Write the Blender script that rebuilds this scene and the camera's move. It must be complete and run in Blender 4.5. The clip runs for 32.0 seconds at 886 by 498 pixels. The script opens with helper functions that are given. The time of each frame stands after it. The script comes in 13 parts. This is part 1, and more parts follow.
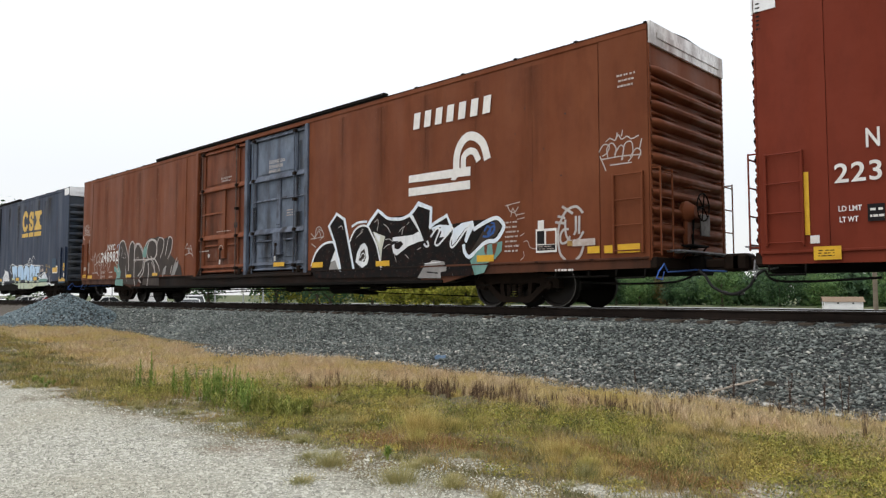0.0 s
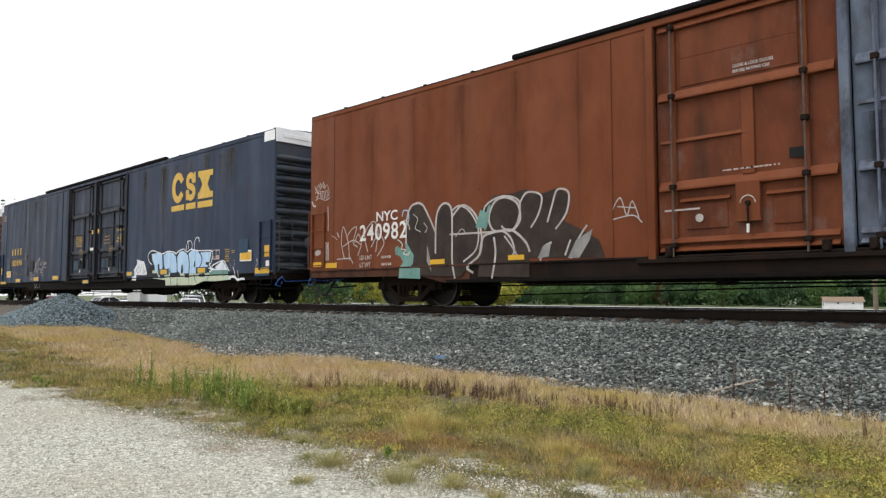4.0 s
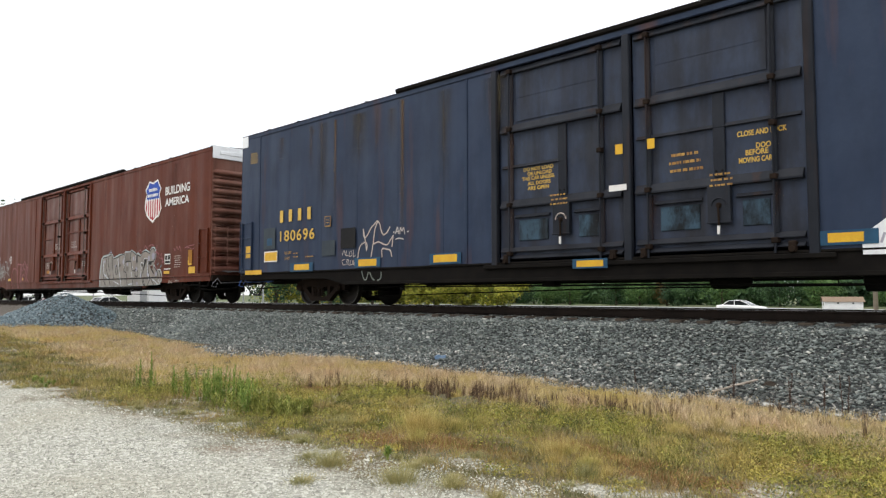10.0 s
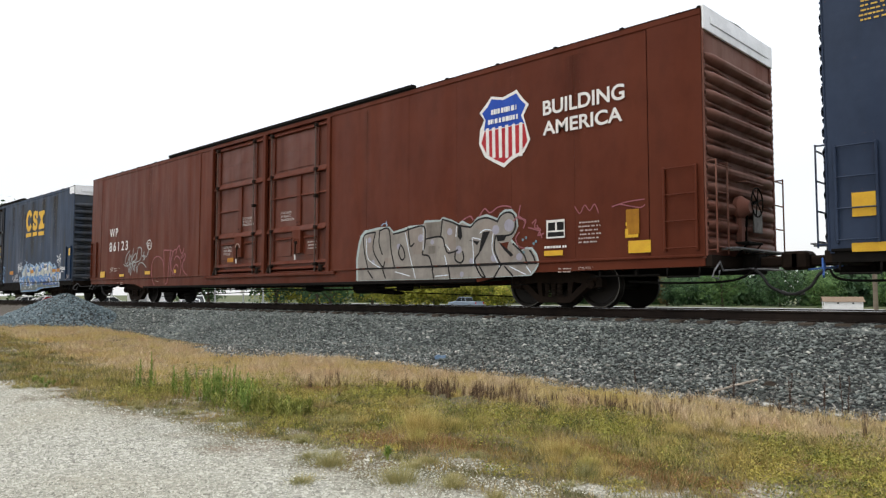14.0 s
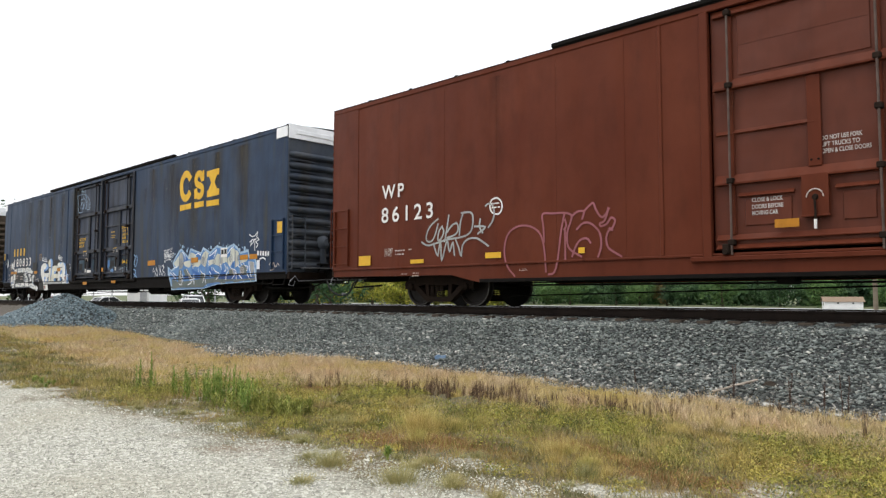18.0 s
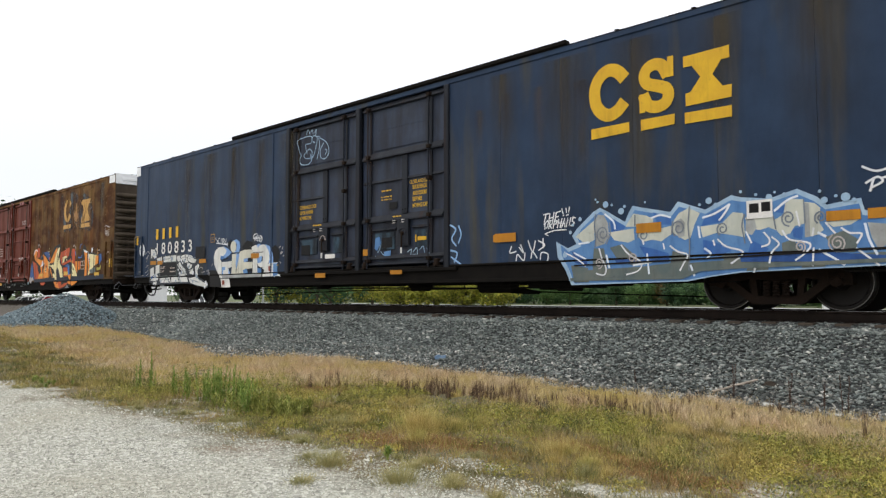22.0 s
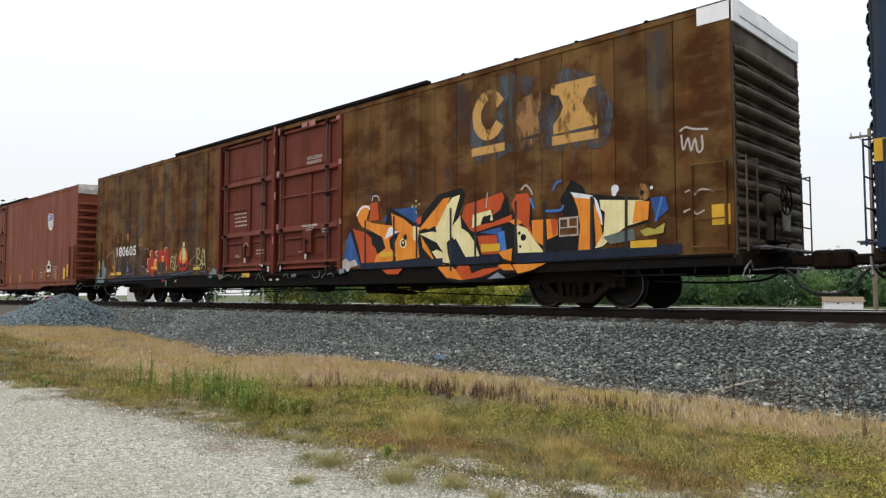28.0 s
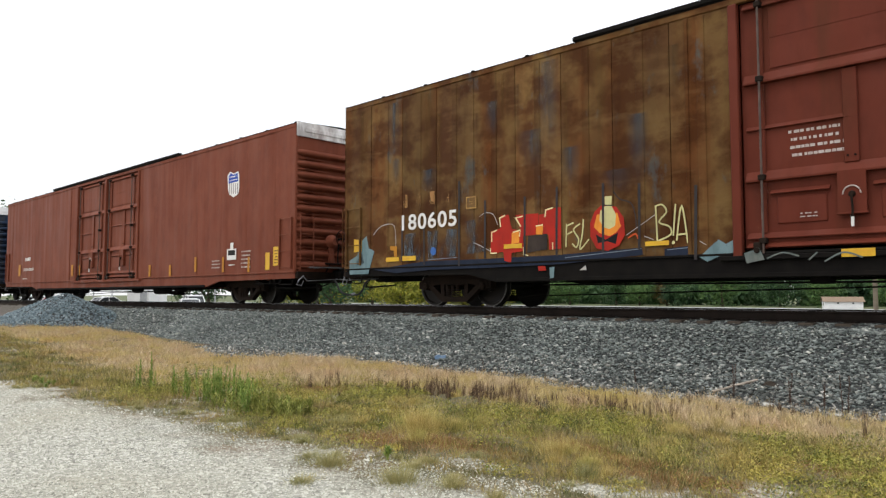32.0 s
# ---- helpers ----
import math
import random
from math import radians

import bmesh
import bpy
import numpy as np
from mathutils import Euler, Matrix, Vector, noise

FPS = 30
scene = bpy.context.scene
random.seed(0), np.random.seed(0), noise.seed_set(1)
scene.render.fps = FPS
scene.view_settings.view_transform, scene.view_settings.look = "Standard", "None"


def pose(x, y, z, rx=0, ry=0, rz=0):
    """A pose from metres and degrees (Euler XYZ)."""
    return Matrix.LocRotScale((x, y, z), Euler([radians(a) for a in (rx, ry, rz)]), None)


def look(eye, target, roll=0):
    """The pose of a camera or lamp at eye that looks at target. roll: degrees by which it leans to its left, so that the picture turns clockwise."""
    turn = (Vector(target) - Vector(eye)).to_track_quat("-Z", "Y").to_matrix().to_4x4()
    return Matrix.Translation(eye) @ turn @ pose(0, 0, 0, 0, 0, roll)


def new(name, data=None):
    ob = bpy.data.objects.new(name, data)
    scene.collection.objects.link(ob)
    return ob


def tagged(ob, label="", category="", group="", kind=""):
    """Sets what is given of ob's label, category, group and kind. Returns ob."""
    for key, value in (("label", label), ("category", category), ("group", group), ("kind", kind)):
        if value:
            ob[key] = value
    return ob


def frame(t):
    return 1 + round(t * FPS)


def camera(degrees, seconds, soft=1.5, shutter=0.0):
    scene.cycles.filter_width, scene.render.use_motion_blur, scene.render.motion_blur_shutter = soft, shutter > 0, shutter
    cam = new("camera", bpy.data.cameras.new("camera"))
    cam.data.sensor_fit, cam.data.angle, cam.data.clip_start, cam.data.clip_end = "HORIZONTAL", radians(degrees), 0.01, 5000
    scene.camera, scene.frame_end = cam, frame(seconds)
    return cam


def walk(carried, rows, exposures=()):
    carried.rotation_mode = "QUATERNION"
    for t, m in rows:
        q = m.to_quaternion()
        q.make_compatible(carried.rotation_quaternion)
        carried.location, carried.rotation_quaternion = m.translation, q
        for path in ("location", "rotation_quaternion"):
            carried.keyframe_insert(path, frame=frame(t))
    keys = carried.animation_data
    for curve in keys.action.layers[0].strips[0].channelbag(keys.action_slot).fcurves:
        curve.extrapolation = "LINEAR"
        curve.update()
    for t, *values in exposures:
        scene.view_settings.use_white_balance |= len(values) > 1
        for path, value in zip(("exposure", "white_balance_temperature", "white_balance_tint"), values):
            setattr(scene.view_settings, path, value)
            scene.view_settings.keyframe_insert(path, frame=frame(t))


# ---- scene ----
# The world: z = 0 is the top of the rails, x runs along the track, y away from the road side.
EYE = (0.0, 0.0, 0.2307)
YAW, PITCH = radians(-44.12), radians(3.696)
AIM = (EYE[0] + math.sin(YAW) * math.cos(PITCH), EYE[1] + math.cos(YAW) * math.cos(PITCH), EYE[2] + math.sin(PITCH))
cam = camera(62.47, 32.0, soft=1.3)
# the camera's own exposure drifts a little as dark and light cars pass
walk(cam, [(0, look(EYE, AIM)), (32, look(EYE, AIM))],
     exposures=[(0, -0.16), (1.5, -0.12), (3, 0.0), (6, -0.02), (7.5, -0.12), (9, -0.04), (10.5, 0.11), (12, 0.11), (13.2, 0.09), (14.2, -0.08), (16, 0.08), (17, 0.13), (18.5, 0.11), (20, 0.02), (21.3, -0.18), (23, 0.0), (25.2, 0.02), (28, -0.20), (29.5, -0.08), (32, 0.06)])

SIDE_Y = 11.74          # near side of the cars
CAR_W = 3.10
CAR_L = 26.7
TRACK_Y = SIDE_Y + CAR_W / 2
SPEED = 4.15            # metres a second, to the right
GROUND_Z = -1.10

# ---- light: bright overcast ----
world = bpy.data.worlds.new("overcast_sky")
scene.world = world
world.use_nodes = True
wn, wl = world.node_tree.nodes, world.node_tree.links
wn.clear()
sky = wn.new("ShaderNodeTexSky")
sky.sky_type, sky.sun_disc = "NISHITA", False
sky.sun_elevation, sky.sun_rotation = radians(61.7), radians(-158.2)
sky.dust_density, sky.ozone_density = 4.0, 0.5
bg_sky = wn.new("ShaderNodeBackground")
bg_sky.inputs["Strength"].default_value = 0.05
wl.new(sky.outputs[0], bg_sky.inputs[0])
bg_cloud = wn.new("ShaderNodeBackground")
bg_cloud.inputs["Color"].default_value = (0.98, 0.99, 1.0, 1)
# an overcast sky is brighter overhead than at the horizon
w_co = wn.new("ShaderNodeTexCoord")
w_sep = wn.new("ShaderNodeSeparateXYZ")
w_map = wn.new("ShaderNodeMapRange")
w_map.inputs["From Min"].default_value, w_map.inputs["From Max"].default_value = 0.15, 1.0
w_map.inputs["To Min"].default_value, w_map.inputs["To Max"].default_value = 0.93, 1.75
wl.new(w_co.outputs["Generated"], w_sep.inputs[0])
wl.new(w_sep.outputs["Z"], w_map.inputs["Value"])
wl.new(w_map.outputs[0], bg_cloud.inputs["Strength"])
both = wn.new("ShaderNodeAddShader")
wout = wn.new("ShaderNodeOutputWorld")
wl.new(bg_sky.outputs[0], both.inputs[0])
wl.new(bg_cloud.outputs[0], both.inputs[1])
wl.new(both.outputs[0], wout.inputs[0])
sun = new("sun", bpy.data.lights.new("sun", "SUN"))
sun.data.energy, sun.data.angle, sun.data.color = 0.5, radians(25), (1.0, 0.95, 0.86)
sun.matrix_world = look((-10, -25, 50), (0, 0, 0))


# ---- materials ----
def node_mat(name):
    m = bpy.data.materials.new(name)
    m.use_nodes = True
    nt = m.node_tree
    return m, nt, nt.nodes["Principled BSDF"]


def link(nt, a, b):
    nt.links.new(a, b)


def coords(nt, kind="Object", scale=(1, 1, 1), shift=(0, 0, 0)):
    mp = nt.nodes.new("ShaderNodeMapping")
    mp.inputs["Scale"].default_value = scale
    mp.inputs["Location"].default_value = shift
    if kind == "World":
        link(nt, nt.nodes.new("ShaderNodeNewGeometry").outputs["Position"], mp.inputs[0])
    else:
        link(nt, nt.nodes.new("ShaderNodeTexCoord").outputs["Object"], mp.inputs[0])
    return mp.outputs[0]


def noise_tex(nt, vec, scale, detail=4, rough=0.6):
    n = nt.nodes.new("ShaderNodeTexNoise")
    n.inputs["Scale"].default_value, n.inputs["Detail"].default_value, n.inputs["Roughness"].default_value = scale, detail, rough
    link(nt, vec, n.inputs["Vector"])
    return n.outputs["Fac"]


def ramp(nt, fac, stops):
    r = nt.nodes.new("ShaderNodeValToRGB")
    el = r.color_ramp.elements
    while len(el) < len(stops):
        el.new(0.5)
    for e, (p, c) in zip(el, stops):
        e.position = p
        e.color = (c, c, c, 1) if isinstance(c, (int, float)) else (*c, 1)
    link(nt, fac, r.inputs[0])
    return r.outputs[0]


def mix(nt, fac, a, b, mode="MIX"):
    m = nt.nodes.new("ShaderNodeMix")
    m.data_type, m.blend_type = "RGBA", mode
    for k, v in ((0, fac), (6, a), (7, b)):
        if isinstance(v, tuple):
            m.inputs[k].default_value = (*v, 1)
        elif isinstance(v, (int, float)):
            m.inputs[k].default_value = v
        else:
            link(nt, v, m.inputs[k])
    return m.outputs[2]


def bump(nt, bsdf, height, strength, distance=0.01):
    b = nt.nodes.new("ShaderNodeBump")
    b.inputs["Strength"].default_value, b.inputs["Distance"].default_value = strength, distance
    link(nt, height, b.inputs["Height"])
    link(nt, b.outputs[0], bsdf.inputs["Normal"])


def plain(name, a, b, scale=6.0, rough=0.6, metal=0.0, bumpy=0.15, kind="Object", fine=60.0):
    """Two tones mixed at two scales, with fine relief."""
    m, nt, bs = node_mat(name)
    v = coords(nt, kind)
    big = noise_tex(nt, v, scale)
    small = noise_tex(nt, v, fine, 3)
    col = mix(nt, ramp(nt, big, [(0.35, 0.0), (0.68, 1.0)]), a, b)
    col = mix(nt, ramp(nt, small, [(0.4, 0.0), (0.75, 0.35)]), col, tuple(0.6 * x for x in a))
    link(nt, col, bs.inputs["Base Color"])
    link(nt, ramp(nt, big, [(0.3, max(0.05, rough - 0.12)), (0.7, min(1, rough + 0.12))]), bs.inputs["Roughness"])
    bs.inputs["Metallic"].default_value = metal
    bs.inputs["Specular IOR Level"].default_value = 0.3 if rough < 0.7 else 0.05
    bump(nt, bs, small, bumpy, 0.004)
    return m


def car_paint(name, base, faded, rust, rusty=0.25, shift=(0, 0, 0), rough=0.5, blotch=0.0, old=(0.050, 0.068, 0.085), tone=0.08, gloss=0.10, broadly=False, dents=0.0, wide=1.2):
    """Weathered freight-car enamel: faded blotches, vertical streaks of rust and dirt, oil-canned sheet."""
    m, nt, bs = node_mat(name)
    base, faded = tuple(1.10 * c for c in base), tuple(1.10 * c for c in faded)
    v = coords(nt, "Object", (1, 1, 1), shift)
    broad = noise_tex(nt, v, 0.7, 5)
    col = mix(nt, ramp(nt, broad, [(0.36, 0.0), (0.66, 1.0)]), base, faded)
    streak = noise_tex(nt, coords(nt, "Object", (wide, wide, 0.12), shift), 1.6, 5, 0.55)
    high = 0.72 - 0.25 * rusty
    col = mix(nt, ramp(nt, streak, [(high - 0.10, 0.0), (high + 0.10, min(1.0, 0.35 + rusty))]), col, rust)
    dirt = noise_tex(nt, coords(nt, "Object", (1.3, 1.3, 0.5), shift), 1.9, 7, 0.62)
    col = mix(nt, ramp(nt, dirt, [(0.48, 0.0), (0.75, 0.38)]), col, tuple(0.45 * c for c in base))
    if blotch:
        if broadly:
            spots = noise_tex(nt, coords(nt, "Object", (1.0, 1.0, 1.15), shift), 1.1, 6, 0.58)
            col = mix(nt, ramp(nt, spots, [(0.43, 0.0), (0.57, blotch)]), col, tuple(0.46 * c for c in rust))
            smear = noise_tex(nt, coords(nt, "Object", (0.5, 0.5, 2.2), shift), 1.7, 5, 0.6)
            col = mix(nt, ramp(nt, smear, [(0.54, 0.0), (0.68, 0.45)]), col, (0.165, 0.098, 0.040))
        else:
            spots = noise_tex(nt, coords(nt, "Object", (1.5, 1.5, 0.75), shift), 1.5, 8, 0.72)
            col = mix(nt, ramp(nt, spots, [(0.44, 0.0), (0.60, blotch)]), col, tuple(0.42 * c for c in rust))
        bare = noise_tex(nt, coords(nt, "Object", (1.2, 1.2, 0.6), (shift[0] + 7, shift[1], shift[2] + 3)), 1.3, 7, 0.7)
        col = mix(nt, ramp(nt, bare, [(0.585 if broadly else 0.55, 0.0), (0.72 if broadly else 0.68, blotch)]), col, old)
    chips = noise_tex(nt, v, 16.0, 6, 0.7)
    col = mix(nt, ramp(nt, chips, [(0.66, 0.0), (0.74, 0.55)]), col, rust)
    oi = nt.nodes.new("ShaderNodeObjectInfo")
    shade = ramp(nt, oi.outputs["Random"], [(0.0, (1 - tone,) * 3), (1.0, (1 + tone,) * 3)])
    col = mix(nt, 1.0, col, shade, "MULTIPLY")
    link(nt, col, bs.inputs["Base Color"])
    link(nt, ramp(nt, streak, [(0.35, rough), (0.75, min(1.0, rough + 0.35))]), bs.inputs["Roughness"])
    # a grey specular tint keeps the sheen low at glancing angles
    bs.inputs["Specular IOR Level"].default_value = min(1.0, 2.8 * gloss)
    bs.inputs["Specular Tint"].default_value = (0.36, 0.36, 0.36, 1)
    if dents:
        sag = noise_tex(nt, coords(nt, "Object", (0.8, 0.8, 1.1), shift), 1.5, 1.5, 0.4)
        bump(nt, bs, sag, dents, 0.20)
    else:
        bump(nt, bs, noise_tex(nt, v, 3.5, 3, 0.5), 0.22, 0.03)
    return m


def spray(name, a, b, rough=0.5):
    """Aerosol paint: cloudy, scuffed, with dirt washed down over it."""
    m, nt, bs = node_mat(name)
    v = coords(nt)
    col = mix(nt, ramp(nt, noise_tex(nt, v, 2.2, 5), [(0.36, 0.0), (0.64, 1.0)]), a, b)
    wash = noise_tex(nt, coords(nt, "Object", (4, 4, 0.7)), 1.6, 6, 0.65)
    col = mix(nt, ramp(nt, wash, [(0.50, 0.0), (0.72, 0.45)]), col, tuple(0.45 * c + 0.006 for c in a))
    scuff = noise_tex(nt, v, 11, 7, 0.72)
    col = mix(nt, ramp(nt, scuff, [(0.60, 0.0), (0.70, 0.55)]), col, tuple(0.40 * c + 0.022 for c in a))
    link(nt, col, bs.inputs["Base Color"])
    bs.inputs["Roughness"].default_value = rough
    bs.inputs["Specular IOR Level"].default_value = 0.12
    return m


RUST = (0.16, 0.065, 0.028)
M = {}
M["brown_a"] = car_paint("oxide_red_paint_dull", (0.1277, 0.0376, 0.0157), (0.1524, 0.0496, 0.0213), (0.10, 0.030, 0.014), 0.12, (3, 0, 1), tone=0.04, gloss=0.09)
M["blue_b"] = car_paint("dark_blue_paint", (0.0145, 0.0245, 0.0500), (0.0225, 0.0355, 0.0660), RUST, 0.16, (9, 0, 4), tone=0.05, gloss=0.2)
M["blue_door_b"] = car_paint("grimy_dark_blue_paint", (0.0160, 0.0240, 0.0460), (0.0270, 0.0385, 0.0660), (0.020, 0.017, 0.015), 0.48, (1, 0, 7), 0.5, 0.35, (0.035, 0.04, 0.05), 0.05, gloss=0.26, dents=0.25)
M["door_frame_b"] = car_paint("grimy_black_brown_door_frame", (0.0120, 0.0140, 0.0190), (0.0210, 0.0235, 0.0300), (0.070, 0.036, 0.019), 0.34, (11, 0, 7), tone=0.08, gloss=0.10)
M["door_scuffed"] = car_paint("scuffed_blue_and_black_panel", (0.035, 0.060, 0.085), (0.045, 0.085, 0.12), (0.020, 0.018, 0.017), 0.5, (13, 0, 1), 0.5, 0.9, (0.012, 0.013, 0.016))
M["brown_c"] = car_paint("oxide_red_paint_fresh", (0.078, 0.0180, 0.0083), (0.095, 0.0240, 0.0113), (0.075, 0.016, 0.010), 0.05, (5, 0, 9), 0.42, tone=0.03, gloss=0.08)
M["brown_c_door"] = car_paint("dented_glossy_oxide_red_door", (0.076, 0.0185, 0.0088), (0.094, 0.0245, 0.0122), (0.045, 0.016, 0.011), 0.30, (5, 0, 2), 0.36, tone=0.03, gloss=0.17, dents=0.30)
M["brown_a_door"] = car_paint("scuffed_oxide_red_door", (0.118, 0.0330, 0.0140), (0.142, 0.0450, 0.0200), (0.050, 0.026, 0.018), 0.42, (6, 0, 2), 0.5, 0.25, (0.22, 0.19, 0.17), tone=0.03, gloss=0.10, dents=0.25)
M["blue_d"] = car_paint("slate_blue_paint", (0.0081, 0.0210, 0.0493), (0.0147, 0.0334, 0.0710), (0.072, 0.062, 0.036), 0.40, (15, 0, 2), tone=0.05, gloss=0.2)
M["rust_e"] = car_paint("rusted_through_paint", (0.148, 0.088, 0.030), (0.088, 0.040, 0.015), (0.125, 0.042, 0.013), 0.50, (21, 0, 5), 0.7, 0.9, (0.072, 0.086, 0.084), 0.20, 0.08, True)
M["red_door_e"] = car_paint("maroon_door_paint", (0.096, 0.0200, 0.0108), (0.116, 0.0262, 0.0145), (0.075, 0.030, 0.016), 0.30, (2, 0, 3), tone=0.04, gloss=0.10, dents=0.22)
M["brown_f"] = car_paint("chalky_oxide_red_paint", (0.138, 0.0380, 0.0205), (0.165, 0.050, 0.0280), (0.12, 0.034, 0.02), 0.16, (31, 0, 6), tone=0.03, gloss=0.07)
M["brown_z"] = car_paint("deep_oxide_red_paint", (0.1308, 0.02286, 0.01139), (0.153, 0.02954, 0.01547), (0.08, 0.02, 0.012), 0.06, (41, 0, 8), tone=0.03, gloss=0.09)
M["grey_door"] = car_paint("blue_grey_door_paint", (0.086, 0.112, 0.160), (0.135, 0.165, 0.215), (0.045, 0.036, 0.028), 0.38, (4, 0, 2), 0.5, 0.38, (0.15, 0.16, 0.17), 0.05, gloss=0.16, dents=0.22)
M["sill_a"] = car_paint("grimy_brown_sill_paint", (0.050, 0.022, 0.014), (0.085, 0.032, 0.017), (0.02, 0.016, 0.013), 0.45, (8, 0, 3), 0.6, gloss=0.10)
M["sill_mid_a"] = car_paint("sooty_black_brown_sill", (0.010, 0.008, 0.007), (0.022, 0.014, 0.011), (0.035, 0.018, 0.012), 0.35, (8, 0, 9), 0.7, gloss=0.06)
# paler than the blue sides
M["end_pale"] = car_paint("pale_grey_blue_end", (0.032, 0.042, 0.060), (0.070, 0.078, 0.090), (0.10, 0.085, 0.065), 0.30, (14, 0, 6), 0.6, gloss=0.15)
# darker and greyer than the rusted sides
M["end_dull"] = car_paint("dull_brown_grey_end", (0.058, 0.044, 0.032), (0.095, 0.074, 0.055), (0.035, 0.028, 0.022), 0.35, (17, 0, 6), 0.6, gloss=0.12)
# dusty brown, paled to paint the light caught by the end ribs
M["end_lit_c"] = car_paint("dusty_lit_brown_end", (0.140, 0.050, 0.034), (0.178, 0.092, 0.070), (0.060, 0.030, 0.022), 0.30, (19, 0, 6), 0.6, gloss=0.16)
M["dusty_plate"] = plain("dusty_galvanised_plate", (0.17, 0.16, 0.15), (0.10, 0.092, 0.085), 6.0, 0.6, 0.2)
M["rod_dust"] = plain("dusty_brown_rod", (0.105, 0.070, 0.055), (0.060, 0.042, 0.034), 5.0, 0.6)
M["grey_frame"] = car_paint("grimy_blue_grey_paint", (0.085, 0.105, 0.148), (0.125, 0.146, 0.188), (0.030, 0.024, 0.020), 0.38, (6, 0, 2), 0.5, 0.60, (0.05, 0.05, 0.055), 0.08, 0.12)
M["white_cap"] = plain("flaking_white_paint", (0.86, 0.87, 0.88), (0.74, 0.75, 0.76), 3.0, 0.5, 0, 0.1)
M["white_worn"] = car_paint("badly_flaked_white_paint", (0.76, 0.75, 0.74), (0.70, 0.68, 0.66), (0.20, 0.09, 0.06), 0.35, (7, 0, 5), 0.6, 0.5, (0.14, 0.045, 0.026))
# near-black tones for underframes, roofs and small ironwork
M["under"] = plain("near_black_underframe", (0.00675, 0.006, 0.005625), (0.01275, 0.01125, 0.00975), 4.0, 0.8, 0, 0.3)
M["truck"] = plain("rusty_cast_steel", (0.014, 0.0100, 0.0078), (0.026, 0.0170, 0.0125), 5.0, 0.75, 0.0, 0.3)
M["wheel"] = plain("dark_wheel_steel", (0.007, 0.0055, 0.00475), (0.013, 0.0095, 0.0075), 5.0, 0.6, 0.3, 0.2)
M["tread"] = plain("polished_wheel_tread", (0.15, 0.145, 0.14), (0.10, 0.095, 0.09), 8.0, 0.3, 1.0, 0.05)
M["rail"] = plain("rusty_rail_steel", (0.030, 0.022, 0.018), (0.020, 0.016, 0.014), 3.0, 0.75, 0.2, 0.2, "World")
M["railhead"] = plain("polished_rail_head", (0.36, 0.36, 0.36), (0.26, 0.26, 0.27), 2.0, 0.28, 1.0, 0.03, "World")
M["tie"] = plain("creosoted_timber", (0.050, 0.040, 0.032), (0.085, 0.070, 0.056), 4.0, 0.85, 0, 0.4)
M["yellow"] = plain("yellow_reflective_sheet", (0.66, 0.39, 0.02), (0.58, 0.32, 0.02), 6.0, 0.4, 0, 0.03)
M["gold"] = plain("faded_yellow_lettering", (0.62, 0.40, 0.07), (0.52, 0.33, 0.06), 5.0, 0.55, 0, 0.05)
M["gold_old"] = plain("flaked_yellow_lettering", (0.40, 0.24, 0.06), (0.17, 0.08, 0.03), 7.0, 0.65, 0, 0.1)
M["white"] = plain("white_stencil_paint", (0.76, 0.74, 0.71), (0.64, 0.62, 0.59), 6.0, 0.5, 0, 0.03)
M["white_dim"] = plain("worn_white_stencil_paint", (0.50, 0.44, 0.40), (0.34, 0.26, 0.22), 9.0, 0.6, 0, 0.03)
M["pipe"] = plain("brake_hose_rubber", (0.018, 0.018, 0.018), (0.03, 0.03, 0.03), 8.0, 0.6)
M["steel"] = plain("galvanised_rod", (0.25, 0.25, 0.26), (0.16, 0.16, 0.17), 9.0, 0.5, 0.5)


def ballast_mat(name, stops):
    m, nt, bs = node_mat(name)
    g = nt.nodes.new("ShaderNodeNewGeometry")
    col = ramp(nt, g.outputs["Random Per Island"], stops)
    v = coords(nt, "World")
    col = mix(nt, ramp(nt, noise_tex(nt, v, 0.7, 4), [(0.4, 0.0), (0.7, 0.30)]), col, (0.080, 0.082, 0.072))
    col = mix(nt, ramp(nt, noise_tex(nt, v, 45, 4), [(0.45, 0.0), (0.75, 0.5)]), col, (0.05, 0.055, 0.06))
    link(nt, col, bs.inputs["Base Color"])
    bs.inputs["Roughness"].default_value = 0.85
    bump(nt, bs, noise_tex(nt, v, 60, 4), 0.5, 0.01)
    return m


def bed_mat():
    m, nt, bs = node_mat("gap_shade_ballast_fines")
    v = coords(nt, "World")
    vo = nt.nodes.new("ShaderNodeTexVoronoi")
    vo.inputs["Scale"].default_value = 18.0
    link(nt, v, vo.inputs["Vector"])
    sep = nt.nodes.new("ShaderNodeSeparateColor")
    link(nt, vo.outputs["Color"], sep.inputs[0])
    # near-black tones paint the shade in the gaps between loose stones
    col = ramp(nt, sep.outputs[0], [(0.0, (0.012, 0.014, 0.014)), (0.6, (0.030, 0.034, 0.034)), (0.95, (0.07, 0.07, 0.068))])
    geo = nt.nodes.new("ShaderNodeSeparateXYZ")
    link(nt, nt.nodes.new("ShaderNodeNewGeometry").outputs["Position"], geo.inputs[0])
    west = nt.nodes.new("ShaderNodeMapRange")
    west.inputs["From Min"].default_value, west.inputs["From Max"].default_value = -29.0, -34.0
    west.inputs["To Max"].default_value = 0.85
    link(nt, geo.outputs["X"], west.inputs["Value"])
    col = mix(nt, west.outputs[0], col, (0.115, 0.098, 0.078))
    link(nt, col, bs.inputs["Base Color"])
    bs.inputs["Roughness"].default_value = 0.9
    bump(nt, bs, vo.outputs["Distance"], 0.9, 0.04)
    return m


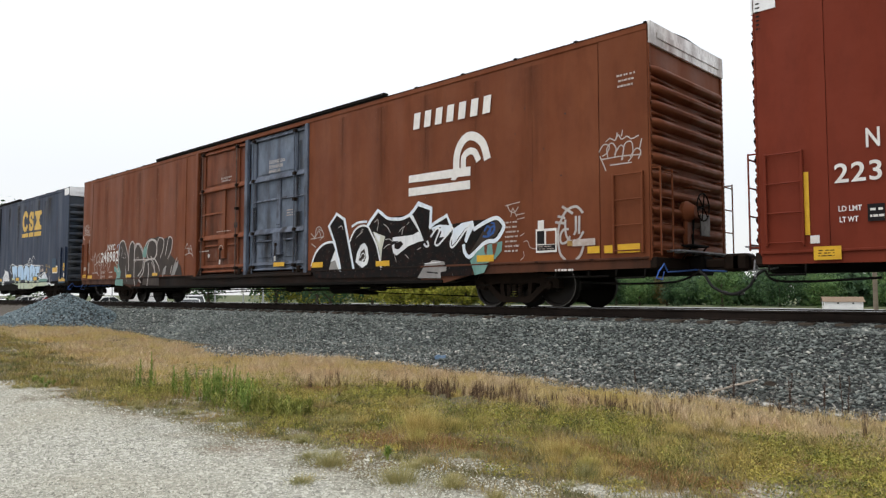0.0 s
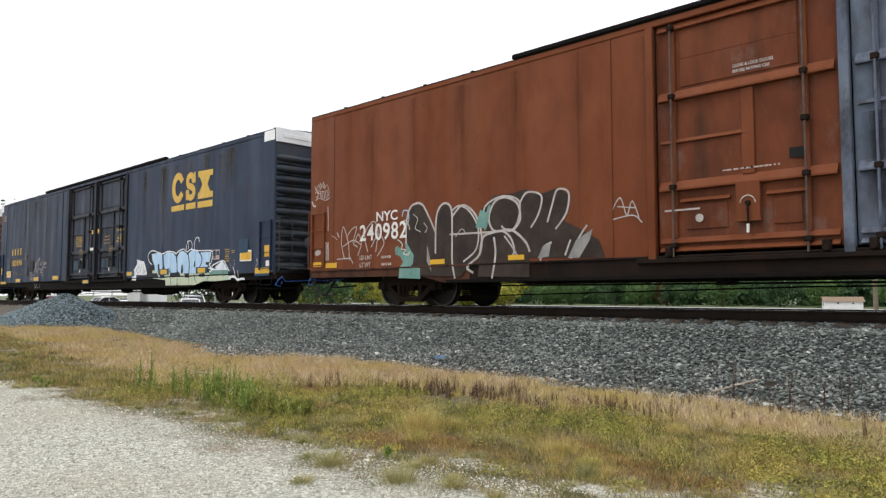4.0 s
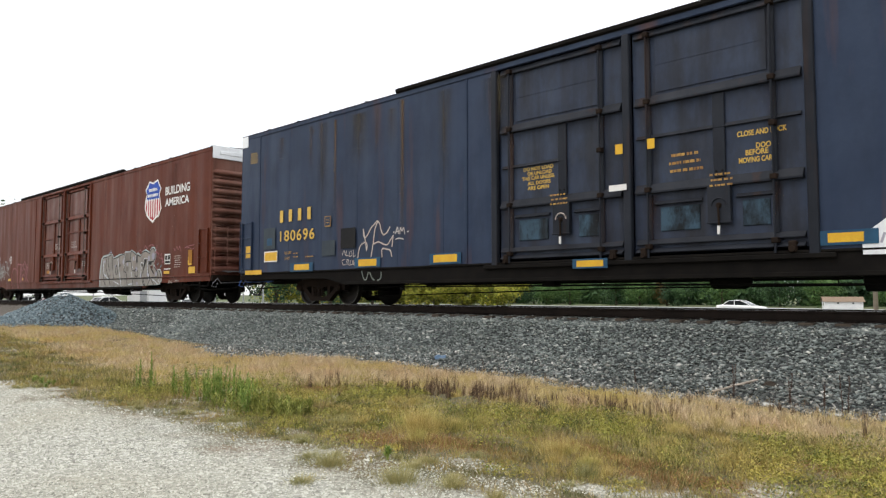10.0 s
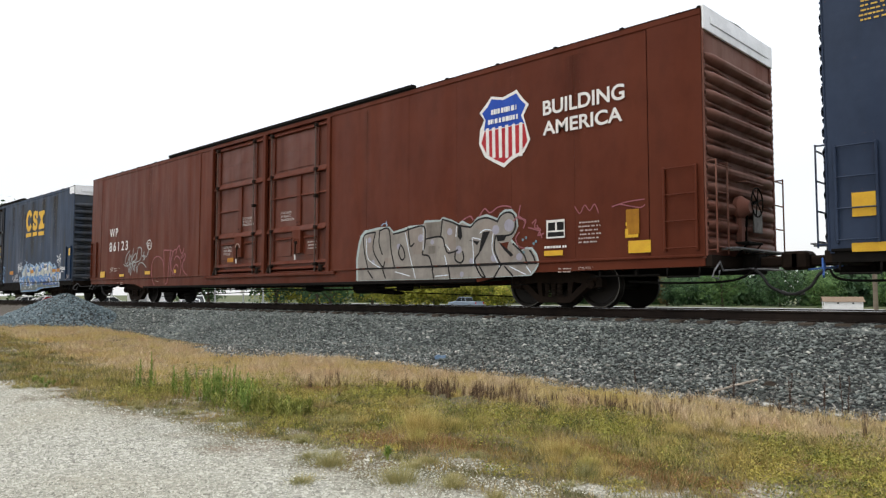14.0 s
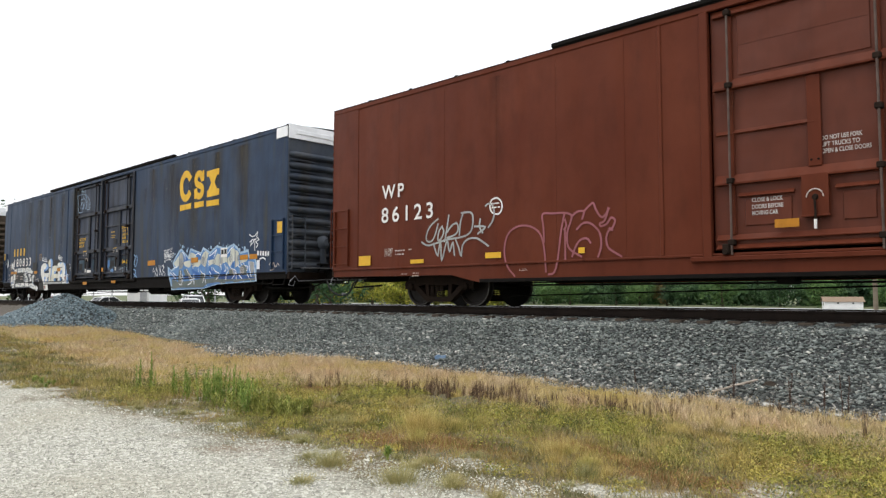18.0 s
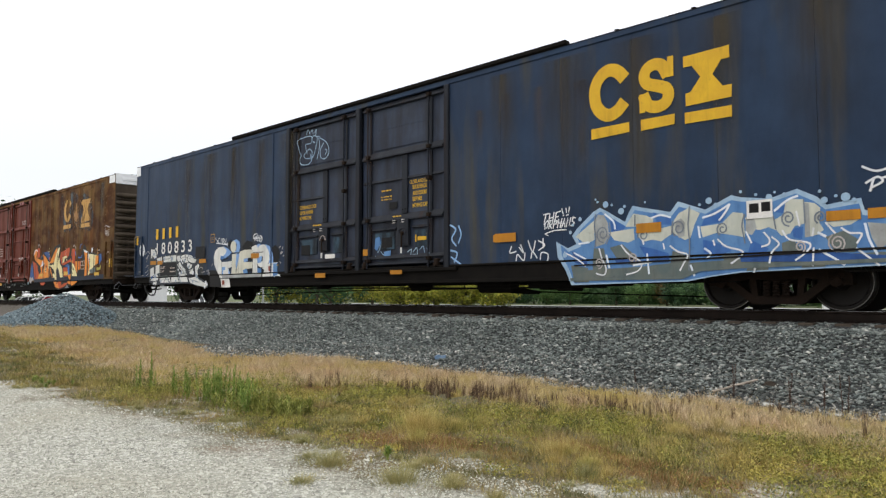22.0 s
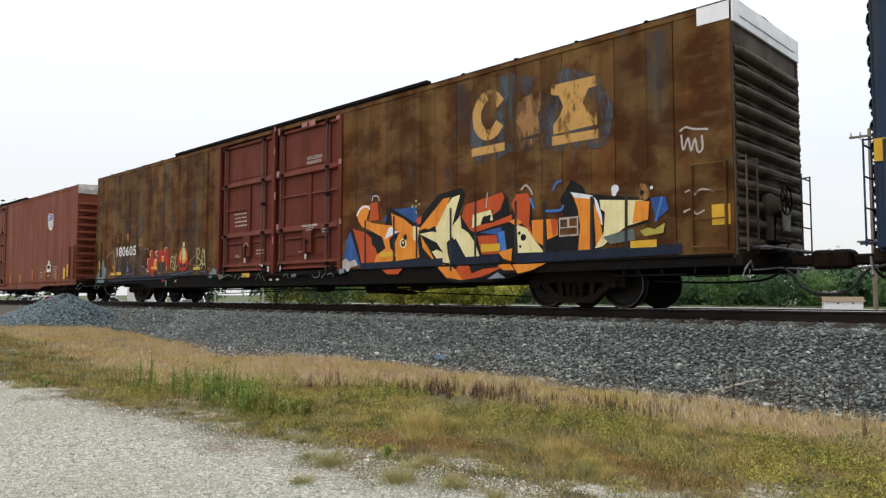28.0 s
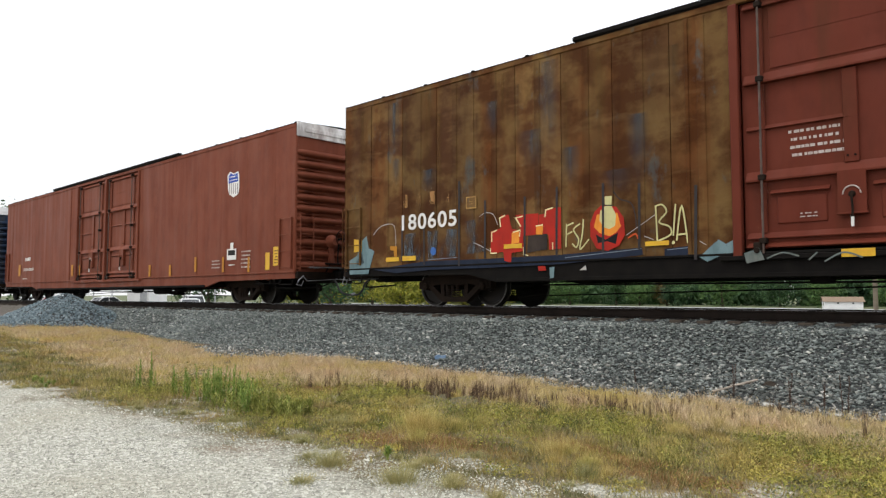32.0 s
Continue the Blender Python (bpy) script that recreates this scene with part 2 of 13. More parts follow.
def ground_mat():
    """Pale limestone drive on the near side, dry soil under the grass, mown green beyond the track."""
    m, nt, bs = node_mat("limestone_drive_and_dry_soil")
    v = coords(nt, "World")
    vo = nt.nodes.new("ShaderNodeTexVoronoi")
    vo.inputs["Scale"].default_value = 38.0
    link(nt, v, vo.inputs["Vector"])
    sep = nt.nodes.new("ShaderNodeSeparateColor")
    link(nt, vo.outputs["Color"], sep.inputs[0])
    stone = ramp(nt, sep.outputs[0], [(0.0, (0.14, 0.138, 0.118)), (0.5, (0.35, 0.345, 0.295)), (1.0, (0.60, 0.59, 0.52))])
    stone = mix(nt, ramp(nt, noise_tex(nt, v, 0.55, 5), [(0.42, 0.0), (0.66, 0.55)]), stone, (0.30, 0.275, 0.20))
    stone = mix(nt, ramp(nt, noise_tex(nt, v, 5.0, 5), [(0.5, 0.0), (0.75, 0.5)]), stone, (0.38, 0.37, 0.315))
    # soil tones darkened to paint the shade in gaps of the grass
    soil = mix(nt, ramp(nt, noise_tex(nt, v, 2.3, 5), [(0.35, 0.0), (0.65, 1.0)]), (0.150, 0.112, 0.055), (0.075, 0.070, 0.030))
    soil = mix(nt, ramp(nt, noise_tex(nt, coords(nt, "World", (1, 1, 1), (9, 3, 0)), 1.1, 5), [(0.55, 0.0), (0.68, 0.75)]), soil, (0.150, 0.080, 0.034))
    soil = mix(nt, ramp(nt, noise_tex(nt, v, 30, 5, 0.7), [(0.42, 0.0), (0.68, 0.6)]), soil, (0.075, 0.066, 0.028))
    geo = nt.nodes.new("ShaderNodeSeparateXYZ")
    link(nt, nt.nodes.new("ShaderNodeNewGeometry").outputs["Position"], geo.inputs[0])
    wob = noise_tex(nt, v, 0.9, 6, 0.65)
    add = nt.nodes.new("ShaderNodeMath")
    add.operation = "MULTIPLY_ADD"
    add.inputs[1].default_value = 2.6
    link(nt, wob, add.inputs[0])
    link(nt, geo.outputs["Y"], add.inputs[2])
    edge = nt.nodes.new("ShaderNodeMapRange")
    edge.inputs["From Min"].default_value, edge.inputs["From Max"].default_value = 4.45, 5.0
    link(nt, add.outputs[0], edge.inputs["Value"])
    near = mix(nt, edge.outputs[0], stone, soil)
    # bare stony patches among the grass close to the drive's end
    patch = ramp(nt, noise_tex(nt, coords(nt, "World", (1, 1, 1), (4, 2, 0)), 1.3, 5), [(0.56, 0.0), (0.62, 0.8)])
    close = nt.nodes.new("ShaderNodeMapRange")
    close.inputs["From Min"].default_value, close.inputs["From Max"].default_value = 6.8, 5.6
    link(nt, geo.outputs["Y"], close.inputs["Value"])
    both = nt.nodes.new("ShaderNodeMath")
    both.operation = "MULTIPLY"
    link(nt, patch, both.inputs[0])
    link(nt, close.outputs[0], both.inputs[1])
    near = mix(nt, both.outputs[0], near, stone)
    lawn = mix(nt, ramp(nt, noise_tex(nt, v, 0.08, 5), [(0.35, 0.0), (0.7, 1.0)]), (0.060, 0.085, 0.026), (0.10, 0.105, 0.04))
    far = nt.nodes.new("ShaderNodeMapRange")
    far.inputs["From Min"].default_value, far.inputs["From Max"].default_value = 15.0, 19.0
    link(nt, geo.outputs["Y"], far.inputs["Value"])
    col = mix(nt, far.outputs[0], near, lawn)
    link(nt, col, bs.inputs["Base Color"])
    bs.inputs["Roughness"].default_value = 0.92
    bump(nt, bs, vo.outputs["Distance"], 0.7, 0.02)
    return m


def leaf_mat(name, stops, *patches):
    """Leaves or blades: a tone for each island, patches over metres, a little light through."""
    m, nt, bs = node_mat(name)
    g = nt.nodes.new("ShaderNodeNewGeometry")
    col = ramp(nt, g.outputs["Random Per Island"], stops)
    for tint, scale, most in patches:
        v = coords(nt, "World", (1, 1, 1), (7 * scale, 3, 0))
        col = mix(nt, ramp(nt, noise_tex(nt, v, scale, 5), [(0.49, 0.0), (0.59, most)]), col, tint)
    link(nt, col, bs.inputs["Base Color"])
    bs.inputs["Roughness"].default_value = 0.65
    bs.inputs["Specular IOR Level"].default_value = 0.25
    return m


M["ballast"] = ballast_mat("crushed_stone_ballast", [(0.0, (0.050, 0.059, 0.057)), (0.35, (0.155, 0.180, 0.170)), (0.72, (0.265, 0.296, 0.275)), (0.95, (0.37, 0.395, 0.360)), (0.99, (0.62, 0.62, 0.56))])
M["spilled"] = ballast_mat("weathered_spilled_stone", [(0.0, (0.028, 0.032, 0.030)), (0.4, (0.10, 0.11, 0.10)), (0.75, (0.24, 0.24, 0.215)), (0.9, (0.46, 0.45, 0.40)), (1.0, (0.70, 0.68, 0.62))])
M["bed"], M["ground"] = bed_mat(), ground_mat()


# ---- mesh building ----
class Shape:
    """Collects vertices and faces for one mesh."""

    def __init__(self):
        self.v, self.f = [], []

    def add(self, verts, faces):
        n = len(self.v)
        self.v += [tuple(p) for p in verts]
        self.f += [tuple(n + i for i in f) for f in faces]
        return self

    def box(self, x0, x1, y0, y1, z0, z1, c=0.0):
        """A block; c cuts its edges along the two longer sides."""
        if c <= 0:
            return self.add([(x, y, z) for x in (x0, x1) for y in (y0, y1) for z in (z0, z1)],
                            [(0, 1, 3, 2), (4, 6, 7, 5), (0, 4, 5, 1), (2, 3, 7, 6), (0, 2, 6, 4), (1, 5, 7, 3)])
        c = min(c, 0.45 * (x1 - x0), 0.45 * (y1 - y0), 0.45 * (z1 - z0))
        pts = []
        for sx, sy, sz in [(a, b, d) for a in (0, 1) for b in (0, 1) for d in (0, 1)]:
            p = (x1 if sx else x0, y1 if sy else y0, z1 if sz else z0)
            s = (-1 if sx else 1, -1 if sy else 1, -1 if sz else 1)
            for k in range(3):
                pts.append(tuple(p[i] + (0 if i == k else s[i] * c) for i in range(3)))
        # vertex 3*corner+k lies on the face across axis k
        def cid(a, b, d):
            return 3 * (4 * a + 2 * b + d)
        fs = []
        for a in (0, 1):
            q = [cid(a, 0, 0), cid(a, 1, 0), cid(a, 1, 1), cid(a, 0, 1)]
            fs.append(tuple(q if a else q[::-1]))
            q = [cid(0, a, 0) + 1, cid(1, a, 0) + 1, cid(1, a, 1) + 1, cid(0, a, 1) + 1]
            fs.append(tuple(q[::-1] if a else q))
            q = [cid(0, 0, a) + 2, cid(1, 0, a) + 2, cid(1, 1, a) + 2, cid(0, 1, a) + 2]
            fs.append(tuple(q if a else q[::-1]))
        for a in (0, 1):
            for b in (0, 1):
                fs.append((cid(a, b, 0), cid(a, b, 1), cid(a, b, 1) + 1, cid(a, b, 0) + 1))
                fs.append((cid(a, 0, b), cid(a, 1, b), cid(a, 1, b) + 2, cid(a, 0, b) + 2))
                fs.append((cid(0, a, b) + 1, cid(1, a, b) + 1, cid(1, a, b) + 2, cid(0, a, b) + 2))
        for a, b, d in [(a, b, d) for a in (0, 1) for b in (0, 1) for d in (0, 1)]:
            i = cid(a, b, d)
            fs.append((i, i + 1, i + 2))
        return self.add(pts, fs)

    def tube(self, path, r, n=6):
        """A round bar along a path."""
        rings = []
        path = [Vector(p) for p in path]
        for i, p in enumerate(path):
            d = (path[min(i + 1, len(path) - 1)] - path[max(i - 1, 0)]).normalized()
            a = d.orthogonal().normalized() if abs(d.z) > 0.9 else Vector((-d.y, d.x, 0)).normalized()
            b = d.cross(a)
            rings.append([p + r * (math.cos(t) * a + math.sin(t) * b) for t in [2 * math.pi * k / n for k in range(n)]])
        verts = [q for ring in rings for q in ring]
        faces = [(i * n + k, i * n + (k + 1) % n, (i + 1) * n + (k + 1) % n, (i + 1) * n + k) for i in range(len(path) - 1) for k in range(n)]
        faces += [tuple(range(n))[::-1], tuple((len(path) - 1) * n + k for k in range(n))]
        return self.add(verts, faces)

    def turned(self, profile, centre, axis="y", n=24):
        """A body of revolution: profile of (distance along the axis, radius)."""
        verts = []
        for d, r in profile:
            for k in range(n):
                a = 2 * math.pi * k / n
                p = {"y": (r * math.cos(a), d, r * math.sin(a)), "x": (d, r * math.cos(a), r * math.sin(a)), "z": (r * math.cos(a), r * math.sin(a), d)}[axis]
                verts.append(tuple(centre[i] + p[i] for i in range(3)))
        faces = [(i * n + k, i * n + (k + 1) % n, (i + 1) * n + (k + 1) % n, (i + 1) * n + k) for i in range(len(profile) - 1) for k in range(n)]
        faces += [tuple(range(n))[::-1], tuple((len(profile) - 1) * n + k for k in range(n))]
        return self.add(verts, faces)

    def slab(self, outline, y0, y1):
        """A plate with the given outline in x and z, from y0 to y1."""
        n = len(outline)
        verts = [(x, y0, z) for x, z in outline] + [(x, y1, z) for x, z in outline]
        faces = [tuple(range(n)), tuple(range(n, 2 * n))[::-1]] + [(i, (i + 1) % n + n, i + n)[:0] or (i, i + n, (i + 1) % n + n, (i + 1) % n) for i in range(n)]
        return self.add(verts, faces)

    def extrude_x(self, outline, x0, x1):
        """A bar along x with the given outline in y and z."""
        n = len(outline)
        verts = [(x0, y, z) for y, z in outline] + [(x1, y, z) for y, z in outline]
        faces = [tuple(range(n)), tuple(range(n, 2 * n))[::-1]] + [(i, i + n, (i + 1) % n + n, (i + 1) % n) for i in range(n)]
        return self.add(verts, faces)

    def stroke(self, pts, w, y, thick=0.003, taper=1.0):
        """A flat painted line in x and z, on the plane y."""
        n = len(pts)
        left, right = [], []
        for i in range(n):
            a, b = pts[max(i - 1, 0)], pts[min(i + 1, n - 1)]
            dx, dz = b[0] - a[0], b[1] - a[1]
            ln = math.hypot(dx, dz) or 1
            h = 0.5 * w * (1 + (taper - 1) * i / max(1, n - 1))
            k = 1.0
            yy = y - 0.00001 * i
            if 0 < i < n - 1:
                u = (pts[i][0] - a[0], pts[i][1] - a[1])
                l2 = math.hypot(*u) or 1
                k = 1 / max(0.5, abs(u[0] * dx + u[1] * dz) / (l2 * ln))
            e = 0.35 * w if i in (0, n - 1) else 0
            ex = (-1 if i == 0 else 1) * e
            px, pz = pts[i][0] + ex * dx / ln, pts[i][1] + ex * dz / ln
            left.append((px - h * k * dz / ln, yy, pz + h * k * dx / ln))
            right.append((px + h * k * dz / ln, yy, pz - h * k * dx / ln))
        return self.add(left + right, [(i, i + 1, n + i + 1, n + i) for i in range(n - 1)])

    def patch(self, outline, y):
        return self.add([(x, y, z) for x, z in outline], [tuple(range(len(outline)))])

    def disc(self, x, z, rx, rz, y, n=16):
        return self.patch([(x + rx * math.cos(2 * math.pi * k / n), z + rz * math.sin(2 * math.pi * k / n)) for k in range(n)], y)

    def ring(self, x, z, rx, rz, t, y, n=28):
        out = [(x + q * rx * math.cos(2 * math.pi * k / n), y, z + (1 - (1 - q) * rx / rz * 0.8) * rz * math.sin(2 * math.pi * k / n)) for q in (1, 1 - t / rx) for k in range(n)]
        return self.add(out, [(k, (k + 1) % n, n + (k + 1) % n, n + k) for k in range(n)])

    def mesh(self, name, material, smooth=False):
        me = bpy.data.meshes.new(name)
        me.from_pydata(self.v, [], self.f)
        me.materials.append(material)
        bm = bmesh.new()
        bm.from_mesh(me)
        bmesh.ops.recalc_face_normals(bm, faces=bm.faces)
        bm.to_mesh(me)
        bm.free()
        if smooth:
            me.shade_smooth()
            me.set_sharp_from_angle(angle=radians(40))
        return me


def part(name, shape, material, parent=None, label="", smooth=False):
    """Links a shape, or a mesh made before, as one mesh object under a thing or a part."""
    me = shape if isinstance(shape, bpy.types.Mesh) else shape.mesh(name, material, smooth)
    ob = new(name, me)
    if parent:
        ob.parent = parent
    if label:
        ob["label"] = label
    return ob


def curve_pts(pts, n=6):
    """Points along a smooth line through the given ones."""
    out = []
    P = [pts[0], *pts, pts[-1]]
    for i in range(1, len(P) - 2):
        for k in range(n):
            t = k / n
            out.append(tuple(0.5 * (2 * P[i][j] + (P[i + 1][j] - P[i - 1][j]) * t + (2 * P[i - 1][j] - 5 * P[i][j] + 4 * P[i + 1][j] - P[i + 2][j]) * t * t
                                    + (3 * P[i][j] - P[i - 1][j] - 3 * P[i + 1][j] + P[i + 2][j]) * t ** 3) for j in range(len(P[i]))))
    return out + [tuple(pts[-1])]


def arrays_mesh(name, verts, faces, material):
    """A large mesh from arrays; faces all have the same number of corners."""
    me = bpy.data.meshes.new(name)
    k = faces.shape[1]
    me.vertices.add(len(verts))
    me.vertices.foreach_set("co", verts.astype(np.float32).ravel())
    me.loops.add(faces.size)
    me.loops.foreach_set("vertex_index", faces.astype(np.int32).ravel())
    me.polygons.add(len(faces))
    me.polygons.foreach_set("loop_start", np.arange(0, faces.size, k, dtype=np.int32))
    me.update(calc_edges=True)
    me.validate()
    me.materials.append(material)
    return me


# ---- ground, road bed and track ----
def ground_height(x, y):
    west = np.clip((-15.0 - x) / 11.0, 0, 1) * np.clip((y - 3.0) / 3.0, 0, 1)
    near = GROUND_Z + 0.20 * west * west * (3 - 2 * west) + 0.05 * np.sin(0.35 * x + 0.6 * y) * np.clip((y - 3.2) / 2, 0, 1) * np.clip((12 - y) / 3, 0, 1)
    drop = np.clip((y - 17.0) / 10.0, 0, 1)
    fall = np.clip((y - 82.0) / 70.0, 0, 1)
    rise = np.clip((y - 260.0) / 900.0, 0, 1)
    return near - 0.55 * drop * drop * (3 - 2 * drop) - 1.25 * fall * fall * (3 - 2 * fall) + 6.0 * rise


def build_ground():
    xs = np.concatenate([-np.geomspace(3000, 46, 24), np.arange(-45, 10, 0.5), np.geomspace(11, 3000, 20)])
    ys = np.concatenate([-np.geomspace(2000, 5, 16), np.arange(-4, 20, 0.4), np.geomspace(20.5, 3500, 40)])
    X, Y = np.meshgrid(xs, ys, indexing="ij")
    Z = ground_height(X, Y)
    n, k = X.shape
    verts = np.stack([X.ravel(), Y.ravel(), Z.ravel()], 1)
    i = (np.arange(n - 1)[:, None] * k + np.arange(k - 1)[None]).ravel()
    faces = np.stack([i, i + k, i + k + 1, i + 1], 1)
    ob = new("ground", arrays_mesh("ground", verts, faces, M["ground"]))
    tagged(ob, "pale gravel drive and dry grassy ground", "ground", kind="structure")


BED = [(9.75, -1.14), (10.2, -0.92), (11.45, -0.31), (11.85, -0.265), (12.12, -0.19), (14.85, -0.19), (15.2, -0.26), (17.2, -1.12), (17.4, -1.4), (9.6, -1.4)]


def bed_height(y):
    return np.interp(y, [p[0] for p in BED[:8]], [p[1] for p in BED[:8]])


def toe(x):
    """Where the spilled ballast ends and the grass begins."""
    return np.interp(x, (-24.8, -20.0, -17.2, -15.2, -13.8, -12.4, -10.6, -8.7, -7.8, -6.3, -5.0, -3.6, -2.2), (9.86, 9.53, 9.17, 8.35, 8.45, 9.60, 9.58, 9.24, 9.55, 9.14, 9.15, 9.48, 9.1)) + 0.08 * np.sin(5.1 * x) + 0.05 * np.sin(11.3 * x + 1)


def stones(rng, pos, size, flat=0.75):
    """Angular stones: a jittered, turned wedge of six faces for each place."""
    n = len(pos)
    base = np.array([(1, 0, 0), (-0.5, 0.87, 0), (-0.5, -0.87, 0), (0.1, 0, 0.85), (-0.1, 0.1, -0.85)], float)
    tri = np.array([(0, 1, 3), (1, 2, 3), (2, 0, 3), (1, 0, 4), (2, 1, 4), (0, 2, 4)])
    v = base[None] * rng.uniform(0.65, 1.25, (n, 5, 1)) + rng.normal(0, 0.20, (n, 5, 3))
    v *= rng.uniform(0.65, 1.25, (n, 1, 3))
    q = rng.normal(size=(n, 4))
    q /= np.linalg.norm(q, axis=1, keepdims=True)
    w, x, y, z = q.T
    R = np.stack([1 - 2 * (y * y + z * z), 2 * (x * y - z * w), 2 * (x * z + y * w), 2 * (x * y + z * w), 1 - 2 * (x * x + z * z), 2 * (y * z - x * w),
                  2 * (x * z - y * w), 2 * (y * z + x * w), 1 - 2 * (x * x + y * y)], 1).reshape(n, 3, 3)
    v = np.einsum("nij,nkj->nki", R, v)
    v[:, :, 2] *= flat
    v = v * size[:, None, None] + pos[:, None, :]
    f = tri[None] + 5 * np.arange(n)[:, None, None]
    return v.reshape(-1, 3), f.reshape(-1, 3)


TIE_RNG = random.Random(2)
TIES = [(3.0 - 0.53 * i + TIE_RNG.uniform(-0.03, 0.03), TIE_RNG.uniform(-0.10, 0.05), TIE_RNG.uniform(-0.015, 0.0)) for i in range(150)]


def build_track():
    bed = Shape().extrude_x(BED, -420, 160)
    tagged(part("ballast_bed", bed, M["bed"]), "bed of packed crushed stone under the track, darkened for shaded gaps", "track bed", kind="structure")
    rng = np.random.default_rng(4)
    n = 92000
    u = rng.random(n)
    x = np.where(rng.random(n) < 0.82, 1.5 - 24 * u, -22 - 10 * u)
    y = 9.85 + rng.random(n) * 2.7
    y += rng.normal(0, 0.10, n) * (y < 10.3)
    z = bed_height(y) - 0.008 + 0.034 * rng.random(n) * (y < 11.9)
    size = rng.gamma(4, 0.0050, n) + 0.0105
    # the ends of the ties lie bare
    k = np.argmin(np.abs(x[:, None] - np.array([q[0] for q in TIES])[None]), 1)
    on_tie = (np.abs(x - np.array([q[0] for q in TIES])[k]) < 0.13) & (y > 11.84) & (rng.random(n) < 0.85)
    z[on_tie] -= 0.10
    size[x < -20] *= 1.25
    v, f = stones(rng, np.stack([x, y, z], 1), size, 0.52)
    tagged(new("ballast_stones", arrays_mesh("ballast_stones", v, f, M["ballast"])), "loose grey crushed stone ballast", "ballast", kind="stuff")
    # stones spilled past the foot of the bed, weathered paler
    m = 17000
    sx = 1.5 - 19.5 * rng.random(m)
    sy = toe(sx) - 0.10 + (10.55 - toe(sx)) * rng.random(m) ** 1.3
    sz = np.maximum(ground_height(sx, sy), bed_height(sy)) + 0.006
    v, f = stones(rng, np.stack([sx, sy, sz], 1), rng.gamma(2.6, 0.0075, m) + 0.010, 0.7)
    tagged(new("spilled_stones", arrays_mesh("spilled_stones", v, f, M["spilled"])), "pale weathered stones spilled at the foot of the ballast", "ballast", kind="stuff")
    track = new("railway_track")
    tagged(track, "railway track of rusty steel rails on dark timber ties", "railway track", kind="structure")
    prof = [(-0.07, -0.172), (0.07, -0.172), (0.07, -0.160), (0.012, -0.145), (0.010, -0.045), (0.036, -0.036), (0.036, -0.006), (-0.036, -0.006), (-0.036, -0.036), (-0.010, -0.045), (-0.012, -0.145), (-0.07, -0.160)]
    cap = [(-0.036, -0.006), (0.036, -0.006), (0.034, -0.001), (0.026, 0.0), (-0.026, 0.0), (-0.034, -0.001)]
    for s in (-1, 1):
        yc = TRACK_Y + s * 0.753
        rail = part("rail", Shape().extrude_x([(yc + a, b) for a, b in prof], -420, 160), M["rail"], track)
        part("rail_head", Shape().extrude_x([(yc + a, b) for a, b in cap], -420, 160), M["railhead"], rail, "bright worn running surface")
    tie = Shape().box(-0.115, 0.115, TRACK_Y - 1.30, TRACK_Y + 1.30, -0.36, -0.176, 0.012).mesh("tie", M["tie"])
    plate = Shape().box(-0.09, 0.09, TRACK_Y - 0.93, TRACK_Y - 0.58, -0.175, -0.155, 0.005).mesh("tie_plate", M["rail"])
    for i, place in enumerate(TIES):
        ob = part("tie", tie, None, track)
        ob.location = place
        if i < 60:
            pl = part("tie_plate", plate, None, track)
            pl.location = (ob.location[0], 0, 0)


# ---- box cars ----
TRUCK_X = (-3.40, -CAR_L + 3.40)
DOOR_X = (-10.30, -13.42, -16.55)
EAVE = 5.115


def wheelset_meshes():
    r = 0.457
    prof = [(-0.075, r + 0.026), (-0.055, r + 0.028), (-0.045, r + 0.004), (0.02, r), (0.055, r - 0.003), (0.062, r - 0.02), (0.058, r - 0.065), (0.02, r - 0.085), (0.005, 0.20), (0.03, 0.13), (0.07, 0.11), (0.07, 0.0001)]
    w = Shape().turned([(-d, q) for d, q in prof], (0, 0, 0), "y", 36)
    back = Shape().turned([(0.06, 0.11), (0.06, r - 0.06), (0.075, r - 0.02), (0.076, r + 0.024)], (0, 0, 0), "y", 36)
    w.add(back.v, back.f)
    for k in range(3):
        a = 2 * math.pi * k / 3
        w.turned([(-0.079, 0.018), (-0.062, 0.018)], (0.07 * math.cos(a), 0, 0.07 * math.sin(a)), "y", 6)
    tread = Shape().turned([(-0.0545, r + 0.0005), (-0.020, r + 0.0035)], (0, 0, 0), "y", 36)
    rim = Shape()
    n = 36
    for q0, q1 in ((r - 0.008, r - 0.018),):
        rim.add([(q * math.cos(2 * math.pi * k / n), -0.0635, q * math.sin(2 * math.pi * k / n)) for q in (q0, q1) for k in range(n)], [(k, (k + 1) % n, n + (k + 1) % n, n + k) for k in range(n)])
    axle = Shape().turned([(-1.02, 0.07), (-0.80, 0.08), (0.80, 0.08), (1.02, 0.07)], (0, 0, 0), "y", 12)
    return w.mesh("wheel", M["wheel"], True), rim.mesh("wheel_rim", M["tread"]), axle.mesh("axle", M["wheel"], True)


WHEEL, RIM, AXLE = wheelset_meshes()


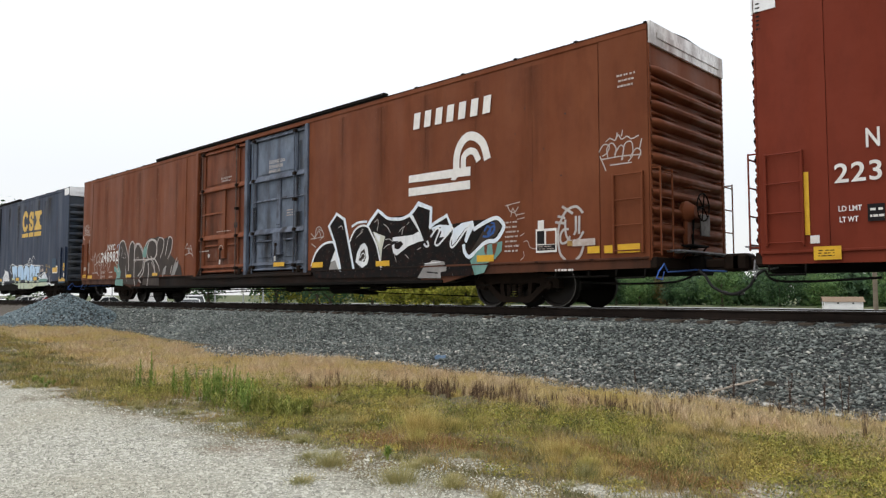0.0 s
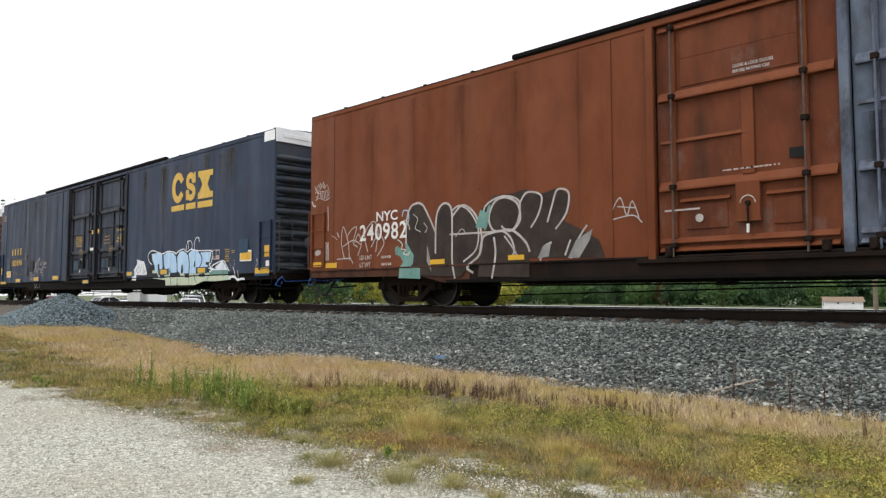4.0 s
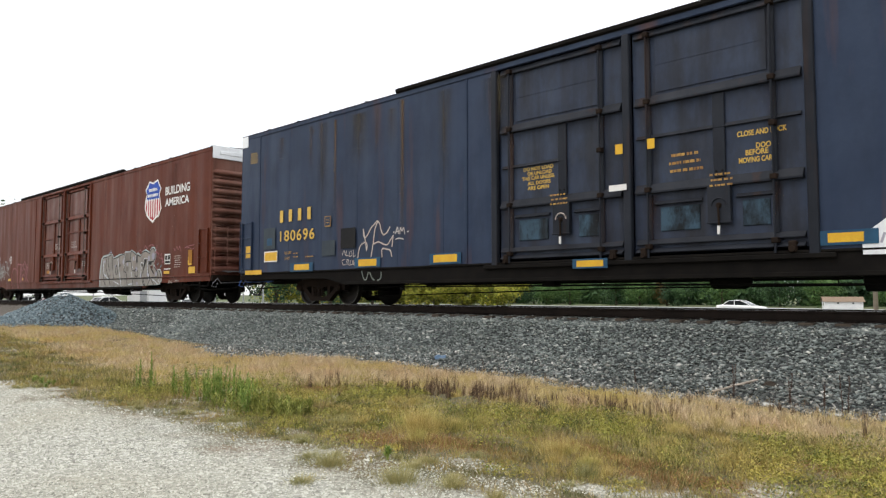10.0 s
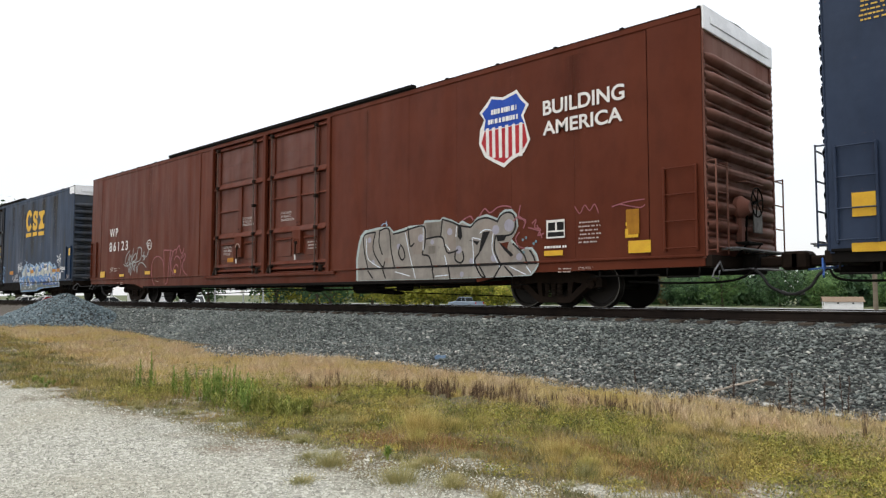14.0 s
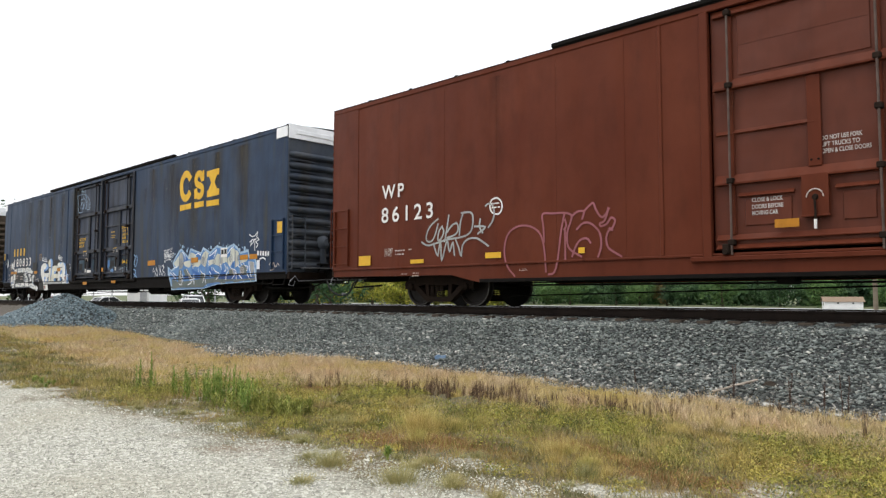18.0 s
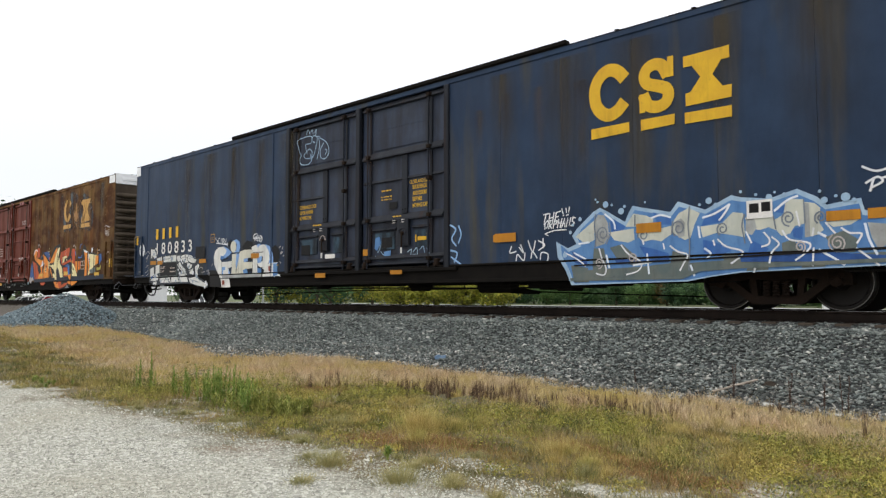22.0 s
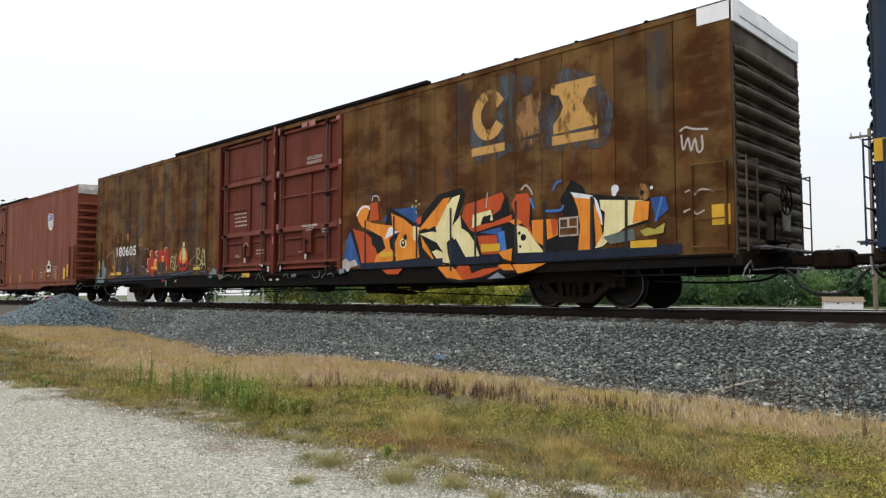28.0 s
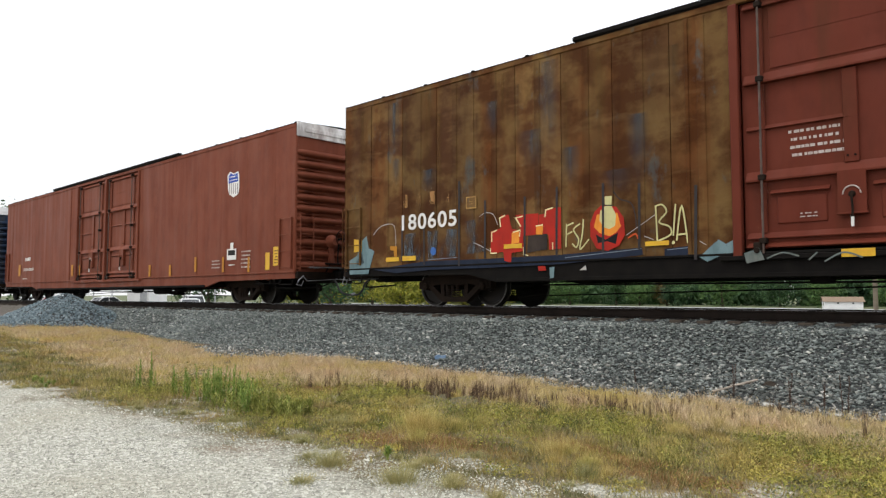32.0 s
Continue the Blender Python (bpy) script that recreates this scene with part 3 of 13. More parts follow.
def truck_meshes():
    """Three-piece freight truck: the side frame seen from outside, its springs and bearing caps."""
    side = Shape()
    # top and bottom members of the cast side frame, with its two windows
    top = [(-1.12, 0.56), (-1.12, 0.40), (-0.78, 0.40), (-0.72, 0.47), (-0.40, 0.52), (-0.34, 0.50), (0.34, 0.50), (0.40, 0.52), (0.72, 0.47), (0.78, 0.40), (1.12, 0.40), (1.12, 0.56), (0.95, 0.66), (0.45, 0.74), (-0.45, 0.74), (-0.95, 0.66)]
    side.slab(top, -0.09, 0.09)
    low = [(-0.80, 0.42), (-0.42, 0.12), (-0.36, 0.10), (0.36, 0.10), (0.42, 0.12), (0.80, 0.42), (0.70, 0.50), (0.36, 0.23), (-0.36, 0.23), (-0.70, 0.50)]
    side.slab(low, -0.08, 0.08)
    for s in (-1, 1):
        side.slab([(s * 0.30, 0.22), (s * 0.40, 0.22), (s * 0.44, 0.53), (s * 0.33, 0.53)], -0.07, 0.07)
    spring = Shape()
    for i in range(5):
        z = 0.235 + 0.05 * i
        spring.turned([(z, 0.052), (z + 0.014, 0.062), (z + 0.028, 0.062), (z + 0.042, 0.052)], (0, 0, 0), "z", 10)
    cap = Shape().turned([(-0.13, 0.0001), (-0.13, 0.055), (-0.115, 0.085), (0.06, 0.095), (0.06, 0.0001)], (0, 0, 0), "y", 14)
    for k in range(3):
        a = 2 * math.pi * k / 3 + 0.5
        cap.turned([(-0.145, 0.014), (-0.115, 0.014)], (0.05 * math.cos(a), 0, 0.05 * math.sin(a)), "y", 6)
    bolster = Shape().box(-0.19, 0.19, -1.02, 1.02, 0.44, 0.60, 0.03)
    bolster.box(-0.3, 0.3, -0.3, 0.3, 0.60, 0.72, 0.02)
    adapter = Shape().box(-0.13, 0.13, -0.10, 0.10, 0.50, 0.60, 0.02)
    return [side.mesh("side_frame", M["truck"]), spring.mesh("spring", M["truck"], True), cap.mesh("bearing_cap", M["truck"], True), bolster.mesh("truck", M["truck"]), adapter.mesh("bearing_adapter", M["truck"])]


SIDE_FRAME, SPRING, BEARING, BOLSTER, ADAPTER = truck_meshes()
WHEELSETS = []


def build_truck(car, x):
    """A truck with its fixed castings; its two wheelsets turn, and hang on the car."""
    truck = part("truck", BOLSTER, None, car, "cast steel freight truck, rusty black")
    truck.location = (x, CAR_W / 2, 0)
    for s in (-1, 1):
        f = part("side_frame", SIDE_FRAME, None, truck)
        f.location = (0, s * 1.0, 0)
        for k in range(3):
            sp = part("spring", SPRING, None, truck)
            sp.location = ((k - 1) * 0.15, s * 1.09, 0)
        for q in (-0.889, 0.889):
            c = part("bearing_cap", BEARING, None, truck)
            c.location, c.scale = (q, s * 1.03, 0.457), (1, -s, 1)
            c.scale = (1, 1, 1)
            if s > 0:
                c.rotation_euler = (0, 0, math.pi)
            ad = part("bearing_adapter", ADAPTER, None, truck)
            ad.location = (q, s * 1.0, 0)
    for q in (-0.889, 0.889):
        ws = part("wheelset", AXLE, None, car)
        ws.location = (x + q, CAR_W / 2, 0.457)
        for s in (-1, 1):
            wh = part("wheel", WHEEL, None, ws)
            wh.location = (0, s * 0.745, 0)
            rim = part("wheel_rim", RIM, None, ws, "thin bright worn rim")
            rim.location = (0, s * 0.745, 0)
            if s > 0:
                wh.rotation_euler = rim.rotation_euler = (0, 0, math.pi)
        WHEELSETS.append(ws)


def rib_shape(y0, y1, z, h, depth, point0=0.25, point1=0.25, sgn=1, x0=0.0, root=0.05):
    """A pressed rib across the end: rounded, running out to points."""
    s = Shape()
    ys = [y0, y0 + point0 * 0.5, y0 + point0, 0.5 * (y0 + y1), y1 - point1, y1 - point1 * 0.5, y1]
    ks = [root, max(root, 0.75), 1, 1, 1, 0.75, 0.05]
    prof = [(-0.5, 0.0), (-0.42, 0.55), (-0.2, 0.95), (0.05, 1.0), (0.3, 0.72), (0.5, 0.0)]
    verts = [(x0 + sgn * depth * k * d, y, z + h * a * (0.35 + 0.65 * k)) for y, k in zip(ys, ks) for a, d in prof]
    n = len(prof)
    faces = [(i * n + j, i * n + j + 1, (i + 1) * n + j + 1, (i + 1) * n + j) for i in range(len(ys) - 1) for j in range(n - 1)]
    return s.add(verts, faces)


RIB_Z = [1.12 + 0.318 * i for i in range(11)]


def build_end(car, x, sgn, paint, white, full):
    """A corrugated steel end; sgn is +1 for the end that faces along the way."""
    w = Shape().box(min(x, x - sgn * 0.06), max(x, x - sgn * 0.06), 0.0, CAR_W, 0.86, EAVE + 0.02, 0.01)
    part("end_wall", w, paint, car)
    for i, z in enumerate(RIB_Z):
        part("rib", rib_shape(0.012, CAR_W - 0.05, z, 0.205, 0.13, 0.22, 0.22, sgn, x, 0.5), paint, car, "", True)
        if not full and i < 11:
            part("rib", rib_shape(0.012, 0.70, z + 0.16, 0.10, 0.07, 0.06, 0.5, sgn, x, 0.8), paint, car, "", True)
        if full and i < 10:
            part("rib", rib_shape(0.04, 1.15, z + 0.16, 0.085, 0.05, 0.06, 0.85, sgn, x), paint, car, "", True)
            part("rib", rib_shape(CAR_W - 1.15, CAR_W - 0.10, z + 0.16, 0.085, 0.05, 0.85, 0.06, sgn, x), paint, car, "", True)
    # corner posts with their rivet strips
    for yy in (0.0, CAR_W - 0.07):
        post = Shape().box(min(x, x + sgn * 0.03), max(x, x + sgn * 0.03), yy, yy + 0.07, 0.90, EAVE, 0.008)
        for k in range(40):
            z = 0.98 + 0.097 * k
            post.box(*sorted((x + sgn * 0.03, x + sgn * 0.045)), yy + 0.012, yy + 0.048, z, z + 0.026)
        part("corner_post", post, paint, car)
    if white:
        cap = Shape().box(*sorted((x + sgn * 0.004, x + sgn * 0.055)), 0.0, CAR_W, EAVE - 0.36, EAVE + 0.06, 0.008)
        cap.box(*sorted((x + sgn * 0.05, x + sgn * 0.075)), 0.25, CAR_W - 0.25, EAVE - 0.22, EAVE - 0.10, 0.008)
        part("end_cap", cap, white, car, "white painted panel across the top of the end")
    sill = Shape().box(*sorted((x - sgn * 0.25, x + sgn * 0.09)), 0.03, CAR_W - 0.03, 0.72, 0.92, 0.015)
    part("end_sill", sill, M["truck"], car)
    # crossover board, grab irons and end ladders
    board = Shape()
    for k in range(5):
        board.box(*sorted((x + sgn * (0.12 + 0.055 * k), x + sgn * (0.16 + 0.055 * k))), 0.35, CAR_W - 0.35, 1.03, 1.055)
    for yy in (0.5, 1.5, 2.5):
        board.box(*sorted((x + sgn * 0.05, x + sgn * 0.38)), yy, yy + 0.03, 1.0, 1.03)
    part("crossover_board", board, M["steel"], car, "grated steel crossover board")
    for y0, y1 in ((0.06, 0.50), (CAR_W - 0.46, CAR_W + 0.02)):
        lad = Shape()
        for yy in (y0, y1):
            lad.tube([(x + sgn * 0.18, yy, 0.95), (x + sgn * 0.18, yy, 2.52)], 0.016)
            for z in (1.0, 2.5):
                lad.tube([(x, yy, z), (x + sgn * 0.18, yy, z)], 0.014)
        ladder = part("end_ladder", lad, paint, car)
        for k in range(4):
            part("rung", Shape().tube([(x + sgn * 0.18, y0, 1.05 + 0.46 * k), (x + sgn * 0.18, y1, 1.05 + 0.46 * k)], 0.014), paint, ladder)
    if full:
        drum = Shape().turned([(0.06, 0.0001), (0.06, 0.20), (0.14, 0.21), (0.22, 0.15), (0.30, 0.10), (0.30, 0.0001)] if sgn > 0 else [(-0.06, 0.0001), (-0.06, 0.2), (-0.3, 0.1), (-0.3, 0.0001)], (x, 1.18, 1.80), "x", 16)
        drum.box(*sorted((x + sgn * 0.06, x + sgn * 0.16)), 1.08, 1.28, 1.15, 1.70, 0.03)
        part("hand_brake_housing", drum, paint, car, "", True)
        wheel = Shape()
        yw, zw = 1.48, 1.90
        ring = [(x + sgn * 0.30, yw + 0.26 * math.cos(2 * math.pi * k / 20), zw + 0.26 * math.sin(2 * math.pi * k / 20)) for k in range(21)]
        wheel.tube(ring, 0.014)
        for k in range(3):
            a = math.pi * k / 3 + 0.3
            wheel.tube([(x + sgn * 0.30, yw - 0.26 * math.cos(a), zw - 0.26 * math.sin(a)), (x + sgn * 0.30, yw + 0.26 * math.cos(a), zw + 0.26 * math.sin(a))], 0.012)
        wheel.tube([(x + sgn * 0.05, yw, zw), (x + sgn * 0.30, yw, zw)], 0.035)
        part("hand_brake_wheel", wheel, M["under"], car)
        part("brake_chain", Shape().tube([(x + sgn * 0.14, 1.42, 1.72), (x + sgn * 0.12, 1.40, 1.35), (x + sgn * 0.10, 1.46, 1.0)], 0.022), M["under"], car)
        part("retainer_plate", Shape().box(*sorted((x + sgn * 0.14, x + sgn * 0.17)), 1.66, 2.06, 1.38, 1.80, 0.01), M["dusty_plate"], car, "dusty grey plate")
        step = Shape().box(*sorted((x + sgn * 0.10, x + sgn * 0.34)), 0.95, 1.62, 1.14, 1.18, 0.01).tube([(x + sgn * 0.10, 1.0, 0.92), (x + sgn * 0.30, 1.0, 1.14)], 0.014).tube([(x + sgn * 0.10, 1.58, 0.92), (x + sgn * 0.30, 1.58, 1.14)], 0.014)
        part("brake_step", step, M["under"], car)
        part("end_grab_iron", Shape().tube([(x, 1.3, 2.28), (x + sgn * 0.17, 1.3, 2.28), (x + sgn * 0.17, 2.1, 2.28), (x, 2.1, 2.28)], 0.013), paint, car)


def build_coupler(car, x, sgn, rodmat):
    yc = CAR_W / 2
    c = Shape().box(*sorted((x - sgn * 0.3, x + sgn * 0.35)), yc - 0.24, yc + 0.24, 0.62, 0.98, 0.03)
    part("striker", c, M["under"], car)
    shank = Shape().box(*sorted((x + sgn * 0.3, x + sgn * 0.80)), yc - 0.10, yc + 0.10, 0.74, 0.92, 0.03)
    head = Shape().box(*sorted((x + sgn * 0.72, x + sgn * 1.04)), yc - 0.22, yc + 0.20, 0.68, 1.00, 0.05)
    head.box(*sorted((x + sgn * 0.95, x + sgn * 1.16)), yc + 0.02 * sgn - 0.02, yc + 0.02 * sgn + 0.16, 0.70, 0.98, 0.04)
    cp = part("coupler", shank, M["truck"], car)
    part("coupler_head", head, M["truck"], cp)
    hose = curve_pts([(x + sgn * 0.35, yc - 0.42, 0.70), (x + sgn * 0.50, yc - 0.46, 0.58), (x + sgn * 0.62, yc - 0.45, 0.40), (x + sgn * 0.85, yc - 0.40, 0.28), (x + sgn * 1.08, yc - 0.36, 0.27)], 6)
    part("air_hose", Shape().tube(hose, 0.026, 8), M["pipe"], car, "black rubber brake hose")
    gl = Shape().tube([(x + sgn * 1.04, yc - 0.36, 0.27), (x + sgn * 1.13, yc - 0.34, 0.30)], 0.034, 8)
    part("hose_coupling", gl, M["steel"], car)
    rod = Shape().tube([(x + sgn * 0.12, 0.05, 0.66), (x + sgn * 0.16, 0.18, 0.80), (x + sgn * 0.16, 0.30, 0.66), (x + sgn * 0.16, 0.75, 0.68), (x + sgn * 0.20, yc - 0.25, 0.72), (x + sgn * 0.75, yc - 0.14, 0.68)], 0.016)
    rod.tube([(x + sgn * 0.12, 0.05, 0.66), (x + sgn * 0.10, 0.0, 0.55), (x + sgn * 0.14, 0.14, 0.52), (x + sgn * 0.14, 0.2, 0.66)], 0.016)
    part("uncoupling_lever", rod, rodmat, car)
    pipe = curve_pts([(x - sgn * 1.6, 0.30, 0.50), (x - sgn * 0.6, 0.35, 0.46), (x + sgn * 0.1, 0.8, 0.50), (x + sgn * 0.35, yc - 0.42, 0.68)], 5)
    part("train_pipe", Shape().tube(pipe, 0.022), M["under"], car)


def door_rail(x0, x1, z0, z1, out):
    """A pressed rail: its top slopes outwards, its underside is cut back sharply."""
    return Shape().extrude_x([(0.0745, z0), (0.0745, z1), (0.060, z1 + 0.012), (out + 0.012, z0 + 0.35 * (z1 - z0)), (out, z0 + 0.22 * (z1 - z0)), (out, z0 + 0.006), (out + 0.008, z0)], x0, x1)


def build_door(car, x0, x1, paint, frame_paint, scuffed, mirrored):
    """A plug door between x0 (front) and x1, with pressed rails, lock rods, gear box and handle."""
    w = x0 - x1
    door = part("door", Shape().box(x1 + 0.08, x0 - 0.08, 0.075, 0.13, 0.98, EAVE - 0.11, 0.01), paint, car)
    X = lambda k: x1 + k * w
    mid = 0.535
    # two heavy rails, the head rail and the ridges along the foot
    for z0, z1, out in ((EAVE - 0.25, EAVE - 0.14, 0.0), (3.62, 3.78, -0.020), (2.04, 2.20, -0.020), (1.13, 1.22, 0.005), (0.99, 1.06, -0.020)):
        part("door_rail", door_rail(X(0.045), X(0.955), z0, z1, out), frame_paint, door)
    # a light rail at mid height, which on the rear door ends at the centre stile
    for a, b, z in ((0.05, 0.95, 3.05),) if mirrored else ((0.05, mid, 2.90),):
        part("door_rail", door_rail(X(a), X(b), z - 0.025, z + 0.03, 0.025), frame_paint, door)
    part("door_stile", Shape().box(X(mid) - 0.10, X(mid) + 0.10, 0.030, 0.0745, 2.20, 3.61, 0.008), frame_paint, door)
    for k in (-0.05, 0.05):
        part("bolt", Shape().turned([(0.018, 0.016), (0.030, 0.018)], (X(mid) + k, 0, 2.30), "y", 8), M["under"], door)
    for a in (0.13, 0.82):
        part("door_stile", Shape().box(X(a) - 0.04, X(a) + 0.04, 0.035, 0.074, 1.22, EAVE - 0.15, 0.010), frame_paint, door)
        rod = part("lock_rod", Shape().tube([(X(a), -0.05, 0.9), (X(a), -0.05, EAVE - 0.16)], 0.019, 8), M["rod_dust"] if paint not in (M["blue_door_b"], M["grey_door"]) else frame_paint, door)
        for z in (1.10, 2.10, 3.68, EAVE - 0.22) + ((2.95,) if a > 0.5 else ()):
            part("rod_bracket", Shape().box(X(a) - 0.055, X(a) + 0.055, -0.082, 0.03, z - 0.045, z + 0.045, 0.012), M["truck"], rod)
    # gear box with its quadrant, and the lever hanging from it
    gear = part("gear_box", Shape().slab([(X(mid) - 0.19, 1.44), (X(mid) + 0.19, 1.44), (X(mid) + 0.19, 2.06), (X(mid) - 0.19, 2.06)], -0.028, 0.07).box(X(mid) - 0.21, X(mid) + 0.21, -0.036, 0.02, 1.425, 1.455, 0.006), frame_paint, door)
    arc = [(X(mid) + 0.12 * math.cos(q), -0.036, 1.72 + 0.12 * math.sin(q)) for q in [math.pi * k / 10 for k in range(11)]]
    part("quadrant", Shape().tube(arc, 0.012, 5), M["white_dim"] if not mirrored else frame_paint, gear)
    part("hub", Shape().turned([(-0.075, 0.035), (-0.028, 0.05)], (X(mid), 0, 1.72), "y", 12), M["truck"], gear)
    part("handle", Shape().tube([(X(mid), -0.065, 1.73), (X(mid) + 0.015, -0.075, 1.50), (X(mid) + 0.012, -0.075, 1.38)], 0.019), M["truck"], door)
    part("handle_grip", Shape().tube([(X(mid) + 0.012, -0.075, 1.38), (X(mid) + 0.010, -0.075, 1.24)], 0.024), M["white"], door, "white lever grip")
    # plates beside the gear box, each under a short rail
    for a, b in ((0.19, 0.42), (0.65, 0.79)):
        part("door_panel", Shape().box(X(a), X(b), 0.052, 0.0745, 1.36, 1.78, 0.010), paint if scuffed is None else scuffed, door)
        part("panel_rail", door_rail(X(a) - 0.09, X(b) + 0.05, 1.83, 1.885, 0.005), frame_paint, door)
    part("door_panel", Shape().box(X(0.17), X(0.79), 0.056, 0.0745, 3.84, EAVE - 0.28, 0.012), paint, door)
    part("weld_line", Shape().tube([(X(0.18), 0.056, 4.34), (X(0.78), 0.056, 4.34)], 0.006, 5), paint, door)
    # rollers at the foot
    for a in (0.10, 0.90):
        roller = Shape().box(X(a) - 0.06, X(a) + 0.06, -0.075, 0.05, 0.90, 1.08, 0.02)
        roller.turned([(-0.10, 0.045), (-0.07, 0.05)], (X(a), 0, 0.95), "y", 10)
        part("roller_bracket", roller, M["truck"], door)


def build_boxcar(front, label, paint, door_paints, frame_paints, white, white_side, seams, sill_paint, rodmat, scuffed=None, seam_gap=0.0028, sill_ends=None, posts=0, end_paint=None):
    car = new("boxcar")
    car.location = (front, SIDE_Y, 0)
    tagged(car, label, "boxcar", "boxcars of the freight train")
    L = CAR_L
    # side sheets, one between each pair of seams
    for a, b in zip(seams[:-1], seams[1:]):
        if abs(a - DOOR_X[0]) < 0.01 and abs(b - DOOR_X[2]) < 0.01:
            continue
        proud = -0.012 if (a > -0.5 or b < -L + 0.5) else 0.0
        gap = 0.020 if b > -1.1 or (a < -L + 1.1) else seam_gap
        part("side_sheet", Shape().box(b + gap, a - 0.0012, proud, 0.05, 0.90, EAVE - 0.10, 0.003), paint, car)
    # shallow pressed posts between the seams
    for a, b in zip(seams[:-1], seams[1:]) if posts else ():
        if a < -0.5 and b > -L + 0.5 and a - b < 3:
            for k in range(posts):
                x = a - (a - b) * (k + 0.5) / posts
                part("side_post", Shape().box(x - 0.075, x + 0.075, -0.0124, 0.0, 0.95, EAVE - 0.12, 0.006), paint, car)
    part("far_side", Shape().box(-L, 0, CAR_W - 0.06, CAR_W, 0.90, EAVE, 0.01), paint, car)
    # sill: deep between the trucks, shallow over them
    ends = sill_ends or sill_paint
    runs = (([(-0.02, 0.92), (-0.02, 0.73), (-4.25, 0.70), (-5.05, 0.53), (-5.8, 0.53), (-5.8, 0.92)], ends),
            ([(-5.803, 0.92), (-5.803, 0.53), (-L + 5.803, 0.53), (-L + 5.803, 0.92)], sill_paint),
            ([(-L + 5.8, 0.92), (-L + 5.8, 0.53), (-L + 5.05, 0.53), (-L + 4.25, 0.70), (-L + 0.02, 0.73), (-L + 0.02, 0.92)], ends))
    for outline, key in runs:
        s = Shape().slab(outline, 0.015, 0.10)
        xs = [p[0] for p in outline]
        s.box(min(xs), max(xs), -0.02, 0.03, 0.885, 0.93, 0.008)
        part("side_sill", s, key, car)
        part("side_sill", Shape().slab(outline, CAR_W - 0.10, CAR_W - 0.015), key, car)
    # near-black strip along the lower edge of the sill
    part("sill_flange", Shape().box(-L + 5.1, -5.1, -0.012, 0.06, 0.525, 0.60, 0.008), M["under"], car, "near-black lower lip of the sill")
    part("top_chord", Shape().box(-L, 0, -0.022, 0.06, EAVE - 0.11, EAVE + 0.02, 0.012), paint, car)
    # roof sheets with standing seams, flatter cap over the doors
    yc = CAR_W / 2
    n = 18
    for k in range(n):
        x0, x1 = -L * k / n, -L * (k + 1) / n
        part("roof_sheet", Shape().extrude_x([(-0.03, EAVE + 0.015), (yc, EAVE + 0.10), (CAR_W + 0.03, EAVE + 0.015), (CAR_W + 0.03, EAVE), (-0.03, EAVE)], x1 + 0.02, x0 - 0.02), M["under"], car, "dark galvanised roof sheet")
        part("roof_seam", Shape().extrude_x([(-0.035, EAVE + 0.04), (yc, EAVE + 0.13), (CAR_W + 0.035, EAVE + 0.04), (CAR_W + 0.035, EAVE), (-0.035, EAVE)], x0 - 0.05, x0 if k == 0 else x0 + 0.02), M["under"], car)
    head = Shape().box(-19.65, -7.05, -0.065, 0.10, EAVE + 0.022, EAVE + 0.12, 0.02)
    part("door_header", head, M["under"], car, "dark steel track above the doors")
    # door posts and sill track
    for x in DOOR_X:
        part("door_post", Shape().box(x - 0.075, x + 0.075, -0.055, 0.06, 0.86, EAVE - 0.11, 0.014), frame_paints[1 if x == DOOR_X[2] else 0], car)
    part("door_track", Shape().box(DOOR_X[2] - 0.3, DOOR_X[0] + 0.3, -0.06, 0.06, 0.80, 0.882, 0.012), sill_paint, car)
    build_door(car, DOOR_X[0], DOOR_X[1], door_paints[0], frame_paints[0], scuffed, True)
    build_door(car, DOOR_X[1], DOOR_X[2], door_paints[1], frame_paints[1], scuffed, False)
    # stop post behind the doorway
    x = DOOR_X[2] - 0.82
    part("side_post", Shape().box(x - 0.035, x + 0.035, -0.022, 0.002, 0.93, EAVE - 0.11, 0.008), paint, car)
    part("floor", Shape().box(-L + 0.05, -0.05, 0.11, CAR_W - 0.11, 0.80, 0.88), M["under"], car)
    build_end(car, 0.0, 1, end_paint or paint, white, True)
    build_end(car, -L, -1, paint, None if white_side == "none" else white, False)
    # white corner panel on the side, next to the painted end
    if white_side in ("both", "front"):
        part("corner_panel", Shape().box(-0.56, -0.002, -0.026, -0.013, EAVE - 0.31, EAVE - 0.005, 0.004), white, car, "white corner panel")
    if white_side == "both":
        part("corner_panel", Shape().box(-L + 0.002, -L + 0.34, -0.026, -0.013, EAVE - 0.34, EAVE - 0.005, 0.004), white, car, "white corner panel")
    # side ladders at both corners, stirrups below
    for xa, xb in ((-0.70, -0.12), (-L + 0.12, -L + 0.66)):
        lad = Shape()
        for xx in (xa, xb):
            lad.box(xx - 0.02, xx + 0.02, -0.075, -0.013, 1.0, 2.46, 0.006)
        ladder = part("side_ladder", lad, paint, car)
        for k in range(4):
            part("rung", Shape().tube([(xa, -0.07, 1.05 + 0.46 * k), (xb, -0.07, 1.05 + 0.46 * k)], 0.013), paint, ladder)
        st = Shape().tube([(xa, 0.05, 0.78), (xa, 0.0, 0.62), (xa, 0.0, 0.56), (xb, 0.0, 0.56), (xb, 0.0, 0.62), (xb, 0.05, 0.78)], 0.017)
        part("stirrup", st, M["under"], car)
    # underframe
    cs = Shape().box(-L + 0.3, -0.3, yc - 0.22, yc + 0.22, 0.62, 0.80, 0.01)
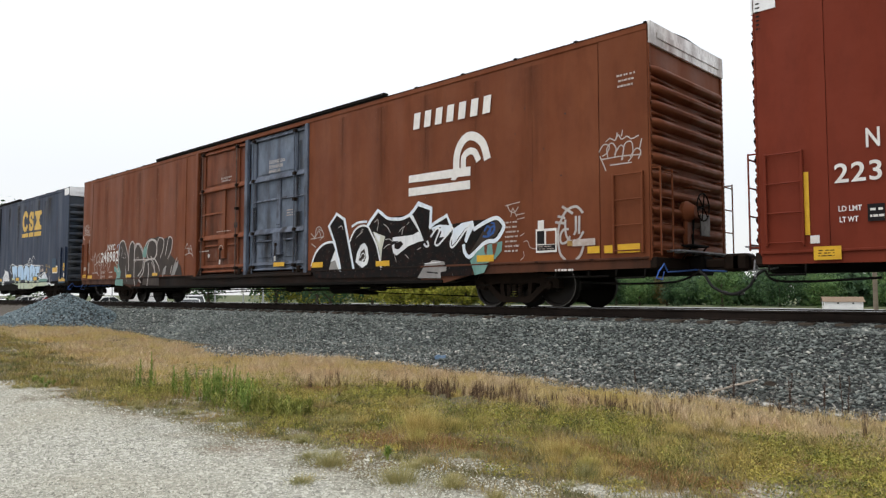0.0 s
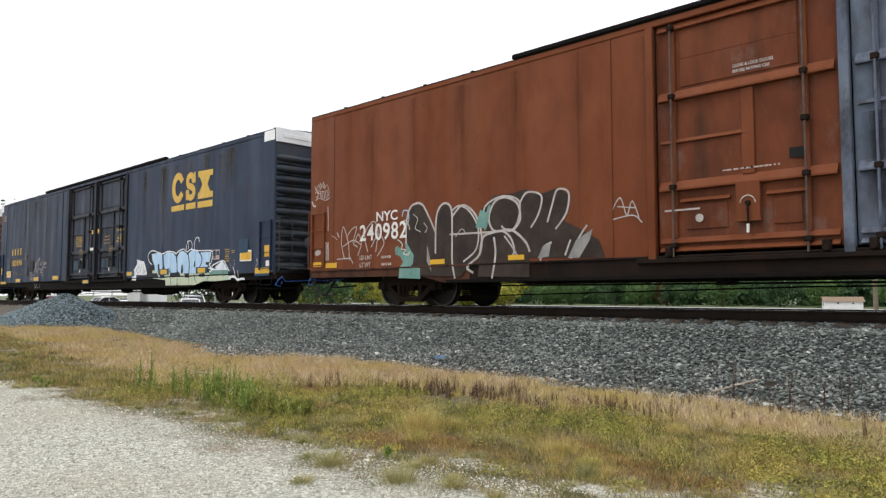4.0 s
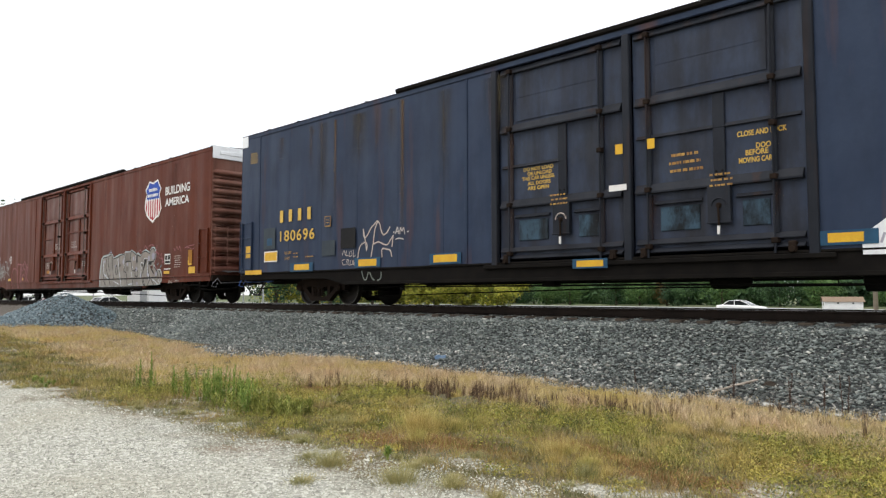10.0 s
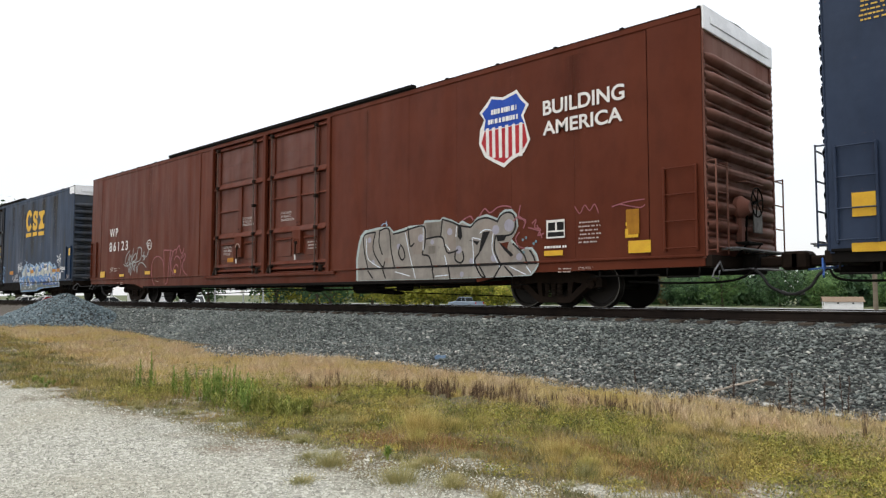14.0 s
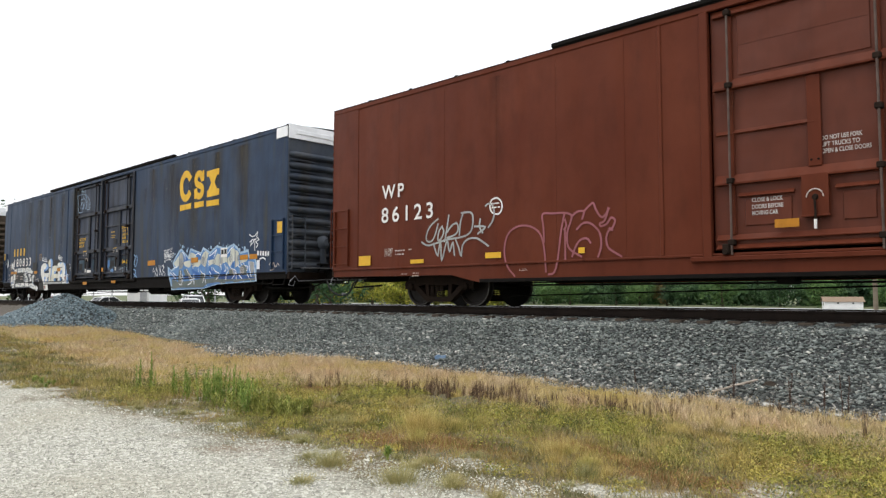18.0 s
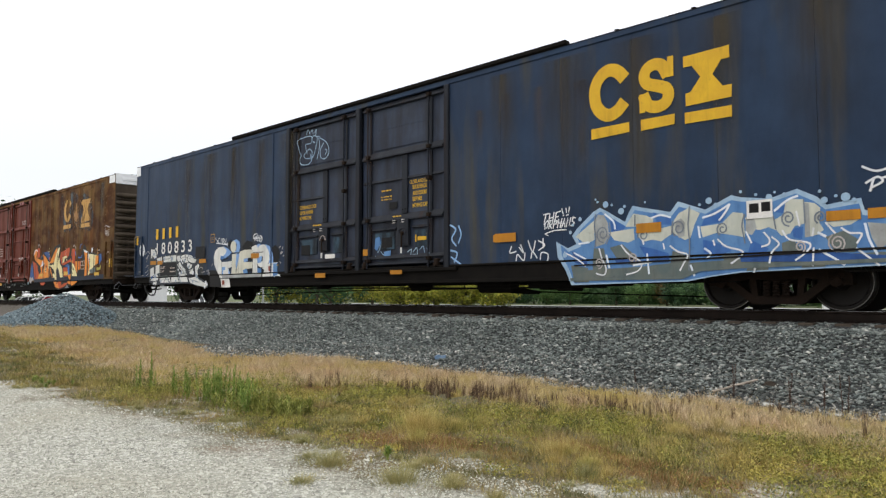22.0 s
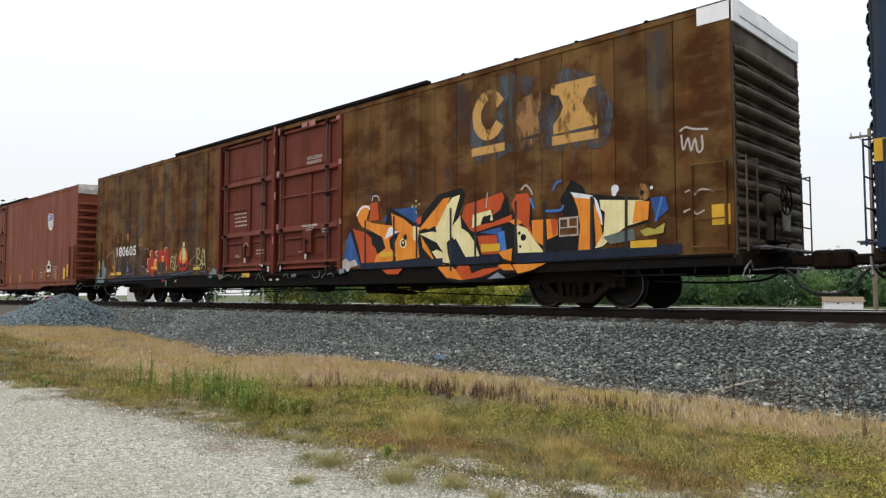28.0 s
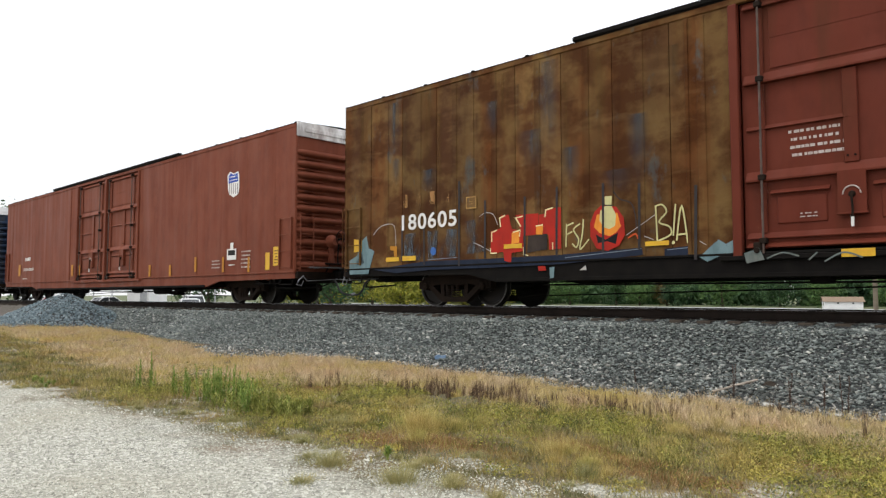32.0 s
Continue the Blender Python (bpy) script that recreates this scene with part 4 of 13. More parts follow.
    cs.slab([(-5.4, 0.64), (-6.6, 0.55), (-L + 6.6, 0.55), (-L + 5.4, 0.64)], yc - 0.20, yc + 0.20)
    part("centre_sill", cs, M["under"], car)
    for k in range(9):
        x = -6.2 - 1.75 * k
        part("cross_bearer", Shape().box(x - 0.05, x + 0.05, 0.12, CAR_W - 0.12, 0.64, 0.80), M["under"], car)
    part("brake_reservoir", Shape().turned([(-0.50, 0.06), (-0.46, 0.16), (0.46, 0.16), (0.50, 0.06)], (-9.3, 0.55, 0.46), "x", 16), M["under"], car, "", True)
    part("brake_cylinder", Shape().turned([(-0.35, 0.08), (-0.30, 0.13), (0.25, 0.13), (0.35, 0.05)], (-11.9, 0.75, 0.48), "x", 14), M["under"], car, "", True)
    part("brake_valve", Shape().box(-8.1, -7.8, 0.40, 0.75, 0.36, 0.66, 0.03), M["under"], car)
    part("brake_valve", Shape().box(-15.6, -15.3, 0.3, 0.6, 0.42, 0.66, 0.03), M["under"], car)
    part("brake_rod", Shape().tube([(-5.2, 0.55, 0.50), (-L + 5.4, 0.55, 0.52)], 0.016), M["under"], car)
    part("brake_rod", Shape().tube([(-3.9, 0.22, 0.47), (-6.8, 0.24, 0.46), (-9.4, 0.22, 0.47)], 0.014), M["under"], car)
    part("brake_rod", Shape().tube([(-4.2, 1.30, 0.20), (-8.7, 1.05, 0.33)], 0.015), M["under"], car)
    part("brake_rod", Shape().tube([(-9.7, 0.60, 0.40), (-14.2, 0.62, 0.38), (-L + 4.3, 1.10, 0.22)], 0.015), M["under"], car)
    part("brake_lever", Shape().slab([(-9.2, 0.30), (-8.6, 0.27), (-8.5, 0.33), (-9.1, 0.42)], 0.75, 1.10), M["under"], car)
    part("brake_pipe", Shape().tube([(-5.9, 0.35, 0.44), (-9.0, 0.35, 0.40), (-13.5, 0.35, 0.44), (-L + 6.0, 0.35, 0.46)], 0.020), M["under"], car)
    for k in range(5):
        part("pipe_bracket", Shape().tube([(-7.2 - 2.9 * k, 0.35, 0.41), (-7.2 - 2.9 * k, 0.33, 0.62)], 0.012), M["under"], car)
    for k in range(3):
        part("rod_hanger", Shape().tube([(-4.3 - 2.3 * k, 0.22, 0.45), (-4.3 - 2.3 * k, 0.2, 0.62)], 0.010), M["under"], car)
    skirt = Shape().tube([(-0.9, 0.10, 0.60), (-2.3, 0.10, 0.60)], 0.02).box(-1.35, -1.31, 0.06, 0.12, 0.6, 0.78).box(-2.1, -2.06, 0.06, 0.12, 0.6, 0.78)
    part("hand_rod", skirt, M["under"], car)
    for x in TRUCK_X:
        build_truck(car, x)
    build_coupler(car, 0.0, 1, rodmat)
    build_coupler(car, -L, -1, rodmat)
    # vents and rivets: small steel lugs along the sill
    lug = Shape().box(-0.04, 0.04, -0.035, -0.018, 0.90, 0.925).mesh("sill_lug", sill_paint)
    for k in range(20):
        part("sill_lug", lug, None, car).location = (-1.2 - 1.27 * k, 0, 0)
    return car


def seams_of(step, n):
    """Seam positions: a corner sheet, then n even sheets to the door, and the same behind it."""
    front = [0.0, -1.02] + [-1.02 - (-DOOR_X[0] - 1.02) * k / n for k in range(1, n + 1)]
    back = [DOOR_X[2] - (CAR_L + DOOR_X[2] - 1.02) * k / n for k in range(0, n + 1)] + [-CAR_L]
    return front + back


CARS = {}
FRONT = {"z": 22.29, "a": -6.30, "b": -34.80, "c": -63.40, "d": -92.25, "e": -121.0, "f": -149.95, "g": -178.6}
blue_rod = plain("blue_lever_paint", (0.05, 0.14, 0.45), (0.04, 0.10, 0.33), 8, 0.5)

build_ground()
build_track()

S7, S8 = seams_of(0, 6), seams_of(0, 8)
CARS["z"] = build_boxcar(FRONT["z"], "oxide red high-cube boxcar with white numbers, coupled ahead", M["brown_z"], (M["brown_z"],) * 2, (M["brown_z"],) * 2, M["white_cap"], "both", S7, M["brown_z"], M["steel"])
CARS["a"] = build_boxcar(FRONT["a"], "weathered brown high-cube boxcar with one grey replacement door and graffiti", M["brown_a"], (M["grey_door"], M["brown_a_door"]), (M["grey_frame"], M["brown_a"]), M["white_worn"], "none", S7, M["sill_mid_a"], blue_rod, None, 0.0012, M["sill_a"])
CARS["b"] = build_boxcar(FRONT["b"], "dark blue high-cube boxcar with yellow emblem and pale blue graffiti", M["blue_b"], (M["blue_door_b"],) * 2, (M["door_frame_b"],) * 2, M["white_cap"], "both", S7, M["under"], blue_rod, M["door_scuffed"], end_paint=M["end_pale"])
CARS["c"] = build_boxcar(FRONT["c"], "clean oxide red high-cube boxcar with shield emblem and silver graffiti", M["brown_c"], (M["brown_c_door"],) * 2, (M["brown_c"],) * 2, M["white_cap"], "none", S7, M["brown_c"], M["steel"], None, 0.0016, end_paint=M["end_lit_c"])
CARS["d"] = build_boxcar(FRONT["d"], "slate blue high-cube boxcar with yellow emblem, white and blue graffiti", M["blue_d"], (M["blue_door_b"],) * 2, (M["door_frame_b"],) * 2, M["white_cap"], "both", S7, M["under"], M["steel"], M["door_scuffed"], end_paint=M["end_pale"])
CARS["e"] = build_boxcar(FRONT["e"], "heavily rusted high-cube boxcar with maroon doors and orange graffiti", M["rust_e"], (M["red_door_e"],) * 2, (M["red_door_e"],) * 2, M["white_cap"], "front", S8, M["under"], M["steel"], None, 0.011, None, 1, end_paint=M["end_dull"])
CARS["f"] = build_boxcar(FRONT["f"], "chalky red high-cube boxcar with a small shield emblem", M["brown_f"], (M["brown_f"],) * 2, (M["brown_f"],) * 2, M["white_worn"], "none", S7, M["brown_f"], M["steel"])
CARS["g"] = build_boxcar(FRONT["g"], "dark high-cube boxcar with a white end, at the tail", M["blue_d"], (M["blue_door_b"],) * 2, (M["door_frame_b"],) * 2, M["white_cap"], "front", S7, M["under"], M["steel"])


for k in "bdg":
    part("brake_gear", Shape().box(-8.3, -6.7, 0.30, 0.80, 0.39, 0.54, 0.03).box(-7.6, -7.2, 0.34, 0.70, 0.33, 0.40, 0.02), M["under"], CARS[k], "near-black brake gear under the sill")


# ---- paint on the cars: lettering, placards, graffiti ----
for key, a, b in (
        ("black_p", (0.007, 0.007, 0.008), (0.013, 0.012, 0.012)), ("white_p", (0.74, 0.75, 0.76), (0.62, 0.64, 0.67)), ("white_d", (0.50, 0.47, 0.45), (0.36, 0.32, 0.30)),
        ("ice", (0.62, 0.70, 0.80), (0.70, 0.73, 0.76)), ("greyp", (0.027, 0.020, 0.017), (0.050, 0.036, 0.029)), ("blue_p", (0.024, 0.062, 0.20), (0.04, 0.105, 0.30)),
        ("silver", (0.29, 0.28, 0.27), (0.21, 0.20, 0.195)), ("teal", (0.12, 0.25, 0.22), (0.17, 0.30, 0.27)), ("teal2", (0.025, 0.055, 0.095), (0.030, 0.065, 0.11)),
        ("turq", (0.026, 0.082, 0.145), (0.020, 0.055, 0.100)), ("sky_p", (0.36, 0.54, 0.76), (0.48, 0.64, 0.80)), ("paleyel", (0.52, 0.56, 0.40), (0.44, 0.52, 0.42)),
        ("dkblue", (0.009, 0.014, 0.029), (0.016, 0.023, 0.042)), ("grey_patch", (0.036, 0.047, 0.060), (0.045, 0.055, 0.062)), ("ublue", (0.018, 0.06, 0.34), (0.025, 0.075, 0.38)),
        ("ured", (0.34, 0.02, 0.03), (0.38, 0.03, 0.035)), ("lilac", (0.34, 0.325, 0.375), (0.27, 0.26, 0.31)), ("smoke", (0.135, 0.118, 0.100), (0.19, 0.17, 0.15)), ("pink", (0.36, 0.16, 0.16), (0.30, 0.12, 0.12)),
        ("mint", (0.115, 0.185, 0.205), (0.16, 0.235, 0.25)), ("white_g", (0.70, 0.70, 0.66), (0.58, 0.58, 0.55)), ("cream_g", (0.64, 0.62, 0.50), (0.52, 0.51, 0.43)), ("sky_g", (0.16, 0.30, 0.58), (0.24, 0.39, 0.66)), ("slate_p", (0.030, 0.036, 0.046), (0.050, 0.056, 0.066)), ("shade_g", (0.33, 0.39, 0.46), (0.24, 0.29, 0.35)), ("silver_c", (0.285, 0.262, 0.232), (0.205, 0.185, 0.165)), ("silver_w", (0.270, 0.235, 0.205), (0.215, 0.180, 0.155)), ("ice_c", (0.40, 0.47, 0.46), (0.30, 0.34, 0.33)), ("ochre", (0.36, 0.165, 0.016), (0.25, 0.105, 0.014)), ("silver_p", (0.38, 0.40, 0.39), (0.26, 0.26, 0.25)), ("pink_p", (0.30, 0.11, 0.13), (0.24, 0.085, 0.09)), ("cobalt", (0.075, 0.18, 0.40), (0.115, 0.24, 0.45)),
        ("cream_d", (0.56, 0.56, 0.47), (0.44, 0.46, 0.41)), ("cobalt2", (0.040, 0.115, 0.34), (0.06, 0.15, 0.38)), ("ice_d", (0.36, 0.49, 0.61), (0.25, 0.37, 0.52)), ("amber", (0.46, 0.20, 0.02), (0.38, 0.16, 0.02)),
        ("sky_d", (0.30, 0.46, 0.70), (0.22, 0.38, 0.62)), ("brick_p", (0.28, 0.08, 0.05), (0.22, 0.06, 0.04)), ("old_blue", (0.050, 0.070, 0.095), (0.095, 0.060, 0.032)),
        ("gold_e", (0.60, 0.35, 0.080), (0.38, 0.15, 0.035)), ("gold_r", (0.33, 0.125, 0.026), (0.20, 0.075, 0.020)), ("redor", (0.50, 0.085, 0.020), (0.42, 0.065, 0.018)),
        ("orange", (0.72, 0.27, 0.035), (0.66, 0.20, 0.025)), ("cream", (0.76, 0.68, 0.38), (0.70, 0.60, 0.30)), ("steel_p", (0.20, 0.23, 0.27), (0.15, 0.17, 0.2)),
        ("blue_l", (0.06, 0.19, 0.50), (0.05, 0.15, 0.42)), ("yellow_g", (0.42, 0.36, 0.08), (0.34, 0.29, 0.06)), ("post_p", (0.026, 0.024, 0.026), (0.045, 0.038, 0.036)),
        ("red_p", (0.40, 0.022, 0.012), (0.30, 0.02, 0.012)), ("paleyel2", (0.58, 0.55, 0.26), (0.46, 0.42, 0.20)), ("turq_p", (0.13, 0.22, 0.26), (0.18, 0.27, 0.30)),
        ("grey_teal", (0.10, 0.13, 0.13), (0.15, 0.16, 0.14)), ("gold_d", (0.66, 0.40, 0.03), (0.58, 0.34, 0.03))):
    M[key] = spray("sprayed_" + key, a, b)


def streak_mat(name, a, b, low, high, most):
    """A stain run down from the roof: soft at its sides, thinning downwards."""
    m, nt, bs = node_mat(name)
    bs.inputs["Roughness"].default_value = 0.85
    bs.inputs["Specular IOR Level"].default_value = 0.1
    v = coords(nt, "Object", (5, 5, 0.35))
    link(nt, mix(nt, noise_tex(nt, v, 3, 4), a, b), bs.inputs["Base Color"])
    sep = nt.nodes.new("ShaderNodeSeparateXYZ")
    link(nt, nt.nodes.new("ShaderNodeTexCoord").outputs["Generated"], sep.inputs[0])
    across = ramp(nt, sep.outputs["X"], [(0.0, 0.0), (0.30, 0.55), (0.5, 1.0), (0.66, 0.6), (1.0, 0.0)])
    down = ramp(nt, sep.outputs["Z"], [(0.0, 0.0), (0.45, 0.6), (1.0, 1.0)])
    ragged = ramp(nt, noise_tex(nt, v, 2.0, 5), [(low, 0.15), (high, 1.0)])
    fac = mix(nt, 1.0, mix(nt, 1.0, across, down, "MULTIPLY"), ragged, "MULTIPLY")
    fac = mix(nt, 1.0, fac, (most, most, most), "MULTIPLY")
    mx = nt.nodes.new("ShaderNodeMixShader")
    link(nt, fac, mx.inputs[0])
    link(nt, nt.nodes.new("ShaderNodeBsdfTransparent").outputs[0], mx.inputs[1])
    link(nt, bs.outputs[0], mx.inputs[2])
    link(nt, mx.outputs[0], nt.nodes["Material Output"].inputs["Surface"])
    return m


def flaked(name, a, b, low, high):
    """Old paint of which only ragged flakes are left."""
    m, nt, bs = node_mat(name)
    bs.inputs["Roughness"].default_value = 0.75
    v = coords(nt, "Object", (2.2, 2.2, 0.9))
    link(nt, mix(nt, noise_tex(nt, v, 4, 4), a, b), bs.inputs["Base Color"])
    mx = nt.nodes.new("ShaderNodeMixShader")
    link(nt, ramp(nt, noise_tex(nt, coords(nt, "Object", (1.6, 1.6, 0.6), (3, 0, 2)), 1.8, 8, 0.7), [(low, 0.0), (high, 0.92)]), mx.inputs[0])
    link(nt, nt.nodes.new("ShaderNodeBsdfTransparent").outputs[0], mx.inputs[1])
    link(nt, bs.outputs[0], mx.inputs[2])
    link(nt, mx.outputs[0], nt.nodes["Material Output"].inputs["Surface"])
    return m


def worn_black(name):
    """Thin black spray paint through which the car's own red-brown shows in scuffs."""
    m, nt, bs = node_mat(name)
    bs.inputs["Roughness"].default_value = 0.7
    bs.inputs["Specular IOR Level"].default_value = 0.12
    v = coords(nt, "Object")
    col = mix(nt, ramp(nt, noise_tex(nt, v, 5, 6, 0.7), [(0.48, 0.0), (0.68, 0.7)]), (0.005, 0.0045, 0.0045), (0.032, 0.011, 0.007))
    fleck = noise_tex(nt, coords(nt, "Object", (2.0, 2.0, 1.0)), 16, 4, 0.6)
    link(nt, mix(nt, ramp(nt, fleck, [(0.66, 0.0), (0.72, 0.5)]), col, (0.30, 0.27, 0.25)), bs.inputs["Base Color"])
    return m


M["black_worn"] = worn_black("scuffed_black_spray_paint")
M["old_blue"] = flaked("flaked_old_blue_paint", (0.042, 0.062, 0.085), (0.065, 0.072, 0.074), 0.45, 0.62)
M["gold_e"] = flaked("flaked_old_yellow_paint", (0.62, 0.36, 0.09), (0.42, 0.21, 0.055), 0.38, 0.50)
M["gold_r"] = flaked("mostly_gone_yellow_paint", (0.38, 0.19, 0.05), (0.24, 0.11, 0.035), 0.44, 0.58)
M["rust_line"] = streak_mat("rust_line", (0.150, 0.092, 0.034), (0.100, 0.062, 0.028), 0.16, 0.48, 0.80)
M["blue_run"] = streak_mat("bare_blue_patch", (0.040, 0.062, 0.085), (0.075, 0.085, 0.090), 0.30, 0.60, 0.75)
M["ochre_run"] = streak_mat("ochre_rust_run", (0.190, 0.098, 0.026), (0.120, 0.066, 0.022), 0.32, 0.66, 0.60)
M["rust_run"] = streak_mat("rust_run", (0.150, 0.095, 0.040), (0.090, 0.060, 0.032), 0.34, 0.66, 0.62)
M["grime_run"] = streak_mat("grime_run", (0.085, 0.068, 0.040), (0.060, 0.052, 0.040), 0.30, 0.60, 0.75)
M["soot_run"] = streak_mat("soot_run", (0.040, 0.020, 0.013), (0.060, 0.026, 0.015), 0.34, 0.70, 0.45)
M["grease"] = streak_mat("black_grease", (0.010, 0.009, 0.009), (0.018, 0.015, 0.013), 0.25, 0.55, 0.95)
FLAT_N, PIECES = {}, {}


def flat_y(car):
    """Each thin sheet on a car lies a hair in front of the one before it."""
    FLAT_N[car.name] = FLAT_N.get(car.name, 0) + 1
    return -0.0275 - 0.0001 * FLAT_N[car.name]


class Paint:
    """Sprayed lines and fields on a car's side; each one is a part."""

    def __init__(self, car, name):
        self.car, self.name, self.sh = car, name, []
        PIECES[car.name] = PIECES.get(car.name, 0) + 1
        self.base = -0.0140 - 0.000024 * (PIECES[car.name] % 5)

    def at(self, key):
        self.sh.append((key, Shape()))
        return self.sh[-1][1], self.base - 0.00012 * len(self.sh)

    def fill(self, key, pts):
        s, y = self.at(key)
        s.patch(pts, y)

    def line(self, key, w, pts, smooth=True):
        s, y = self.at(key)
        s.stroke(curve_pts(pts, 5) if smooth and len(pts) > 2 else pts, w, y)

    def dot(self, key, x, z, r):
        s, y = self.at(key)
        s.disc(x, z, r, r, y)

    def ring(self, key, x, z, rx, rz, t):
        s, y = self.at(key)
        s.ring(x, z, rx, rz, t, y)

    def done(self, label, shift=None):
        for k, (key, s) in enumerate(self.sh):
            if shift:
                s.v = [(x, y + shift, z) for x, y, z in s.v]
            part(self.name, s, M[key], self.car, label if k == 0 else "")


def swirl(g, key, w, x, z, r, turns, way=1):
    """A sprayed spiral, open at its outer end."""
    n = int(11 * turns)
    g.line(key, w, [(x + way * r * (0.22 + 0.78 * k / n) * math.cos(6.283 * turns * k / n + 1.0), z + 1.15 * r * (0.22 + 0.78 * k / n) * math.sin(6.283 * turns * k / n + 1.0)) for k in range(n + 1)], False)


HAND = {"T": [[(0, 1), (1, 1)], [(0.5, 1), (0.45, 0)]], "H": [[(0.1, 1), (0.1, 0)], [(0.9, 1), (0.85, 0)], [(0.1, 0.5), (0.9, 0.55)]], "E": [[(0.9, 1), (0.15, 0.95), (0.15, 0.05), (0.9, 0)], [(0.15, 0.5), (0.7, 0.52)]],
        "O": [[(0.5, 1), (0.05, 0.6), (0.3, 0), (0.85, 0.2), (0.9, 0.75), (0.5, 1)]], "R": [[(0.15, 0), (0.15, 1), (0.85, 0.85), (0.8, 0.5), (0.2, 0.45), (0.9, 0)]], "P": [[(0.15, 0), (0.15, 1), (0.85, 0.85), (0.8, 0.5), (0.2, 0.42)]],
        "A": [[(0.05, 0), (0.5, 1), (0.9, 0)], [(0.25, 0.38), (0.75, 0.38)]], "N": [[(0.1, 0), (0.15, 1), (0.8, 0.05), (0.85, 1)]], "S": [[(0.9, 0.9), (0.3, 1), (0.2, 0.6), (0.8, 0.4), (0.65, 0.02), (0.05, 0.1)]]}


def hand_word(g, key, w, word, x0, z0, x1, z1, h):
    """A word sprayed by hand along a slope, in plain strokes."""
    n = len(word)
    for i, letter in enumerate(word):
        ax, az = x0 + (x1 - x0) * i / n, z0 + (z1 - z0) * i / n
        for q in HAND[letter]:
            g.line(key, w, [(ax + 0.86 * (x1 - x0) / n * a + 0.04 * b, az + h * b + (z1 - z0) / n * a) for a, b in q], False)


def letters(car, body, x0, x1, z0, h, key, y=None, bold=0.022, gap=1.0):
    """A word or number in plain letters, from x0 to x1, h high."""
    fc = bpy.data.curves.new("lettering", "FONT")
    fc.body, fc.offset, fc.space_character = body, bold, gap
    ob = bpy.data.objects.new("lettering", fc)
    me = bpy.data.meshes.new_from_object(ob)
    bpy.data.objects.remove(ob)
    co = np.empty(3 * len(me.vertices), np.float32)
    me.vertices.foreach_get("co", co)
    co = co.reshape(-1, 3)
    lo, hi = co.min(0), co.max(0)
    y = flat_y(car) if y is None else y
    u = (co - lo) / np.maximum(hi - lo, 1e-6)
    pts = np.stack([x0 + u[:, 0] * (x1 - x0), np.full(len(co), y), z0 + u[:, 1] * h], 1)
    if h < 0.14:
        me.vertices.foreach_set("co", pts.astype(np.float32).ravel())
        me.materials.clear()
        me.materials.append(M[key])
        me.update()
        ob = part("stencil", me, None, car)
        ob["kind"] = "stuff"
        return ob
    # each letter is a part of its own
    root = list(range(len(pts)))

    def top(i):
        while root[i] != i:
            root[i] = root[root[i]]
            i = root[i]
        return i
    faces = [tuple(p.vertices) for p in me.polygons]
    for f in faces:
        for i in f[1:]:
            root[top(i)] = top(f[0])
    for g in sorted({top(f[0]) for f in faces}):
        mine = [f for f in faces if top(f[0]) == g]
        used = sorted({i for f in mine for i in f})
        at = {i: n for n, i in enumerate(used)}
        part("letter", Shape().add([tuple(float(c) for c in pts[i]) for i in used], [tuple(at[i] for i in f) for f in mine]), M[key], car)


def bars(car, x0, x1, z0, z1, rows, cols, key, y=None):
    """Small print that cannot be read: plain bars of its size and colour."""
    rng = random.Random(int(1000 * (abs(x0) + z0)))
    y = flat_y(car) if y is None or -0.055 < y < 0 else y
    s = Shape()
    dz = (z1 - z0) / rows
    for r in range(rows):
        x = x0 + rng.uniform(0, 0.10) * (x1 - x0)
        end = x1 - rng.uniform(0, 0.2) * (x1 - x0)
        while x < end - 0.01:
            w = min(end - x, rng.uniform(0.025, 0.085))
            a, b = z1 - (r + 0.69) * dz, z1 - (r + 0.33) * dz
            s.add([(x, y, a), (x + w, y, a), (x + w, y, b), (x, y, b)], [(0, 1, 2, 3)])
            x += w + rng.choice((0.012, 0.012, 0.035))
    ob = part("stencil", s, M[key], car)
    ob["kind"] = "stuff"
    return ob


def marks(car, x0, x1, z0, h, n, key, slant, fat=0.36):
    """Initials of a firm, as a row of plain blocks."""
    y = flat_y(car)
    w = (x1 - x0) / (n - 1 + fat)
    for i in range(n):
        a = x0 + i * w
        b = a + fat * w
        part("mark", Shape().patch([(a, z0), (b, z0), (b + slant * h, z0 + h), (a + slant * h, z0 + h)], y), M[key], car)


def plate(car, name, x0, x1, z0, z1, key, label="", y=None):
    """A thin sheet: placard, reflector, painted panel."""
    y = (flat_y(car) - (0.04 if min(z0, z1) < 0.96 and -17.0 < x0 < -10.6 else 0)) if y is None else y
    x0, x1, z0, z1 = min(x0, x1), max(x0, x1), min(z0, z1), max(z0, z1)
    return part(name, Shape().box(x0, x1, y, y + 0.003, z0, z1), M[key], car, label)


def streak(car, x, z0, z1, w, key="rust_run"):
    q = 1.25 * w
    s = Shape().add([(x - q, -0.0128, z0), (x + q, -0.0128, z0), (x + q, -0.0128, z1), (x - q, -0.0128, z1)], [(0, 1, 2, 3)])
    return part(key, s, M[key], car, "streak run down from a seam")


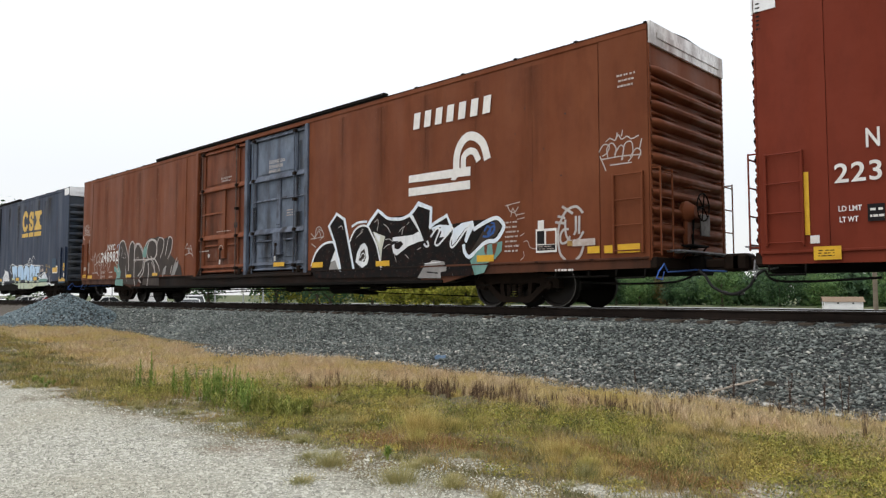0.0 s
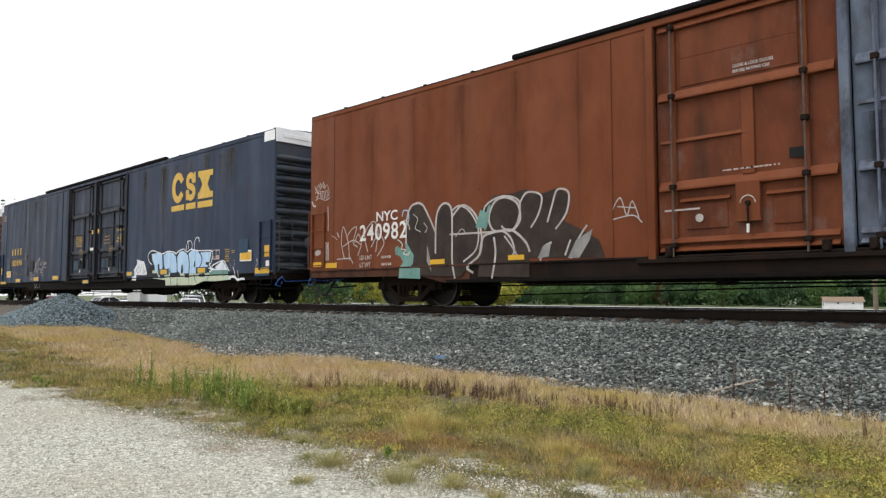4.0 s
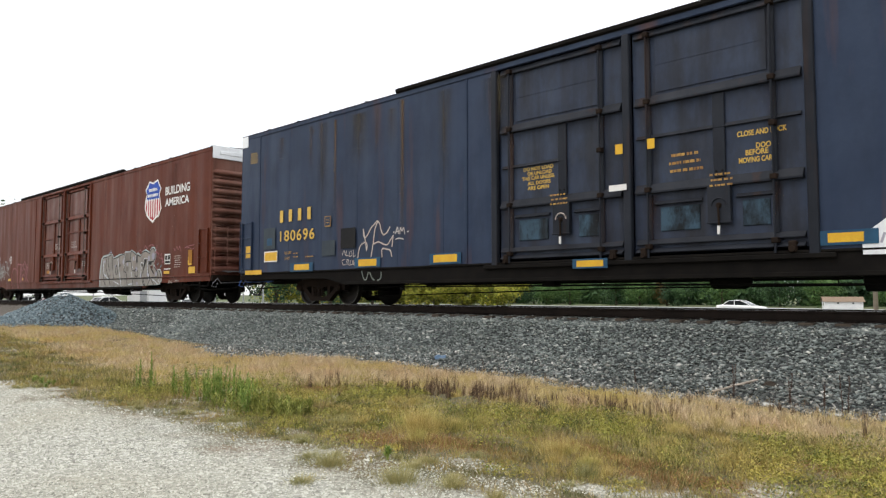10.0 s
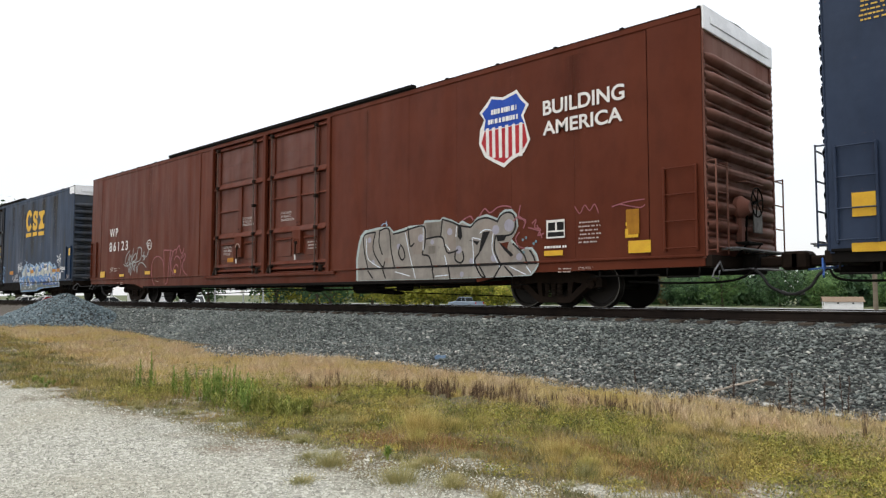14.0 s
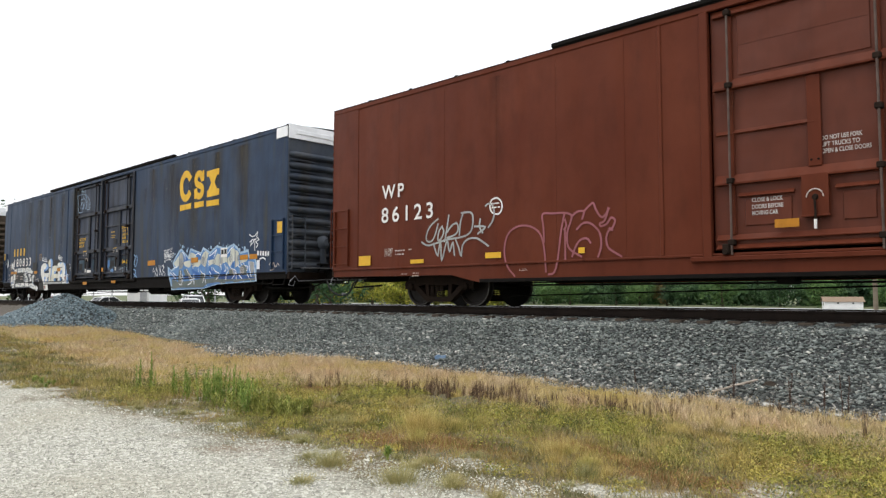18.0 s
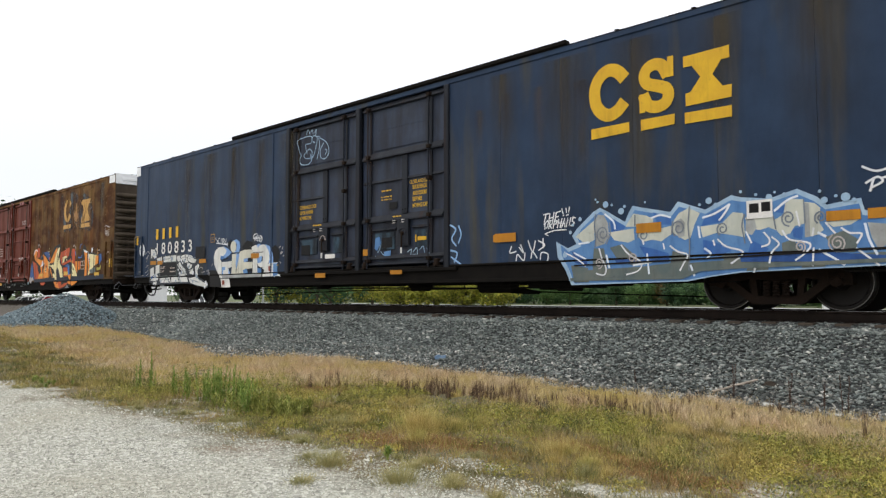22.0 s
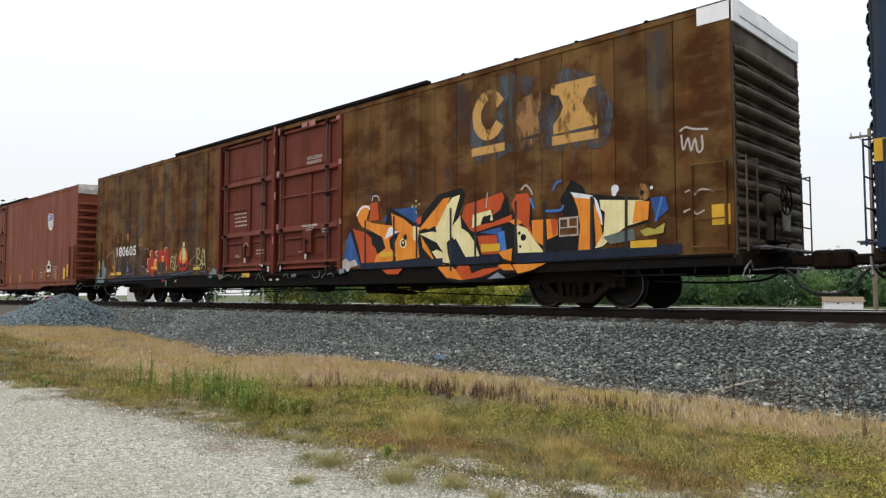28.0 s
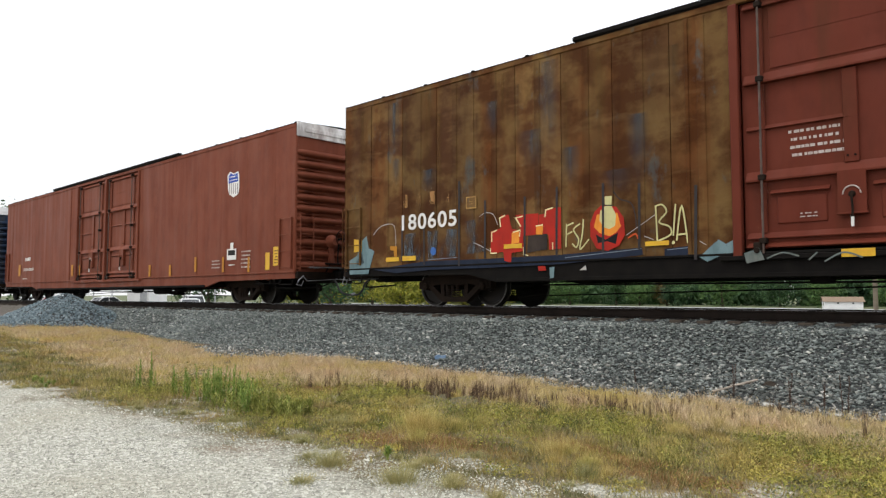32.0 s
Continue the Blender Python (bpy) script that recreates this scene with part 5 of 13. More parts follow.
# ---- lettering, placards and graffiti on the cars ----
plate(CARS["z"], "marker", -26.04, -25.95, 1.15, 2.11, "yellow")
plate(CARS["z"], "placard", -25.95, -25.82, 1.02, 1.14, "white")
plate(CARS["z"], "placard", -25.91, -25.53, 0.77, 0.97, "yellow")
bars(CARS["z"], -25.87, -25.58, 0.81, 0.93, 3, 2, "black_p", -0.024)
letters(CARS["z"], "223", -25.59, -24.97, 1.89, 0.29, "white", bold=0.016, gap=1.1)
letters(CARS["z"], "N", -25.16, -24.98, 2.37, 0.28, "white", bold=0.016)
letters(CARS["z"], "LD LMT", -25.55, -25.24, 1.47, 0.08, "white")
letters(CARS["z"], "LT WT", -25.54, -25.29, 1.31, 0.08, "white")
plate(CARS["z"], "placard", -25.17, -24.95, 1.3, 1.55, "black_p")
bars(CARS["z"], -25.14, -24.95, 1.33, 1.52, 2, 1, "white", -0.024)
bars(CARS["z"], -26.67, -26.6, 4.46, 4.94, 7, 1, "black_p", -0.03)
marks(CARS["a"], -6.04, -3.67, 4.14, 0.38, 7, "white", 0.12, 0.58)
g = Paint(CARS["a"], "emblem")
g.fill("white", [(-6.19, 3.07), (-6.2, 2.9), (-4.24, 2.85), (-4.24, 3.05)])
g.fill("white", [(-6.2, 2.77), (-6.2, 2.58), (-4.25, 2.56), (-4.25, 2.75)])
g.line("white", 0.19, [(-4.66, 3.04), (-4.65, 3.31), (-4.54, 3.57), (-4.32, 3.72), (-4.07, 3.67), (-3.87, 3.49), (-3.77, 3.21)])
g.line("white", 0.15, [(-4.45, 3.04), (-4.43, 3.29), (-4.27, 3.39), (-4.11, 3.34), (-4.02, 3.19)])
g.fill("white", [(-4.84, 2.82), (-4.7, 2.8), (-4.45, 2.98), (-4.57, 3.04)])
g.done("white emblem of two bars and two arcs")
g = Paint(CARS["a"], "graffiti")
g.fill("black_worn", [(-10.07, 0.92), (-9.91, 1.39), (-9.48, 1.62), (-9.12, 1.67), (-9.26, 2.07), (-8.95, 2.37), (-8.64, 2.21), (-8.43, 1.69), (-8.18, 1.93), (-7.7, 2.03), (-7.32, 2.34), (-6.94, 2.14), (-6.17, 2.14), (-5.87, 2.38), (-5.46, 2.24), (-5.47, 1.88), (-4.95, 2.03), (-4.83, 1.82), (-4.49, 1.85), (-4.14, 1.86), (-3.52, 1.86), (-3.31, 1.67), (-3.53, 1.42), (-3.83, 1.34), (-4.11, 1.16), (-4.22, 0.67), (-9.82, 0.71)])
g.fill("silver", [(-9.28, 0.89), (-9.15, 1.18), (-9.02, 1.43), (-8.86, 1.24), (-8.74, 0.88)])
g.fill("white_p", [(-9.19, 1.13), (-8.99, 1.44), (-8.83, 1.24), (-8.74, 0.93), (-8.87, 0.93), (-8.99, 1.17)])
g.line("ice", 0.06, [(-10.03, 1.07), (-9.86, 1.39), (-9.51, 1.61), (-9.12, 1.65), (-9.02, 1.54)])
g.line("ice", 0.06, [(-8.3, 2.01), (-8.06, 2.09), (-7.74, 2.09)])
g.line("ice", 0.075, [(-8.77, 0.9), (-9.02, 1.61), (-9.28, 2.08), (-8.95, 2.38), (-8.62, 2.21), (-8.43, 1.57), (-8.24, 0.94)], False)
g.line("white_p", 0.05, [(-8.4, 1.63), (-8.21, 1.89), (-7.94, 2), (-7.69, 1.96), (-7.55, 1.79), (-7.35, 1.49), (-7.24, 1.17), (-7.17, 0.9)])
g.fill("white_p", [(-8.16, 1.09), (-8.1, 1.32), (-7.95, 1.52), (-7.8, 1.56), (-7.69, 1.44), (-7.64, 1.18), (-7.7, 1.02), (-7.9, 0.94)])
g.fill("greyp", [(-8.03, 1.13), (-7.95, 1.34), (-7.81, 1.42), (-7.74, 1.21), (-7.81, 1.08)])
g.line("white_p", 0.02, [(-7.98, 1.2), (-7.86, 1.31), (-7.78, 1.21), (-7.9, 1.13)])
g.line("white_p", 0.02, [(-7.95, 1.08), (-7.81, 1.15)])
g.fill("cream_d", [(-7.49, 1.83), (-7.03, 1.68), (-7.14, 1.38), (-7.18, 1.05), (-7.26, 1.39)])
g.fill("white_p", [(-7.46, 1.81), (-7.21, 1.7), (-7.24, 1.52)])
g.line("ice", 0.085, [(-7.69, 1.99), (-7.57, 2.11), (-7.3, 2.34), (-7.14, 2.24)], False)
g.line("ice", 0.075, [(-7.21, 2.28), (-6.94, 2.12), (-6.68, 2.08), (-6.42, 2.07), (-6.12, 2.15)])
g.line("ice", 0.085, [(-6.15, 2.14), (-6.03, 2.23), (-5.87, 2.38), (-5.45, 2.23), (-5.47, 1.84)], False)
g.fill("white_p", [(-6.17, 2.11), (-6.05, 2.12), (-5.84, 1.81), (-5.68, 1.51), (-5.78, 1.49), (-5.89, 1.56), (-5.82, 1.7)])
g.fill("white_p", [(-6.75, 1.64), (-6.06, 1.66), (-5.84, 1.73), (-5.75, 1.51), (-6.19, 1.41), (-6.61, 1.2), (-6.74, 1.27), (-6.78, 1.45), (-6.53, 1.54), (-6.76, 1.55)])
g.fill("black_worn", [(-6.69, 1.49), (-6.46, 1.54), (-6.38, 1.46), (-6.54, 1.34), (-6.69, 1.37)])
g.fill("black_worn", [(-6, 2.1), (-5.81, 2.27), (-5.54, 2.21), (-5.58, 1.42), (-5.66, 1.46)])
g.line("white_p", 0.05, [(-5.67, 1.42), (-5.61, 1.37), (-5.53, 1.39), (-5.57, 1.48)])
g.line("ice", 0.075, [(-5.49, 1.8), (-5.33, 1.89), (-4.95, 2.03), (-4.83, 1.8)], False)
g.fill("ice", [(-5.45, 1.78), (-5.19, 1.84), (-4.81, 1.8), (-4.79, 1.68), (-4.97, 1.56), (-5.18, 1.55), (-5.11, 1.69), (-5.36, 1.69)])
g.fill("black_worn", [(-5.36, 1.75), (-5.13, 1.79), (-5.25, 1.58), (-5.36, 1.46)])
g.line("white_p", 0.045, [(-5.45, 1.59), (-5.27, 1.76), (-5.18, 1.71), (-5.32, 1.44), (-5.23, 1.38), (-5.01, 1.54), (-4.85, 1.67)])
g.line("white_p", 0.045, [(-4.85, 1.67), (-4.79, 1.76), (-4.75, 1.64), (-4.84, 1.43), (-4.8, 1.31), (-4.65, 1.4), (-4.44, 1.61), (-4.25, 1.77)])
g.fill("ice", [(-4.75, 1.72), (-4.49, 1.83), (-4.17, 1.86), (-4.13, 1.74), (-4.3, 1.49), (-4.36, 1.38), (-4.42, 1.44), (-4.33, 1.7), (-4.54, 1.53), (-4.69, 1.42), (-4.8, 1.35)])
g.fill("black_worn", [(-4.65, 1.47), (-4.43, 1.67), (-4.33, 1.74), (-4.44, 1.42), (-4.35, 1.13), (-4.55, 1.23)])
g.fill("greyp", [(-4.29, 1.14), (-4.1, 1.35), (-3.88, 1.62), (-3.66, 1.79), (-3.47, 1.8), (-3.38, 1.68), (-3.55, 1.47), (-3.81, 1.42), (-4.06, 1.28)])
g.line("ice", 0.085, [(-4.13, 1.67), (-3.88, 1.78), (-3.61, 1.86), (-3.45, 1.85), (-3.31, 1.67), (-3.51, 1.41), (-3.72, 1.39), (-3.89, 1.33), (-4.11, 1.17), (-4.29, 1.08), (-4.41, 1.19), (-4.44, 1.33)])
g.line("blue_p", 0.045, [(-3.84, 1.62), (-3.75, 1.71), (-3.67, 1.63), (-3.75, 1.52)])
g.line("blue_p", 0.045, [(-3.75, 1.56), (-3.65, 1.68), (-3.56, 1.69), (-3.6, 1.55)])
g.line("blue_p", 0.045, [(-3.87, 1.5), (-3.71, 1.5), (-3.56, 1.62)])
g.line("blue_p", 0.045, [(-3.65, 1.78), (-3.56, 1.75)])
g.fill("teal", [(-4.25, 0.99), (-4.07, 1.17), (-3.85, 1.31), (-3.55, 1.34), (-3.35, 1.37), (-3.37, 1.17), (-3.54, 1.01), (-3.73, 0.95), (-3.85, 0.73), (-4.12, 0.68)])
g.fill("brown_a", [(-3.85, 1.31), (-3.76, 1.32), (-3.79, 1.08), (-3.84, 1.16)])
g.fill("brown_a", [(-3.63, 1.33), (-3.48, 1.34), (-3.54, 1.14), (-3.6, 1.03)])
g.fill("silver", [(-5.89, 0.65), (-5.74, 0.83), (-5.66, 0.94), (-5.37, 1.05), (-5.04, 1), (-4.96, 0.88), (-4.97, 0.79), (-5.15, 0.77), (-5.13, 0.63)])
g.line("black_p", 0.03, [(-5.69, 0.9), (-4.98, 0.92)], False)
g.line("black_p", 0.03, [(-5.58, 0.78), (-5.24, 0.75)], False)
g.line("white_p", 0.02, [(-5.65, 0.97), (-5.15, 1)], False)
g.line("white_d", 0.018, [(-8.14, 1.7), (-8.02, 1.78), (-7.89, 1.84)])
g.line("white_d", 0.018, [(-7.95, 1.85), (-7.86, 1.91)])
g.line("white_d", 0.018, [(-7.42, 2.05), (-7.32, 2.11), (-7.28, 2.02), (-7.32, 1.84)])
g.line("white_d", 0.018, [(-7.08, 1.98), (-6.94, 1.9), (-6.84, 1.76)])
g.line("white_d", 0.018, [(-6.53, 1.76), (-6.43, 1.84), (-6.33, 1.87)])
g.line("white_d", 0.018, [(-6.43, 1.69), (-6.38, 1.85)])
g.line("white_d", 0.018, [(-6.25, 1.91), (-6.18, 1.97)])
g.line("white_d", 0.018, [(-7.08, 1.38), (-6.95, 1.46), (-6.84, 1.48)])
g.line("white_d", 0.018, [(-7.01, 1.6), (-6.87, 1.61), (-6.76, 1.54)])
g.line("white_d", 0.018, [(-6.69, 1.23), (-6.62, 1.05)])
g.line("white_d", 0.018, [(-6.31, 1.21), (-6.19, 1.12)])
g.line("white_d", 0.018, [(-5.48, 0.98), (-5.42, 1.02)])
g.line("white_d", 0.018, [(-5.89, 1.31), (-5.78, 1.35)])
g.line("white_d", 0.018, [(-8.86, 2.01), (-8.73, 2.05), (-8.67, 1.95)])
g.line("white_d", 0.022, [(-10.06, 1.93), (-9.89, 1.82), (-9.72, 1.98), (-9.61, 1.82)])
g.line("white_d", 0.022, [(-9.89, 1.77), (-9.82, 2.04), (-9.65, 2.08), (-9.51, 1.87), (-9.65, 1.73)])
g.line("white_d", 0.022, [(-10.03, 1.65), (-9.85, 1.54)])
g.line("white_d", 0.022, [(-9.72, 2.03), (-9.55, 1.97)])
g.line("white_d", 0.022, [(-10.06, 1.78), (-9.48, 1.81)])
g.done("black and white spray-painted graffiti")
plate(CARS["a"], "reflector", -10.01, -9.52, 1, 1.14, "yellow")
plate(CARS["a"], "reflector", -7.36, -6.86, 0.96, 1.09, "yellow")
plate(CARS["a"], "reflector", -4.05, -3.58, 0.96, 1.1, "yellow")
plate(CARS["a"], "reflector", -11.88, -11.32, 1.08, 1.2, "yellow")
plate(CARS["a"], "placard", -2.43, -2.28, 1.55, 1.73, "white")
plate(CARS["a"], "stencil_panel", -2.48, -1.98, 1.09, 1.56, "white")
plate(CARS["a"], "stencil_panel", -2.45, -2.27, 1.26, 1.52, "black_p")
plate(CARS["a"], "stencil_panel", -2.23, -2.01, 1.25, 1.51, "brown_a")
plate(CARS["a"], "stencil_panel", -2.45, -2.01, 1.13, 1.24, "black_p")
bars(CARS["a"], -2.44, -2.03, 1.14, 1.23, 2, 3, "white_dim", -0.026)
bars(CARS["a"], -3.29, -2.9, 1.11, 1.8, 7, 3, "white_dim")
g = Paint(CARS["a"], "graffiti_tag")
g.line("white_d", 0.05, [(-1.8, 0.94), (-1.9, 1.04), (-1.95, 1.25), (-1.95, 1.49), (-1.88, 1.7), (-1.75, 1.88), (-1.53, 1.94), (-1.39, 1.82)])
g.line("white_d", 0.05, [(-1.53, 0.93), (-1.44, 1.02), (-1.38, 1.17)])
g.line("white_d", 0.045, [(-1.78, 1.69), (-1.78, 1.49), (-1.73, 1.34), (-1.59, 1.26), (-1.47, 1.32), (-1.38, 1.44)])
g.line("white_d", 0.045, [(-1.72, 1.52), (-1.83, 1.51), (-1.9, 1.4), (-1.88, 1.26), (-1.76, 1.27), (-1.68, 1.37)])
g.line("white_d", 0.05, [(-1.84, 1.96), (-1.62, 1.82)], False)
g.line("white_d", 0.05, [(-2, 1.67), (-1.82, 1.64)], False)
g.line("white_d", 0.05, [(-1.94, 1.78), (-1.8, 1.74)], False)
g.line("white_d", 0.05, [(-1.54, 1.74), (-1.54, 1.48), (-1.58, 1.41)], False)
g.line("white_d", 0.05, [(-1.46, 1.74), (-1.47, 1.43)], False)
plate(CARS["a"], "marker", -1.73, -1.4, 1.19, 1.29, "gold_old")
g.line("white_dim", 0.02, [(-3.26, 2.1), (-3.06, 2.13), (-2.89, 2.15)])
g.line("white_dim", 0.02, [(-3.21, 2.1), (-3.14, 1.98), (-3.02, 1.95), (-2.93, 2.05)])
g.line("white_dim", 0.018, [(-3.12, 1.87), (-3.07, 2.03), (-2.97, 1.86)])
g.line("white_dim", 0.018, [(-2.97, 1.89), (-2.78, 1.91)], False)
g.line("white_dim", 0.018, [(-2.95, 1.8), (-2.77, 1.82)], False)
g.line("white_dim", 0.015, [(-2.89, 1.45), (-2.78, 1.5)])
g.line("white_dim", 0.015, [(-2.79, 1.33), (-2.7, 1.34), (-2.63, 1.21), (-2.5, 1.17)])
g.line("white_dim", 0.015, [(-2.88, 0.96), (-2.79, 1.03), (-2.8, 1.13)])
g.done("white spray-painted tag with a round face")
plate(CARS["a"], "reflector", -1.28, -1.02, 1.03, 1.16, "yellow")
plate(CARS["a"], "reflector", -0.92, -0.69, 1.02, 1.16, "yellow")
plate(CARS["a"], "reflector", -0.64, -0.19, 1.01, 1.17, "yellow")
plate(CARS["a"], "placard", -1.61, -1.11, 1.18, 1.31, "white_dim")
bars(CARS["a"], -0.61, -0.22, 4.02, 4.32, 3, 2, "white_dim")
bars(CARS["a"], -2.05, -1.59, 0.68, 0.79, 1, 4, "white", 0.008)
g = Paint(CARS["a"], "graffiti_tag")
g.line("white_d", 0.022, [(-1.01, 2.92), (-0.91, 3.04), (-0.79, 3), (-0.84, 2.88), (-0.94, 2.83)])
g.line("white_d", 0.022, [(-0.82, 2.77), (-0.84, 2.96), (-0.74, 3.05), (-0.65, 2.94), (-0.68, 2.77)])
g.line("white_d", 0.022, [(-0.68, 2.83), (-0.56, 2.98), (-0.49, 2.91), (-0.54, 2.71)])
g.line("white_d", 0.022, [(-0.52, 2.71), (-0.47, 2.99), (-0.33, 3.01), (-0.31, 2.78), (-0.4, 2.67)])
g.line("white_d", 0.022, [(-0.36, 2.75), (-0.24, 2.88), (-0.15, 2.82), (-0.2, 2.69)])
g.line("white_d", 0.022, [(-0.86, 3.09), (-0.77, 3.14), (-0.67, 3.09), (-0.6, 3.18), (-0.53, 3.09), (-0.42, 3.13), (-0.33, 3.07), (-0.19, 3.11)])
g.line("white_d", 0.022, [(-0.99, 2.83), (-0.92, 2.68), (-0.87, 2.55)])
g.line("white_d", 0.022, [(-0.94, 2.77), (-0.58, 2.78), (-0.15, 2.76)])
g.line("white_d", 0.022, [(-0.77, 2.64), (-0.59, 2.64), (-0.34, 2.64)])
g.line("white_d", 0.022, [(-0.17, 2.87), (-0.13, 3.04)])
g.line("white_d", 0.022, [(-0.65, 3.1), (-0.62, 3.22)])
g.line("white_d", 0.022, [(-0.53, 3.15), (-0.51, 3.25)])
g.done("scrawled white tag")
letters(CARS["a"], "NYC", -23.94, -23.17, 2.06, 0.24, "white", bold=0.016)
letters(CARS["a"], "240982", -24.58, -22.85, 1.6, 0.41, "white", bold=0.016, gap=1.1)
letters(CARS["a"], "LD LMT", -24.58, -24.09, 1.14, 0.11, "white_dim")
letters(CARS["a"], "LT WT", -24.57, -24.16, 0.95, 0.12, "white_dim")
bars(CARS["a"], -23.79, -23.37, 0.92, 1.27, 2, 1, "white_dim")
g = Paint(CARS["a"], "graffiti")
g.fill("greyp", [(-22.89, 0.72), (-22.88, 1.96), (-22.75, 2.33), (-22.38, 2.37), (-22.15, 2.09), (-21.9, 1.66), (-21.81, 2.18), (-21.58, 2.31), (-21.39, 2.12), (-21.36, 1.91), (-21.08, 2.21), (-20.72, 2.01), (-20.53, 1.56), (-20.62, 0.96), (-20.95, 0.83), (-21.13, 0.66)])
g.fill("greyp", [(-20.64, 0.65), (-20.5, 1.46), (-20.26, 1.56), (-20.33, 1.89), (-20.16, 2.2), (-19.84, 2.28), (-19.53, 2.12), (-19.47, 1.76), (-19.64, 1.6), (-19.35, 1.38), (-19.25, 1.05), (-19.26, 0.61)])
g.line("white_d", 0.05, [(-22.65, 0.72), (-22.86, 1.26), (-22.87, 1.96), (-22.72, 2.33), (-22.38, 2.37), (-22.13, 2.06), (-21.89, 1.64)])
g.line("white_d", 0.05, [(-21.91, 1.21), (-21.89, 1.96), (-21.77, 2.24), (-21.58, 2.31), (-21.41, 2.15), (-21.39, 1.54), (-21.39, 0.99), (-21.31, 0.63)])
g.line("white_d", 0.05, [(-21.38, 2), (-21.08, 2.22), (-20.72, 2.01), (-20.53, 1.56), (-20.58, 1.13), (-20.94, 0.87), (-20.78, 0.74)])
g.line("white_d", 0.05, [(-20.58, 1.13), (-20.49, 1.47), (-20.26, 1.56), (-19.94, 1.58), (-19.72, 1.41), (-19.64, 1.16), (-19.73, 1)])
g.line("white_d", 0.05, [(-20.24, 0.62), (-20.14, 1.11), (-20.18, 1.45)])
g.line("white_d", 0.05, [(-19.64, 1.6), (-19.48, 1.8), (-19.55, 2.12), (-19.84, 2.28), (-20.15, 2.22), (-20.32, 1.89), (-20.17, 1.6), (-19.71, 1.59), (-19.36, 1.34), (-19.25, 1.14)])
g.fill("silver", [(-22.18, 1.41), (-22.09, 1.12), (-22.04, 0.78), (-22.19, 1.03)])
g.line("white_d", 0.02, [(-22.64, 2.14), (-22.49, 2.02), (-22.57, 1.81), (-22.39, 1.72)])
g.line("white_d", 0.02, [(-21.28, 1.54), (-21.1, 1.7), (-20.97, 1.58)])
g.line("white_d", 0.02, [(-22.28, 1.91), (-22.18, 1.8), (-22.24, 1.69)])
g.fill("teal", [(-23.27, 1.38), (-23.18, 1.43), (-23.05, 1.33), (-22.91, 1.24), (-22.89, 1.4), (-22.95, 1.48), (-22.84, 1.47), (-22.72, 1.31), (-22.62, 1.19), (-22.65, 0.98), (-22.77, 0.91), (-22.41, 0.88), (-22.4, 0.63), (-23.14, 0.66), (-23.11, 0.9), (-22.98, 1.04), (-23.08, 1.17), (-23.25, 1.22)])
g.line("cream_d", 0.03, [(-23.18, 1.57), (-23.09, 1.53), (-23.01, 1.44), (-23.05, 1.35), (-22.91, 1.32), (-22.97, 1.24), (-22.83, 1.2), (-22.76, 1.27)])
g.fill("teal", [(-20.52, 1.96), (-20.45, 2.02), (-20.4, 1.96), (-20.34, 2.14), (-20.27, 2.18), (-20.31, 1.93), (-20.37, 1.68), (-20.43, 1.62), (-20.5, 1.78)])
g.line("ice_d", 0.03, [(-23.02, 2.13), (-22.97, 2.25), (-22.82, 2.23), (-22.79, 2.05), (-22.85, 1.9)])
g.line("white_dim", 0.03, [(-25.2, 1.17), (-25.34, 1.63), (-25.26, 2.02), (-25.06, 1.61), (-25, 1.16)])
g.line("white_dim", 0.03, [(-25.13, 1.73), (-24.92, 1.93), (-24.72, 1.97), (-24.86, 1.6), (-24.69, 1.48)])
g.line("white_dim", 0.03, [(-24.79, 1.59), (-24.66, 1.8), (-24.53, 1.57), (-24.66, 1.26)])
g.line("white_dim", 0.03, [(-25.27, 1.51), (-24.86, 1.65), (-24.53, 1.52)])
g.line("white_dim", 0.03, [(-24.28, 1.34), (-24.4, 1.78), (-24.08, 2.08), (-23.9, 1.85), (-23.97, 1.33)])
g.line("white_dim", 0.03, [(-24.15, 1.44), (-23.88, 1.74), (-23.67, 1.52), (-23.91, 1.22)])
g.line("white_dim", 0.03, [(-23.08, 1.98), (-22.86, 2.01), (-22.76, 1.8)])
g.line("white_d", 0.03, [(-25.51, 1.19), (-24.96, 1.2), (-24.86, 1.07)], False)
g.done("grey and white bubble-shaped graffiti, faded")
g = Paint(CARS["a"], "graffiti_tag")
g.line("white_d", 0.018, [(-26.53, 3.21), (-26.45, 3.11), (-26.35, 3.23), (-26.27, 3.11), (-26.17, 3.22), (-26.1, 3.1), (-25.99, 3.2), (-25.89, 3.04)])
g.line("white_d", 0.018, [(-26.48, 3.01), (-26.43, 3.13), (-26.37, 2.96), (-26.45, 2.89)])
g.line("white_d", 0.018, [(-26.39, 2.88), (-26.35, 3.06), (-26.27, 3.06), (-26.26, 2.87)])
g.line("white_d", 0.018, [(-26.27, 3.01), (-26.16, 3.04), (-26.18, 2.93), (-26.26, 2.91)])
g.line("white_d", 0.018, [(-26.19, 2.82), (-26.15, 3.02), (-26.07, 2.99), (-26.11, 2.81)])
g.line("white_d", 0.018, [(-26.08, 2.82), (-26.02, 3.03), (-25.95, 3), (-25.99, 2.81)])
g.line("white_d", 0.018, [(-25.98, 2.87), (-25.91, 2.91), (-25.87, 3.01)])
g.line("white_d", 0.018, [(-26.49, 2.82), (-26.28, 2.86), (-26.05, 2.78), (-25.86, 2.84)])
g.line("white_d", 0.018, [(-26.3, 3.16), (-26.27, 3.27), (-26.22, 3.14)])
